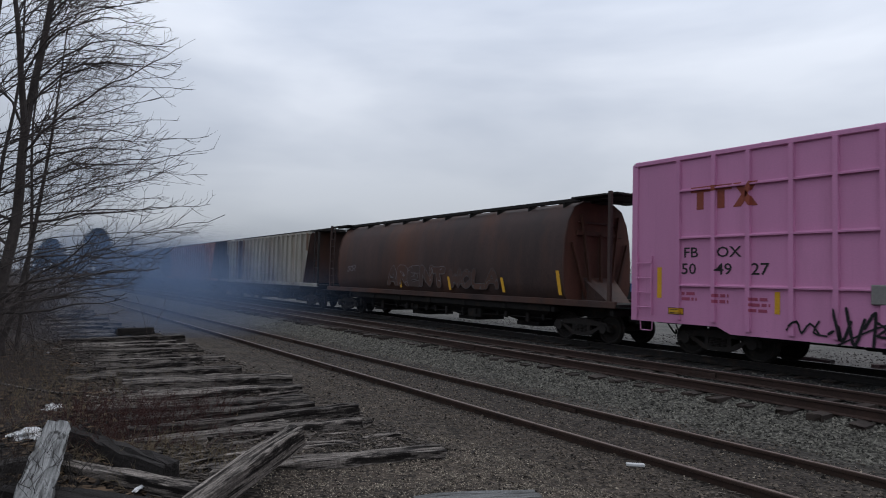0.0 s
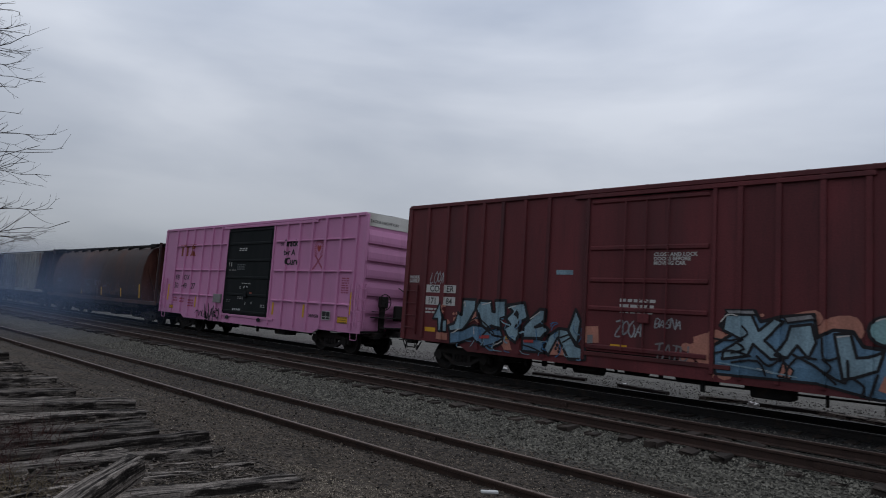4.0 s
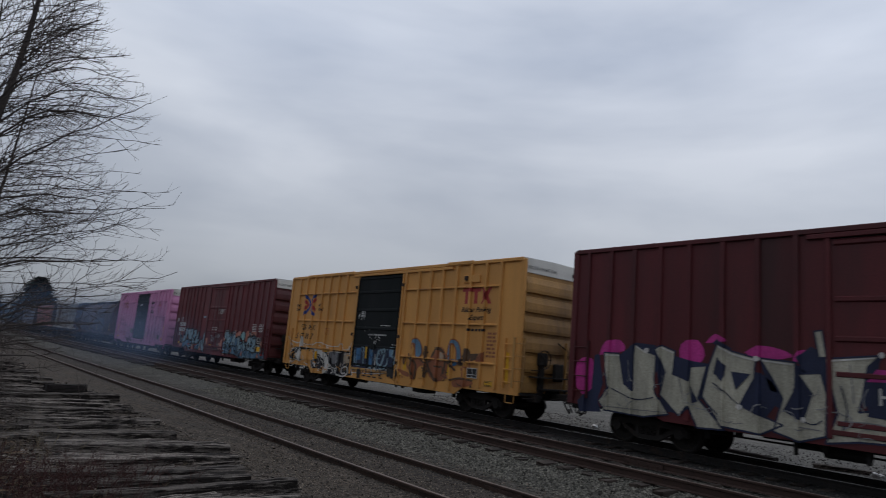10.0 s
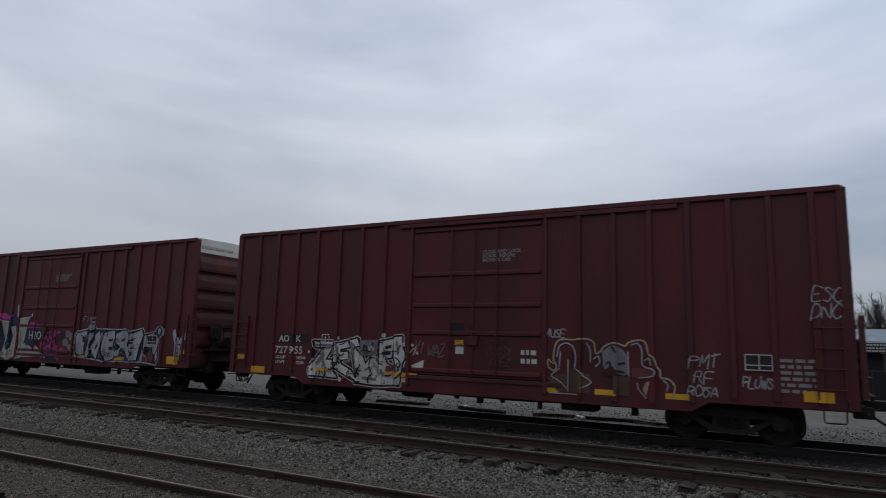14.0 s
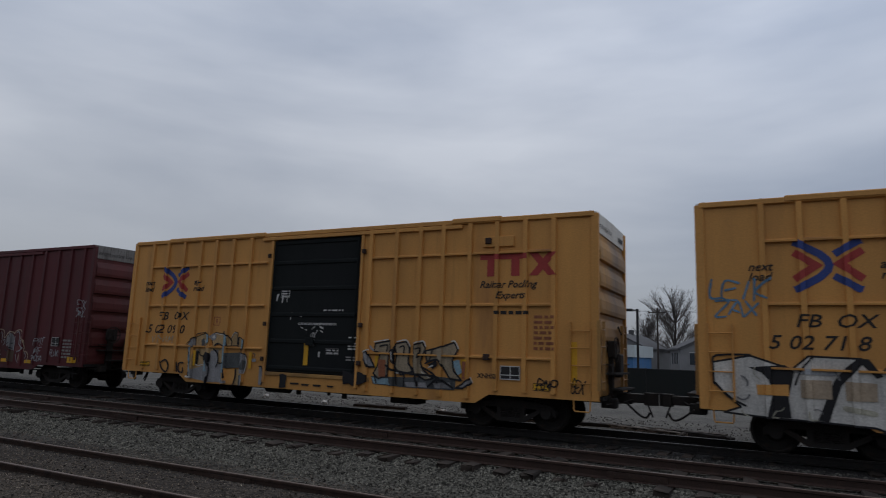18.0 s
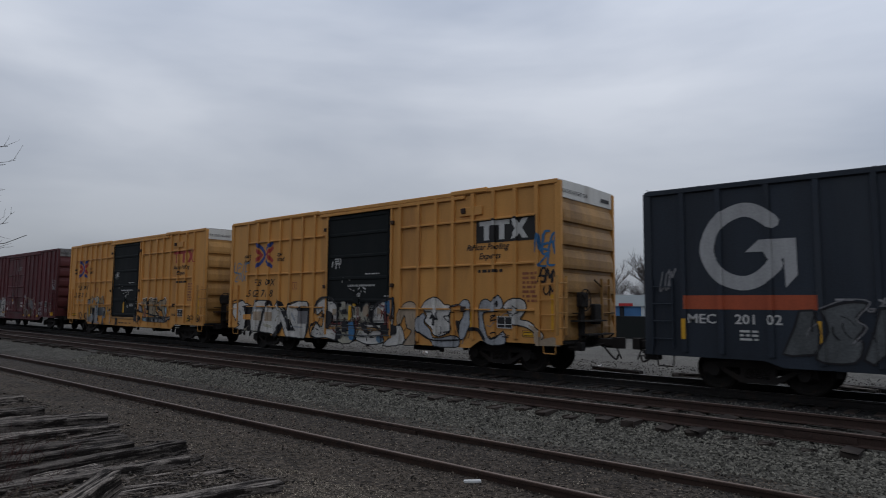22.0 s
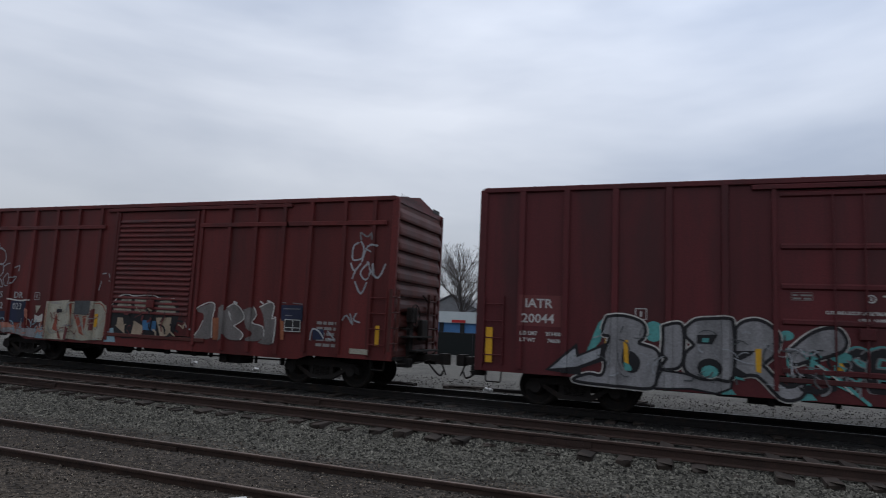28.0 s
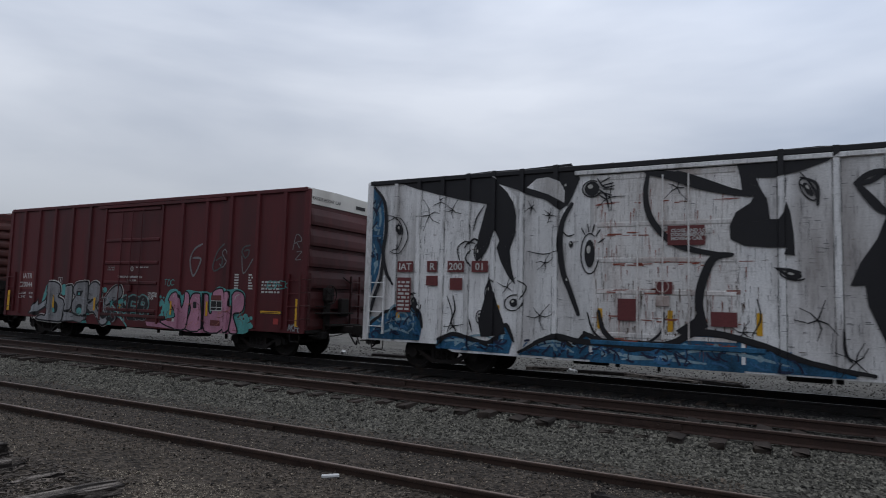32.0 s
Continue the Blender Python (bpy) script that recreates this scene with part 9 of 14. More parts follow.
field(side, top, [(6.42, 1.65), (6.62, 1.63), (6.59, 1.46), (6.41, 1.43)], G_TAN, 13, False)
run(side, top, [(5.46, 1.48), (5.45, 1.74), (5.72, 2.0), (6.16, 2.03), (6.47, 1.9), (6.67, 1.7), (6.67, 1.16), (6.62, 0.58)], 0.035, G_BLACK, 14)
run(side, top, [(5.28, 0.9), (5.37, 1.1), (5.56, 1.17), (5.75, 1.0)], 0.03, G_BLACK, 14)
run(side, top, [(5.28, 0.9), (5.33, 0.68), (5.52, 0.6)], 0.03, G_BLACK, 14)
run(side, top, [(7.42, 1.71), (7.47, 1.38), (7.59, 1.01), (7.59, 0.77), (7.48, 0.57)], 0.03, G_BLACK, 14)
run(side, top, [(7.94, 1.72), (8.13, 1.87), (8.28, 1.77), (8.29, 1.54), (8.2, 1.31)], 0.03, G_BLACK, 14)
run(side, top, [(8.41, 1.36), (8.46, 1.66), (8.66, 1.85), (9.01, 1.94), (9.32, 1.98), (9.32, 1.65), (9.26, 1.3)], 0.035, G_BLACK, 14)
run(side, top, [(8.31, 1.73), (8.31, 1.34), (8.5, 1.13), (8.88, 0.93)], 0.03, G_BLACK, 14)
run(side, top, [(6.3, 1.11), (7.16, 1.1), (8.1, 1.08), (9.21, 1.03)], 0.014, G_BLACK, 14)
run(side, top, [(6.35, 1.03), (7.64, 1.01), (9.21, 0.97)], 0.012, G_DULL, 14)
run(side, top, [(6.33, 1.29), (7.26, 1.29), (7.93, 1.3)], 0.01, G_UMBER, 14)
run(side, top, [(6.65, 0.78), (7.91, 0.78), (9.2, 0.84)], 0.02, G_DULL, 14)
run(side, top, [(7.69, 1.72), (7.65, 1.46), (7.72, 1.32)], 0.016, T_MAROON, 14)
run(side, top, [(8.95, 1.74), (8.99, 1.51), (9.1, 1.25)], 0.02, T_MAROON, 14)
run(side, top, [(6.45, 0.96), (6.6, 0.84)], 0.03, T_MAROON, 14)
run(side, top, [(7.62, 1.29), (7.64, 1.01)], 0.02, T_MAROON, 14)
run(side, top, [(9.15, 1.41), (9.15, 1.08)], 0.025, T_RUSTRED, 14)
run(side, top, [(7.56, 1.41), (7.74, 1.4)], 0.03, G_WHITE, 14)
run(side, top, [(8.57, 1.73), (8.58, 1.44)], 0.014, G_PALE, 14)
run(side, top, [(8.15, 0.76), (8.18, 0.62)], 0.02, G_BLACK, 14)
run(side, top, [(8.81, 0.84), (8.83, 0.62)], 0.02, G_BLACK, 14)

# dark green car
L = 15.42
root, side = boxcar("slate_boxcar", "blackish slate boxcar with a louvred door and orange stripes", -117.57, L, GREEN,
                    [0.80, 1.58, 2.55, 3.44, 4.40, 5.24, 9.75, 10.65, 11.55, 12.45, 13.35, 14.25], (6.2, 9.3), GREEN, "louvre", 4.42, 0.72, 0.60, 2.4, (), None, 5, 0.04)
ring = eased([(2.62, 3.58), (2.29, 3.82), (1.97, 3.85), (1.56, 3.63), (1.34, 3.21), (1.35, 2.86), (1.59, 2.48), (2.01, 2.31), (2.37, 2.41), (2.67, 2.69)], 3)
decal(side, "round_emblem", [capsule(a, b, 0.15, 4) for a, b in zip(ring, ring[1:])], T_LOGO, root, 0.007, "worn white ring emblem")
painted(side, root, "emblem_arrow", [(2.1, 2.96), (2.37, 3.21), (3.06, 3.21), (3.07, 2.46), (2.85, 2.21), (2.83, 2.82), (2.64, 2.66), (2.44, 2.96)], T_LOGO, 0.012)
decal(side, "stripe", [rect(0.8, 3.4, 1.76, 2.06)], T_ORANGE, root, 0.006)
lettering(side, "MEC", 0.86, 1.46, 0.2, T_WHITE, root, 0, 1.1)
lettering(side, "201  02", 1.85, 1.46, 0.2, T_WHITE, root, 0, 1.05)
bars(side, root, 1.95, 1.12, 0.35, 0.25, 3, T_WHITE, 2)
top = piece(side, root, 3.0, 0.8, "dull grey sprayed lettering with black shading")
field(side, top, [(3.07, 1.75), (3.31, 1.76), (3.42, 1.34), (3.37, 0.91), (2.92, 0.85), (2.75, 0.88), (2.99, 1.46)], G_DULL, 1, False, G_BLACK, 0.02)
field(side, top, [(3.44, 1.76), (3.87, 1.91), (4.22, 1.88), (4.03, 1.64), (4.15, 1.47), (4.0, 1.22), (4.12, 1.16), (3.97, 0.78), (3.33, 0.81), (3.56, 1.34)], G_DULL, 2, True, G_BLACK, 0.02)
field(side, top, [(4.41, 1.79), (4.71, 1.83), (4.86, 1.6), (4.79, 1.06), (5.15, 0.82), (5.22, 0.69), (4.72, 0.69), (4.57, 1.05), (4.27, 0.76), (4.12, 0.85), (4.3, 1.37)], G_DULL, 3, False, G_BLACK, 0.02)
field(side, top, [(4.75, 1.83), (5.29, 1.87), (5.15, 1.34), (5.29, 1.15), (5.5, 1.23), (5.91, 1.06), (6.04, 0.65), (5.5, 0.65), (5.22, 0.82), (4.94, 1.07)], G_DULL, 1, False, G_BLACK, 0.02)
field(side, top, [(6.01, 1.57), (6.3, 1.77), (6.56, 1.78), (6.43, 1.27), (6.62, 0.73), (6.23, 0.7)], G_DULL, 2, False, G_BLACK, 0.02)
field(side, top, [(5.36, 1.71), (5.94, 1.73), (5.92, 1.3), (5.37, 1.29)], G_BLACK, 5, False)
run(side, top, [(3.44, 1.8), (3.87, 1.97), (4.26, 1.92), (4.03, 1.6), (4.19, 1.44), (3.96, 1.15)], 0.012, G_GREY, 6)
run(side, top, [(4.41, 1.85), (4.71, 1.85), (4.93, 1.87), (5.32, 1.86)], 0.012, G_GREY, 6)
run(side, top, [(5.5, 1.88), (5.91, 1.81)], 0.012, G_GREY, 6)
run(side, top, [(6.3, 1.85), (6.75, 1.84), (6.81, 1.6), (7.14, 1.31), (7.14, 1.14), (6.68, 1.15)], 0.012, G_GREY, 6)
run(side, top, [(4.53, 0.88), (4.68, 0.79), (4.68, 0.66)], 0.012, G_GREY, 6)
run(side, top, [(5.22, 0.73), (5.33, 0.83)], 0.012, G_GREY, 6)
run(side, top, [(5.91, 1.06), (6.04, 0.87), (5.94, 0.68)], 0.012, G_GREY, 6)
run(side, top, [(6.49, 0.66), (6.55, 0.85), (6.66, 0.67)], 0.012, G_GREY, 6)
run(side, top, [(4.41, 1.96), (4.56, 1.89)], 0.02, G_PALE, 6)
run(side, top, [(4.49, 1.99), (4.45, 1.86)], 0.02, G_PALE, 6)
run(side, top, [(5.43, 1.94), (5.53, 1.88)], 0.02, G_PALE, 6)
run(side, top, [(3.71, 1.97), (3.99, 1.97)], 0.02, G_PALE, 6)
flicks(side, top, 3.2, 6.8, 0.85, 1.8, 40, (G_GREY, G_BLACK), 263, 0.012, 4)
scrawl(side, root, "XLOR", 7.0, 1.5, 0.9, 0.22, G_SILVER, 407, 0.014)
scrawl(side, root, "NEL", 8.0, 1.3, 0.8, 0.4, G_ORANGE, 408, 0.03)
top = piece(side, root, 9.5, 0.7, "thin silver outline lettering")
run(side, top, [(10.19, 1.66), (10.05, 1.9), (9.73, 1.97), (9.53, 1.76), (9.5, 1.45), (9.69, 1.15), (9.87, 0.92), (10.12, 0.66), (10.39, 0.74), (10.42, 0.89)], 0.017, G_SILVER, 2)
run(side, top, [(10.19, 1.66), (10.25, 1.91)], 0.017, G_SILVER, 2)
run(side, top, [(10.1, 1.32), (10.28, 1.06), (10.41, 1.46)], 0.017, G_SILVER, 2)
run(side, top, [(10.34, 1.22), (10.6, 1.26), (10.8, 1.18)], 0.017, G_SILVER, 2)
run(side, top, [(10.8, 1.18), (10.76, 1.44), (10.82, 1.86), (10.98, 2.0), (11.11, 1.9), (11.08, 1.52), (11.24, 1.55), (11.37, 1.41), (11.28, 1.21), (11.06, 1.22), (11.0, 1.07)], 0.017, G_SILVER, 2)
run(side, top, [(11.1, 1.99), (11.27, 1.91), (11.4, 1.71), (11.67, 1.89), (11.95, 1.87), (11.92, 1.67), (11.68, 1.37), (11.72, 1.14)], 0.017, G_SILVER, 2)
run(side, top, [(12.01, 1.44), (11.92, 1.73), (12.04, 1.9), (12.27, 1.94), (12.34, 1.46)], 0.017, G_SILVER, 2)
run(side, top, [(12.27, 1.94), (12.45, 2.0), (12.54, 1.86), (12.57, 1.55), (12.85, 1.59), (12.96, 1.43), (12.89, 1.21), (12.63, 1.14)], 0.017, G_SILVER, 2)
run(side, top, [(11.44, 1.21), (11.44, 1.01)], 0.017, G_SILVER, 2)
run(side, top, [(10.91, 0.92), (10.85, 0.65)], 0.017, G_SILVER, 2)
run(side, top, [(11.54, 0.85), (11.45, 0.67)], 0.017, G_SILVER, 2)
run(side, top, [(11.84, 0.87), (11.76, 0.66)], 0.017, G_SILVER, 2)
run(side, top, [(12.35, 0.9), (12.23, 0.64)], 0.017, G_SILVER, 2)
run(side, top, [(12.69, 0.9), (12.55, 0.64)], 0.017, G_SILVER, 2)
run(side, top, [(13.19, 1.06), (13.17, 0.66)], 0.017, G_SILVER, 2)
run(side, top, [(10.9, 1.07), (11.25, 1.15), (11.44, 1.01)], 0.017, G_SILVER, 2)
run(side, top, [(11.46, 1.48), (11.68, 1.46), (11.62, 1.34)], 0.017, G_SILVER, 2)
run(side, top, [(12.46, 1.27), (12.69, 1.28), (12.63, 1.14)], 0.017, G_SILVER, 2)
run(side, top, [(9.7, 1.83), (9.98, 1.87), (9.95, 1.74)], 0.012, G_GREY, 2)
run(side, top, [(9.72, 1.71), (9.99, 1.68)], 0.012, G_GREY, 2)
run(side, top, [(9.78, 1.59), (9.99, 1.53)], 0.012, G_GREY, 2)
run(side, top, [(9.82, 1.46), (9.93, 1.35)], 0.012, G_GREY, 2)
run(side, top, [(9.01, 1.3), (9.22, 1.28)], 0.012, G_GREY, 2)
scrawl(side, root, "NES", 9.9, 1.35, 0.35, 0.5, G_GREY, 409, 0.012)
# owner's name as plain upright bars
for u0, u1, z0, z1 in ((12.22, 12.28, 2.62, 3.00), (12.35, 12.42, 2.62, 2.99), (12.49, 12.55, 2.62, 2.99), (12.61, 12.69, 2.62, 2.90), (12.77, 12.85, 2.62, 2.90), (13.11, 13.16, 2.63, 2.99), (13.21, 13.28, 2.63, 2.89), (13.36, 13.43, 2.63, 2.89), (13.47, 13.56, 2.63, 2.89), (13.65, 13.74, 2.63, 2.89), (12.28, 12.37, 2.11, 2.51), (12.47, 12.56, 2.11, 2.51), (12.62, 12.70, 2.12, 2.41), (12.79, 12.87, 2.12, 2.42), (13.04, 13.12, 2.13, 2.42), (13.20, 13.28, 2.13, 2.42), (13.32, 13.41, 2.13, 2.50), (13.46, 13.54, 2.14, 2.43), (13.61, 13.70, 2.14, 2.43), (13.78, 13.87, 2.14, 2.43), (14.11, 14.17, 2.15, 2.53)):
    decal(side, "name_bar", [rect(u0, u1, z0, z1)], T_WHITE, root, 0.012)
decal(side, "stripe", [rect(12.15, 14.75, 1.75, 2.05), rect(14.64, 14.76, 1.02, 1.75)], T_ORANGE, root, 0.006)
reflectors(side, root, (0.78, 3.4, 6.1, 9.45, 12.0, 14.2), 1.1, 0.45, 0.055)
decal(side, "notice", [rect(13.05, 13.5, 1.5, 1.8)], G_TAN, root, 0.01)
bars(side, root, 14.0, 1.2, 0.3, 0.55, 5, T_WHITE, 4)
decal(side, "sticker", [rect(14.72, 15.05, 3.8, 4.0)], T_WHITE, root, 0.01)
scrawl(side, root, "MENK", 13.2, 0.92, 0.72, 0.32, G_SILVER, 73, 0.02)
scrawl(side, root, "VILES", 13.95, 1.0, 0.5, 0.16, G_SILVER, 78, 0.012)
scrawl(side, root, "MENK", 14.7, 0.92, 0.6, 0.3, G_SILVER, 74, 0.02)
scrawl(side, root, "LOX", 0.3, 2.2, 0.3, 0.45, G_GREY, 79, 0.016)
scrawl(side, root, "EOGU", 14.6, 2.6, 0.62, 0.2, G_SILVER, 75, 0.014)
scrawl(side, root, "RILO", 14.7, 2.3, 0.4, 0.2, G_GREY, 81, 0.01)
decal(side, "paint_chip", [bar_stroke((5.41, 3.1), (5.43, 2.93), 0.016)], T_LOGO, root, 0.012)
decal(side, "paint_chip", [bar_stroke((5.59, 3.1), (5.6, 2.93), 0.016)], T_LOGO, root, 0.012)
decal(side, "paint_chip", [bar_stroke((5.65, 3.09), (5.68, 2.78), 0.016)], T_LOGO, root, 0.012)
decal(side, "paint_chip", [bar_stroke((5.79, 2.99), (5.8, 2.81), 0.016)], T_LOGO, root, 0.012)
decal(side, "paint_chip", [bar_stroke((4.93, 2.6), (5.01, 2.62), 0.016)], T_LOGO, root, 0.012)
decal(side, "paint_chip", [bar_stroke((5.43, 2.57), (5.53, 2.53), 0.016)], T_LOGO, root, 0.012)
decal(side, "paint_chip", [bar_stroke((5.6, 2.47), (5.67, 2.44), 0.016)], T_LOGO, root, 0.012)
decal(side, "paint_chip", [bar_stroke((5.83, 2.6), (5.85, 2.5), 0.016)], T_LOGO, root, 0.012)
decal(side, "paint_chip", [bar_stroke((5.81, 2.4), (5.85, 2.29), 0.016)], T_LOGO, root, 0.012)
decal(side, "paint_chip", [bar_stroke((6.07, 2.08), (6.09, 2.02), 0.016)], T_LOGO, root, 0.012)
decal(side, "paint_chip", [bar_stroke((6.04, 2.95), (6.08, 2.71), 0.016)], T_LOGO, root, 0.012)
decal(side, "paint_chip", [bar_stroke((6.27, 2.66), (6.32, 2.58), 0.016)], T_LOGO, root, 0.012)
decal(side, "paint_chip", [bar_stroke((6.5, 2.99), (6.55, 2.97), 0.016)], T_LOGO, root, 0.012)
decal(side, "paint_chip", [bar_stroke((6.76, 3.16), (6.91, 3.14), 0.016)], T_LOGO, root, 0.012)
decal(side, "paint_chip", [bar_stroke((6.77, 2.92), (6.96, 2.91), 0.016)], T_LOGO, root, 0.012)
decal(side, "paint_chip", [bar_stroke((7.53, 2.31), (8.04, 2.32), 0.016)], T_LOGO, root, 0.012)
decal(side, "paint_chip", [bar_stroke((6.14, 2.78), (6.24, 2.75), 0.016)], T_LOGO, root, 0.012)
bars(side, root, 6.7, 3.0, 0.5, 0.3, 3, T_WHITE, 86)

# faded red car with peaked roof and louvred door
L = 15.52
root, side = boxcar("red_oxide_boxcar", "faded red boxcar with a louvred door and cream lettering", -135.17, L, BROWN_RED,
                    [0.55, 1.45, 2.35, 3.35, 4.30, 5.26, 10.18, 11.08, 11.99, 12.84, 13.86, 14.71], (5.9, 9.2), BROWN_RED, "louvre", 4.88, 0.80, 0.68, 2.3, (), None, 10, 0.05, du=0.23)
for a, b in ((0.1, 5.7), (9.4, 12.4), (12.3, 15.3)):
    part("gusset_rail", Geo().box(side.face - 0.075, side.face, L / 2 - b, L / 2 - a, 4.18, 4.30, 0.012), BROWN_RED, root)
g = Geo().prism([(-W2, 4.88), (W2, 4.88), (0, 5.18)], "y", -L / 2 + 0.02, L / 2 - 0.02)
for i in range(16):
    y = -L / 2 + 0.4 + i * (L - 0.8) / 15
    g.prism([(-W2 + 0.02, 4.91), (0, 5.19), (W2 - 0.02, 4.91), (W2 - 0.02, 4.93), (0, 5.22), (-W2 + 0.02, 4.93)], "y", y - 0.04, y + 0.04)
part("peaked_roof", g, BROWN_RED, root)
top = piece(side, root, 3.2, 0.8, "peeling cream block lettering with red gaps")
field(side, top, [(3.31, 1.89), (4.28, 1.97), (4.36, 1.1), (4.2, 0.74), (3.31, 0.73)], G_CREAM, 1, False)
field(side, top, [(4.28, 1.91), (5.16, 1.96), (5.34, 1.95), (5.33, 0.79), (4.95, 0.75), (4.28, 0.78)], G_CREAM, 2, False)
field(side, top, [(5.31, 1.94), (5.56, 1.97), (5.8, 1.82), (5.92, 1.56), (5.89, 1.12), (5.76, 0.81), (5.28, 0.79)], G_CREAM, 3, False)
field(side, top, [(3.74, 1.61), (3.85, 1.06), (4.04, 0.75), (3.9, 0.77), (3.85, 0.97), (3.62, 1.04)], T_RUSTRED, 4, False)
field(side, top, [(4.2, 1.2), (4.36, 1.1), (4.33, 0.75), (4.12, 0.75)], T_MAROON, 4, False)
field(side, top, [(4.49, 1.51), (4.7, 1.53), (4.98, 0.9), (4.8, 0.97)], T_RUSTRED, 4, False)
field(side, top, [(4.86, 1.48), (5.03, 1.52), (4.98, 1.01)], T_RUSTRED, 4, False)
field(side, top, [(4.48, 1.95), (5.15, 1.97), (5.12, 1.53), (4.49, 1.54)], G_DULL, 5, False)
field(side, top, [(5.24, 1.68), (5.36, 1.74), (5.35, 1.07), (5.23, 1.06)], T_MAROON, 4, False)
field(side, top, [(5.38, 1.57), (5.51, 1.58), (5.5, 1.19), (5.38, 1.18)], T_YELLOW, 5, False)
field(side, top, [(3.72, 1.7), (4.01, 1.72), (4.01, 1.54), (3.72, 1.52)], G_CREAM, 5, False)
field(side, top, [(3.75, 1.67), (3.98, 1.68), (3.98, 1.57), (3.75, 1.56)], G_BLACK, 6, False)
field(side, top, [(0.8, 1.49), (1.44, 1.53), (1.45, 1.24), (0.8, 1.2)], G_NAVY, 1, False)
field(side, top, [(1.58, 1.86), (2.37, 1.87), (2.36, 1.2), (1.59, 1.18)], G_NAVY, 1, False)
field(side, top, [(0.13, 1.0), (0.64, 1.09), (0.64, 0.87), (0.14, 0.85)], G_BLUE, 1, False)
field(side, top, [(0.65, 0.99), (2.64, 1.02), (3.28, 1.01), (3.29, 0.74), (2.64, 0.74), (1.52, 0.87), (0.66, 0.86)], G_PALE, 1, False)
field(side, top, [(1.05, 1.15), (1.58, 1.16), (1.84, 1.02), (1.19, 0.97)], G_SALMON, 2, False)
field(side, top, [(1.84, 1.14), (2.21, 1.16), (2.28, 0.99), (1.9, 0.97)], T_RUSTRED, 2, False)
field(side, top, [(2.88, 0.73), (3.14, 1.15), (3.2, 0.73)], G_BLUE, 2, False)
field(side, top, [(2.75, 1.46), (2.93, 1.41), (3.11, 1.51), (3.11, 1.24), (2.76, 1.21)], G_WHITE, 1, False)
field(side, top, [(2.75, 1.74), (2.99, 1.75), (2.81, 1.49)], G_CREAM, 1, False)
field(side, top, [(5.93, 1.17), (6.17, 1.19), (6.3, 0.78), (5.83, 0.76)], G_BLUE, 2, False)
run(side, top, [(1.5, 1.92), (2.01, 1.88), (2.47, 1.91)], 0.022, G_WHITE, 6)
run(side, top, [(0.62, 2.05), (0.35, 1.87), (0.53, 1.71), (0.36, 1.5), (0.47, 1.27)], 0.018, G_CREAM, 6)
run(side, top, [(3.39, 1.8), (3.37, 0.78)], 0.012, T_RUSTRED, 6)
run(side, top, [(5.34, 1.88), (5.63, 1.87), (5.85, 1.55), (5.81, 0.95)], 0.014, T_RUSTRED, 6)
run(side, top, [(4.36, 1.86), (4.39, 1.1)], 0.012, T_RUSTRED, 6)
run(side, top, [(2.39, 1.62), (2.46, 1.13)], 0.02, G_SALMON, 6)
run(side, top, [(0.67, 3.78), (0.75, 3.6), (1.02, 3.5)], 0.016, G_SILVER, 2)
run(side, top, [(0.5, 3.61), (0.26, 3.47), (0.27, 3.19), (0.52, 3.09), (0.65, 3.3), (0.57, 3.57), (0.43, 3.5), (0.48, 3.3)], 0.016, G_SILVER, 2)
run(side, top, [(0.65, 3.4), (0.78, 3.6), (1.02, 3.47), (1.1, 3.2), (0.9, 3.03), (0.69, 3.16), (0.75, 3.37)], 0.016, G_SILVER, 2)
run(side, top, [(0.38, 3.06), (0.42, 2.78), (0.67, 2.69), (0.88, 2.63), (1.04, 2.83), (0.97, 3.06), (0.76, 3.03), (0.74, 2.79), (0.88, 2.63)], 0.016, G_SILVER, 2)
run(side, top, [(1.37, 3.1), (1.07, 3.0), (1.04, 2.76)], 0.016, G_SILVER, 2)
run(side, top, [(0.81, 2.46), (0.95, 2.56), (1.09, 2.3), (0.82, 2.36)], 0.016, G_SILVER, 2)
run(side, top, [(1.57, 2.94), (1.8, 3.01), (1.77, 2.84)], 0.016, G_SILVER, 2)
run(side, top, [(0.29, 2.58), (0.39, 2.75), (0.67, 2.62)], 0.016, G_SILVER, 2)
run(side, top, [(1.45, 2.61), (1.71, 2.65), (1.48, 2.41)], 0.016, G_SILVER, 2)
run(side, top, [(1.24, 2.76), (1.08, 2.56), (1.19, 2.35), (1.39, 2.4), (1.43, 2.62), (1.24, 2.76)], 0.016, G_SILVER, 2)
decal(side, "paint_chip", [bar_stroke((5.5, 2.8), (5.65, 2.82), 0.018)], G_SILVER, root, 0.012)
decal(side, "paint_chip", [bar_stroke((5.77, 2.8), (5.81, 2.69), 0.018)], G_SILVER, root, 0.012)
decal(side, "paint_chip", [bar_stroke((5.86, 2.69), (6.01, 2.73), 0.018)], G_SILVER, root, 0.012)
decal(side, "paint_chip", [bar_stroke((5.79, 2.59), (5.93, 2.56), 0.018)], G_SILVER, root, 0.012)
decal(side, "paint_chip", [bar_stroke((5.49, 2.57), (5.41, 2.31), 0.018)], G_SILVER, root, 0.012)
flicks(side, top, 3.3, 5.8, 0.8, 1.85, 60, (G_TAN, T_MAROON, G_PALE), 264, 0.010, 4)
flicks(side, top, 0.3, 3.2, 0.85, 1.3, 40, (G_BLUE, G_SALMON, G_PALE), 265, 0.016, 2)
top = piece(side, root, 6.3, 1, "cream and tan sprayed lettering on black")
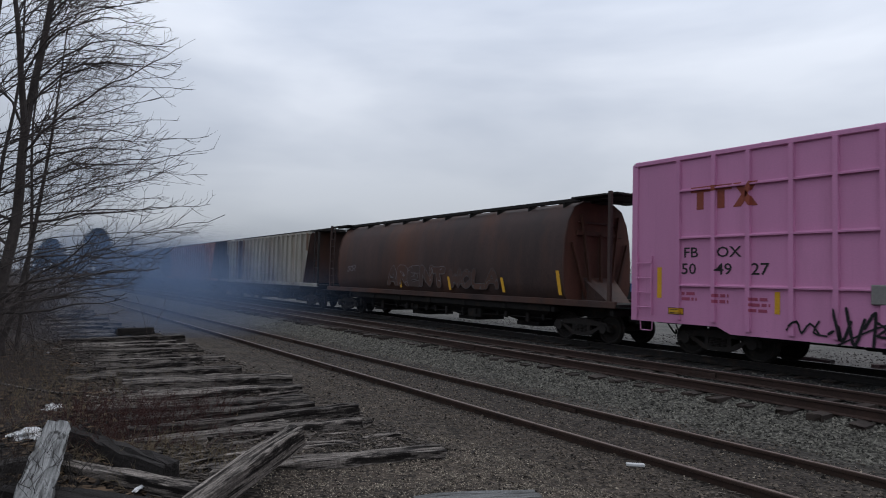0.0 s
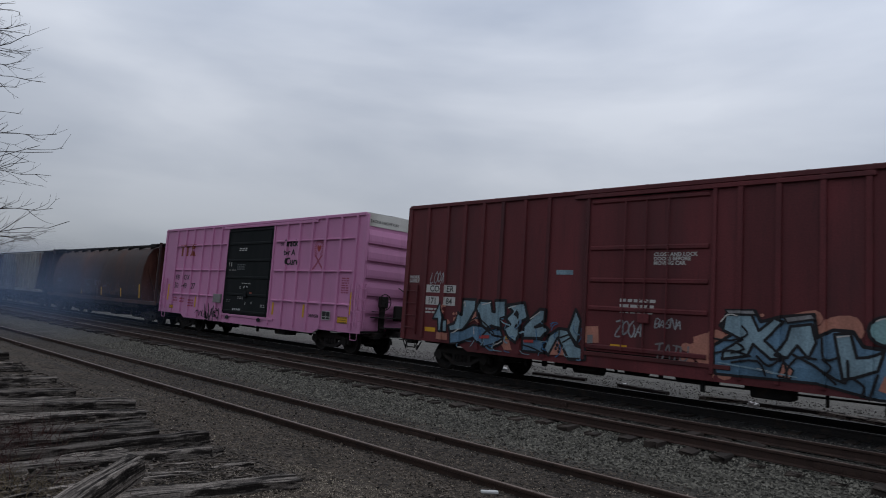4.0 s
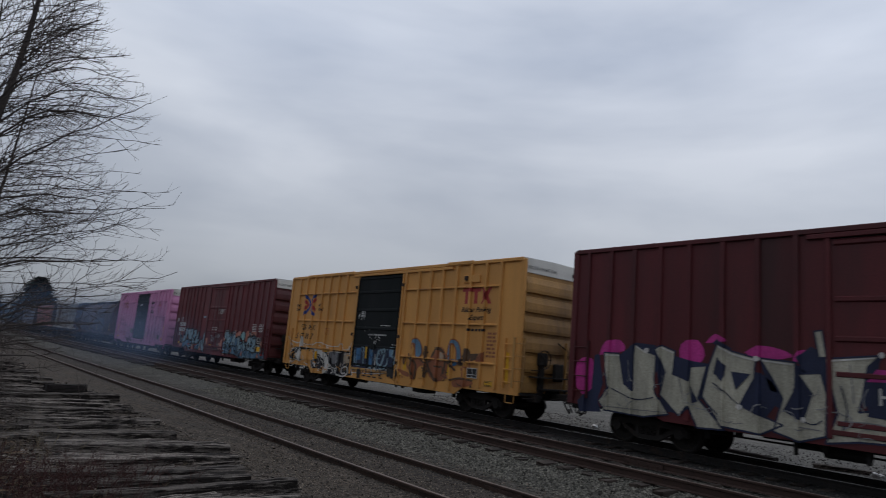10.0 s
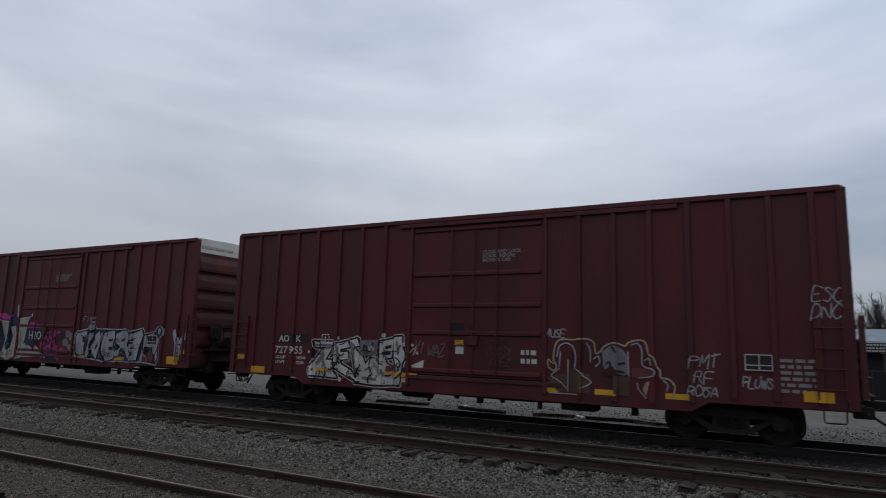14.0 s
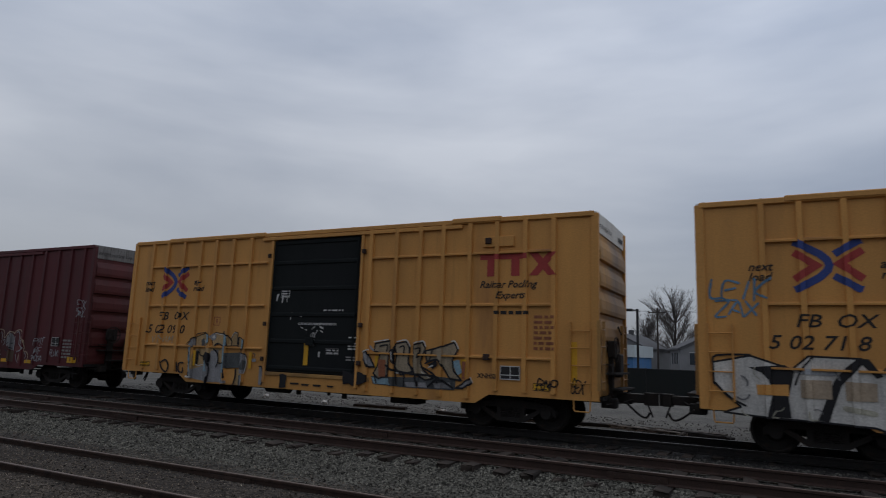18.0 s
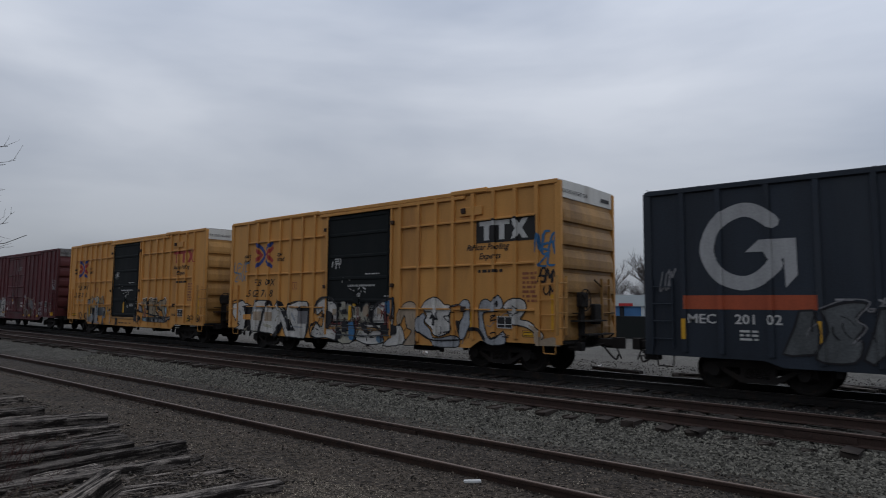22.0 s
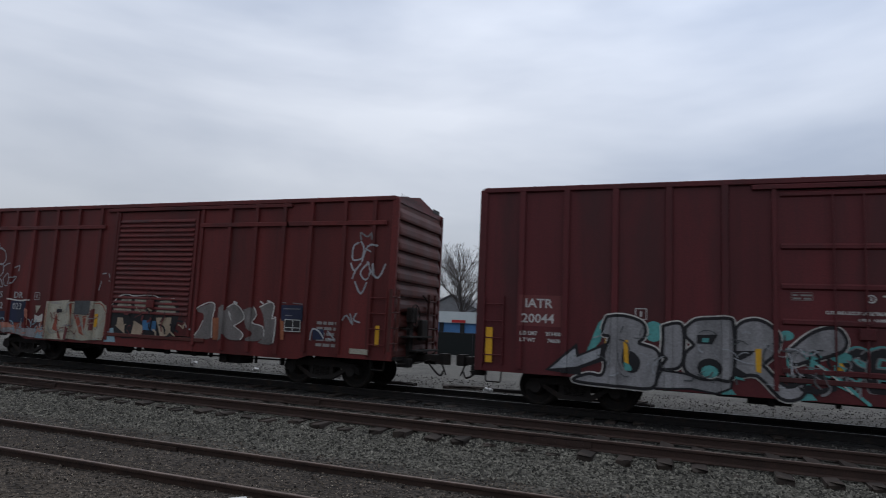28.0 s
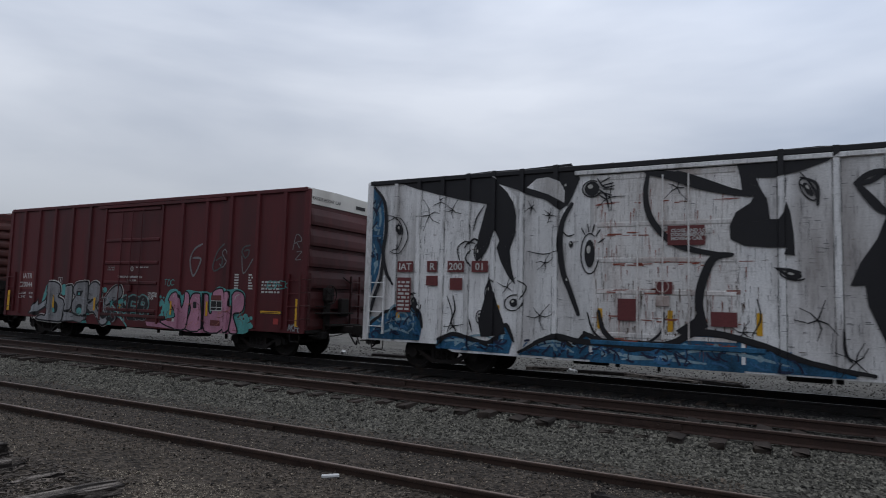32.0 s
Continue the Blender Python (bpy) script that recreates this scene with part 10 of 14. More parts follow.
field(side, top, [(6, 1.84), (6.27, 2.12), (6.61, 2.2), (7.56, 2.19), (8.38, 2.14), (8.61, 1.78), (8.56, 1.42), (8.37, 1.05), (7.52, 0.97), (6.22, 0.97)], G_BLACK, 0, True)
field(side, top, [(6.11, 1.75), (6.47, 2.12), (6.78, 2.09), (6.79, 1.68), (6.19, 1.65)], G_CREAM, 2, False)
field(side, top, [(6.9, 2.1), (7.37, 2.13), (7.6, 2.04), (7.35, 1.7), (6.95, 1.68)], G_CREAM, 2, False)
field(side, top, [(7.77, 1.71), (7.87, 2.04), (8.24, 2.09), (8.51, 1.85), (8.48, 1.67), (7.82, 1.64)], G_CREAM, 2, False)
field(side, top, [(6.3, 1.51), (6.51, 1.51), (6.64, 1.04), (6.29, 1.23)], G_TAN, 2, False)
field(side, top, [(6.97, 1.44), (7.34, 1.29), (7.29, 0.98), (6.88, 1.05)], G_TAN, 2, False)
field(side, top, [(7.78, 1.56), (8.36, 1.59), (8.36, 1.19), (8.19, 1), (8, 1.03)], G_TAN, 2, False)
field(side, top, [(7.28, 1.47), (7.81, 1.46), (7.82, 1.18), (7.32, 1.19)], G_MIDBLUE, 3, False)
run(side, top, [(6, 1.83), (6.27, 2.12), (6.61, 2.21), (6.89, 2.16), (7.56, 2.21), (7.96, 2.1), (8.41, 2.13)], 0.016, G_WHITE, 4)
run(side, top, [(7.37, 2.11), (7.63, 1.75), (7.6, 1.08)], 0.03, G_BLACK, 4)
flicks(side, top, 6.3, 8.9, 1.0, 1.9, 30, (G_BLACK, T_MAROON, G_TAN), 244, 0.02)
top = piece(side, root, 9.4, 1, "grey sprayed lettering edged in white")
field(side, top, [(9.23, 1.87), (9.74, 2.05), (9.87, 1.97), (9.82, 1.58), (9.85, 1.1), (9.33, 1.04), (9.22, 1.13), (9.45, 1.37), (9.51, 1.72), (9.31, 1.78)], G_TAUPE, 1, True)
field(side, top, [(10.0, 1.93), (10.23, 2.0), (10.18, 1.53), (10.21, 1.09), (10.0, 1.07), (10.0, 1.52)], G_TAUPE, 2, True)
field(side, top, [(10.31, 1.94), (10.54, 2.05), (10.79, 1.9), (10.89, 1.65), (10.58, 1.45), (10.89, 1.25), (10.83, 1.08), (10.4, 1.09), (10.16, 1.34), (10.18, 1.75)], G_TAUPE, 3, True)
field(side, top, [(10.83, 1.9), (11.2, 1.97), (11.3, 1.77), (11.17, 1.57), (11.52, 1.47), (11.59, 1.22), (11.37, 1.08), (10.99, 1.09), (11.2, 1.26), (10.94, 1.5), (10.88, 1.75)], G_TAUPE, 1, True)
field(side, top, [(11.39, 1.98), (11.72, 2.12), (11.84, 2.03), (11.8, 1.66), (11.98, 1.69), (11.93, 1.06), (11.41, 1.04), (11.59, 1.22), (11.53, 1.71)], G_TAUPE, 2, True)
run(side, top, [(9.19, 1.85), (9.46, 1.99), (9.74, 2.07), (9.89, 1.97), (9.83, 1.58), (9.86, 1.1)], 0.014, G_WHITE, 5)
run(side, top, [(9.22, 1.1), (9.39, 1.3), (9.51, 1.55)], 0.012, G_WHITE, 5)
run(side, top, [(10.31, 1.94), (10.54, 2.05), (10.8, 1.9), (10.9, 1.65), (10.58, 1.45)], 0.014, G_WHITE, 5)
run(side, top, [(10.45, 1.73), (10.36, 1.84), (10.47, 1.61)], 0.012, G_WHITE, 5)
run(side, top, [(10.58, 1.45), (10.91, 1.25), (10.83, 1.08)], 0.012, G_WHITE, 5)
run(side, top, [(11.2, 1.98), (11.31, 1.77), (11.18, 1.56), (11.54, 1.47), (11.59, 1.22)], 0.014, G_WHITE, 5)
run(side, top, [(11.39, 1.99), (11.72, 2.13), (11.86, 2.03), (11.82, 1.69), (11.98, 1.72), (11.95, 1.07)], 0.016, G_WHITE, 5)
run(side, top, [(9.3, 1.01), (9.22, 1.09), (9.31, 1.18)], 0.014, G_WHITE, 5)
run(side, top, [(11.41, 2.14), (11.5, 2.08)], 0.02, G_WHITE, 5)
run(side, top, [(10.53, 2.1), (10.62, 2.07)], 0.03, G_WHITE, 5)
run(side, top, [(11.64, 2.16), (11.73, 2.14)], 0.02, G_WHITE, 5)
field(side, top, [(9.84, 1.64), (10.05, 1.65), (10.1, 1.05), (9.91, 1.04)], G_ORANGE, 6, False)
field(side, top, [(12.07, 1.7), (12.18, 1.71), (12.23, 1.16), (12.13, 1.16)], G_ORANGE, 6, False)
field(side, top, [(12.08, 2.07), (12.78, 2.08), (12.81, 1.67), (12.11, 1.65)], G_NAVY, 6, False)
run(side, top, [(12.17, 1.97), (12.68, 1.98)], 0.012, G_GREY, 7)
run(side, top, [(12.23, 1.8), (12.44, 1.8)], 0.012, G_GREY, 7)
run(side, top, [(12.12, 2.13), (12.23, 2.13)], 0.012, G_GREY, 7)
run(side, top, [(12.45, 2.13), (12.74, 2.11)], 0.012, G_GREY, 7)
run(side, top, [(8.86, 1.47), (8.98, 1.3), (9.08, 1.29)], 0.02, G_SILVER, 5)
run(side, top, [(13.03, 1.21), (13.09, 1.48), (13.29, 1.43), (13.44, 1.26)], 0.02, G_SILVER, 5)
run(side, top, [(13.56, 1.44), (13.75, 1.24), (13.58, 1.26)], 0.02, G_SILVER, 5)
run(side, top, [(13.95, 1.75), (14.07, 1.87), (14.22, 1.68)], 0.02, G_SILVER, 5)
run(side, top, [(14.17, 1.91), (14.26, 1.65)], 0.02, G_SILVER, 5)
run(side, top, [(14.34, 1.93), (14.28, 1.77), (14.45, 1.71)], 0.02, G_SILVER, 5)
field(side, top, [(13.09, 1.48), (13.42, 1.49), (13.44, 1.23), (13.11, 1.21)], G_NAVY, 2, False)
scrawl(side, root, "OF", 14.1, 3.25, 0.7, 0.5, G_SILVER, 410, 0.024)
scrawl(side, root, "YOU", 14.05, 2.8, 1.0, 0.42, G_SILVER, 411, 0.024)
scrawl(side, root, "V", 14.2, 2.45, 0.4, 0.3, G_SILVER, 412, 0.024)
scrawl(side, root, "M", 14.3, 3.82, 0.4, 0.18, G_GREY, 413, 0.024)
lettering(side, "MS", 0.80, 1.96, 0.2, T_LOGO, root, 0, 1.1, off=0.04)
lettering(side, "DR", 1.72, 1.96, 0.2, T_LOGO, root, 0, 1.1, off=0.04)
decal(side, "plate_mark", frame_lines(2.68, 2.92, 1.92, 2.16), T_LOGO, root, 0.04)
lettering(side, "192", 0.82, 1.60, 0.2, T_LOGO, root, off=0.04)
lettering(side, "023", 1.72, 1.60, 0.2, T_LOGO, root, off=0.04)
console(side, root, 12.22, 1.38)
bars(side, root, 13.2, 1.05, 0.6, 0.7, 5, T_GREY, 5)
decal(side, "notice", [rect(14.2, 14.75, 0.92, 1.05)], G_CREAM, root, 0.014)
reflectors(side, root, (0.75, 3.3, 5.3, 14.95), 1.15, 0.5, 0.055)

# maroon car with teal, grey and pink lettering
L = 15.56
root, side = boxcar("maroon_boxcar", "dark maroon boxcar with grey, teal and pink sprayed lettering", -153.02, L, MAROON_B,
                    [0.80, 1.82, 2.89, 4.00, 5.09, 10.10, 11.26, 12.35, 13.50, 14.58], (6.0, 9.1), MAROON_B, "plug", 4.98, 0.75, 0.62, 2.3, (), WHITE, 6, 0.05, 0.09, du=0.15)
decal(side, "number_patch", [rect(0.78, 1.74, 1.82, 2.52)], T_MAROON, root, 0.005)
lettering(side, "IATR", 0.90, 2.24, 0.2, T_WHITE, root, 0, 1.05)
decal(side, "plate_mark", frame_lines(3.32, 3.56, 2.06, 2.30), T_WHITE, root, 0.009)
lettering(side, "20044", 0.84, 1.90, 0.2, T_WHITE, root, 0, 1.05)
lettering(side, "LD LMT", 0.82, 1.62, 0.08, T_WHITE, root)
lettering(side, "211400", 1.40, 1.62, 0.08, T_WHITE, root)
lettering(side, "LT WT", 0.82, 1.47, 0.08, T_WHITE, root)
lettering(side, "74600", 1.44, 1.47, 0.08, T_WHITE, root)
top = piece(side, root, 2.4, 0.9, "grey sprayed lettering edged in black and white with teal bubbles")
field(side, top, ellipse((3.7, 1.82), 0.20, 0.22, 12), G_TEAL, -1)
field(side, top, ellipse((6.19, 1.86), 0.13, 0.10, 12), G_TEAL, -1)
field(side, top, [(2.32, 1.34), (2.55, 1.94), (2.74, 2.15), (2.6, 1.55), (2.27, 1.14)], G_TEAL, 0, False)
field(side, top, [(2.74, 2.1), (3.07, 2.13), (3.43, 2.03), (3.54, 1.86), (3.5, 1.67), (3.41, 1.56), (3.73, 1.46), (3.83, 1.26), (3.78, 0.93), (3.67, 0.64), (3.05, 0.63), (2.28, 0.65), (2.03, 0.71), (2.37, 0.85), (2.62, 0.83), (2.71, 1.02), (2.68, 1.31), (2.8, 1.66), (2.66, 1.7), (2.66, 1.9)], G_WHITE, -1, True, G_WHITE, 0.06)
field(side, top, [(2.74, 2.1), (3.07, 2.13), (3.43, 2.03), (3.54, 1.86), (3.5, 1.67), (3.41, 1.56), (3.73, 1.46), (3.83, 1.26), (3.78, 0.93), (3.67, 0.64), (3.05, 0.63), (2.28, 0.65), (2.03, 0.71), (2.37, 0.85), (2.62, 0.83), (2.71, 1.02), (2.68, 1.31), (2.8, 1.66), (2.66, 1.7), (2.66, 1.9)], G_PALE, 3, True, G_BLACK, 0.032)
field(side, top, [(3.08, 1.43), (3.32, 1.35), (3.44, 1.17), (3.37, 0.96), (3.18, 0.95), (3.06, 1.14)], G_BLACK, 5, True)
field(side, top, [(3.1, 1.17), (3.18, 1.15), (3.27, 0.99), (3.13, 0.98)], G_TEAL, 6, True)
field(side, top, [(3.88, 1.94), (4.18, 2.02), (4.29, 1.87), (4.29, 1.32), (4.19, 1.1), (3.96, 1.05), (3.82, 1.07), (3.96, 1.27), (3.87, 1.35), (3.89, 1.67)], G_WHITE, -1, True, G_WHITE, 0.06)
field(side, top, [(3.88, 1.94), (4.18, 2.02), (4.29, 1.87), (4.29, 1.32), (4.19, 1.1), (3.96, 1.05), (3.82, 1.07), (3.96, 1.27), (3.87, 1.35), (3.89, 1.67)], G_PALE, 2, True, G_BLACK, 0.032)
field(side, top, [(3.7, 0.64), (3.87, 1.03), (4.31, 0.99), (4.55, 0.92), (5.21, 0.92), (5.19, 0.76), (4.91, 0.63), (4.44, 0.69)], G_PALE, 1, False, G_BLACK, 0.02)
field(side, top, [(4.33, 1.93), (4.53, 2.1), (4.87, 2.14), (5.14, 2.15), (5.24, 2.01), (5.23, 0.99), (4.91, 0.92), (4.61, 0.91), (4.32, 1.06), (4.33, 1.41), (4.49, 1.58), (4.33, 1.75)], G_WHITE, -1, True, G_WHITE, 0.06)
field(side, top, [(4.33, 1.93), (4.53, 2.1), (4.87, 2.14), (5.14, 2.15), (5.24, 2.01), (5.23, 0.99), (4.91, 0.92), (4.61, 0.91), (4.32, 1.06), (4.33, 1.41), (4.49, 1.58), (4.33, 1.75)], G_PALE, 3, True, G_BLACK, 0.032)
field(side, top, [(4.55, 1.79), (4.95, 1.82), (4.84, 1.61), (4.55, 1.62)], G_BLACK, 5, False)
field(side, top, [(4.65, 1.73), (4.78, 1.74), (4.77, 1.65), (4.65, 1.65)], G_TEAL, 6, False)
field(side, top, ellipse((4.79, 1.13), 0.24, 0.20, 12), G_BLACK, 5)
field(side, top, ellipse((4.79, 1.06), 0.16, 0.13, 12), G_TEAL, 6)
field(side, top, ellipse((4.79, 1.06), 0.17, 0.15, 12), G_WHITE, 5)
field(side, top, [(5.28, 1.97), (5.42, 2.1), (5.67, 2.15), (5.91, 2.04), (6.06, 1.83), (6, 1.51), (5.79, 1.28), (5.84, 1.18), (6.18, 0.86), (6.46, 0.97), (6.48, 0.76), (6.33, 0.63), (6.06, 0.64), (5.66, 1.04), (5.29, 1.03), (5.26, 1.51)], G_WHITE, -1, True, G_WHITE, 0.06)
field(side, top, [(5.28, 1.97), (5.42, 2.1), (5.67, 2.15), (5.91, 2.04), (6.06, 1.83), (6, 1.51), (5.79, 1.28), (5.84, 1.18), (6.18, 0.86), (6.46, 0.97), (6.48, 0.76), (6.33, 0.63), (6.06, 0.64), (5.66, 1.04), (5.29, 1.03), (5.26, 1.51)], G_PALE, 4, True, G_BLACK, 0.032)
field(side, top, [(5.27, 1.51), (5.63, 1.53), (5.54, 1.43), (5.33, 1.31), (5.27, 1.31)], G_BLACK, 6, False)
field(side, top, [(5.26, 1.19), (5.55, 1.02), (5.27, 1.03)], G_BLACK, 6, False)
field(side, top, [(5.28, 1.17), (5.43, 0.93), (5.26, 0.95)], G_TEAL, 5, False)
field(side, top, [(6.27, 1.61), (6.54, 1.87), (6.82, 2.02), (7.07, 2.03), (7.2, 1.84), (7.17, 1.65), (7, 1.53), (6.57, 1.39), (6.31, 1.3), (6.23, 1.47)], G_WHITE, -1, True, G_WHITE, 0.06)
field(side, top, [(6.27, 1.61), (6.54, 1.87), (6.82, 2.02), (7.07, 2.03), (7.2, 1.84), (7.17, 1.65), (7, 1.53), (6.57, 1.39), (6.31, 1.3), (6.23, 1.47)], G_PALE, 2, True, G_BLACK, 0.032)
field(side, top, ellipse((7.11, 1.49), 0.18, 0.11, 12), G_TEAL, 1)
field(side, top, [(6.39, 0.62), (6.69, 0.65), (6.53, 0.86)], G_TEAL, 1, False)
field(side, top, [(5, 0.63), (5.17, 0.78), (5.28, 0.64)], G_TEAL, 1, False)
run(side, top, [(6.61, 1.4), (6.99, 1.14), (7.24, 0.91), (7.55, 0.64)], 0.03, G_TEAL, 4)
run(side, top, [(6.71, 1.32), (6.99, 1.1), (7.28, 0.82)], 0.012, G_WHITE, 5)
run(side, top, [(6.3, 1.13), (6.72, 1.12), (6.98, 0.93)], 0.05, G_BLACK, 4)
run(side, top, [(6.22, 0.95), (6.6, 0.81), (6.98, 0.89)], 0.05, G_BLACK, 3)
field(side, top, [(3.09, 1.6), (3.18, 1.62), (3.2, 1.11), (3.11, 1.15)], T_YELLOW, 8, False)
field(side, top, [(5.63, 1.57), (5.74, 1.58), (5.73, 1.1), (5.64, 1.12)], T_YELLOW, 8, False)
flicks(side, top, 2.4, 6.9, 0.85, 1.9, 46, (G_DULL, G_SILVER), 241, 0.012)
flicks(side, top, 6.2, 7.4, 0.75, 1.6, 40, (G_TEAL, G_BLACK, G_GREY), 242, 0.02, 3)
painted(side, root, "sprayed_arrow", [(1.4, 0.86), (2.1, 1.5), (2.15, 1.25), (2.75, 1.55), (2.7, 1.15), (2.2, 0.95), (2.2, 0.8)], G_BLACK, 0.009)
painted(side, root, "sprayed_arrow", [(1.52, 0.9), (2.06, 1.38), (2.1, 1.18), (2.62, 1.42), (2.58, 1.2), (2.1, 0.98)], G_SILVER, 0.012)
burner(side, root, "SEB", 7.1, 8.6, 0.88, 1.62, G_BLACK, G_GREY, 92, "black sprayed letters edged in grey", None, G_TEAL, None, 0.15, 0.025, False, 0.08)
top = piece(side, root, 9.6, 0.9, "pink sprayed lettering over teal bubbles")
field(side, top, [(9.45, 1.6), (9.66, 1.92), (10.1, 1.94), (10.27, 1.74), (10.5, 1.93), (11.0, 1.89), (11.4, 1.90), (11.62, 1.86), (11.95, 2.07), (12.35, 1.97), (12.75, 2.01), (13.05, 1.9), (13.12, 1.66), (13.08, 1.3), (12.8, 1.13), (13.2, 1.02), (13.3, 0.72), (12.77, 0.62), (10.96, 0.69), (9.66, 0.84), (9.42, 1.24)], G_TEAL, 0, True)
field(side, top, [(8.53, 0.83), (10.05, 0.79), (11.32, 0.76), (12.82, 0.73), (12.82, 0.63), (10.96, 0.57), (9.75, 0.65), (8.62, 0.69)], G_PINK, 1, False)
field(side, top, [(9.63, 1.59), (9.76, 1.79), (10.07, 1.86), (10.21, 1.62), (10.29, 1.35), (10.4, 1.62), (10.41, 1.86), (10.58, 1.84), (10.66, 1.63), (10.62, 1.25), (10.51, 0.67), (9.9, 0.67), (9.27, 0.86), (9.74, 0.97), (10.09, 1.07), (9.87, 1.33)], G_PINK, 3, True, G_BLACK, 0.024)
field(side, top, [(10.65, 1.56), (10.79, 1.81), (11.16, 1.81), (11.25, 1.51), (11.32, 0.71), (10.53, 0.66), (10.71, 1.25)], G_PINK, 2, True, G_BLACK, 0.024)
field(side, top, [(10.83, 1.56), (10.99, 1.56), (10.99, 1.35), (10.83, 1.36)], G_BLACK, 4, False)
field(side, top, [(11.31, 1.82), (11.52, 1.79), (11.57, 1.31), (11.68, 1.22), (11.75, 1.59), (11.69, 1.86), (11.95, 2), (12.2, 1.87), (12.22, 0.74), (11.41, 0.65), (11.34, 1.31)], G_PINK, 3, True, G_BLACK, 0.024)
field(side, top, [(12.26, 1.9), (12.44, 1.9), (12.44, 1.47), (12.54, 1.41), (12.47, 0.74), (12.26, 0.74)], G_PINK, 2, True, G_BLACK, 0.024)
field(side, top, [(12.55, 1.81), (12.71, 1.94), (13.01, 1.88), (13.11, 1.62), (13.01, 1.3), (12.65, 1.21), (12.83, 0.8), (12.82, 0.63), (12.5, 0.68), (12.58, 1.2)], G_PINK, 3, True, G_BLACK, 0.024)
field(side, top, [(11.65, 1.78), (12.1, 1.79), (12.1, 1.56), (11.65, 1.55)], T_MAROON, 6, False)
field(side, top, [(11.67, 1.01), (12.1, 1), (12.11, 0.83), (11.67, 0.83)], T_MAROON, 6, False)
field(side, top, [(9.62, 0.99), (9.88, 0.99), (9.87, 0.89), (9.62, 0.89)], T_MAROON, 6, False)
field(side, top, [(9.86, 0.99), (10.02, 0.98), (10.02, 0.88), (9.87, 0.89)], G_WHITE, 6, False)
field(side, top, [(9.74, 1.55), (9.82, 1.55), (9.83, 1.1), (9.75, 1.1)], T_YELLOW, 8, False)
field(side, top, [(11.44, 1.58), (11.52, 1.58), (11.53, 1.12), (11.43, 1.12)], T_YELLOW, 8, False)
field(side, top, ellipse((9.45, 1.35), 0.12, 0.10, 12), G_TEAL, 1)
field(side, top, ellipse((9.34, 1.2), 0.06, 0.06, 12), G_TEAL, 1)
field(side, top, ellipse((13.23, 1.08), 0.11, 0.09, 12), G_TEAL, 1)
field(side, top, ellipse((13.1, 0.85), 0.19, 0.14, 12), G_TEAL, 1)
field(side, top, ellipse((9.29, 1.56), 0.05, 0.04, 12), G_TEAL, 1)
run(side, top, [(9.86, 1.68), (9.92, 1.77)], 0.012, G_WHITE, 6)
run(side, top, [(10.93, 1.71), (11.02, 1.65)], 0.012, G_WHITE, 6)
run(side, top, [(12.7, 1.68), (12.74, 1.78), (12.87, 1.83)], 0.014, G_WHITE, 6)
flicks(side, top, 9.6, 13.2, 0.72, 1.5, 24, (G_SALMON, T_MAROON), 243, 0.008)
spray_dots(side, "spray_bubble", 12.9, 13.6, 0.78, 1.2, 14, 0.09, G_TEAL, root, random.Random(6), 0.006)
spray_dots(side, "spray_bubble", 9.2, 9.6, 0.95, 1.8, 12, 0.10, G_TEAL, root, random.Random(7), 0.006)
scrawl(side, root, "6", 10.45, 2.5, 0.7, 1.1, G_GREY, 94, 0.034)
scrawl(side, root, "TDC", 9.35, 2.06, 0.5, 0.2, G_TEAL, 98, 0.012)
scrawl(side, root, "6", 11.6, 2.6, 0.5, 0.75, G_DULL, 95, 0.028)
scrawl(side, root, "S", 11.95, 2.65, 0.3, 0.6, G_GREY, 99, 0.02)
scrawl(side, root, "V", 12.8, 2.45, 0.5, 0.55, G_GREY, 96, 0.022)
scrawl(side, root, "6", 12.85, 2.95, 0.4, 0.5, G_DULL, 197, 0.026)
scrawl(side, root, "ESHEK", 14.0, 2.05, 0.85, 0.22, G_TEAL, 198, 0.016)
scrawl(side, root, "R", 14.95, 3.2, 0.3, 0.4, G_GREY, 97, 0.014)
scrawl(side, root, "Z", 15.05, 2.9, 0.2, 0.25, G_GREY, 199, 0.012)
scrawl(side, root, "MOHES", 14.9, 0.82, 0.6, 0.18, G_SILVER, 200, 0.015)
bars(side, root, 12.6, 2.0, 0.18, 0.5, 6, T_WHITE, 5)
bars(side, root, 13.2, 2.0, 0.18, 0.5, 6, T_WHITE, 6)
bars(side, root, 13.75, 1.9, 0.8, 0.4, 4, T_WHITE, 7)
lettering(side, "CLOSE AND LOCK DOORS BEFORE MOVING CAR", 6.87, 2.31, 0.062, T_WHITE, root, 0, 0.67)
lettering(side, "OPEN", 7.41, 2.19, 0.05, T_WHITE, root)
lettering(side, "CLOSE", 7.66, 2.19, 0.05, T_WHITE, root)
ring = ellipse((7.63, 2.62), 0.07, 0.07, 16)
tagged(decal(side, "door_mark", [capsule(a, b, 0.012, 3) for a, b in zip(ring, ring[1:] + ring[:1])], T_WHITE, root, 0.012), kind="stuff")
decal(side, "door_mark", [rect(7.618, 7.642, 2.58, 2.66)], T_WHITE, root, 0.012)
bars(side, root, 7.82, 2.66, 0.66, 0.06, 1, T_WHITE, 8)
tagged(decal(side, "door_box", frame_lines(6.28, 6.66, 2.56, 2.72, 0.008)[:4], T_GREY, root, 0.012), kind="stuff")
bars(side, root, 6.31, 2.58, 0.33, 0.13, 2, T_GREY, 9)
decal(side, "notice", [rect(7.46, 7.58, 1.86, 2.02)], T_WHITE, root, 0.012)
console(side, root, 11.65, 1.3)
notice(side, root, 13.75, 14.65, 1.28, 1.38, None, 0.016)
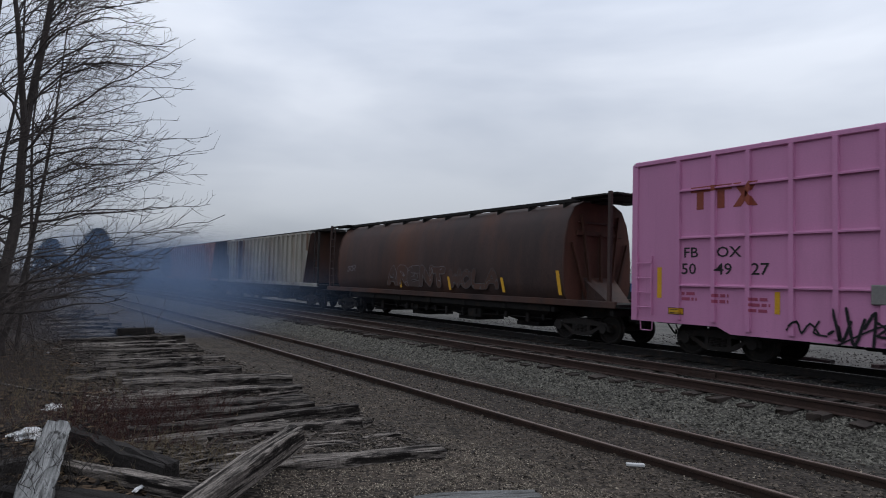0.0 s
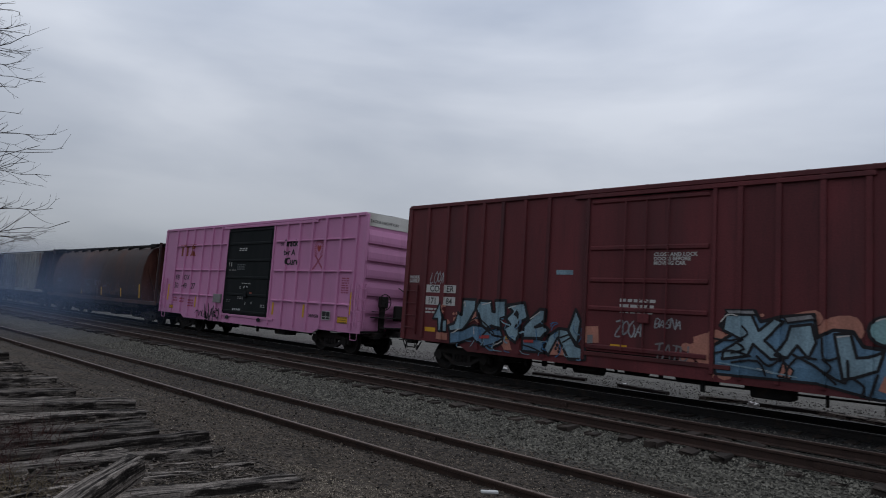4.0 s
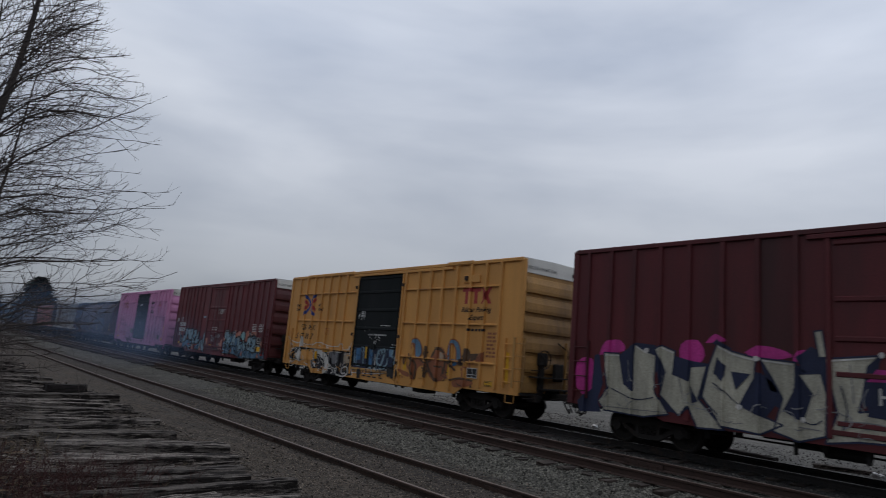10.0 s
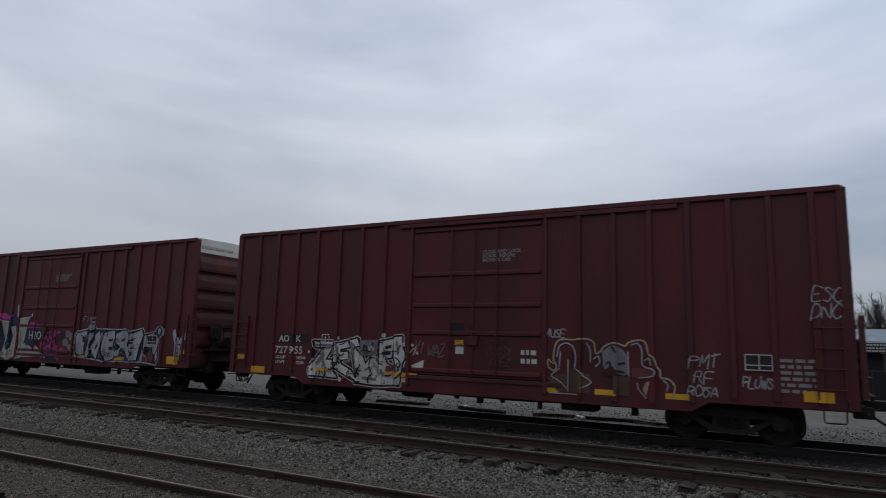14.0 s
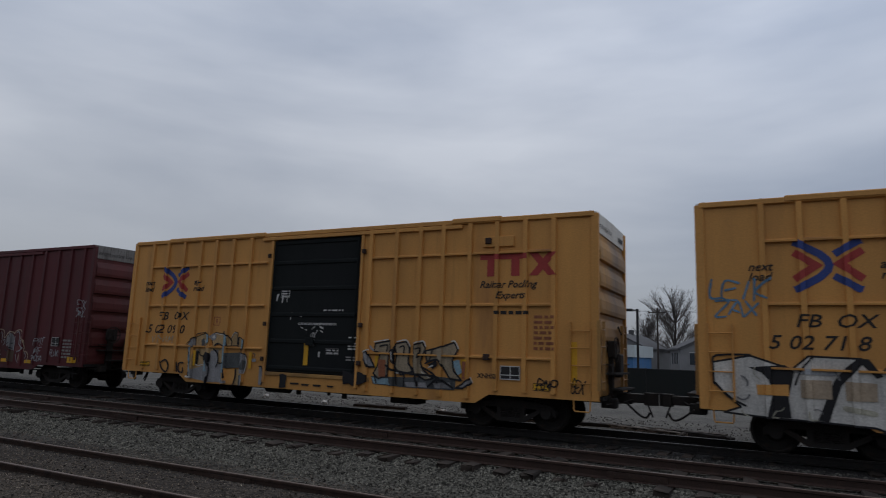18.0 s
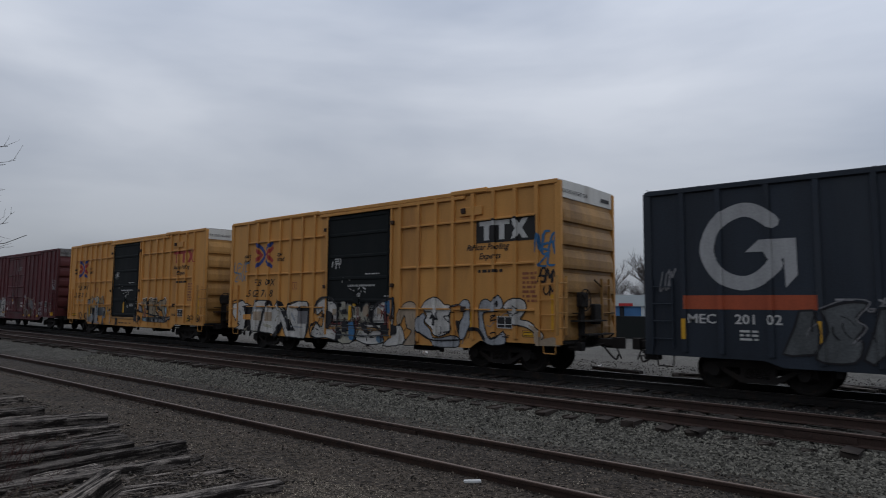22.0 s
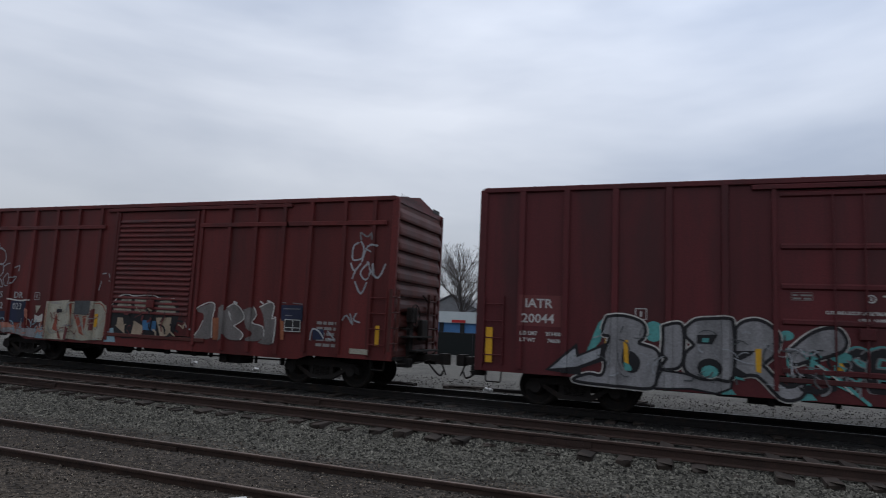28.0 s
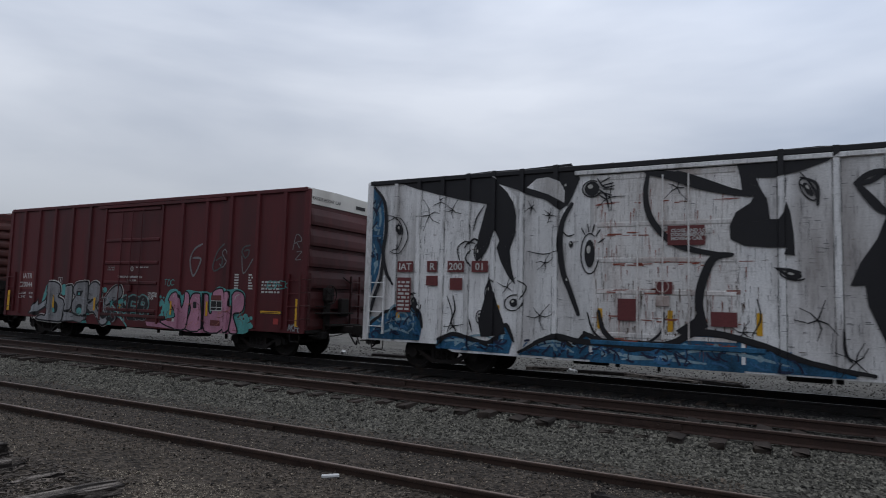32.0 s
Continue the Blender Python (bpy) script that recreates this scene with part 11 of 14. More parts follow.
decal(side, "notice", [rect(14.3, 14.55, 0.98, 1.15)], T_RED, root, 0.016)
reflectors(side, root, (2.75, 4.7, 7.1, 9.75, 11.35), 1.2, 0.42, 0.05)
for u in (0.1, 15.25):
    decal(side, "reflector", [rect(u - 0.08, u + 0.08, 0.95, 1.75)], T_YELLOW, root, 0.07)
lettering(side, "UNLATCH\nTO CLOSE\nDOOR", 8.55, 1.75, 0.07, T_WHITE, root)

# whitewashed car with black-line mural
L = 15.4
root, side = boxcar("mural_boxcar", "whitewashed boxcar with a black and blue line mural", -170.82, L, WHITEW,
                    [0.60, 1.31, 2.02, 2.75, 3.45, 4.19, 5.04, 9.71, 10.66, 11.5, 12.4, 13.3, 14.3], (5.9, 9.0), WHITE_RUSTY, "plug", 4.98, 0.72, 0.55, 2.3, (), WHITE, 6, 0.045, 0.075, cover=G_BLACK, du=0.25)
mural = random.Random(5)


def curve_stroke(pts, w0, w1, m, off=0.009, name="mural_line"):
    line = eased(pts, 5)
    n = len(line) - 1
    return tagged(decal(side, name, [capsule(p, q, w0 + (w1 - w0) * math.sin(math.pi * (k + 0.5) / n) ** 0.7, 4) for k, (p, q) in enumerate(zip(line, line[1:]))], m, root, off), kind="stuff")


def mural_eye(c, a, b, turn=0.0, ring=1.9):
    """An oval with a pale glint and a thin line round it."""
    decal(side, "mural_oval", [ellipse(c, a, b, 14, turn)], G_BLACK, root, 0.030)
    decal(side, "mural_glint", [ellipse((c[0] - a * 0.2, c[1] + b * 0.3), a * 0.35, b * 0.3, 10, turn)], G_WHITE, root, 0.036)
    if ring:
        e = ellipse(c, a * ring, b * (ring * 0.85), 18, turn)
        decal(side, "mural_line", [capsule(p, q, 0.014, 3) for p, q in zip(e[3:], e[4:])], G_BLACK, root, 0.024)


def mural_crack(u, z, r):
    a = mural.uniform(0, 6.28)
    for k in range(5):
        a += mural.uniform(0.9, 1.6)
        p = (u + r * 0.5 * math.cos(a), z + r * 0.5 * math.sin(a))
        q = (p[0] + r * 0.7 * math.cos(a + mural.uniform(-0.7, 0.7)), p[1] + r * 0.7 * math.sin(a + mural.uniform(-0.7, 0.7)))
        decal(side, "mural_crack", [bar_stroke((u, z), p, 0.012), bar_stroke(p, q, 0.007)], G_BLACK, root, 0.026)


# blue water: a column at the leading end, pools along the sill
for k, pts in enumerate([
        [(-0.22, 4.9), (-0.06, 4.82), (0.15, 4.49), (0.22, 4.04), (0.19, 3.26), (0.08, 2.49), (-0.09, 2.05), (-0.22, 1.72)],
        [(-0.2, 0.76), (-0.2, 1.06), (0.15, 1.34), (0.44, 1.51), (1.16, 1.66), (1.43, 1.49), (1.5, 1.13), (1.43, 0.78)],
        [(1.95, 0.62), (2.0, 0.84), (2.41, 0.98), (2.9, 0.88), (3.38, 0.76), (3.62, 0.9), (3.57, 1.24), (3.84, 1.27), (4.02, 0.94), (3.93, 0.6)],
        [(4.19, 0.60), (4.55, 0.90), (5.06, 1.04), (5.47, 0.87), (5.64, 1.02), (5.8, 1.16), (6.03, 1.04), (6.75, 0.85), (7.62, 0.96), (8.08, 1.27), (8.62, 1.25), (9.21, 1.1), (9.86, 0.87), (10.92, 0.66), (10.9, 0.58)]]):
    painted(side, root, "blue_wash", pts, G_WATER, 0.008)
    for q, r in zip(pts[1:-1], pts[2:-1]):
        if k:
            curve_stroke([q, ((q[0] + r[0]) / 2, (q[1] + r[1]) / 2 + 0.03), r], 0.03, 0.045, G_BLACK, 0.014)
for pts in ([(0.0, 4.4), (0.1, 4.0), (0.02, 3.5)], [(-0.1, 3.3), (0.03, 2.9), (-0.05, 2.5)], [(0.0, 1.0), (0.5, 1.25), (1.1, 1.3), (1.3, 1.0)], [(0.2, 0.9), (0.7, 1.05), (1.1, 0.95)], [(2.2, 0.82), (2.6, 0.86), (3.1, 0.74)], [(3.7, 0.8), (3.75, 1.05), (3.65, 1.15)],
            [(4.6, 0.78), (5.1, 0.88), (5.5, 0.74)], [(5.8, 0.95), (6.3, 0.82), (6.9, 0.72), (7.7, 0.8)], [(7.4, 0.7), (8.2, 0.95), (9.0, 0.9), (9.8, 0.74)], [(6.6, 0.66), (7.4, 0.72), (8.3, 0.68)]):
    curve_stroke(pts, 0.012, 0.035, G_BLUE, 0.013, "water_line")
for u, z, r in ((0.05, 4.25, 0.06), (-0.05, 3.75, 0.08), (0.08, 3.5, 0.05), (-0.08, 3.1, 0.05), (0.0, 2.75, 0.07), (0.6, 1.1, 0.05), (1.2, 1.45, 0.05), (3.78, 1.1, 0.05), (2.5, 0.78, 0.05), (5.1, 0.8, 0.05), (6.2, 0.75, 0.06), (7.9, 1.0, 0.07), (8.5, 1.05, 0.05), (9.3, 0.85, 0.06)):
    decal(side, "water_bubble", [ellipse((u, z), r, r * 1.2, 12, 0.3)], G_BLUE, root, 0.0125)
curve_stroke([(0.57, 1.08), (0.43, 1.38), (0.75, 1.7), (1.15, 1.57), (1.28, 1.19), (1.08, 0.97)], 0.012, 0.03, G_BLUE, 0.0135, "water_line")
curve_stroke([(0.69, 1.17), (0.78, 1.46), (1.03, 1.44), (1.08, 1.17)], 0.01, 0.022, G_BLUE, 0.0135, "water_line")
curve_stroke([(2.47, 0.71), (2.85, 0.95), (3.3, 1.0), (3.72, 0.87)], 0.01, 0.026, G_BLUE, 0.0135, "water_line")
curve_stroke([(2.7, 0.66), (3.15, 0.84), (3.58, 0.74)], 0.008, 0.02, G_BLUE, 0.0135, "water_line")
curve_stroke([(4.3, 0.69), (4.68, 0.89), (5.13, 0.97), (5.57, 0.88)], 0.01, 0.026, G_BLUE, 0.0135, "water_line")
curve_stroke([(3.51, 1.04), (3.68, 1.44), (3.75, 1.05)], 0.008, 0.02, G_BLUE, 0.0135, "water_line")
curve_stroke([(-0.24, 4.76), (-0.11, 4.34), (-0.26, 3.8)], 0.012, 0.03, G_BLUE, 0.0135, "water_line")
curve_stroke([(-0.07, 4.21), (-0.2, 3.53), (-0.11, 3.08)], 0.012, 0.028, G_BLUE, 0.0135, "water_line")
curve_stroke([(-0.19, 1.05), (-0.06, 1.32), (0.22, 1.2)], 0.012, 0.03, G_BLUE, 0.0135, "water_line")
curve_stroke([(5.69, 0.86), (5.94, 0.98), (6.2, 0.91)], 0.01, 0.024, G_BLUE, 0.0135, "water_line")
# black fields
for k, pts in enumerate([
        [(0.64, 4.95), (3.35, 5.07), (3.37, 4.23), (3.25, 4.25), (2.57, 4.38), (1.85, 4.57), (1.19, 4.76)],
        [(3.35, 4.96), (3.74, 4.71), (3.94, 4.38), (4.05, 3.92), (4.04, 3.5), (3.9, 3.08), (3.94, 2.73), (4.06, 2.25), (3.87, 2.45), (3.67, 2.8), (3.55, 3.15), (3.62, 3.33), (3.5, 3.58), (3.43, 3.37), (3.25, 3.02), (3.02, 2.8), (2.97, 3.02), (3.07, 3.52), (3.25, 4.17)],
        [(3.35, 5.06), (4.08, 5.06), (4.09, 4.55), (3.97, 4.59), (3.67, 4.7)],
        [(4.08, 5.05), (5.41, 5.1), (5.62, 4.73), (5.48, 4.4), (5.35, 4.14), (5.14, 4.01), (4.79, 4.27), (4.31, 4.43), (4.09, 4.55)],
        [(3.37, 2.55), (3.46, 2.24), (3.58, 1.82), (3.75, 1.41), (3.83, 1.07), (3.38, 0.98), (3.18, 0.97), (3.1, 1.31), (3.17, 1.6), (3.27, 1.95)],
        [(8.8, 5.02), (9.35, 5.03), (10.4, 5.05), (10.9, 5.02), (10.51, 4.74), (10.05, 4.58), (9.59, 4.48), (9.26, 4.5), (9.35, 4.26), (9.46, 4.05), (9.51, 3.64), (9.66, 3.63), (9.75, 3.76), (9.8, 3.99), (9.87, 3.76), (9.92, 3.36), (9.94, 2.9), (9.74, 2.93), (9.8, 3.06), (9.45, 3.07), (9.03, 3.11), (8.78, 3.25), (8.77, 3.53), (8.88, 3.8), (9.16, 3.99), (9.22, 4.13), (9.01, 4.17), (8.98, 4.49), (8.92, 4.77)],
        [(11.43, 3.63), (11.28, 3.2), (11.01, 2.76), (10.84, 2.32), (11.08, 2.33), (11.12, 1.95), (11.37, 1.29), (11.68, 1.25), (11.81, 2.46), (11.75, 3.68)],
        [(9.56, 2.67), (9.85, 2.65), (10.04, 2.57), (9.94, 2.39), (9.79, 2.47)],
        [(7.71, 1.33), (8.07, 1.59), (8.24, 1.94), (8.33, 1.46), (8.23, 1.29), (7.88, 1.2)]]):
    painted(side, root, "mural_field", pts, G_BLACK, 0.016 + 0.0012 * k)
painted(side, root, "mural_leaf", [(4.31, 4.59), (4.56, 4.79), (4.85, 4.81), (5.13, 4.69), (5.26, 4.48), (5.25, 4.18), (4.86, 4.4), (4.49, 4.53)], WHITEW, 0.0275)
painted(side, root, "mural_leaf", [(3.59, 4.72), (3.78, 4.65), (4.05, 4.38), (4.1, 3.92), (3.98, 4.24), (3.79, 4.53)], WHITEW, 0.0275)
painted(side, root, "mural_glint", [(9.73, 2.6), (9.94, 2.57), (9.88, 2.47)], G_WHITE, 0.0285)
for k, (pts, a, b) in enumerate([
        ([(11.45, 4.48), (11.2, 4.3), (10.96, 4.28)], 0.03, 0.05),
        ([(10.98, 4.27), (11.24, 3.95), (11.43, 3.69)], 0.03, 0.05),
        ([(10.05, 4.55), (10.28, 4.2), (10.33, 3.87)], 0.006, 0.02),
        ([(10.05, 4.31), (10.19, 4.17)], 0.008, 0.02),
        ([(7.75, 4.73), (8.28, 4.5), (8.95, 4.21)], 0.02, 0.05),
        ([(7.09, 4.76), (7.61, 4.61), (8.28, 4.35), (8.98, 4.16)], 0.02, 0.06),
        ([(5.82, 1.65), (5.98, 1.21), (6.42, 0.94), (6.99, 0.97), (7.41, 1.28), (7.48, 1.71)], 0.012, 0.03),
        ([(10.72, 1.5), (10.74, 1.07), (10.84, 0.89)], 0.008, 0.03),
        ([(9.26, 2.03), (9.32, 1.64), (9.16, 1.3)], 0.008, 0.014),
        ([(0.21, 4.07), (0.59, 4.01), (0.83, 3.66), (0.71, 3.2), (0.53, 3.12)], 0.008, 0.014),
        ([(2.57, 2.81), (2.48, 3.13), (2.68, 3.31), (2.96, 3.27)], 0.01, 0.018),
        ([(5.15, 3.6), (5.33, 3.4), (5.5, 3.43)], 0.008, 0.016),
        ([(6.02, 4.7), (6.18, 4.49), (6.41, 4.51)], 0.008, 0.02),
        ([(6.02, 4.47), (6.22, 4.29), (6.29, 3.96)], 0.008, 0.02),
        ([(1.03, 2.02), (1.25, 1.91), (1.31, 1.61), (1.41, 1.32)], 0.012, 0.02),
        ([(2.86, 1.37), (2.94, 1.09)], 0.008, 0.02),
        ([(2.23, 1.93), (2.37, 1.57), (2.37, 1.35), (2.26, 1.06)], 0.01, 0.016)]):
    curve_stroke(pts, a, b, G_BLACK, 0.030 + 0.0004 * k)
# dashes of old dirt across the sheets; post-edge shading painted as dark strips
rng = random.Random(78)
for m, n, w in ((G_GREY, 240, 0.0045), (G_DULL, 110, 0.004), (G_UMBER, 50, 0.005)):
    polys = []
    for i in range(n):
        u, z = rng.uniform(0.3, 15.0), rng.uniform(0.9, 4.6)
        u = rng.uniform(9.5, 13.0) if i % 3 == 0 else u
        polys.append(bar_stroke((u, z), (u + rng.uniform(0.02, 0.13), z + rng.uniform(-0.01, 0.01)), w * rng.uniform(0.4, 1.5)))
    tagged(decal(side, "dirt_dash", polys, m, root, 0.011), kind="stuff")
for u in (0.60, 1.31, 2.02, 2.75, 3.45, 4.19, 5.04, 9.71, 10.66, 11.5, 12.4, 13.3, 14.3):
    for e in (-0.072, 0.072):
        z = 1.0
        polys = []
        while z < 4.7:
            q = rng.uniform(0.2, 0.7)
            polys.append(rect(u + e - 0.006, u + e + 0.006 * rng.uniform(0.3, 1.0), z, min(4.75, z + q)))
            z += q + rng.uniform(0.02, 0.3)
        tagged(decal(side, "seam_dirt", polys, G_DULL, root, 0.009), kind="stuff")
for k, (pts, a, b) in enumerate([
        ([(-0.12, 4.86), (0.22, 4.43), (0.3, 3.7), (0.23, 3.04), (0.37, 2.49), (0.6, 2.22)], 0.03, 0.055), ([(0.23, 3.04), (0.17, 2.38), (-0.02, 1.83), (-0.2, 1.17)], 0.03, 0.055), ([(5.43, 4.14), (5.22, 3.75), (5.16, 3.23), (5.24, 2.57), (5.42, 2.11), (5.61, 1.60)], 0.04, 0.07),
        ([(7.14, 4.73), (7.09, 4.22), (7.22, 3.7), (7.62, 3.23), (8.09, 3.03), (8.7, 2.92)], 0.035, 0.07), ([(7.14, 4.73), (7.72, 4.66), (8.46, 4.36), (9.16, 4.15)], 0.035, 0.08), ([(8.81, 2.93), (8.45, 2.85), (8.22, 2.29), (8.18, 1.81), (8.31, 1.45)], 0.03, 0.09),
        ([(11.0, 4.32), (11.37, 4.47), (12.2, 4.2)], 0.03, 0.06), ([(10.96, 4.28), (11.39, 3.72), (11.9, 3.9)], 0.03, 0.06), ([(13.0, 4.6), (13.4, 3.6), (13.1, 2.4), (13.6, 1.3)], 0.05, 0.2), ([(14.3, 4.5), (14.7, 3.4), (14.4, 2.2)], 0.04, 0.14), ([(6.08, 1.7), (6.2, 1.25), (6.6, 0.95), (7.2, 0.9)], 0.02, 0.06),
        ([(2.85, 3.1), (2.75, 2.9), (2.86, 2.7)], 0.012, 0.02), ([(2.7, 3.15), (2.95, 3.38), (3.18, 3.2)], 0.012, 0.025), ([(0.32, 3.9), (0.75, 3.98), (1.0, 3.5), (0.75, 3.05), (0.45, 3.1)], 0.008, 0.014), ([(3.2, 4.2), (3.0, 3.9), (2.92, 3.6)], 0.008, 0.02),
        ([(4.35, 3.06), (4.75, 2.98), (5.1, 3.05)], 0.006, 0.012), ([(10.05, 4.45), (10.32, 4.3), (10.35, 3.9)], 0.01, 0.03), ([(4.15, 2.35), (4.35, 2.2), (4.2, 1.9)], 0.008, 0.016), ([(2.4, 1.95), (2.46, 1.6), (2.36, 1.3), (2.5, 1.1)], 0.012, 0.022)]):
    curve_stroke(pts, a, b, G_BLACK, 0.028 + 0.0005 * k)
for c, a, b, turn, ring in (((0.72, 3.68), 0.08, 0.15, 0.2, 0), ((3.06, 3.02), 0.06, 0.15, 0.1, 1.8), ((3.39, 2.09), 0.07, 0.19, -0.2, 1.7), ((3.14, 1.44), 0.05, 0.10, 0, 1.9), ((4.03, 1.82), 0.11, 0.10, 0.3, 2.2), ((1.27, 1.75), 0.10, 0.17, 0.2, 1.8), ((5.90, 4.47), 0.17, 0.17, 0, 1.3),
                            ((5.29, 4.56), 0.07, 0.11, 0, 1.8), ((5.86, 2.98), 0.12, 0.32, 0, 1.7), ((5.42, 3.2), 0.05, 0.08, 0, 0), ((5.34, 2.35), 0.05, 0.12, 0.2, 0), ((9.89, 2.52), 0.16, 0.08, -0.2, 1.4), ((10.18, 4.2), 0.06, 0.16, 0.5, 1.8)):
    mural_eye(c, a, b, turn, ring)
for u, z, r in ((1.63, 4.03, 0.36), (2.31, 4.15, 0.22), (1.95, 4.35, 0.2), (3.85, 2.19, 0.22), (4.69, 1.54, 0.28), (4.79, 2.77, 0.2), (10.3, 1.65, 0.35), (7.75, 4.38, 0.25), (4.45, 4.1, 0.15), (2.44, 1.2, 0.25), (10.9, 0.9, 0.3), (6.3, 4.25, 0.3), (1.0, 2.0, 0.2), (9.0, 1.35, 0.2), (4.9, 3.9, 0.15)):
    mural_crack(u, z, r)
for a in (0.5, 0.9, 1.3, 1.7, 2.1):
    curve_stroke([(5.86 + 0.22 * math.cos(a), 2.98 + 0.5 * math.sin(a)), (5.86 + 0.38 * math.cos(a), 3.0 + 0.66 * math.sin(a))], 0.01, 0.016, G_BLACK, 0.03)
for a in (-0.9, -0.5, -0.1, 0.3, 0.7):
    curve_stroke([(5.95 + 0.2 * math.cos(a), 4.47 + 0.2 * math.sin(a)), (6.0 + 0.4 * math.cos(a), 4.47 + 0.36 * math.sin(a))], 0.01, 0.016, G_BLACK, 0.03)
# grime and rust runs down the panels, foam and dark lines in the water
rng = random.Random(77)
for m, u0, u1, n, z0, z1, w in ((G_GREY, 0.3, 15.1, 260, 1.2, 4.7, 0.006), (T_RUSTRED, 5.9, 9.1, 110, 1.0, 4.6, 0.009), (G_UMBER, 5.8, 9.3, 120, 0.95, 2.4, 0.010), (G_DULL, 0.3, 15.1, 150, 0.8, 4.8, 0.005)):
    polys = []
    for i in range(n):
        u, z, q = rng.uniform(u0, u1), rng.uniform(z0, z1), rng.uniform(0.08, 0.55)
        polys.append([(u - w * rng.uniform(0.5, 1.4), z), (u + w * rng.uniform(0.5, 1.4), z), (u + rng.uniform(-0.015, 0.015), z - q)])
    tagged(decal(side, "stain_run", polys, m, root, 0.010), kind="stuff")
polys = []
for i in range(90):
    u, z = rng.uniform(5.9, 9.1), rng.choice((1.05, 1.55, 2.15, 2.75, 3.4, 4.1)) + rng.uniform(-0.05, 0.05)
    polys.append(bar_stroke((u, z), (u + rng.uniform(0.05, 0.35), z + rng.uniform(-0.012, 0.012)), rng.uniform(0.004, 0.014)))
tagged(decal(side, "rust_stain", polys, T_RUSTRED, root, 0.0105), kind="stuff")
for a, b, z0, z1, n in ((-0.1, 1.45, 0.8, 1.5, 26), (2.0, 3.9, 0.64, 0.95, 18), (4.3, 5.5, 0.64, 0.95, 16), (5.6, 10.2, 0.62, 1.0, 60), (-0.2, 0.15, 2.6, 4.5, 16)):
    flicks(side, root, a, b, z0, z1, n, (G_NAVY, G_MIDBLUE, G_NAVY), 300 + n, 0.018, 2)
curve_stroke([(4.2, 0.66), (5.0, 1.08), (5.6, 1.0), (6.4, 0.98), (7.5, 1.02), (8.2, 1.32), (9.2, 1.16), (10.2, 0.82), (11.2, 0.66)], 0.03, 0.07, G_BLACK, 0.03)
curve_stroke([(5.75, 1.2), (6.1, 1.05), (6.9, 0.98), (7.8, 1.0)], 0.03, 0.06, G_BLACK, 0.031)
curve_stroke([(2.0, 0.7), (2.4, 1.02), (3.3, 0.84), (3.6, 1.0), (3.85, 1.3), (4.05, 0.9)], 0.02, 0.04, G_BLACK, 0.03)
# red-brown painted-out notices
lettering(side, "CLOSE AND LOCK\nDOORS BEFORE\nMOVING CAR", 7.62, 3.42, 0.07, T_WHITE, root, off=0.056)
for q in ((0.72, 1.20, 2.55, 2.83), (1.62, 1.92, 2.55, 2.83), (2.22, 2.72, 2.55, 2.83), (2.90, 3.35, 2.55, 2.83), (0.72, 1.15, 1.5, 2.4), (1.6, 1.95, 2.2, 2.45), (2.3, 2.65, 2.1, 2.4), (7.55, 8.3, 3.14, 3.56), (6.5, 6.95, 1.5, 1.98), (8.4, 8.9, 1.45, 1.75), (7.3, 7.65, 2.1, 2.36)):
    decal(side, "painted_out_patch", [rect(*q)], T_MAROON, root, 0.05)
for txt, u in (("IAT", 0.76), ("R", 1.70), ("200", 2.26), ("01", 3.0)):
    cu = lettering(side, txt, u, 2.60, 0.18, T_WHITE, root)
    cu.location.x -= 0.05
reflectors(side, root, (0.75, 3.6, 6.1, 7.6, 9.3), 1.3, 0.45, 0.055)
for c in root.children:
    if c.name.startswith(("lower_door_track", "door_sill")):
        c.data.materials[0] = G_WATER

bars(side, root, 0.76, 1.55, 0.35, 0.8, 8, T_WHITE, 5).location.x -= 0.05


# ---- covered hoppers at the head of the train ----
def hopper_base(root, L, zs, body):
    running_gear(root, L, L / 2 - 1.75)
    for s in (-1, 1):
        part("side_sill", Geo().box(s * (W2 - 0.12) - 0.06, s * (W2 - 0.12) + 0.06, -L / 2 + 0.1, L / 2 - 0.1, zs - 0.2, zs, 0.015), body, root)
        part("end_platform", Geo().box(-W2 + 0.1, W2 - 0.1, min(s * (L / 2 - 1.6), s * L / 2), max(s * (L / 2 - 1.6), s * L / 2), zs - 0.16, zs - 0.08), UNDER, root)
    n, span = 4, L - 5.6
    w = span / n
    for i in range(n):
        y = (i - (n - 1) / 2) * w
        g = Geo()
        k = w / 2
        g.add([(-1.38, y - k, zs), (1.38, y - k, zs), (1.38, y + k, zs), (-1.38, y + k, zs), (-1.34, y - k, zs - 0.42), (1.34, y - k, zs - 0.42), (1.34, y + k, zs - 0.42), (-1.34, y + k, zs - 0.42),
               (-0.62, y - 0.5, 0.42), (0.62, y - 0.5, 0.42), (0.62, y + 0.5, 0.42), (-0.62, y + 0.5, 0.42)],
              [(0, 1, 5, 4), (1, 2, 6, 5), (2, 3, 7, 6), (3, 0, 4, 7), (4, 5, 9, 8), (5, 6, 10, 9), (6, 7, 11, 10), (7, 4, 8, 11), (8, 9, 10, 11)])
        g.box(-0.7, 0.7, y - 0.55, y + 0.55, 0.28, 0.42)
        part("discharge_chute", g, UNDER, root)


def end_ladder(root, y, x, z0, z1, material):
    g = Geo()
    for k in (-0.23, 0.23):
        g.box(x - 0.02, x + 0.02, y + k - 0.02, y + k + 0.02, z0, z1)
    n = int((z1 - z0) / 0.38)
    for i in range(n):
        z = z0 + 0.2 + i * 0.38
        g.cyl((x, y - 0.23, z), (x, y + 0.23, z), 0.015, 6)
    part("ladder", g, material, root)


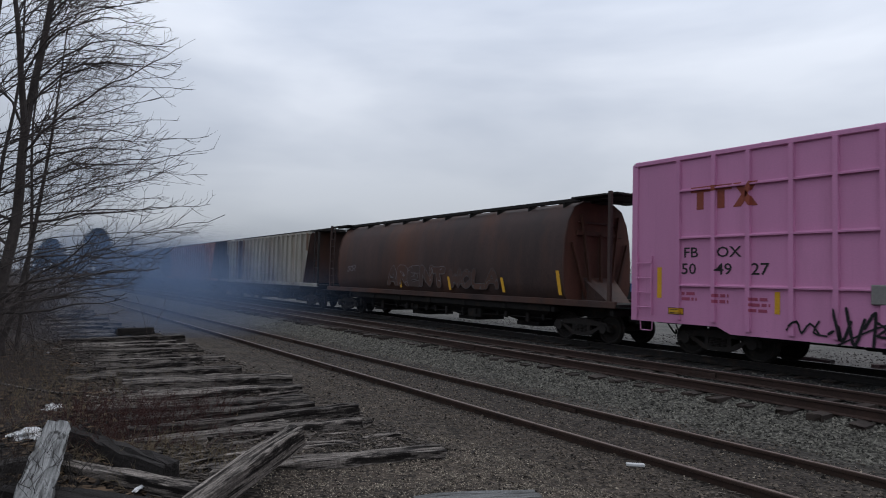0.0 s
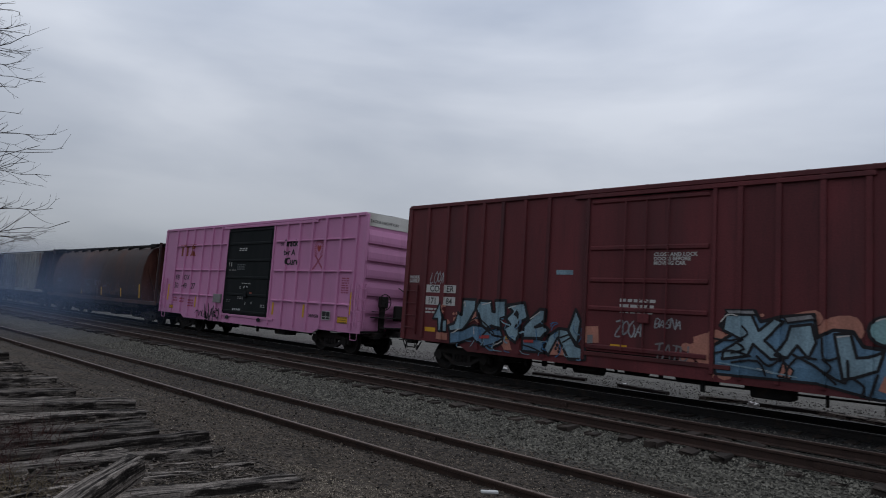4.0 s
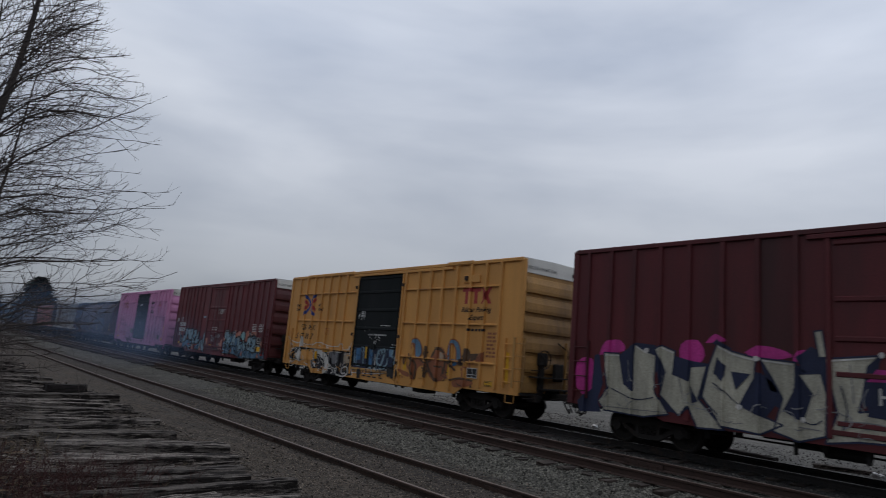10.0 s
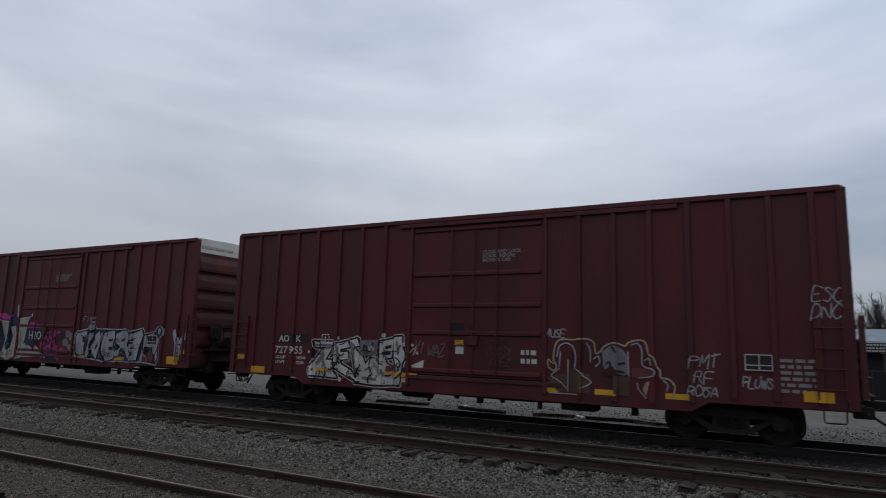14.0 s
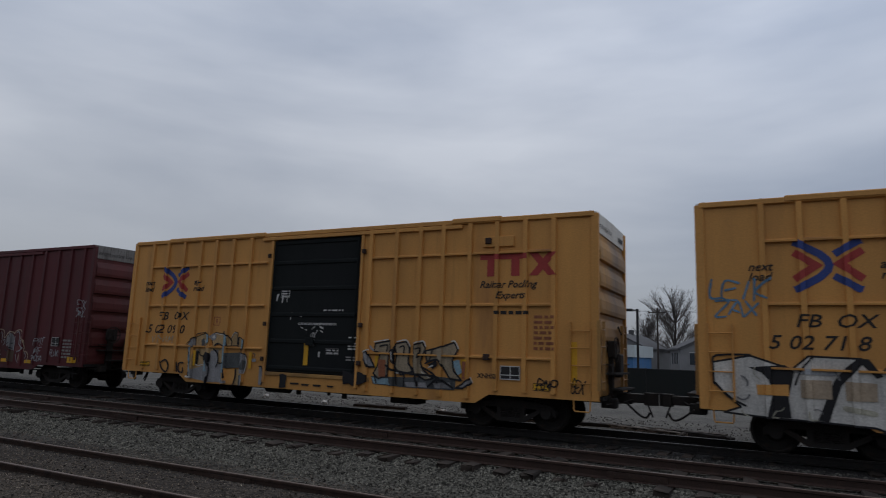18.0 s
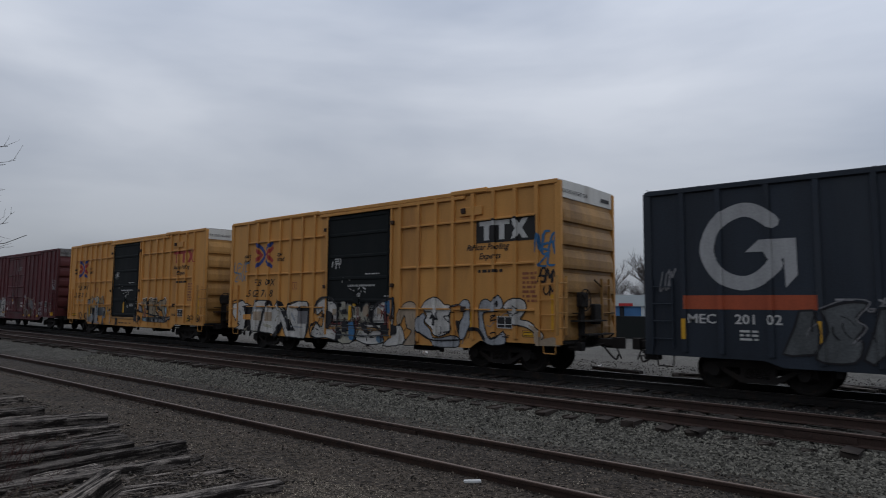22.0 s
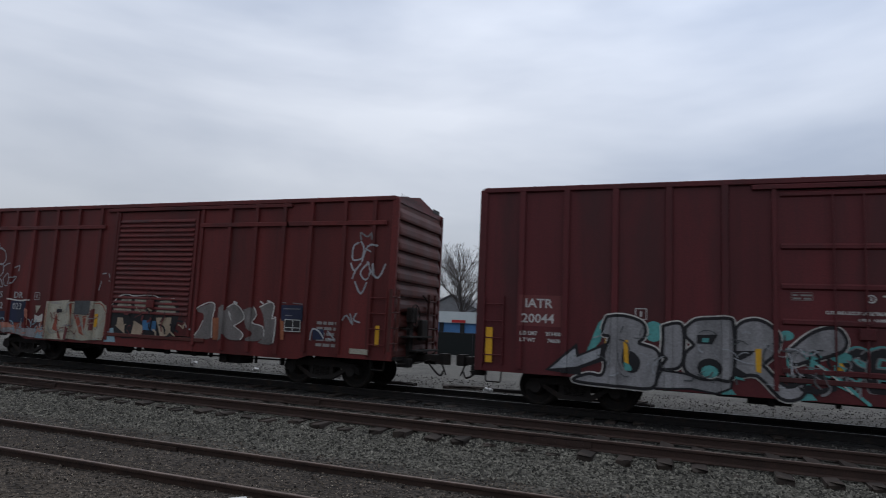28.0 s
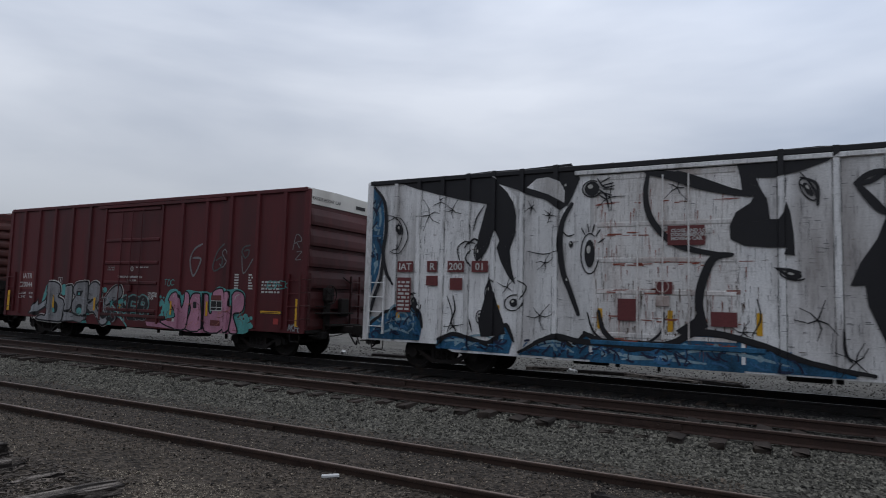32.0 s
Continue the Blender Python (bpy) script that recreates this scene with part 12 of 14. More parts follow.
def running_board(root, L, z, material):
    g = Geo()
    for x in (-0.62, -0.5, 0.5, 0.62):
        g.box(x - 0.045, x + 0.045, -L / 2 + 0.1, L / 2 - 0.1, z, z + 0.04)
    for i in range(int(L / 0.9)):
        y = -L / 2 + 0.4 + i * 0.9
        g.box(-0.7, 0.7, y - 0.02, y + 0.02, z - 0.05, z)
    part("running_board", g, material, root)
    for i in range(5):
        y = (i - 2) * (L - 4.5) / 4
        part("roof_hatch", Geo().box(-0.38, 0.38, y - 0.9, y + 0.9, z - 0.08, z + 0.05, 0.03), material, root)


# rounded brown tank-sided hopper
L = 19.3
root = thing("covered_hopper", "rounded rusty brown covered hopper with chalky sprayed outline", "hopper car", "freight train")
HOP1_FRONT = 30.17
root.location = (TRACK_C, HOP1_FRONT - L / 2, 0)
MOVERS.append((root, HOP1_FRONT - L / 2))
hopper_base(root, L, 1.28, HOPPER_BROWN)
sec = [(-1.28, 1.15), (-1.48, 1.42), (-1.55, 1.75), (-1.56, 2.5), (-1.50, 3.15), (-1.35, 3.72), (-1.10, 4.14), (-0.70, 4.34), (0.70, 4.34), (1.10, 4.14), (1.35, 3.72), (1.50, 3.15), (1.56, 2.5), (1.55, 1.75), (1.48, 1.42), (1.28, 1.15)]
b0, b1 = -L / 2 + 2.05, L / 2 - 1.55
g = Geo()
ys = [b0 + (b1 - b0) * i / 12 for i in range(13)]
n = len(sec)
g.add([(x, y, z) for y in ys for x, z in sec], [(r * n + i, r * n + i + 1, r * n + n + i + 1, r * n + n + i) for r in range(12) for i in range(n - 1)])
part("tank_shell", g, HOPPER_BROWN, root, "curved rusty brown shell", True)
for s, yb in ((-1, b0), (1, b1)):
    e = part("slope_end", Geo().prism([(x * 0.995, z) for x, z in sec], "y", yb - 0.03, yb + 0.03), HOPPER_END, root, "orange-rusted hopper end")
    part("rim", Geo().tube([(x * 1.0, yb, z) for x, z in sec], 0.035, 6), HOPPER_BROWN, e)
    for x0, x1, top in ((-0.62, -1.28, 3.05), (-0.42, -0.86, 3.95), (0.0, 0.0, 3.35), (0.42, 0.86, 3.95), (0.62, 1.28, 3.05)):
        part("end_stiffener", Geo().tube([(x0, yb + s * 0.16, 1.15), (x1, yb + s * 0.12, top)], 0.06, 4), HOPPER_END, e)
    part("end_beam", Geo().box(-1.05, 1.05, min(yb, yb + s * 0.12), max(yb, yb + s * 0.12), 3.28, 3.42), HOPPER_END, e)
    part("end_beam", Geo().box(-0.95, 0.95, min(yb, yb + s * 0.10), max(yb, yb + s * 0.10), 3.66, 3.72), HOPPER_END, e)
    g = Geo()
    g.add([(-0.75, yb + s * 0.03, 1.95), (0.75, yb + s * 0.03, 1.95), (0.5, yb + s * 0.9, 1.2), (-0.5, yb + s * 0.9, 1.2), (-0.75, yb + s * 0.03, 1.2), (0.75, yb + s * 0.03, 1.2)], [(0, 1, 2, 3), (0, 3, 4), (1, 5, 2)])
    part("slope_plate", g, HOPPER_BROWN, e)
    for x in (-1.42, 1.42):
        part("end_post", Geo().box(x - 0.05, x + 0.05, s * (L / 2 - 0.35) - 0.05, s * (L / 2 - 0.35) + 0.05, 1.2, 4.45), HOPPER_BROWN, root)
    end_ladder(root, s * (L / 2 - 0.6), -1.45 * s, 1.25, 4.4, HOPPER_BROWN)
    part("roof_platform", Geo().box(-1.3, 1.3, min(s * (L / 2 - 2.0), s * (L / 2 - 0.2)), max(s * (L / 2 - 2.0), s * (L / 2 - 0.2)), 4.38, 4.43), UNDER, root)
for k in range(10):
    y = b0 + 0.5 + k * (b1 - b0 - 1.0) / 9
    part("board_bracket", Geo().box(-1.06, -0.6, y - 0.03, y + 0.03, 4.10, 4.36), UNDER, root)
running_board(root, L, 4.40, UNDER)
part("board_edge", Geo().box(-1.05, -0.92, -L / 2 + 0.3, L / 2 - 0.3, 4.33, 4.43), UNDER, root)
side = Side(L, -1.556, [], 0.0, 0.1)
burner(side, root, "ARENT", 6.6, 11.0, 1.5, 2.28, HOPPER_BROWN, G_GREY, 101, "chalky outlined lettering on rust", None, None, None, 0.15, 0.016, False, 0.04, None, 0.08, False)
burner(side, root, "WOLA", 11.3, 14.2, 1.5, 2.15, HOPPER_BROWN, G_DULL, 102, "faint chalky outlined lettering on rust", None, None, None, 0.13, 0.014, False, 0.04, None, 0.10, False)
scrawl(side, root, "SOR", 2.6, 2.08, 0.9, 0.26, G_GREY, 103, 0.018)
for u, top in ((7.70, 1.85), (11.30, 1.90), (14.45, 1.90), (17.10, 2.15)):
    painted(side, root, "reflector", [(u - 0.16, top), (u - 0.02, top), (u + 0.14, 1.40), (u, 1.40)], T_YELLOW, 0.009)


def ribbed_hopper(front, L, body, body2, label, top=4.30):
    root = thing("covered_hopper", label, "hopper car", "freight train")
    root.location = (TRACK_C, front - L / 2, 0)
    MOVERS.append((root, front - L / 2))
    hopper_base(root, L, 1.40, body)
    b = L / 2 - 1.2
    face = -W2 + 0.08
    for s in (-1, 1):
        x = s * abs(face)
        g = Geo().add([(x, -b + 0.9, 1.38), (x, b - 0.9, 1.38), (x, b, top - 0.1), (x, -b, top - 0.1)], [(0, 1, 2, 3)])
        g.add([(x, -b, top - 0.1), (x, b, top - 0.1), (0, b, top + 0.12), (0, -b, top + 0.12)], [(0, 1, 2, 3)])
        sp = part("side_sheet", g, body, root)
        n = 20
        for i in range(n + 1):
            y = -b + 0.35 + i * (2 * b - 0.7) / n
            z0 = 1.42 if abs(y) < b - 0.95 else 1.42 + (abs(y) - b + 0.95) * 3.0
            w = 0.05
            m = body2 if body2 and i == n - 4 else body
            part("side_stake", Geo().prism([(x, -w), (x + s * 0.115, -w * 0.8), (x + s * 0.115, w * 0.8), (x, w)], "z", z0, top - 0.08), m, sp, at=(0, y, 0))
        part("top_chord", Geo().box(x - 0.06, x + 0.06, -b, b, top - 0.14, top - 0.02), body, root)
    if body2:
        y = b - 0.35 - 4 * (2 * b - 0.7) / 20
        part("patched_sheet", Geo().box(face - 0.012, face + 0.01, y - 0.55, y + 0.55, 1.45, top - 0.12), body2, root, "dark brown patched panel")
    for s in (-1, 1):
        y = s * b
        g = Geo().add([(-1.45, y, top - 0.1), (1.45, y, top - 0.1), (1.45, s * (b - 0.9), 1.4), (-1.45, s * (b - 0.9), 1.4), (0, y, top + 0.12)], [(0, 1, 2, 3), (0, 1, 4)])
        part("slope_sheet", g, HOPPER_BROWN, root)
        end_ladder(root, s * (L / 2 - 0.45), -1.42, 1.3, top, STEEL_DARK)
        for x in (-1.42, 1.42):
            part("corner_post", Geo().box(x - 0.05, x + 0.05, s * (L / 2 - 0.15) - 0.05, s * (L / 2 - 0.15) + 0.05, 1.25, top - 0.1), STEEL_DARK, root)
        part("roof_platform", Geo().box(-1.2, 1.2, min(s * (b - 0.2), s * (L / 2 - 0.1)), max(s * (b - 0.2), s * (L / 2 - 0.1)), top, top + 0.05), UNDER, root)
    running_board(root, L, top + 0.16, UNDER)
    return root


ribbed_hopper(49.5, 18.2, BEIGE, HOPPER_BROWN, "weathered beige ribbed covered hopper with rust streaks")
ribbed_hopper(69.2, 18.6, ORANGE, None, "peeling orange ribbed covered hopper")
ribbed_hopper(89.0, 18.6, BLUEGREY, None, "weathered grey ribbed covered hopper")
ribbed_hopper(108.8, 18.6, BEIGE, None, "dusty beige ribbed covered hopper far ahead")
ribbed_hopper(128.6, 18.6, BLUEGREY, None, "weathered grey ribbed covered hopper far ahead")


# ---- ground ----
def ground_z(x, y):
    """Level of the ground across the tracks; rail tops of the train's track are at 0."""
    pts = [(-3000, 0.35), (-8, 0.25), (-1, 0.08), (3.4, 0.02), (5.2, -0.20), (6.2, -0.36), (8.3, -0.36), (8.9, -0.33), (9.6, -0.225), (9.95, -0.175), (10.4, -0.125), (12.0, -0.125), (13.0, -0.20), (14.2, -0.21), (17.2, -0.21), (18.5, -0.2), (60, -0.1), (3000, 0.0)]
    for (a, p), (b, q) in zip(pts, pts[1:]):
        if a <= x <= b:
            t = (x - a) / (b - a)
            t = t * t * (3 - 2 * t) if b < 40 else t
            z = p + (q - p) * t
            break
    amp = 0.05 if x < 5.5 else 0.018
    z += amp * noise.noise(Vector((x * 0.9, y * 0.9, 0))) + amp * 0.5 * noise.noise(Vector((x * 3.1, y * 3.1, 7)))
    return z


def spread(lo, hi, a, b, step):
    out = list(np.arange(a, b, step))
    left, d = [], step
    v = a
    while v > lo:
        d *= 1.35
        v -= d
        left.append(max(v, lo))
    right, d, v = [], step, out[-1]
    while v < hi:
        d *= 1.35
        v += d
        right.append(min(v, hi))
    return [float(k) for k in sorted(set(left)) + out + right]


def ground_material():
    m = mat("ground_gravel", (0.1, 0.1, 0.1), 0.95, 0, 0.3, 0.9, 22.0, None, 0, 1.0, 1.0, 28.0, "Object", 0.2)
    n, l = m.node_tree.nodes, m.node_tree.links
    co = n.new("ShaderNodeTexCoord")
    sep = n.new("ShaderNodeSeparateXYZ")
    l.new(co.outputs["Object"], sep.inputs[0])
    wob = n.new("ShaderNodeTexNoise")
    wob.inputs["Scale"].default_value, wob.inputs["Detail"].default_value = 0.9, 6.0
    l.new(co.outputs["Object"], wob.inputs["Vector"])
    ma = n.new("ShaderNodeMath")
    ma.operation = "MULTIPLY_ADD"
    l.new(wob.outputs[0], ma.inputs[0])
    ma.inputs[1].default_value = 1.6
    l.new(sep.outputs[0], ma.inputs[2])
    mr = n.new("ShaderNodeMapRange")
    mr.inputs[1].default_value, mr.inputs[2].default_value = 0.0, 40.0
    l.new(ma.outputs[0], mr.inputs[0])
    rp = n.new("ShaderNodeValToRGB")
    el = rp.color_ramp.elements
    # stops near 0.44: dark ballast, plus the train's shade painted into the colour
    stops = [(0.0, (0.030, 0.022, 0.018)), (0.055, (0.033, 0.025, 0.020)), (0.105, (0.052, 0.041, 0.032)), (0.15, (0.050, 0.040, 0.031)), (0.19, (0.040, 0.032, 0.026)), (0.225, (0.039, 0.033, 0.028)), (0.245, (0.065, 0.061, 0.052)),
             (0.29, (0.066, 0.063, 0.053)), (0.335, (0.049, 0.045, 0.038)), (0.375, (0.031, 0.029, 0.028)), (0.44, (0.019, 0.018, 0.017)), (0.475, (0.066, 0.064, 0.059)), (0.53, (0.105, 0.100, 0.090)), (0.9, (0.115, 0.110, 0.100))]
    el[0].position, el[0].color = stops[0][0], (*stops[0][1], 1)
    el[1].position, el[1].color = stops[-1][0], (*stops[-1][1], 1)
    for p, c in stops[1:-1]:
        e = el.new(p)
        e.color = (*c, 1)
    l.new(mr.outputs[0], rp.inputs[0])
    # pebbles: cells of light and dark stone
    vo = n.new("ShaderNodeTexVoronoi")
    vo.inputs["Scale"].default_value = 24.0
    l.new(co.outputs["Object"], vo.inputs["Vector"])
    bw = n.new("ShaderNodeSeparateColor")
    l.new(vo.outputs["Color"], bw.inputs[0])
    pr = n.new("ShaderNodeMapRange")
    pr.inputs[3].default_value, pr.inputs[4].default_value = 0.25, 1.85
    l.new(bw.outputs[0], pr.inputs[0])
    mx = n.new("ShaderNodeMix")
    mx.data_type, mx.blend_type = "RGBA", "MULTIPLY"
    calm = n.new("ShaderNodeMapRange")
    for i, v in enumerate((0.465, 0.50, 1.0, 0.3)):
        calm.inputs[i + 1].default_value = v
    l.new(mr.outputs[0], calm.inputs[0])
    l.new(calm.outputs[0], mx.inputs[0])
    l.new(rp.outputs[0], mx.inputs[6])
    l.new(pr.outputs[0], mx.inputs[7])
    b = n["Principled BSDF"]
    for nd in n:
        if nd.bl_idname == "ShaderNodeMix" and abs(nd.inputs[6].default_value[0] - 0.1) < 1e-4 and not nd.inputs[6].is_linked:
            l.new(mx.outputs[2], nd.inputs[6])
    for nd in n:
        if nd.bl_idname == "ShaderNodeBump":
            nd.inputs["Strength"].default_value, nd.inputs["Distance"].default_value = 0.8, 0.04
            l.new(vo.outputs["Distance"], nd.inputs["Height"])
    return m


xs = spread(-2500, 2500, -6, 19, 0.16)
ys = spread(-2500, 2500, -7, 34, 0.18)
GROUND = Geo()
nx = len(xs)
GROUND.v = [(x, y, ground_z(x, y)) for y in ys for x in xs]
GROUND.f = [(j * nx + i, j * nx + i + 1, j * nx + nx + i + 1, j * nx + nx + i) for j in range(len(ys) - 1) for i in range(nx - 1)]
gme = bpy.data.meshes.new("ground")
gme.from_pydata(GROUND.v, [], GROUND.f)
gme.materials.append(ground_material())
gme.shade_smooth()
ground = tagged(new("ground", gme), "dark cinder and gravel ground with a bank of grey ballast", "ground", kind="structure")


# ---- tracks ----
def rail_profile(cx, top):
    p = [(-0.07, -0.17), (0.07, -0.17), (0.07, -0.155), (0.012, -0.135), (0.012, -0.045), (0.036, -0.035), (0.036, -0.006), (0.028, 0), (-0.028, 0), (-0.036, -0.006), (-0.036, -0.035), (-0.012, -0.045), (-0.012, -0.135), (-0.07, -0.155)]
    return [(cx + a, top + b) for a, b in p]


def track(name, label, cx, top, yaw, m, tie_rows, tie_lift, ybeg=-70.0, yend=420.0, head=None):
    root = thing(name, label, "railway track", kind="structure")
    root.location, root.rotation_euler.z = (cx, 0, 0), radians(yaw)
    for s in (-0.7525, 0.7525):
        r = part("rail", Geo().prism(rail_profile(s, top), "y", ybeg, yend), m, root)
        part("rail_head", Geo().box(s - 0.024, s + 0.024, ybeg, yend, top - 0.002, top + 0.0025), head or m, r)
        for j in range(8):
            y = ybeg + 60 + j * 11.9 + (5.9 if s > 0 else 0)
            g = Geo()
            for k in (-1, 1):
                g.box(s + k * 0.035 - 0.018, s + k * 0.035 + 0.018, y - 0.45, y + 0.45, top - 0.14, top - 0.05)
                for b in (-0.33, -0.11, 0.11, 0.33):
                    g.cyl((s + k * 0.05, y + b, top - 0.095), (s + k * 0.075, y + b, top - 0.095), 0.018, 6)
            part("joint_bar", g, m, r)
    rng = random.Random(name)
    meshes = []
    for k in range(6):
        g = Geo().box(-1.3, 1.3, -0.115, 0.115, -0.17, 0.0, 0.012)
        near = rng.uniform(0.0, 0.16)
        g.v = [(x + rng.uniform(-0.06, 0.06) + (near if x < 0 else 0), y * rng.uniform(0.8, 1.05), z + rng.uniform(-0.028, 0.012)) for x, y, z in g.v]
        meshes.append(g.mesh("tie", TIE))
    y0, y1 = tie_rows
    far = Geo()
    y = y0
    while y < 130:
        if y < y1:
            t = part("tie", rng.choice(meshes), None, root, at=(rng.uniform(-0.07, 0.07), y, top - 0.165 + tie_lift + rng.uniform(-0.035, 0.03)))
            t.rotation_euler.z = rng.uniform(-0.035, 0.035)
        else:
            far.box(-1.3, 1.3, y - 0.11, y + 0.11, top - 0.33 + tie_lift, top - 0.165 + tie_lift)
        y += 0.53 + rng.uniform(-0.04, 0.04)
    tagged(part("far_ties", far, TIE, root), kind="stuff")
    return root


track("railway_track_near", "rusty siding sunk in cinders", 7.28, -0.25, 0.7, RAIL_DARK, (-6, 26), -0.055, head=RAIL_TOP)
track("railway_track_middle", "rust-brown track with tie ends proud of the ballast", 11.21, 0.08, 0.0, RAIL_RUST, (-6, 60), -0.012, head=RAIL_TOP)
track("railway_track_far", "oily black track under the train", TRACK_C, 0.0, 0.0, UNDER, (-6, 40), -0.02, head=RAIL_HEAD)


# ---- old ties lying beside the siding ----
def beam_mesh(rng, length, w, h, material, name="beam", rough=0.022):
    """A weathered squared timber along x: rounded, split and gnawed edges."""
    g = Geo()
    n = max(6, int(length / 0.22))
    vs, fs = [], []
    sec = [(-w, -h * 0.92), (-w * 0.93, -h), (w * 0.93, -h), (w, -h * 0.92), (w, h * 0.82), (w * 0.85, h), (w * 0.2, h * 0.985), (0.04 * w, h * 0.90), (-0.1 * w, h * 0.985), (-w * 0.85, h), (-w, h * 0.82)]
    k = len(sec)
    sweep = rng.uniform(-0.02, 0.02)
    for i in range(n + 1):
        x = -length / 2 + length * i / n
        x += rng.uniform(-0.03, 0.03) if 0 < i < n else 0
        e = 1.0 if 0 < i < n else rng.uniform(0.90, 0.97)
        wear = 1 + 0.5 * rough / w * (noise.noise(Vector((x * 2.3, rng.random() * 0.2, length))) - 0.2)
        for j, (y, z) in enumerate(sec):
            dx = rng.uniform(-0.025, 0.025) if i in (0, n) else 0
            vs.append((x + dx, y * e * wear + sweep * (x * x) + rng.uniform(-rough, rough) * 0.5, z * e + rng.uniform(-rough, rough) * 0.5))
    for i in range(n):
        for j in range(k):
            fs.append((i * k + j, i * k + (j + 1) % k, (i + 1) * k + (j + 1) % k, (i + 1) * k + j))
    fs += [tuple(range(k - 1, -1, -1)), tuple(range(n * k, (n + 1) * k))]
    g.add(vs, fs)
    return g.mesh(name, material)


def old_tie(x, y, length, turn, material=None, lift=0.0, pitch=0.0, w=0.115, h=0.085, seed=0, label="", roll=0.0, rough=0.022):
    rng = random.Random(seed)
    ob = new("old_tie", beam_mesh(rng, length, w, h, material or OLD_TIE, "old_tie", rough))
    z = ground_z(x, y) + h * 0.62 + lift
    ob.matrix_basis = pose(x, y, z, roll, -pitch, turn)
    return tagged(ob, label or "weathered grey-brown railway tie lying on the ground", "railway tie", "old ties")


TIES = [(2.69, 10.75, 2.3, -13.4), (2.75, 10.10, 2.43, -11.0), (2.73, 9.58, 2.43, -12.0), (2.29, 9.2, 1.73, -6.0), (2.29, 8.54, 2.72, -4.7), (2.55, 7.44, 2.75, 1.3), (2.33, 6.9, 2.55, -5.7),
        (2.64, 13.05, 2.3, 2.0), (2.16, 12.45, 1.9, 6.7), (1.27, 12.05, 0.5, 0.5), (1.26, 11.33, 0.7, -11.9), (2.56, 15.12, 2.35, -10.5), (2.58, 15.9, 2.31, -4.8), (2.66, 17.5, 2.77, 4.0), (2.50, 19.88, 2.34, 3.7),
        (1.93, 21.28, 1.3, -7.1), (1.71, 26.07, 1.4, 9.5), (1.86, 24.92, 1.4, 7.4), (2.4, 14.1, 2.2, -3.0), (2.5, 11.5, 2.2, -7.0), (2.45, 16.7, 2.4, 1.0), (2.5, 18.6, 2.4, 2.0), (2.2, 22.9, 2.2, 3.0), (2.35, 8.0, 2.3, -2.0), (2.0, 27.6, 2.2, 5.0), (2.1, 29.5, 2.3, 2.0)]
for i, (x, y, ln, a) in enumerate(TIES):
    old_tie(x, y, ln, a, None, (-0.02, 0.01, -0.045, -0.01)[i % 4], ((i * 37) % 7 - 3) * 0.25, (0.10, 0.125, 0.09)[i % 3], (0.08, 0.09, 0.07)[i % 3], 100 + i, "", ((i * 53) % 9 - 4) * 1.5)
trng = random.Random(41)
for i in range(22):
    y = 7.2 + i * 0.95 + trng.uniform(-0.2, 0.2)
    old_tie(trng.uniform(2.0, 2.7), y, trng.uniform(1.2, 2.5), trng.uniform(-9, 6), None, trng.uniform(-0.075, -0.045), trng.uniform(-0.6, 0.6), trng.uniform(0.08, 0.12), 0.07, 500 + i, "rotten tie sunk flush with the ground", trng.uniform(-6, 6), 0.03)
old_tie(2.98, 18.26, 0.9, 9.3, CHAR_TIE, 0.16, 0, 0.12, 0.09, 130, "short black tie end lying across others")
# rotten splinters and slabs between them
srng = random.Random(77)
for i in range(130):
    y = srng.uniform(5.8, 19.0)
    x = srng.uniform(1.3, 3.6)
    old_tie(x, y, srng.uniform(0.35, 1.1), srng.uniform(-22, 14), None, -0.015, 0, srng.uniform(0.025, 0.06), srng.uniform(0.015, 0.03), 200 + i, "splintered slab of rotten tie wood")
# beams lying about the foreground
old_tie(2.70, 5.58, 2.24, -11.7, None, 0.0, 0, 0.115, 0.06, 140, "broad weathered tie lying on gravel")
old_tie(1.60, 5.03, 1.75, 36.4, None, 0.13, 9.0, 0.085, 0.095, 141, "squared grey-brown timber propped across a tie", 6)
old_tie(0.37, 5.95, 2.2, 82.0, GREY_TIE, 0.16, 3.0, 0.11, 0.035, 142, "silver-grey plank propped on dark rubble", 8)
old_tie(0.92, 6.48, 2.15, -76.4, CHAR_TIE, 0.05, 2.0, 0.075, 0.07, 143, "charred black timber in the ash", 4, 0.05)
old_tie(0.95, 5.60, 1.7, -62.0, None, 0.05, 2.0, 0.075, 0.055, 144, "splintered tie half buried in ash")
old_tie(3.19, 3.98, 1.0, -21.0, GREY_TIE, -0.02, 0, 0.10, 0.06, 145, "grey timber end lying on gravel")
old_tie(0.6, 5.2, 1.5, -50.0, CHAR_TIE, 0.02, 0, 0.10, 0.06, 146, "charred black timber in the ash")
old_tie(-0.2, 6.2, 1.6, 20.0, CHAR_TIE, 0.02, 0, 0.10, 0.06, 147, "charred black timber in the ash")

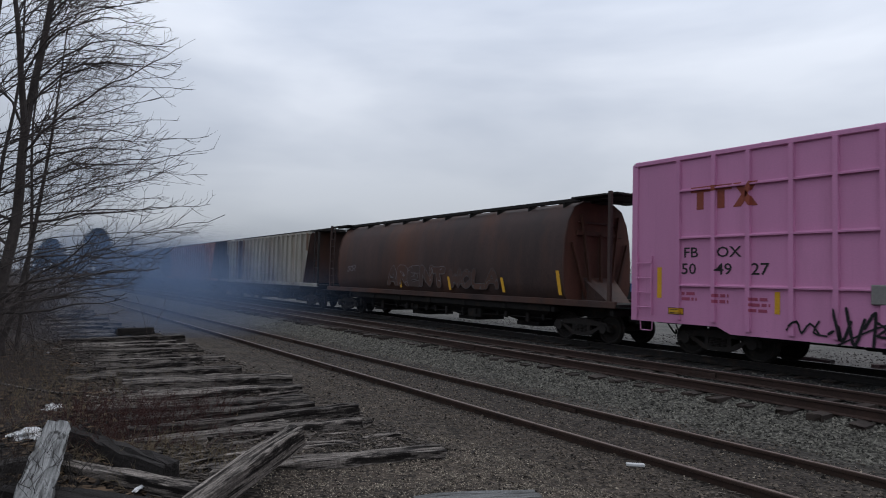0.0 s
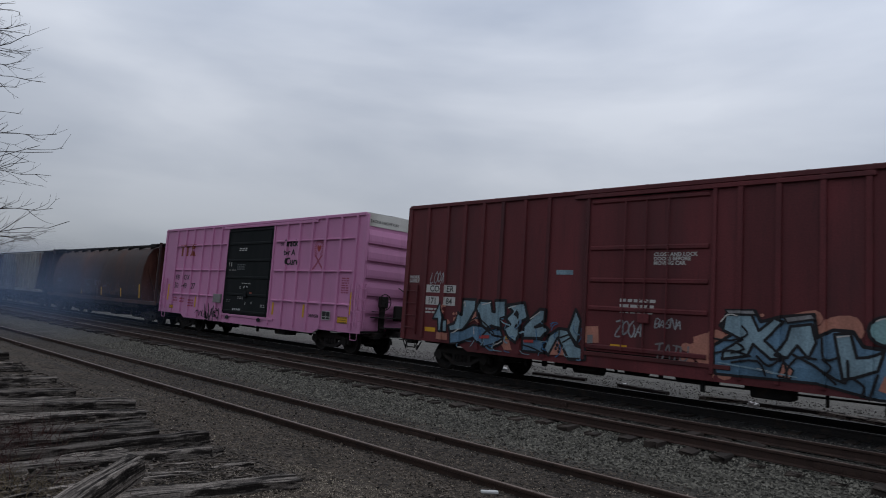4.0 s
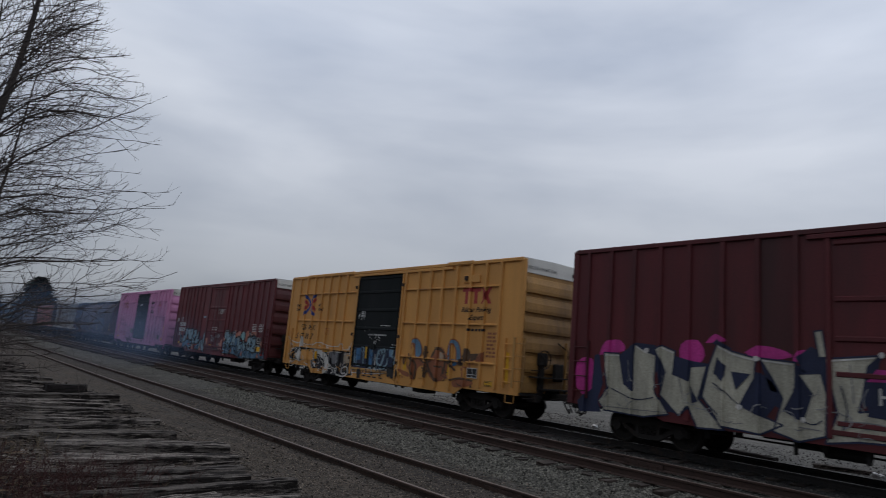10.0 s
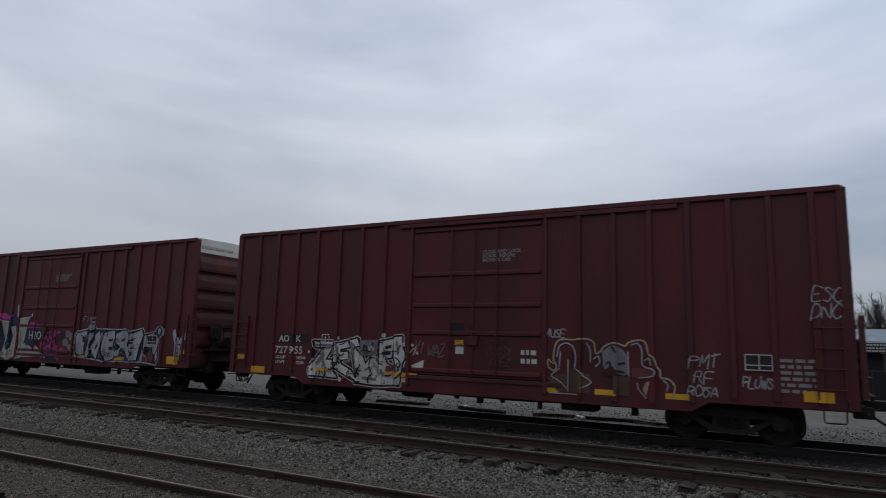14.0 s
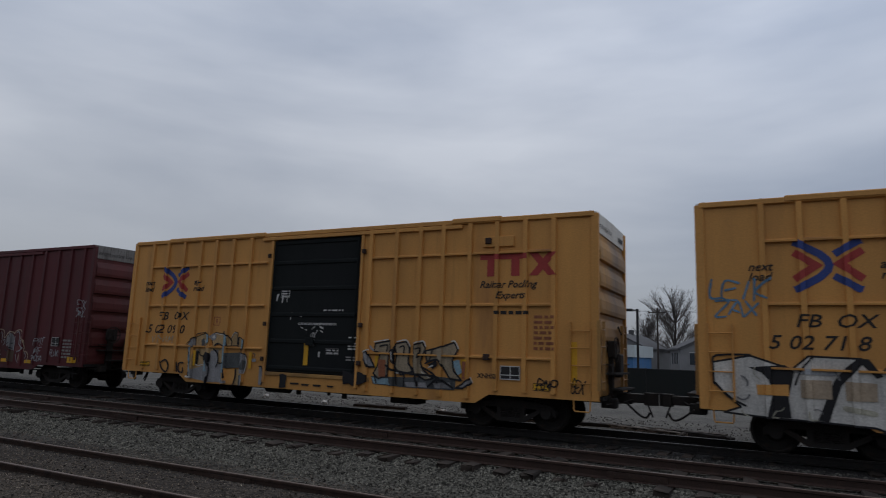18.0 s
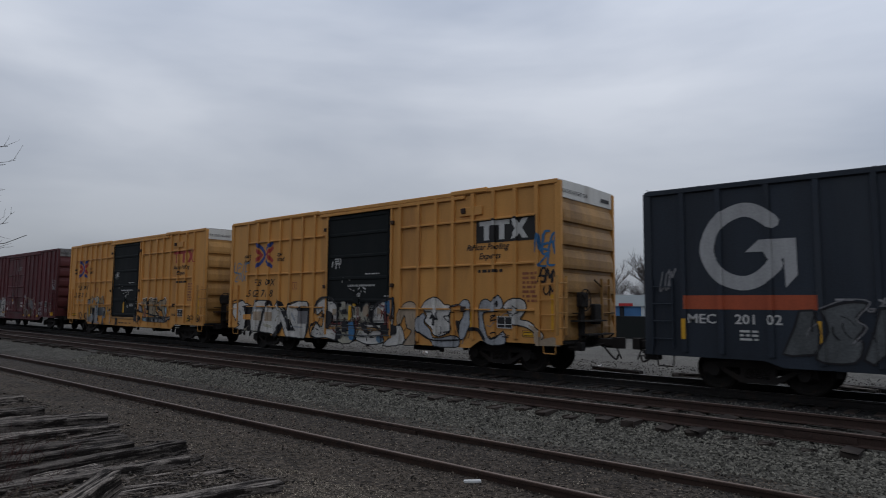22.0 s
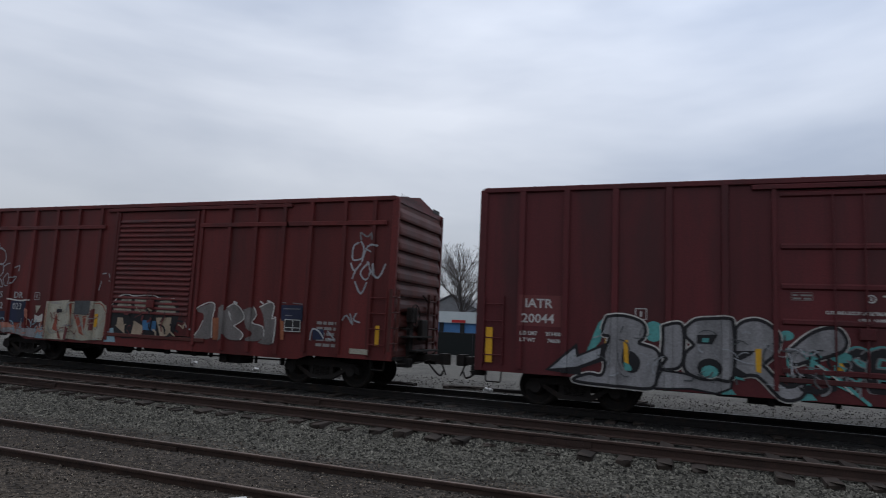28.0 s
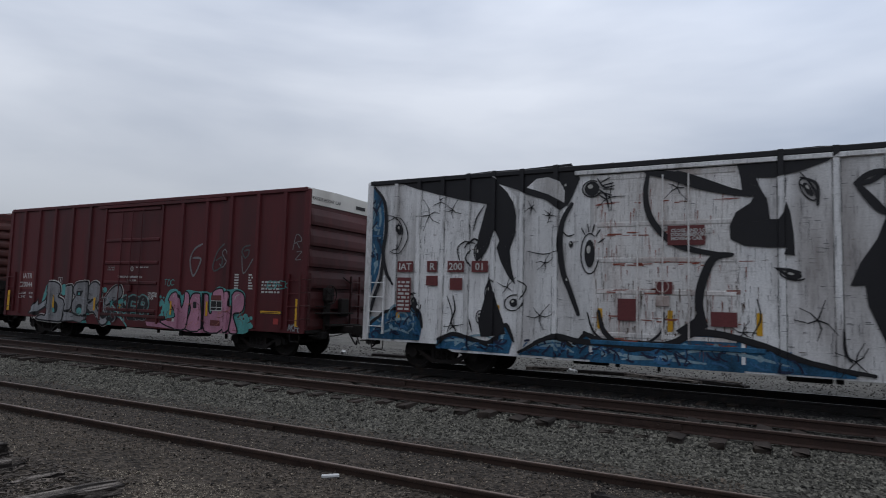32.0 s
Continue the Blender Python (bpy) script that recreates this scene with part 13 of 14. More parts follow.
# litter
PAPER = flat("white_litter", (0.55, 0.55, 0.54), 0.6, 0.1)
def crumple(name, label, x, y, s, seed, lift=0.0):
    rng = random.Random(seed)
    bm = bmesh.new()
    bmesh.ops.create_icosphere(bm, subdivisions=3, radius=1.0)
    for v in bm.verts:
        k = 0.75 + 0.5 * noise.noise(v.co * 1.7 + Vector((seed, 0, 0))) + 0.25 * noise.noise(v.co * 4.0 + Vector((0, seed, 0)))
        v.co = Vector((v.co.x * k * s[0], v.co.y * k * s[1], v.co.z * k * s[2]))
    me = bpy.data.meshes.new(name)
    bm.to_mesh(me)
    bm.free()
    me.materials.append(PAPER)
    ob = new(name, me)
    ob.location = (x, y, ground_z(x, y) + s[2] * 0.55 + lift)
    ob.rotation_euler.z = rng.uniform(0, 3)
    return tagged(ob, label, "litter")


crumple("plastic_bag", "crumpled white plastic bag on dark ash", 0.30, 7.75, (0.24, 0.13, 0.07), 3)
crumple("plastic_bag", "small crumpled white plastic bag in the weeds", 0.62, 9.25, (0.14, 0.10, 0.06), 4)
crumple("paper_scrap", "white paper scrap among the ties", 0.95, 6.25, (0.12, 0.05, 0.02), 5, 0.03)
crumple("paper_scrap", "white paper scrap among the ties", 1.35, 9.6, (0.07, 0.03, 0.015), 6)
crumple("paper_scrap", "white paper scrap on the ash", 0.95, 5.35, (0.09, 0.03, 0.015), 7, 0.06)
crumple("paper_scrap", "white paper scrap in the weeds", -0.1, 12.2, (0.07, 0.04, 0.02), 8)
crumple("paper_scrap", "white paper scrap in the weeds", 0.9, 15.5, (0.09, 0.03, 0.02), 9)
pg = Geo().box(-0.13, 0.13, -0.035, 0.035, -0.02, 0.02, 0.008)
pc = thing("plastic_piece", "short white plastic piece lying beside the siding rail", "litter", at=(6.14, 4.78, ground_z(6.14, 4.78) + 0.055), geo=pg, material=PAPER)
old_tie(7.22, 1.68, 0.55, 70, CHAR_TIE, -0.02, 0, 0.08, 0.06, 148, "broken black tie end between the siding rails", 5, 0.05)
pc.scale = (0.8, 0.8, 0.8)
pc.rotation_euler.z = radians(-42)

# ---- stones ----
def stone_material(name, rgb, vary):
    m = mat(name, rgb, 0.95, 0, 0.2, 9.0, 80.0, None, 0, 1.0, 0.0, spec=0.2)
    n, l = m.node_tree.nodes, m.node_tree.links
    ge = n.new("ShaderNodeNewGeometry")
    hs = n.new("ShaderNodeMapRange")
    hs.inputs[3].default_value, hs.inputs[4].default_value = 1 - vary, 1 + vary
    l.new(ge.outputs["Random Per Island"], hs.inputs[0])
    b = n["Principled BSDF"]
    src = b.inputs["Base Color"].links[0].from_socket
    mx = n.new("ShaderNodeMix")
    mx.data_type, mx.blend_type = "RGBA", "MULTIPLY"
    mx.inputs[0].default_value = 1.0
    l.new(src, mx.inputs[6])
    l.new(hs.outputs[0], mx.inputs[7])
    l.new(mx.outputs[2], b.inputs["Base Color"])
    return m


def stones(name, label, count, x0, x1, y0, y1, smin, smax, material, seed, power=1.0):
    rs = np.random.RandomState(seed)
    base = np.array([(1, 0, 0), (-1, 0, 0), (0, 1, 0), (0, -1, 0), (0, 0, 1), (0, 0, -1)], float)
    tri = np.array([(0, 2, 4), (2, 1, 4), (1, 3, 4), (3, 0, 4), (2, 0, 5), (1, 2, 5), (3, 1, 5), (0, 3, 5)])
    px, py = rs.uniform(x0, x1, count), y0 + (y1 - y0) * rs.uniform(0, 1, count) ** power
    s = rs.uniform(smin, smax, count) * rs.uniform(0.7, 1.2, count)
    pz = np.array([ground_z(float(a), float(b)) for a, b in zip(px, py)])
    v = base[None] * s[:, None, None] * rs.uniform(0.55, 1.25, (count, 6, 1)) + rs.normal(0, 0.18, (count, 6, 3)) * s[:, None, None]
    ang = rs.uniform(0, 6.28, count)
    c, n = np.cos(ang)[:, None], np.sin(ang)[:, None]
    vx, vy = v[:, :, 0] * c - v[:, :, 1] * n, v[:, :, 0] * n + v[:, :, 1] * c
    v = np.stack([vx + px[:, None], vy + py[:, None], v[:, :, 2] * 0.8 + (pz + s * 0.15)[:, None]], 2)
    f = (tri[None] + (np.arange(count) * 6)[:, None, None]).reshape(-1, 3)
    me = bpy.data.meshes.new(name)
    me.from_pydata(v.reshape(-1, 3).tolist(), [], f.tolist())
    me.materials.append(material)
    return tagged(new(name, me), label, "stones", kind="stuff")


BALLAST = stone_material("ballast_stone", (0.115, 0.108, 0.090), 0.85)
CINDER = stone_material("cinder_gravel", (0.088, 0.071, 0.056), 0.95)
LIGHT = stone_material("beige_gravel", (0.235, 0.20, 0.155), 0.8)
DIRTY = stone_material("dirty_ballast", (0.07, 0.066, 0.058), 0.8)
stones("ballast_bank", "loose grey ballast stones", 36000, 8.75, 10.45, -6, 26, 0.014, 0.032, BALLAST, 1, 1.4)
stones("ballast_stones", "dusty ballast stones between the rails", 5000, 10.6, 11.9, -5, 22, 0.014, 0.028, DIRTY, 2, 1.3)
stones("ballast_stones", "grey ballast stones between the tracks", 6500, 12.3, 14.4, -5, 24, 0.018, 0.036, DIRTY, 3, 1.3)
stones("cinder_gravel", "loose cinders and gravel", 20000, 0.4, 6.2, 1.6, 12, 0.006, 0.019, CINDER, 4, 1.5)
stones("cinder_gravel", "loose cinders and gravel", 11000, 5.6, 8.9, 0.5, 22, 0.010, 0.026, CINDER, 5, 1.4)
stones("beige_gravel", "light beige gravel in the cinders", 16000, 1.8, 4.8, 3.0, 6.4, 0.004, 0.010, LIGHT, 14, 1.2)
stones("beige_gravel", "light beige gravel in the cinders", 8000, 3.0, 8.6, 0.8, 14, 0.005, 0.012, LIGHT, 15, 1.2)
stones("dark_rubble", "dark ash and rubble", 2500, -1.2, 1.4, 4.8, 8.6, 0.012, 0.045, stone_material("ash_rubble", (0.03, 0.027, 0.026), 0.6), 6)

# ---- bare trees and brush ----
BARK = mat("dark_bark", (0.055, 0.045, 0.041), 0.9, 0, 0.35, 8.0, 60, (0.040, 0.035, 0.031), 0.4)
PALE_BARK = mat("pale_grey_bark", (0.17, 0.165, 0.15), 0.9, 0, 0.4, 6.0, 60, (0.05, 0.045, 0.04), 0.5)
TWIG = mat("dark_twigs", (0.070, 0.055, 0.049), 0.9, 0, 0.25, 8.0, 60)
FAR_TWIG = mat("grey_brown_twigs", (0.085, 0.072, 0.068), 0.95, 0, 0.25, 2.0, 30)
BRAMBLE = mat("red_brown_bramble", (0.045, 0.016, 0.013), 0.9, 0, 0.35, 8.0, 60)
DRY = mat("dry_grass", (0.15, 0.115, 0.07), 0.95, 0, 0.3, 8.0, 60)


def limb_points(rng, p, d, length, n, droop, lift, wob):
    pts, q, d = [Vector(p)], Vector(p), Vector(d).normalized()
    for i in range(n):
        t = (i + 1) / n
        d = (d + Vector((rng.uniform(-wob, wob), rng.uniform(-wob, wob), rng.uniform(-wob, wob) * 0.7 - droop * (1 - t) + lift * t))).normalized()
        q = q + d * (length / n)
        pts.append(q.copy())
    return pts


def near_tree():
    rng = random.Random(9)
    base = Vector((-0.55, 14.0, 0.0))
    root = thing("bare_tree", "leafless many-stemmed tree with fine spreading twigs", "tree", at=base)
    rim = [(-1.0, 2.0), (1.5, 2.9), (2.6, 4.0), (3.1, 4.7), (4.1, 4.5), (5.1, 4.2), (6.2, 3.6), (7.2, 3.2), (7.8, 2.5), (9.0, 2.0), (12.0, 1.0)]

    def inside(v, slack=0.0):
        """Whether a point lies in the crown, which leans out over the ties low down."""
        k = 14.0 / (14.0 + v.y)
        z = 1.8 + (v.z - 1.8) * k
        for (p, a), (q, c) in zip(rim, rim[1:]):
            if p <= z <= q:
                return (v.x - 0.75) * k < a + (c - a) * (z - p) / (q - p) - 0.75 - slack
        return False

    twigs = Geo()
    stems = []
    for k, (pts, r) in enumerate([
            ([(0.40, 0.0, -0.1), (0.52, 0.0, 0.8), (0.62, 0.0, 1.6), (0.74, 0.02, 2.8), (0.83, 0.05, 4.3), (1.02, 0.1, 6.1), (1.12, 0.1, 7.3), (1.26, 0.2, 9.0), (1.32, 0.2, 10.6)], 0.125),
            ([(0.82, 0.03, 4.2), (0.74, -0.1, 5.2), (0.62, -0.2, 6.2), (0.46, -0.3, 7.2), (0.30, -0.3, 9.0), (0.22, -0.3, 10.4)], 0.065),
            ([(0.1, -0.9, -0.1), (0.28, -0.9, 1.5), (0.26, -0.9, 2.6), (0.22, -0.95, 3.9), (0.18, -1.0, 5.5), (0.10, -1.1, 7.2), (0.0, -1.1, 9.8)], 0.055),
            ([(0.0, 0.5, -0.1), (0.05, 0.5, 2.0), (0.2, 0.6, 4.0), (0.3, 0.7, 6.5), (0.5, 0.8, 10.0)], 0.08),
            ([(0.5, 0.7, -0.1), (0.9, 0.9, 1.4), (1.15, 1.1, 3.0), (1.35, 1.3, 5.0), (1.5, 1.4, 7.0)], 0.06),
            ([(-0.4, -0.2, -0.1), (-0.6, -0.2, 2.0), (-0.9, -0.3, 5.0), (-1.1, -0.3, 9.5)], 0.08),
            ([(-0.9, 0.6, -0.1), (-1.3, 0.7, 3.0), (-1.8, 0.8, 8.5)], 0.09),
            ([(0.9, 2.2, -0.1), (1.1, 2.4, 2.5), (1.0, 2.6, 5.0), (1.2, 2.7, 8.0)], 0.05),
            ([(-0.2, 2.6, -0.1), (0.1, 2.8, 3.0), (0.0, 2.9, 6.0), (0.2, 3.0, 9.5)], 0.07),
            ([(0.3, -0.4, -0.1), (0.15, -0.5, 2.0), (0.35, -0.5, 4.5), (0.2, -0.6, 8.0)], 0.035),
            ([(0.7, 1.2, -0.1), (0.45, 1.3, 3.0), (0.75, 1.4, 6.0), (0.6, 1.5, 9.0)], 0.055)]):
        pts = [(x + rng.uniform(-0.03, 0.03), y, z) for x, y, z in pts]
        pale = k == 2
        part("trunk", Geo().tube(eased3(pts), r, 9, r * 0.16), PALE_BARK if pale else BARK, root, "pale grey stem" if pale else "dark furrowed stem", True)
        stems.append(([Vector(p) for p in pts], r, (26, 14, 7, 16, 11, 14, 9, 10, 11, 8, 10)[k]))

    def twig(q, d, length, lift):
        tp = limb_points(rng, q, d, length, 6, 0.0, lift, 0.10)
        keep = [tp[0]]
        for v in tp[1:]:
            if not inside(v, 0.05):
                break
            keep.append(v)
        if len(keep) < 3:
            return
        twigs.tube(keep, 0.0062, 4, 0.0028)
        sg = 1
        for w in range(max(2, int(length * 4.2))):
            f = rng.uniform(0.15, 1.0) * (len(keep) - 1)
            i = min(int(f), len(keep) - 2)
            p = keep[i].lerp(keep[i + 1], f - i)
            a2 = (keep[i + 1] - keep[i]).normalized()
            sg = -sg
            s2 = a2.cross(Vector((rng.uniform(-0.5, 0.5), rng.uniform(-1, 1), 0.4))).normalized() * sg
            twigs.tube(limb_points(rng, p, a2 * 0.8 + s2 * 0.6 + Vector((0, 0, 0.25)), rng.uniform(0.06, 0.30), 3, 0.0, 0.10, 0.12), 0.0036, 3, 0.0022)

    for pv, r, count in stems:
        for k in range(count):
            t = 0.12 + 0.86 * (k + rng.random()) / count
            f = t * (len(pv) - 1)
            i = min(int(f), len(pv) - 2)
            p = pv[i].lerp(pv[i + 1], f - i)
            az = rng.gauss(0.0, 0.55) if rng.random() < 0.8 else rng.uniform(1.6, 4.7)
            el = min(1.25, 0.10 + 0.20 * p.z) + rng.uniform(-0.22, 0.22)
            end = rng.uniform(-0.06, 0.36) if p.z < 6 else rng.uniform(0.2, 0.8)
            n, length = 13, rng.uniform(2.6, 4.8) * max(0.45, 1.0 - max(0.0, p.z - 4.0) * 0.07)
            q, keep = p.copy(), [p.copy()]
            for j in range(n):
                g = (j + 1) / n
                e = el + (end - el) * min(1.0, g / 0.7) + 0.10 * max(0.0, g - 0.7) / 0.3 + rng.uniform(-0.17, 0.17)
                az += rng.uniform(-0.13, 0.13)
                q = q + Vector((math.cos(az) * math.cos(e), math.sin(az) * math.cos(e), math.sin(e))) * (length / n)
                if not inside(q):
                    break
                keep.append(q.copy())
            if len(keep) < 4:
                continue
            n = len(keep) - 1
            part("limb", Geo().tube(keep, max(0.010, min(0.028, r * (1.2 - t) * 0.28)), 6, 0.005), BARK, root)
            # forks that leave the limb at a narrow angle
            for m in range(1):
                i = rng.randrange(1, max(2, n // 2))
                ax = (keep[i + 1] - keep[i]).normalized()
                fork = limb_points(rng, keep[i], ax + Vector((rng.uniform(-0.2, 0.2), rng.uniform(-0.4, 0.4), rng.choice((-1, 1)) * rng.uniform(0.25, 0.5))), length * rng.uniform(0.3, 0.5), 7, 0.0, 0.03, 0.13)
                fork = list(itertools.takewhile(inside, fork))
                if len(fork) > 3:
                    part("limb", Geo().tube(fork, 0.011, 5, 0.004), BARK, root)
                    for j in range(1, len(fork) - 1):
                        ax = (fork[j + 1] - fork[j]).normalized()
                        for sd in (-1, 1):
                            twig(fork[j], ax * 0.85 + ax.cross(Vector((rng.uniform(-0.4, 0.4), 1.0, 0.3))).normalized() * sd * 0.55, rng.uniform(0.3, 0.8), 0.06)
            sg = 1
            for m in range(int(length / 13 * n * 2.6)):
                f = rng.uniform(0.14, 1.0) * n
                i = min(int(f), n - 1)
                q = keep[i].lerp(keep[i + 1], f - i)
                ax = (keep[i + 1] - keep[i]).normalized()
                sg = -sg
                sd = ax.cross(Vector((rng.uniform(-0.3, 0.3), rng.uniform(-1.0, 1.0), 0.5))).normalized() * sg
                twig(q, ax * 0.85 + sd * rng.uniform(0.4, 0.75), rng.uniform(0.35, 1.2) * (1.2 - 0.7 * f / n), 0.06)
    tw = bpy.data.meshes.new("twigs")
    tw.from_pydata(twigs.v, [], twigs.f)
    tw.materials.append(TWIG)
    tagged(part("twig", tw, None, root), "fine bare twigs", kind="stuff")
    return root


def eased3(pts, n=3):
    """The same line in space with rounded turns."""
    out = []
    for i in range(len(pts) - 1):
        p = [Vector(pts[max(0, min(len(pts) - 1, j))]) for j in (i - 1, i, i + 1, i + 2)]
        for k in range(n):
            f = k / n
            out.append(0.5 * (2 * p[1] + (p[2] - p[0]) * f + (2 * p[0] - 5 * p[1] + 4 * p[2] - p[3]) * f * f + (3 * p[1] - p[0] - 3 * p[2] + p[3]) * f ** 3))
    return out + [Vector(pts[-1])]


near_tree()


def brush(name, label, x, y, rx, ry, count, hmin, hmax, material, seed, thick=0.006, bend=0.25, lean=(0, 0)):
    rng = random.Random(seed)
    g = Geo()
    for i in range(count):
        px, py = x + rng.gauss(0, rx * 0.5), y + rng.gauss(0, ry * 0.5)
        h = rng.uniform(hmin, hmax)
        d = Vector((rng.uniform(-0.5, 0.5) + lean[0], rng.uniform(-0.5, 0.5) + lean[1], 1.0))
        pts = limb_points(rng, (px, py, ground_z(px, py) - 0.02), d, h, 5, 0.05, -bend * 0.4, bend)
        g.tube(pts, thick, 3, thick * 0.3)
        for k in range(3):
            q = pts[rng.randrange(1, 5)]
            g.tube(limb_points(rng, q, d + Vector((rng.uniform(-1, 1), rng.uniform(-1, 1), rng.uniform(0, 0.6))), h * rng.uniform(0.2, 0.5), 3, 0.0, -0.05, 0.25), thick * 0.6, 3, thick * 0.25)
    me = bpy.data.meshes.new(name)
    me.from_pydata(g.v, [], g.f)
    me.materials.append(material)
    return tagged(new(name, me), label, "brush", kind="stuff")


for i, (x, y, rx, ry, n, a, b) in enumerate([(-1.3, 13.0, 1.3, 2.4, 240, 0.6, 2.0), (-2.6, 10.5, 1.3, 2.4, 220, 0.6, 1.9), (-0.9, 17.5, 1.4, 3.0, 260, 0.6, 2.0), (-0.3, 24.0, 2.0, 5.0, 280, 0.6, 2.2), (0.4, 34.0, 2.5, 7.0, 280, 0.8, 2.6), (-3.5, 20.0, 2.5, 5.0, 260, 0.8, 2.6)]):
    brush("thicket", "dense thicket of bare dark brush", x, y, rx, ry, n, a, b, TWIG, 300 + i, 0.009, 0.28)
brush("bramble", "low tangle of red-brown bramble", 1.35, 8.0, 1.1, 1.0, 420, 0.15, 0.5, BRAMBLE, 320, 0.004, 0.5)
brush("bramble", "low tangle of red-brown bramble", 1.15, 7.0, 0.8, 0.7, 180, 0.12, 0.4, BRAMBLE, 321, 0.004, 0.5)
brush("dry_weeds", "dry weeds and stalks", 0.3, 10.0, 1.6, 3.0, 300, 0.1, 0.5, DRY, 322, 0.003, 0.35)
brush("dry_weeds", "dry weeds at a tie end", 1.7, 6.0, 0.7, 0.5, 140, 0.06, 0.22, DRY, 323, 0.003, 0.4)
brush("dry_weeds", "dry weeds and stalks", 0.5, 18.0, 1.6, 5.0, 260, 0.1, 0.6, TWIG, 324, 0.004, 0.35)
brush("sapling", "thin bare sapling beside the siding", 3.05, 16.9, 0.05, 0.05, 2, 1.7, 2.1, TWIG, 325, 0.006, 0.1)
old = thing("fallen_branch", "long thin fallen branch lying on the weeds", "branch", geo=Geo().tube([(-1.2, 13.2, 0.32), (-0.4, 11.6, 0.22), (0.4, 10.2, 0.18), (1.2, 9.3, 0.14), (1.6, 8.9, 0.12)], 0.02, 6, 0.012), material=OLD_TIE)


def flakes(name, label, count, x0, x1, y0, y1, lo, hi, slim, material, seed, lift=0.012, power=1.0):
    """Chips and leaves lying at all angles: thin bent slips."""
    rs = np.random.RandomState(seed)
    px, py = rs.uniform(x0, x1, count), y0 + (y1 - y0) * rs.uniform(0, 1, count) ** power
    pz = np.array([ground_z(float(a), float(b)) for a, b in zip(px, py)])
    ln = rs.uniform(lo, hi, count)
    wd = ln * slim * rs.uniform(0.5, 1.3, count)
    a, tilt = rs.uniform(0, 6.28, count), rs.normal(0, 0.3, count)
    c, n = np.cos(a), np.sin(a)
    vs = []
    for e, f, z in ((-1, -1, 0), (1, -1, 0), (1, 1, 0), (-1, 1, 0), (0, 0, 0.35)):
        x, y = e * ln * (0 if z else 1), f * wd * (0 if z else 1)
        vs.append(np.stack([px + x * c - y * n, py + x * n + y * c, pz + lift + np.abs(x * tilt) + z * wd], 1))
    v = np.stack(vs, 1).reshape(-1, 3)
    tri = np.array([(0, 1, 4), (1, 2, 4), (2, 3, 4), (3, 0, 4), (0, 3, 2), (0, 2, 1)])
    f = (tri[None] + (np.arange(count) * 5)[:, None, None]).reshape(-1, 3)
    me = bpy.data.meshes.new(name)
    me.from_pydata(v.tolist(), [], f.tolist())
    me.materials.append(material)
    return tagged(new(name, me), label, "debris", kind="stuff")


CHIP = stone_material("rotten_wood_chips", (0.075, 0.062, 0.052), 0.95)
LEAF = stone_material("dead_leaves", (0.070, 0.046, 0.028), 0.85)
flakes("wood_chips", "rotten wood chips and bark between the ties", 15000, 1.0, 4.1, 5.6, 22, 0.012, 0.05, 0.22, CHIP, 31, 0.015, 1.5)
flakes("wood_chips", "wood chips and splinters on the cinders", 2600, 3.6, 6.4, 2.5, 16, 0.01, 0.04, 0.25, CHIP, 32)
flakes("dead_leaves", "dead leaves and bark under the brush", 9000, -3.5, 1.3, 5.2, 18, 0.02, 0.05, 0.6, LEAF, 33, 0.02, 1.4)
brush("dead_tangle", "black tangle of dead stalks in the ash", -0.3, 5.9, 0.9, 0.7, 420, 0.15, 0.55, CHAR_TIE, 340, 0.004, 0.6)
brush("dead_tangle", "tangle of dead stalks and vines", -0.8, 8.4, 1.4, 1.8, 520, 0.15, 0.6, TWIG, 341, 0.004, 0.6)
brush("dead_tangle", "pale dead stalks between the ties", 1.2, 6.4, 0.7, 0.8, 160, 0.1, 0.35, DRY, 342, 0.003, 0.6)
brush("dead_tangle", "tangle of dead stalks and vines", -0.2, 11.5, 1.2, 2.0, 420, 0.15, 0.7, TWIG, 343, 0.004, 0.6)

# ---- beyond the tracks ----
def far_tree(name, label, at, height, seed, material=FAR_TWIG):
    rng = random.Random(seed)
    root = thing(name, label, "tree", "trees beyond the tracks", at=at)
    tp = limb_points(rng, (0, 0, 0), (0, 0, 1), height * 0.55, 5, 0, 0, 0.05)
    part("trunk", Geo().tube(tp, height * 0.02, 7, height * 0.010), BARK, root, smooth=True)
    g = Geo()
    for k in range(40):
        q = tp[min(5, 2 + int(rng.random() * 4))]
        az, el = rng.uniform(0, 6.28), rng.uniform(0.5, 1.3)
        lp = limb_points(rng, q, (math.cos(az) * math.cos(el), math.sin(az) * math.cos(el), math.sin(el)), height * rng.uniform(0.28, 0.5), 6, 0.02, 0.05, 0.13)
        g.tube(lp, height * 0.005, 4, 0.008)
        for j in range(20):
            i = rng.randrange(1, 6)
            ax = (lp[i + 1] - lp[i]).normalized() if i < 6 else Vector((0, 0, 1))
            sd = Vector((rng.uniform(-1, 1), rng.uniform(-1, 1), rng.uniform(-0.2, 1)))
            tpw = limb_points(rng, lp[i], ax + sd * 0.7, height * rng.uniform(0.07, 0.17), 3, 0, 0.05, 0.15)
            g.tube(tpw, 0.022, 3, 0.009)
            for m in range(3):
                g.tube([tpw[2], tpw[2] + Vector((rng.uniform(-1, 1), rng.uniform(-1, 1), rng.uniform(0, 1))) * height * 0.05], 0.013, 3, 0.006)
    me = bpy.data.meshes.new("crown")
    me.from_pydata(g.v, [], g.f)
    me.materials.append(material)
    part("crown", me, None, root, "crown of bare grey-brown twigs")
    return root


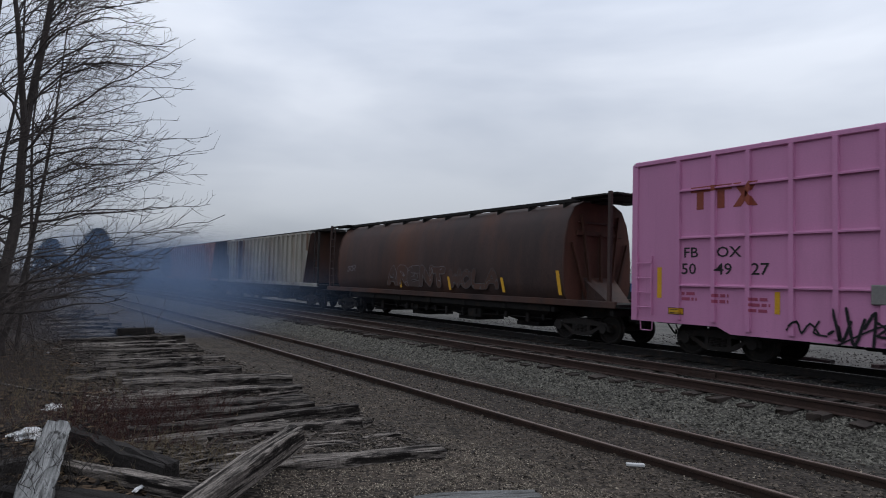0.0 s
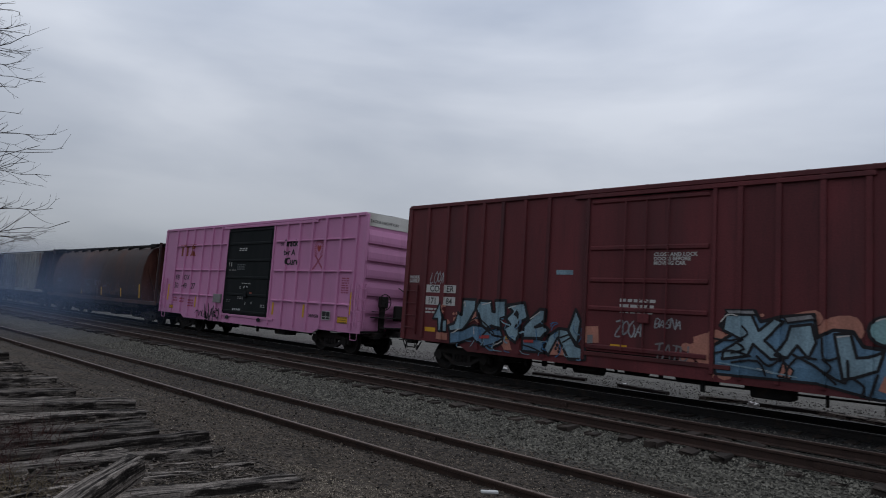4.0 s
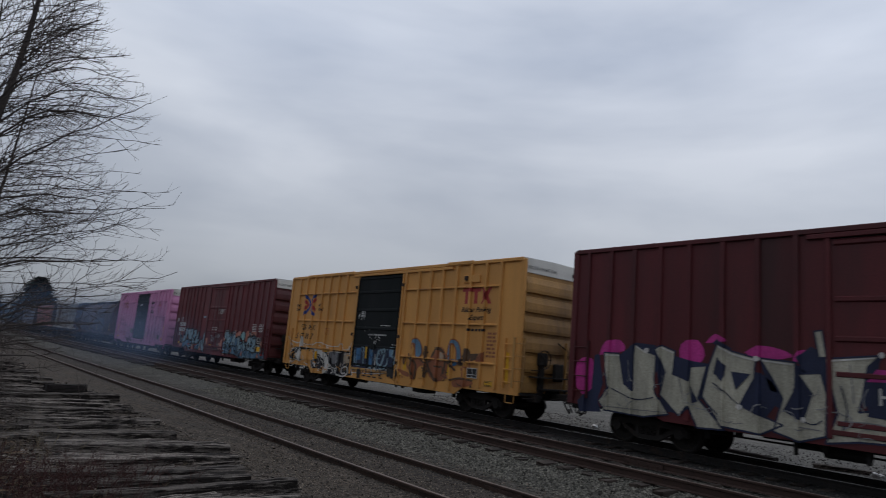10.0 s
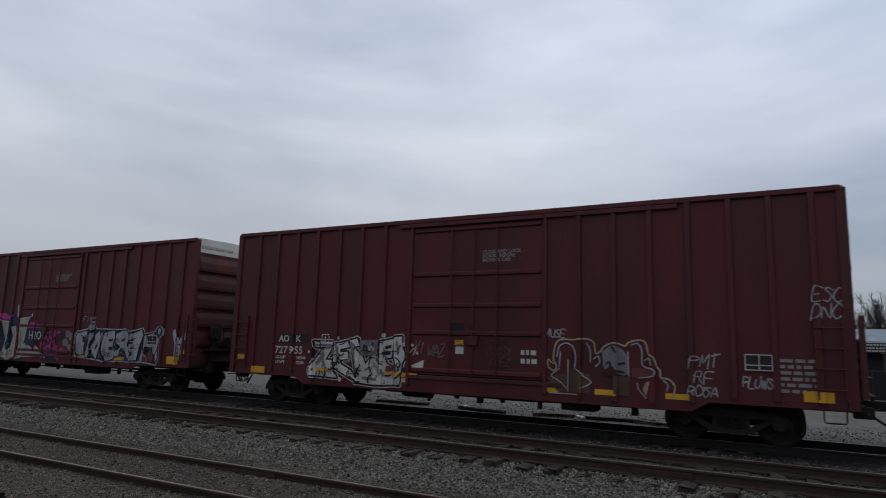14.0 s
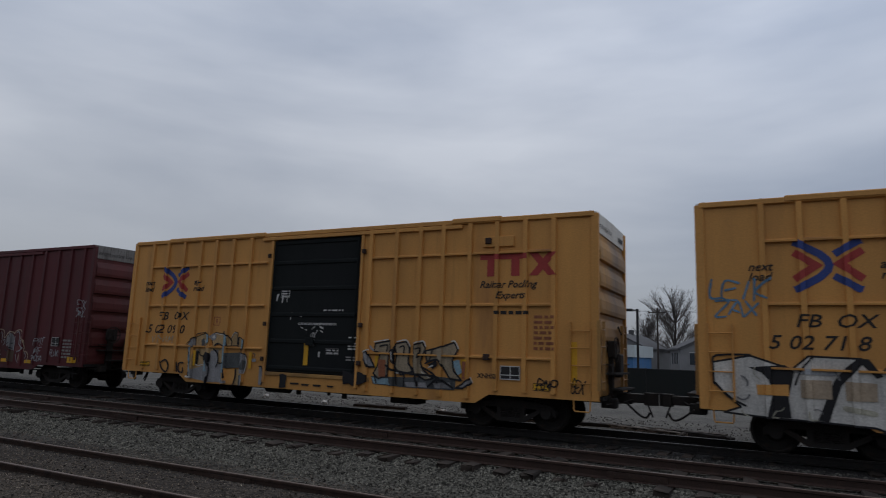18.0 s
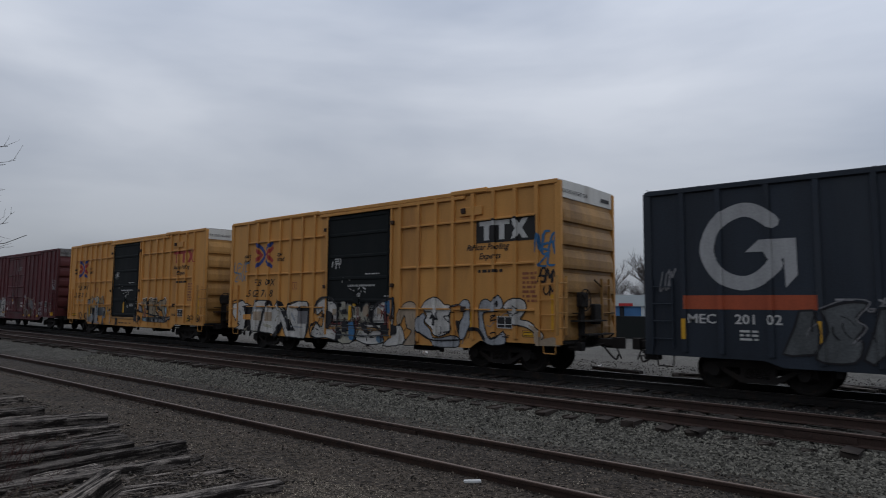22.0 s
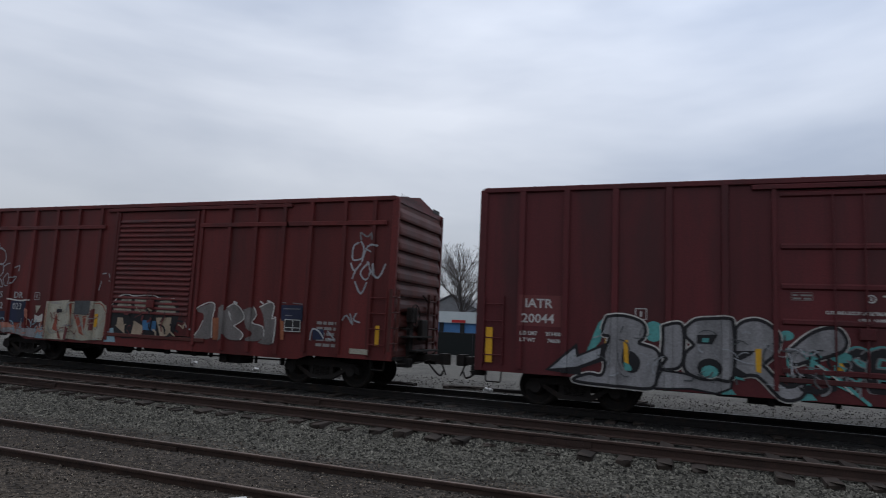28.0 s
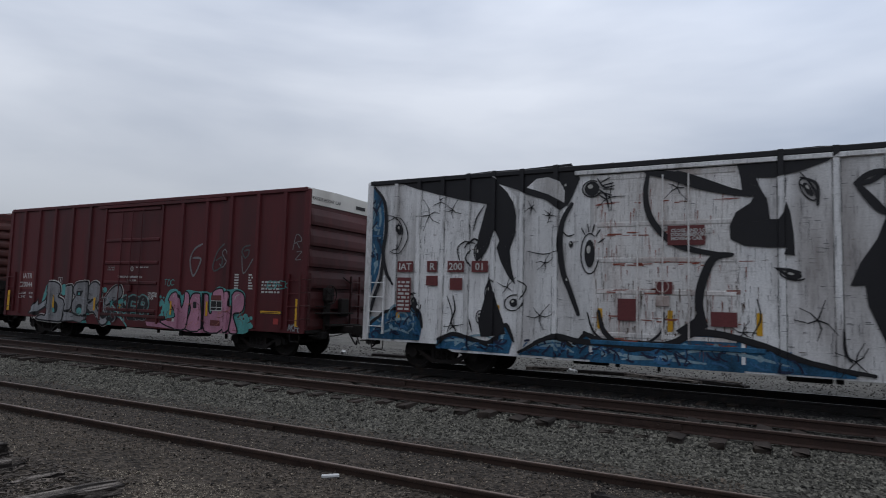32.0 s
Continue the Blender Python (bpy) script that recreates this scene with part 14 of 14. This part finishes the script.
t1 = far_tree("bare_tree", "tall leafless tree behind a low white building", (85, 30, -0.1), 14.0, 1)
t2 = far_tree("bare_tree", "leafless tree behind the shop", (100, 4, -0.1), 10.5, 2)
for i, (x, y, k) in enumerate(((92, 22.5, 0), (96, 12, 0), (104, -4, 1), (98, -9, 1), (108, 1, 0), (102, -14, 1), (110, -20, 0), (95, 40, 0), (104, 50, 1), (110, 62, 0), (100, 8, 1), (106, 17, 1), (112, 28, 1), (115, 78, 0), (118, -2, 1), (116, -8, 0), (120, -12, 1), (122, -25, 0), (119, -31, 1), (114, 5, 0), (117, 11, 1), (118, -17, 1))):
    o = copy_thing((t1, t2)[k], pose(x, y, -0.1, 0, 0, i * 67))
    s = (0.72, 0.9, 0.8, 0.95, 0.85)[i % 5]
    o.scale = (s, s, s)

# evergreens
NEEDLE = mat("dark_evergreen", (0.022, 0.035, 0.022), 0.9, 0, 0.4, 3.0, 40)
def evergreen(label, at, height, radius, seed, name="evergreen_tree"):
    rng = random.Random(seed)
    root = thing(name, label, "tree", at=at)
    part("trunk", Geo().tube([(0, 0, 0), (0, 0, height * 0.95)], height * 0.018, 6, 0.02), BARK, root)
    g = Geo()
    for i in range(620):
        t = rng.random() ** 0.8
        r = radius * (1 - t) ** 0.7 * rng.uniform(0.5, 1.05)
        a = rng.uniform(0, 6.28)
        p = Vector((r * math.cos(a), r * math.sin(a), height * (0.10 + 0.88 * t)))
        d = Vector((math.cos(a), math.sin(a), rng.uniform(-0.3, 0.3))) * radius * 0.28
        s = Vector((-math.sin(a), math.cos(a), rng.uniform(-0.3, 0.3))) * radius * 0.12
        g.add([tuple(p - d), tuple(p + s), tuple(p + d), tuple(p - s + Vector((0, 0, radius * 0.06)))], [(0, 1, 2, 3)])
    me = bpy.data.meshes.new("crown")
    me.from_pydata(g.v, [], g.f)
    me.materials.append(NEEDLE)
    part("crown", me, None, root, "dark needle clumps")
    return root


evergreen("dark evergreen far down the line", (16.5, 150, 0), 10.5, 5.0, 1)
evergreen("dark evergreen far down the line", (9, 165, 0), 8.5, 4.5, 2)
evergreen("rounded evergreen bush beside the shop", (54, 2.6, -0.1), 2.6, 1.9, 3, "evergreen_bush")
evergreen("dark evergreen behind the shop", (92, -1.5, -0.1), 7.5, 2.8, 4)

# far woods down the line and behind the yard
def woods(name, label, rows, seed):
    rng = random.Random(seed)
    g = Geo()
    for x0, y0, x1, y1, n, h in rows:
        for i in range(n):
            t = rng.random()
            p = Vector((x0 + (x1 - x0) * t, y0 + (y1 - y0) * t + rng.uniform(-4, 4), 0))
            hh = h * rng.uniform(0.6, 1.1)
            g.tube([p, p + Vector((rng.uniform(-0.4, 0.4), rng.uniform(-0.4, 0.4), hh * 0.6))], 0.12, 4, 0.05)
            for k in range(12):
                q = p + Vector((0, 0, hh * rng.uniform(0.3, 0.6)))
                d = Vector((rng.uniform(-1, 1), rng.uniform(-1, 1), rng.uniform(0.5, 1.6)))
                e = q + d * hh * 0.26
                g.tube([q, e], 0.045, 3, 0.015)
                for m in range(3):
                    f = q.lerp(e, rng.uniform(0.4, 1))
                    g.tube([f, f + Vector((rng.uniform(-1, 1), rng.uniform(-1, 1), rng.uniform(0.1, 1.2))) * hh * 0.10], 0.022, 3, 0.01)
    me = bpy.data.meshes.new(name)
    me.from_pydata(g.v, [], g.f)
    me.materials.append(FAR_TWIG)
    return tagged(new(name, me), label, "woods", kind="stuff")


woods("far_woods", "far line of bare woods", [(-60, 150, 30, 210, 110, 9.0), (150, 130, 150, -80, 120, 10.0), (40, 200, 140, 150, 60, 9.0), (-70, 60, -30, 140, 40, 8.0)], 5)

# fence behind the lot
SCREEN = mat("dark_fence_screen", (0.010, 0.013, 0.013), 0.9, 0, 0.3, 1.0, 40)
POLE = mat("dark_painted_pole", (0.025, 0.025, 0.027), 0.6, 0.2, 0.2, 4.0, 40)
fence = thing("screened_fence", "low chain-link fence with dark screening", "fence", kind="structure", at=(36, 0, -0.15))
fp_me = Geo().cyl((0, 0, 0), (0, 0, 1.42), 0.03, 8).mesh("fence_post", POLE)
fs_me = Geo().box(-0.006, 0.006, 0.03, 2.97, 0.05, 1.36).mesh("fence_screen", SCREEN)
fr_me = Geo().cyl((0, 0, 1.38), (0, 3.0, 1.38), 0.02, 6).mesh("fence_rail", POLE)
for k in range(-8, 24):
    part("fence_post", fp_me, None, fence, at=(0, k * 3.0, 0))
    part("fence_screen", fs_me, None, fence, at=(0, k * 3.0, 0))
    part("fence_rail", fr_me, None, fence, at=(0, k * 3.0, 0))

# shop with a blue-grey roof
BLUE_ROOF = mat("blue_grey_metal_roof", (0.055, 0.095, 0.125), 0.45, 0.1, 0.12, 1.0, 20)
SHOP_WALL = mat("dark_shop_wall", (0.014, 0.016, 0.02), 0.8, 0, 0.25, 1.0, 20)
FASCIA = mat("pale_blue_fascia", (0.38, 0.47, 0.55), 0.6, 0, 0.1, 2.0, 20)
GLASS = mat("dark_shop_glass", (0.05, 0.06, 0.07), 0.12, 0, 0.2, 1.0, 10, None, 0, 1, 0, spec=0.6)
RED_AWN = mat("red_awning", (0.42, 0.03, 0.03), 0.6, 0, 0.12, 3.0, 20)
shop = thing("shop_building", "low shop with a blue-grey hipped roof and dark front", "building", at=(60, -9, -0.1))
part("wall", Geo().box(0, 14, -11, 9.6, 0, 3.0), SHOP_WALL, shop)
part("fascia", Geo().box(-0.9, -0.75, -11.5, 10.1, 3.02, 3.25), FASCIA, shop, "pale blue fascia board")
part("roof", Geo().add([(-0.9, -11.5, 3.2), (15, -11.5, 3.2), (15, 10.1, 3.2), (-0.9, 10.1, 3.2), (7, -6, 4.45), (7, 6.5, 4.45)], [(0, 3, 5, 4), (1, 4, 5, 2), (0, 4, 1), (3, 2, 5), (0, 1, 2, 3)]), BLUE_ROOF, shop)
for k in range(5):
    w = part("window", Geo().box(-0.06, 0.0, 4.6 - k * 3.2, 6.4 - k * 3.2, 0.5, 2.3), GLASS, shop, "dark shop window")
    part("window_frame", Geo().box(-0.09, -0.06, 4.5 - k * 3.2, 6.5 - k * 3.2, 2.3, 2.42).box(-0.09, -0.06, 5.46 - k * 3.2, 5.54 - k * 3.2, 0.5, 2.3), FASCIA, w)
part("sign_board", Geo().box(-1.0, -0.9, 2.2, 5.7, 2.35, 3.1), POLE, shop, "dark sign board with white lettering too small to read")
sg = Geo()
for zz, a, b in ((2.90, 2.4, 4.6), (2.66, 2.9, 4.4), (2.44, 2.5, 4.6)):
    q = a
    while q < b:
        sg.box(-1.012, -1.0, q, q + 0.16, zz, zz + 0.11)
        q += 0.22
part("sign_lines", sg, T_WHITE, shop)
part("sign_disc", Geo().cyl((-1.02, 5.3, 2.75), (-1.0, 5.3, 2.75), 0.26, 20), T_WHITE, shop)
kiosk = thing("canopy_stand", "small stand with a red and white rounded canopy", "canopy", at=(57.5, -1.2, -0.1))
for sx in (-0.7, 0.7):
    for sy in (-0.8, 0.8):
        part("post", Geo().cyl((sx, sy, 0), (sx, sy, 2.2), 0.05, 8), T_WHITE, kiosk)
arch = [(-0.95, 2.2)] + [(-0.95 * math.cos(a), 2.35 + 0.45 * math.sin(a)) for a in [math.pi * i / 10 for i in range(11)]] + [(0.95, 2.2)]
part("canopy_top", Geo().prism([(y, z + 0.06) for y, z in arch[1:-1]], "x", -0.9, 0.9), T_WHITE, kiosk)
part("valance", Geo().box(-0.95, 0.95, -0.98, 0.98, 2.15, 2.41), RED_AWN, kiosk)
part("counter", Geo().box(-0.4, 0.4, -0.7, 0.1, 0, 1.35), T_WHITE, kiosk)


def street_lamp(at):
    r = thing("street_lamp", "dark lot lamp on a square pole", "lamp post", "lot lamps", at=at)
    part("pole", Geo().box(-0.08, 0.08, -0.08, 0.08, 0, 5.6), POLE, r)
    part("arm", Geo().box(-0.05, 0.05, 0.0, 0.6, 5.45, 5.55), POLE, r)
    part("lamp_head", Geo().box(-0.2, 0.2, 0.35, 0.95, 5.42, 5.62, 0.04), POLE, r)
    return r


street_lamp((50, -3.3, -0.1))
street_lamp((50, 8.9, -0.1))
street_lamp((88, -6.0, -0.1))

# long white and blue building
BLUE_WALL = mat("blue_panel_wall", (0.06, 0.17, 0.36), 0.6, 0, 0.15, 0.7, 15)
PALE = mat("pale_metal_band", (0.50, 0.55, 0.56), 0.6, 0, 0.08, 0.7, 15)
store = thing("long_low_building", "long low building, pale band above blue wall", "building", at=(70, 0, -0.1))
part("wall", Geo().box(0, 12, 13, 58, 0, 1.95), BLUE_WALL, store, "blue panelled wall")
part("parapet", Geo().box(-0.3, 12.2, 12.8, 58.2, 1.95, 3.25), PALE, store, "pale parapet band")
for k in range(17):
    part("pilaster", Geo().box(-0.12, 0.0, 14 + k * 2.6, 14.5 + k * 2.6, 0, 1.93), SHOP_WALL if k % 3 else PALE, store)
for y in (16.6, 24.2, 31.0):
    part("red_panel", Geo().box(-0.36, -0.3, y, y + 1.7, 1.98, 2.3), RED_AWN, store)

# houses
SIDING = mat("pale_clapboard", (0.22, 0.22, 0.225), 0.8, 0, 0.12, 1.0, 30)
SHINGLE = mat("grey_shingles", (0.10, 0.10, 0.105), 0.9, 0, 0.25, 3.0, 30)
def house(label, at, w, d, h, peak, turn):
    r = thing("house", label, "house", "houses beyond the lot", at=at)
    r.rotation_euler.z = radians(turn)
    part("wall", Geo().prism([(-w / 2, 0), (w / 2, 0), (w / 2, h), (0, h + peak), (-w / 2, h)], "x", -d / 2, d / 2), SIDING, r)
    part("roof", Geo().prism([(-w / 2 - 0.3, h - 0.15), (0, h + peak + 0.08), (w / 2 + 0.3, h - 0.15), (w / 2 + 0.3, h + 0.05), (0, h + peak + 0.3), (-w / 2 - 0.3, h + 0.05)], "x", -d / 2 - 0.3, d / 2 + 0.3), SHINGLE, r)
    for k in (-0.28, 0.0, 0.28):
        wdw = part("window", Geo().box(-d / 2 - 0.05, -d / 2, w * k - 0.45, w * k + 0.45, h - 1.9, h - 0.5), GLASS, r)
        part("window_frame", Geo().box(-d / 2 - 0.07, -d / 2 - 0.05, w * k - 0.5, w * k + 0.5, h - 0.5, h - 0.4), T_WHITE, wdw)
        wdw = part("window", Geo().box(w * k - 0.45, w * k + 0.45, w / 2, w / 2 + 0.05, h - 1.9, h - 0.5), GLASS, r)
    part("chimney", Geo().box(-0.3, 0.3, -0.3, 0.3, h + peak * 0.5, h + peak + 0.9), SHINGLE, r)
    return r


house("pale clapboard house with a grey roof", (94, 27.5, -0.1), 8, 9, 3.6, 1.9, 20)
house("pale clapboard house with a grey roof", (96, 18, -0.1), 8, 10, 3.2, 1.8, -10)
house("pale clapboard house with a grey roof", (88, 7.5, -0.1), 7, 9, 3.2, 1.6, 15)
house("pale clapboard house with a grey roof", (100, 36, -0.1), 9, 10, 4.0, 2.2, 5)


def utility_pole(at, h):
    r = thing("utility_pole", "wooden utility pole with cross arm and wires", "utility pole", "utility poles", at=at)
    part("pole", Geo().cyl((0, 0, 0), (0, 0, h), 0.13, 8, 0.09), BARK, r)
    part("cross_arm", Geo().box(-0.05, 0.05, -1.1, 1.1, h - 0.6, h - 0.48), BARK, r)
    for k in (-0.95, -0.4, 0.4, 0.95):
        part("insulator", Geo().cyl((0, k, h - 0.48), (0, k, h - 0.34), 0.035, 6), T_WHITE, r)
    return r


utility_pole((82, -3.5, -0.1), 8.2)
utility_pole((84, 12.5, -0.1), 8.2)
utility_pole((20, 130, -0.1), 8.5)
for k in (-0.95, 0.95):
    thing("overhead_wire", "overhead wire between utility poles", "wire", geo=Geo().tube([(82, -40, 7.6), (82, -3.5 + k, 7.75), (83, 4, 7.45), (84, 12.5 + k, 7.75), (86, 40, 7.6)], 0.018, 4), material=POLE)

# parked cars
def parked_car(label, at, turn, body):
    r = thing("parked_car", label, "car", "parked cars", at=at)
    r.rotation_euler.z = radians(turn)
    low = [(-2.2, 0.35), (2.15, 0.35), (2.2, 0.75), (1.3, 0.92), (-1.9, 0.95), (-2.25, 0.8)]
    part("body", Geo().prism(low, "x", -0.88, 0.88), body, r)
    part("cabin", Geo().add([(-0.85, -1.7, 0.93), (0.85, -1.7, 0.93), (0.85, 1.2, 0.92), (-0.85, 1.2, 0.92), (-0.65, -1.1, 1.45), (0.65, -1.1, 1.45), (0.65, 0.45, 1.45), (-0.65, 0.45, 1.45)], [(0, 1, 5, 4), (1, 2, 6, 5), (2, 3, 7, 6), (3, 0, 4, 7)]), GLASS, r, "dark glass")
    part("roof", Geo().box(-0.68, 0.68, -1.14, 0.48, 1.43, 1.50, 0.02), body, r)
    for x in (-0.8, 0.8):
        for y in (-1.35, 1.35):
            w = part("wheel", Geo().lathe([(-0.1, 0.0), (-0.1, 0.30), (0.1, 0.30), (0.1, 0.0)], 16), UNDER, r, at=(x, y, 0.31))
            part("rim", Geo().lathe([(-0.11, 0.0), (-0.11, 0.17), (0.11, 0.17), (0.11, 0.0)], 14), T_GREY, w)
    return r


parked_car("white parked car behind the fence", (46, 3.4, -0.13), 80, WHITE)
parked_car("dark parked car behind the fence", (48, -5.8, -0.13), 95, GREEN)
parked_car("grey parked car behind the fence", (48, 12.8, -0.13), 85, T_GREY)

# timber and rubble lying past the train
for i, (x, y, ln, a) in enumerate([(18.6, 3.2, 2.4, 70), (18.9, 4.6, 2.0, 100), (18.3, 1.6, 1.6, 60), (18.8, 2.2, 2.2, 85), (18.5, 8.8, 1.8, 75), (18.9, 12.0, 2.0, 95), (18.7, 6.4, 1.4, 110)]):
    old_tie(x, y, ln, a, CHAR_TIE if i % 3 else OLD_TIE, -0.03, 0, 0.11, 0.08, 400 + i, "weathered timber dumped past the far track")
for i, (x, y) in enumerate(((19.0, 9.6), (18.7, 14.2), (19.3, 17.5), (18.4, 5.6))):
    crumple("plastic_bag", "crumpled white litter past the far track", x, y, (0.16, 0.12, 0.09), 30 + i)
stones("yard_gravel", "pale loose gravel past the far track", 5000, 17.5, 22, -6, 26, 0.015, 0.035, stone_material("pale_gravel", (0.048, 0.045, 0.041), 0.6), 9)


# ---- exhaust smoke hanging over the line ----
def smoke_material():
    m = bpy.data.materials.new("thin_blue_smoke")
    m.use_nodes = True
    n, l = m.node_tree.nodes, m.node_tree.links
    n.remove(n["Principled BSDF"])
    out = n["Material Output"]
    co = n.new("ShaderNodeTexCoord")
    sub = n.new("ShaderNodeVectorMath")
    sub.operation = "SUBTRACT"
    sub.inputs[1].default_value = (0.5, 0.5, 0.42)
    l.new(co.outputs["Generated"], sub.inputs[0])
    flat_y = n.new("ShaderNodeVectorMath")
    flat_y.operation = "MULTIPLY"
    flat_y.inputs[1].default_value = (1.0, 0.0, 1.0)
    l.new(sub.outputs[0], flat_y.inputs[0])
    ln = n.new("ShaderNodeVectorMath")
    ln.operation = "LENGTH"
    l.new(flat_y.outputs[0], ln.inputs[0])
    fall = n.new("ShaderNodeMapRange")
    fall.interpolation_type = "SMOOTHSTEP"
    for i, v in enumerate((0.04, 0.42, 1.0, 0.0)):
        fall.inputs[i + 1].default_value = v
    l.new(ln.outputs["Value"], fall.inputs[0])
    nz = n.new("ShaderNodeTexNoise")
    nz.inputs["Scale"].default_value, nz.inputs["Detail"].default_value = 0.22, 4.0
    l.new(co.outputs["Object"], nz.inputs["Vector"])
    nr = n.new("ShaderNodeMapRange")
    for i, v in enumerate((0.30, 0.70, 0.16, 0.58)):
        nr.inputs[i + 1].default_value = v
    l.new(nz.outputs[0], nr.inputs[0])
    mu = n.new("ShaderNodeMath")
    mu.operation = "MULTIPLY"
    l.new(fall.outputs[0], mu.inputs[0])
    l.new(nr.outputs[0], mu.inputs[1])
    tr, di, tl, ad, mx = (n.new("ShaderNode" + k) for k in ("BsdfTransparent", "BsdfDiffuse", "BsdfTranslucent", "MixShader", "MixShader"))
    di.inputs[0].default_value = tl.inputs[0].default_value = (0.19, 0.27, 0.42, 1)
    l.new(di.outputs[0], ad.inputs[1])
    l.new(tl.outputs[0], ad.inputs[2])
    l.new(mu.outputs[0], mx.inputs[0])
    l.new(tr.outputs[0], mx.inputs[1])
    l.new(ad.outputs[0], mx.inputs[2])
    l.new(mx.outputs[0], out.inputs[0])
    return m


SMOKE = smoke_material()
DRIFT = []


def smoke_puff(at, w, h, seed, pace=(-1.0, 1.3)):
    """One drifting fold of thin smoke: a deeply billowed veil."""
    g = Geo()
    nx, nz = 26, 12
    for j in range(nz + 1):
        for i in range(nx + 1):
            x, z = w * (i / nx - 0.5), h * j / nz
            y = 1.6 * noise.noise(Vector((x * 0.22, z * 0.3, seed))) + 1.2 * math.sin(x * 0.35 + seed)
            g.v.append((x, y, z))
    g.f = [(j * (nx + 1) + i, j * (nx + 1) + i + 1, (j + 1) * (nx + 1) + i + 1, (j + 1) * (nx + 1) + i) for j in range(nz) for i in range(nx)]
    ob = thing("smoke_puff", "thin blue exhaust smoke drifting over the rails", "smoke", "exhaust smoke", at=at, geo=g, material=SMOKE, smooth=True)
    ob.visible_shadow = False
    DRIFT.append((ob, at, pace))
    return ob


for i, (x, y, z, w, h) in enumerate(((3.6, 19, -0.9, 10, 3.0), (5.2, 25, -0.8, 15, 4.6), (8.0, 38, -0.8, 19, 6.0), (9.0, 55, -1.0, 26, 8.5), (10.0, 78, -1.0, 34, 11))):
    smoke_puff((x, y, z), w, h, 3.1 * i)
for i, (x, y, z, w, h) in enumerate(((6.0, 21, -0.9, 14, 4.8), (8.2, 36, -0.9, 19, 7.0), (9.5, 56, -1.0, 26, 9.0))):
    smoke_puff((x, y, z), w, h, 20 + 3.7 * i, (0.35, 1.6))

# ---- motion ----
def motions():
    times = [0, 0.1, 0.2, 0.4, 0.7] + [1.0 + k for k in range(31)] + [31.3, 31.6, 31.8, 31.9, 32]
    def run(t):
        return SPEED * t + float(np.interp(t, range(33), EASE))

    for ob, y in MOVERS:
        walk(ob, [(t, pose(TRACK_C, y + run(t), 0)) for t in times])
    for ob, (x, y, z), (a, b) in DRIFT:
        walk(ob, [(t, pose(x + a * t, y + b * t, z + 0.02 * t)) for t in times])
    turn = [(k / 10, -math.degrees((run(k / 10) - EASE[0]) / WHEEL_R)) for k in range(321)]
    for ob, y in WHEELS:
        walk(ob, [(t, pose(0, y, WHEEL_R, a)) for t, a in turn])


motions()
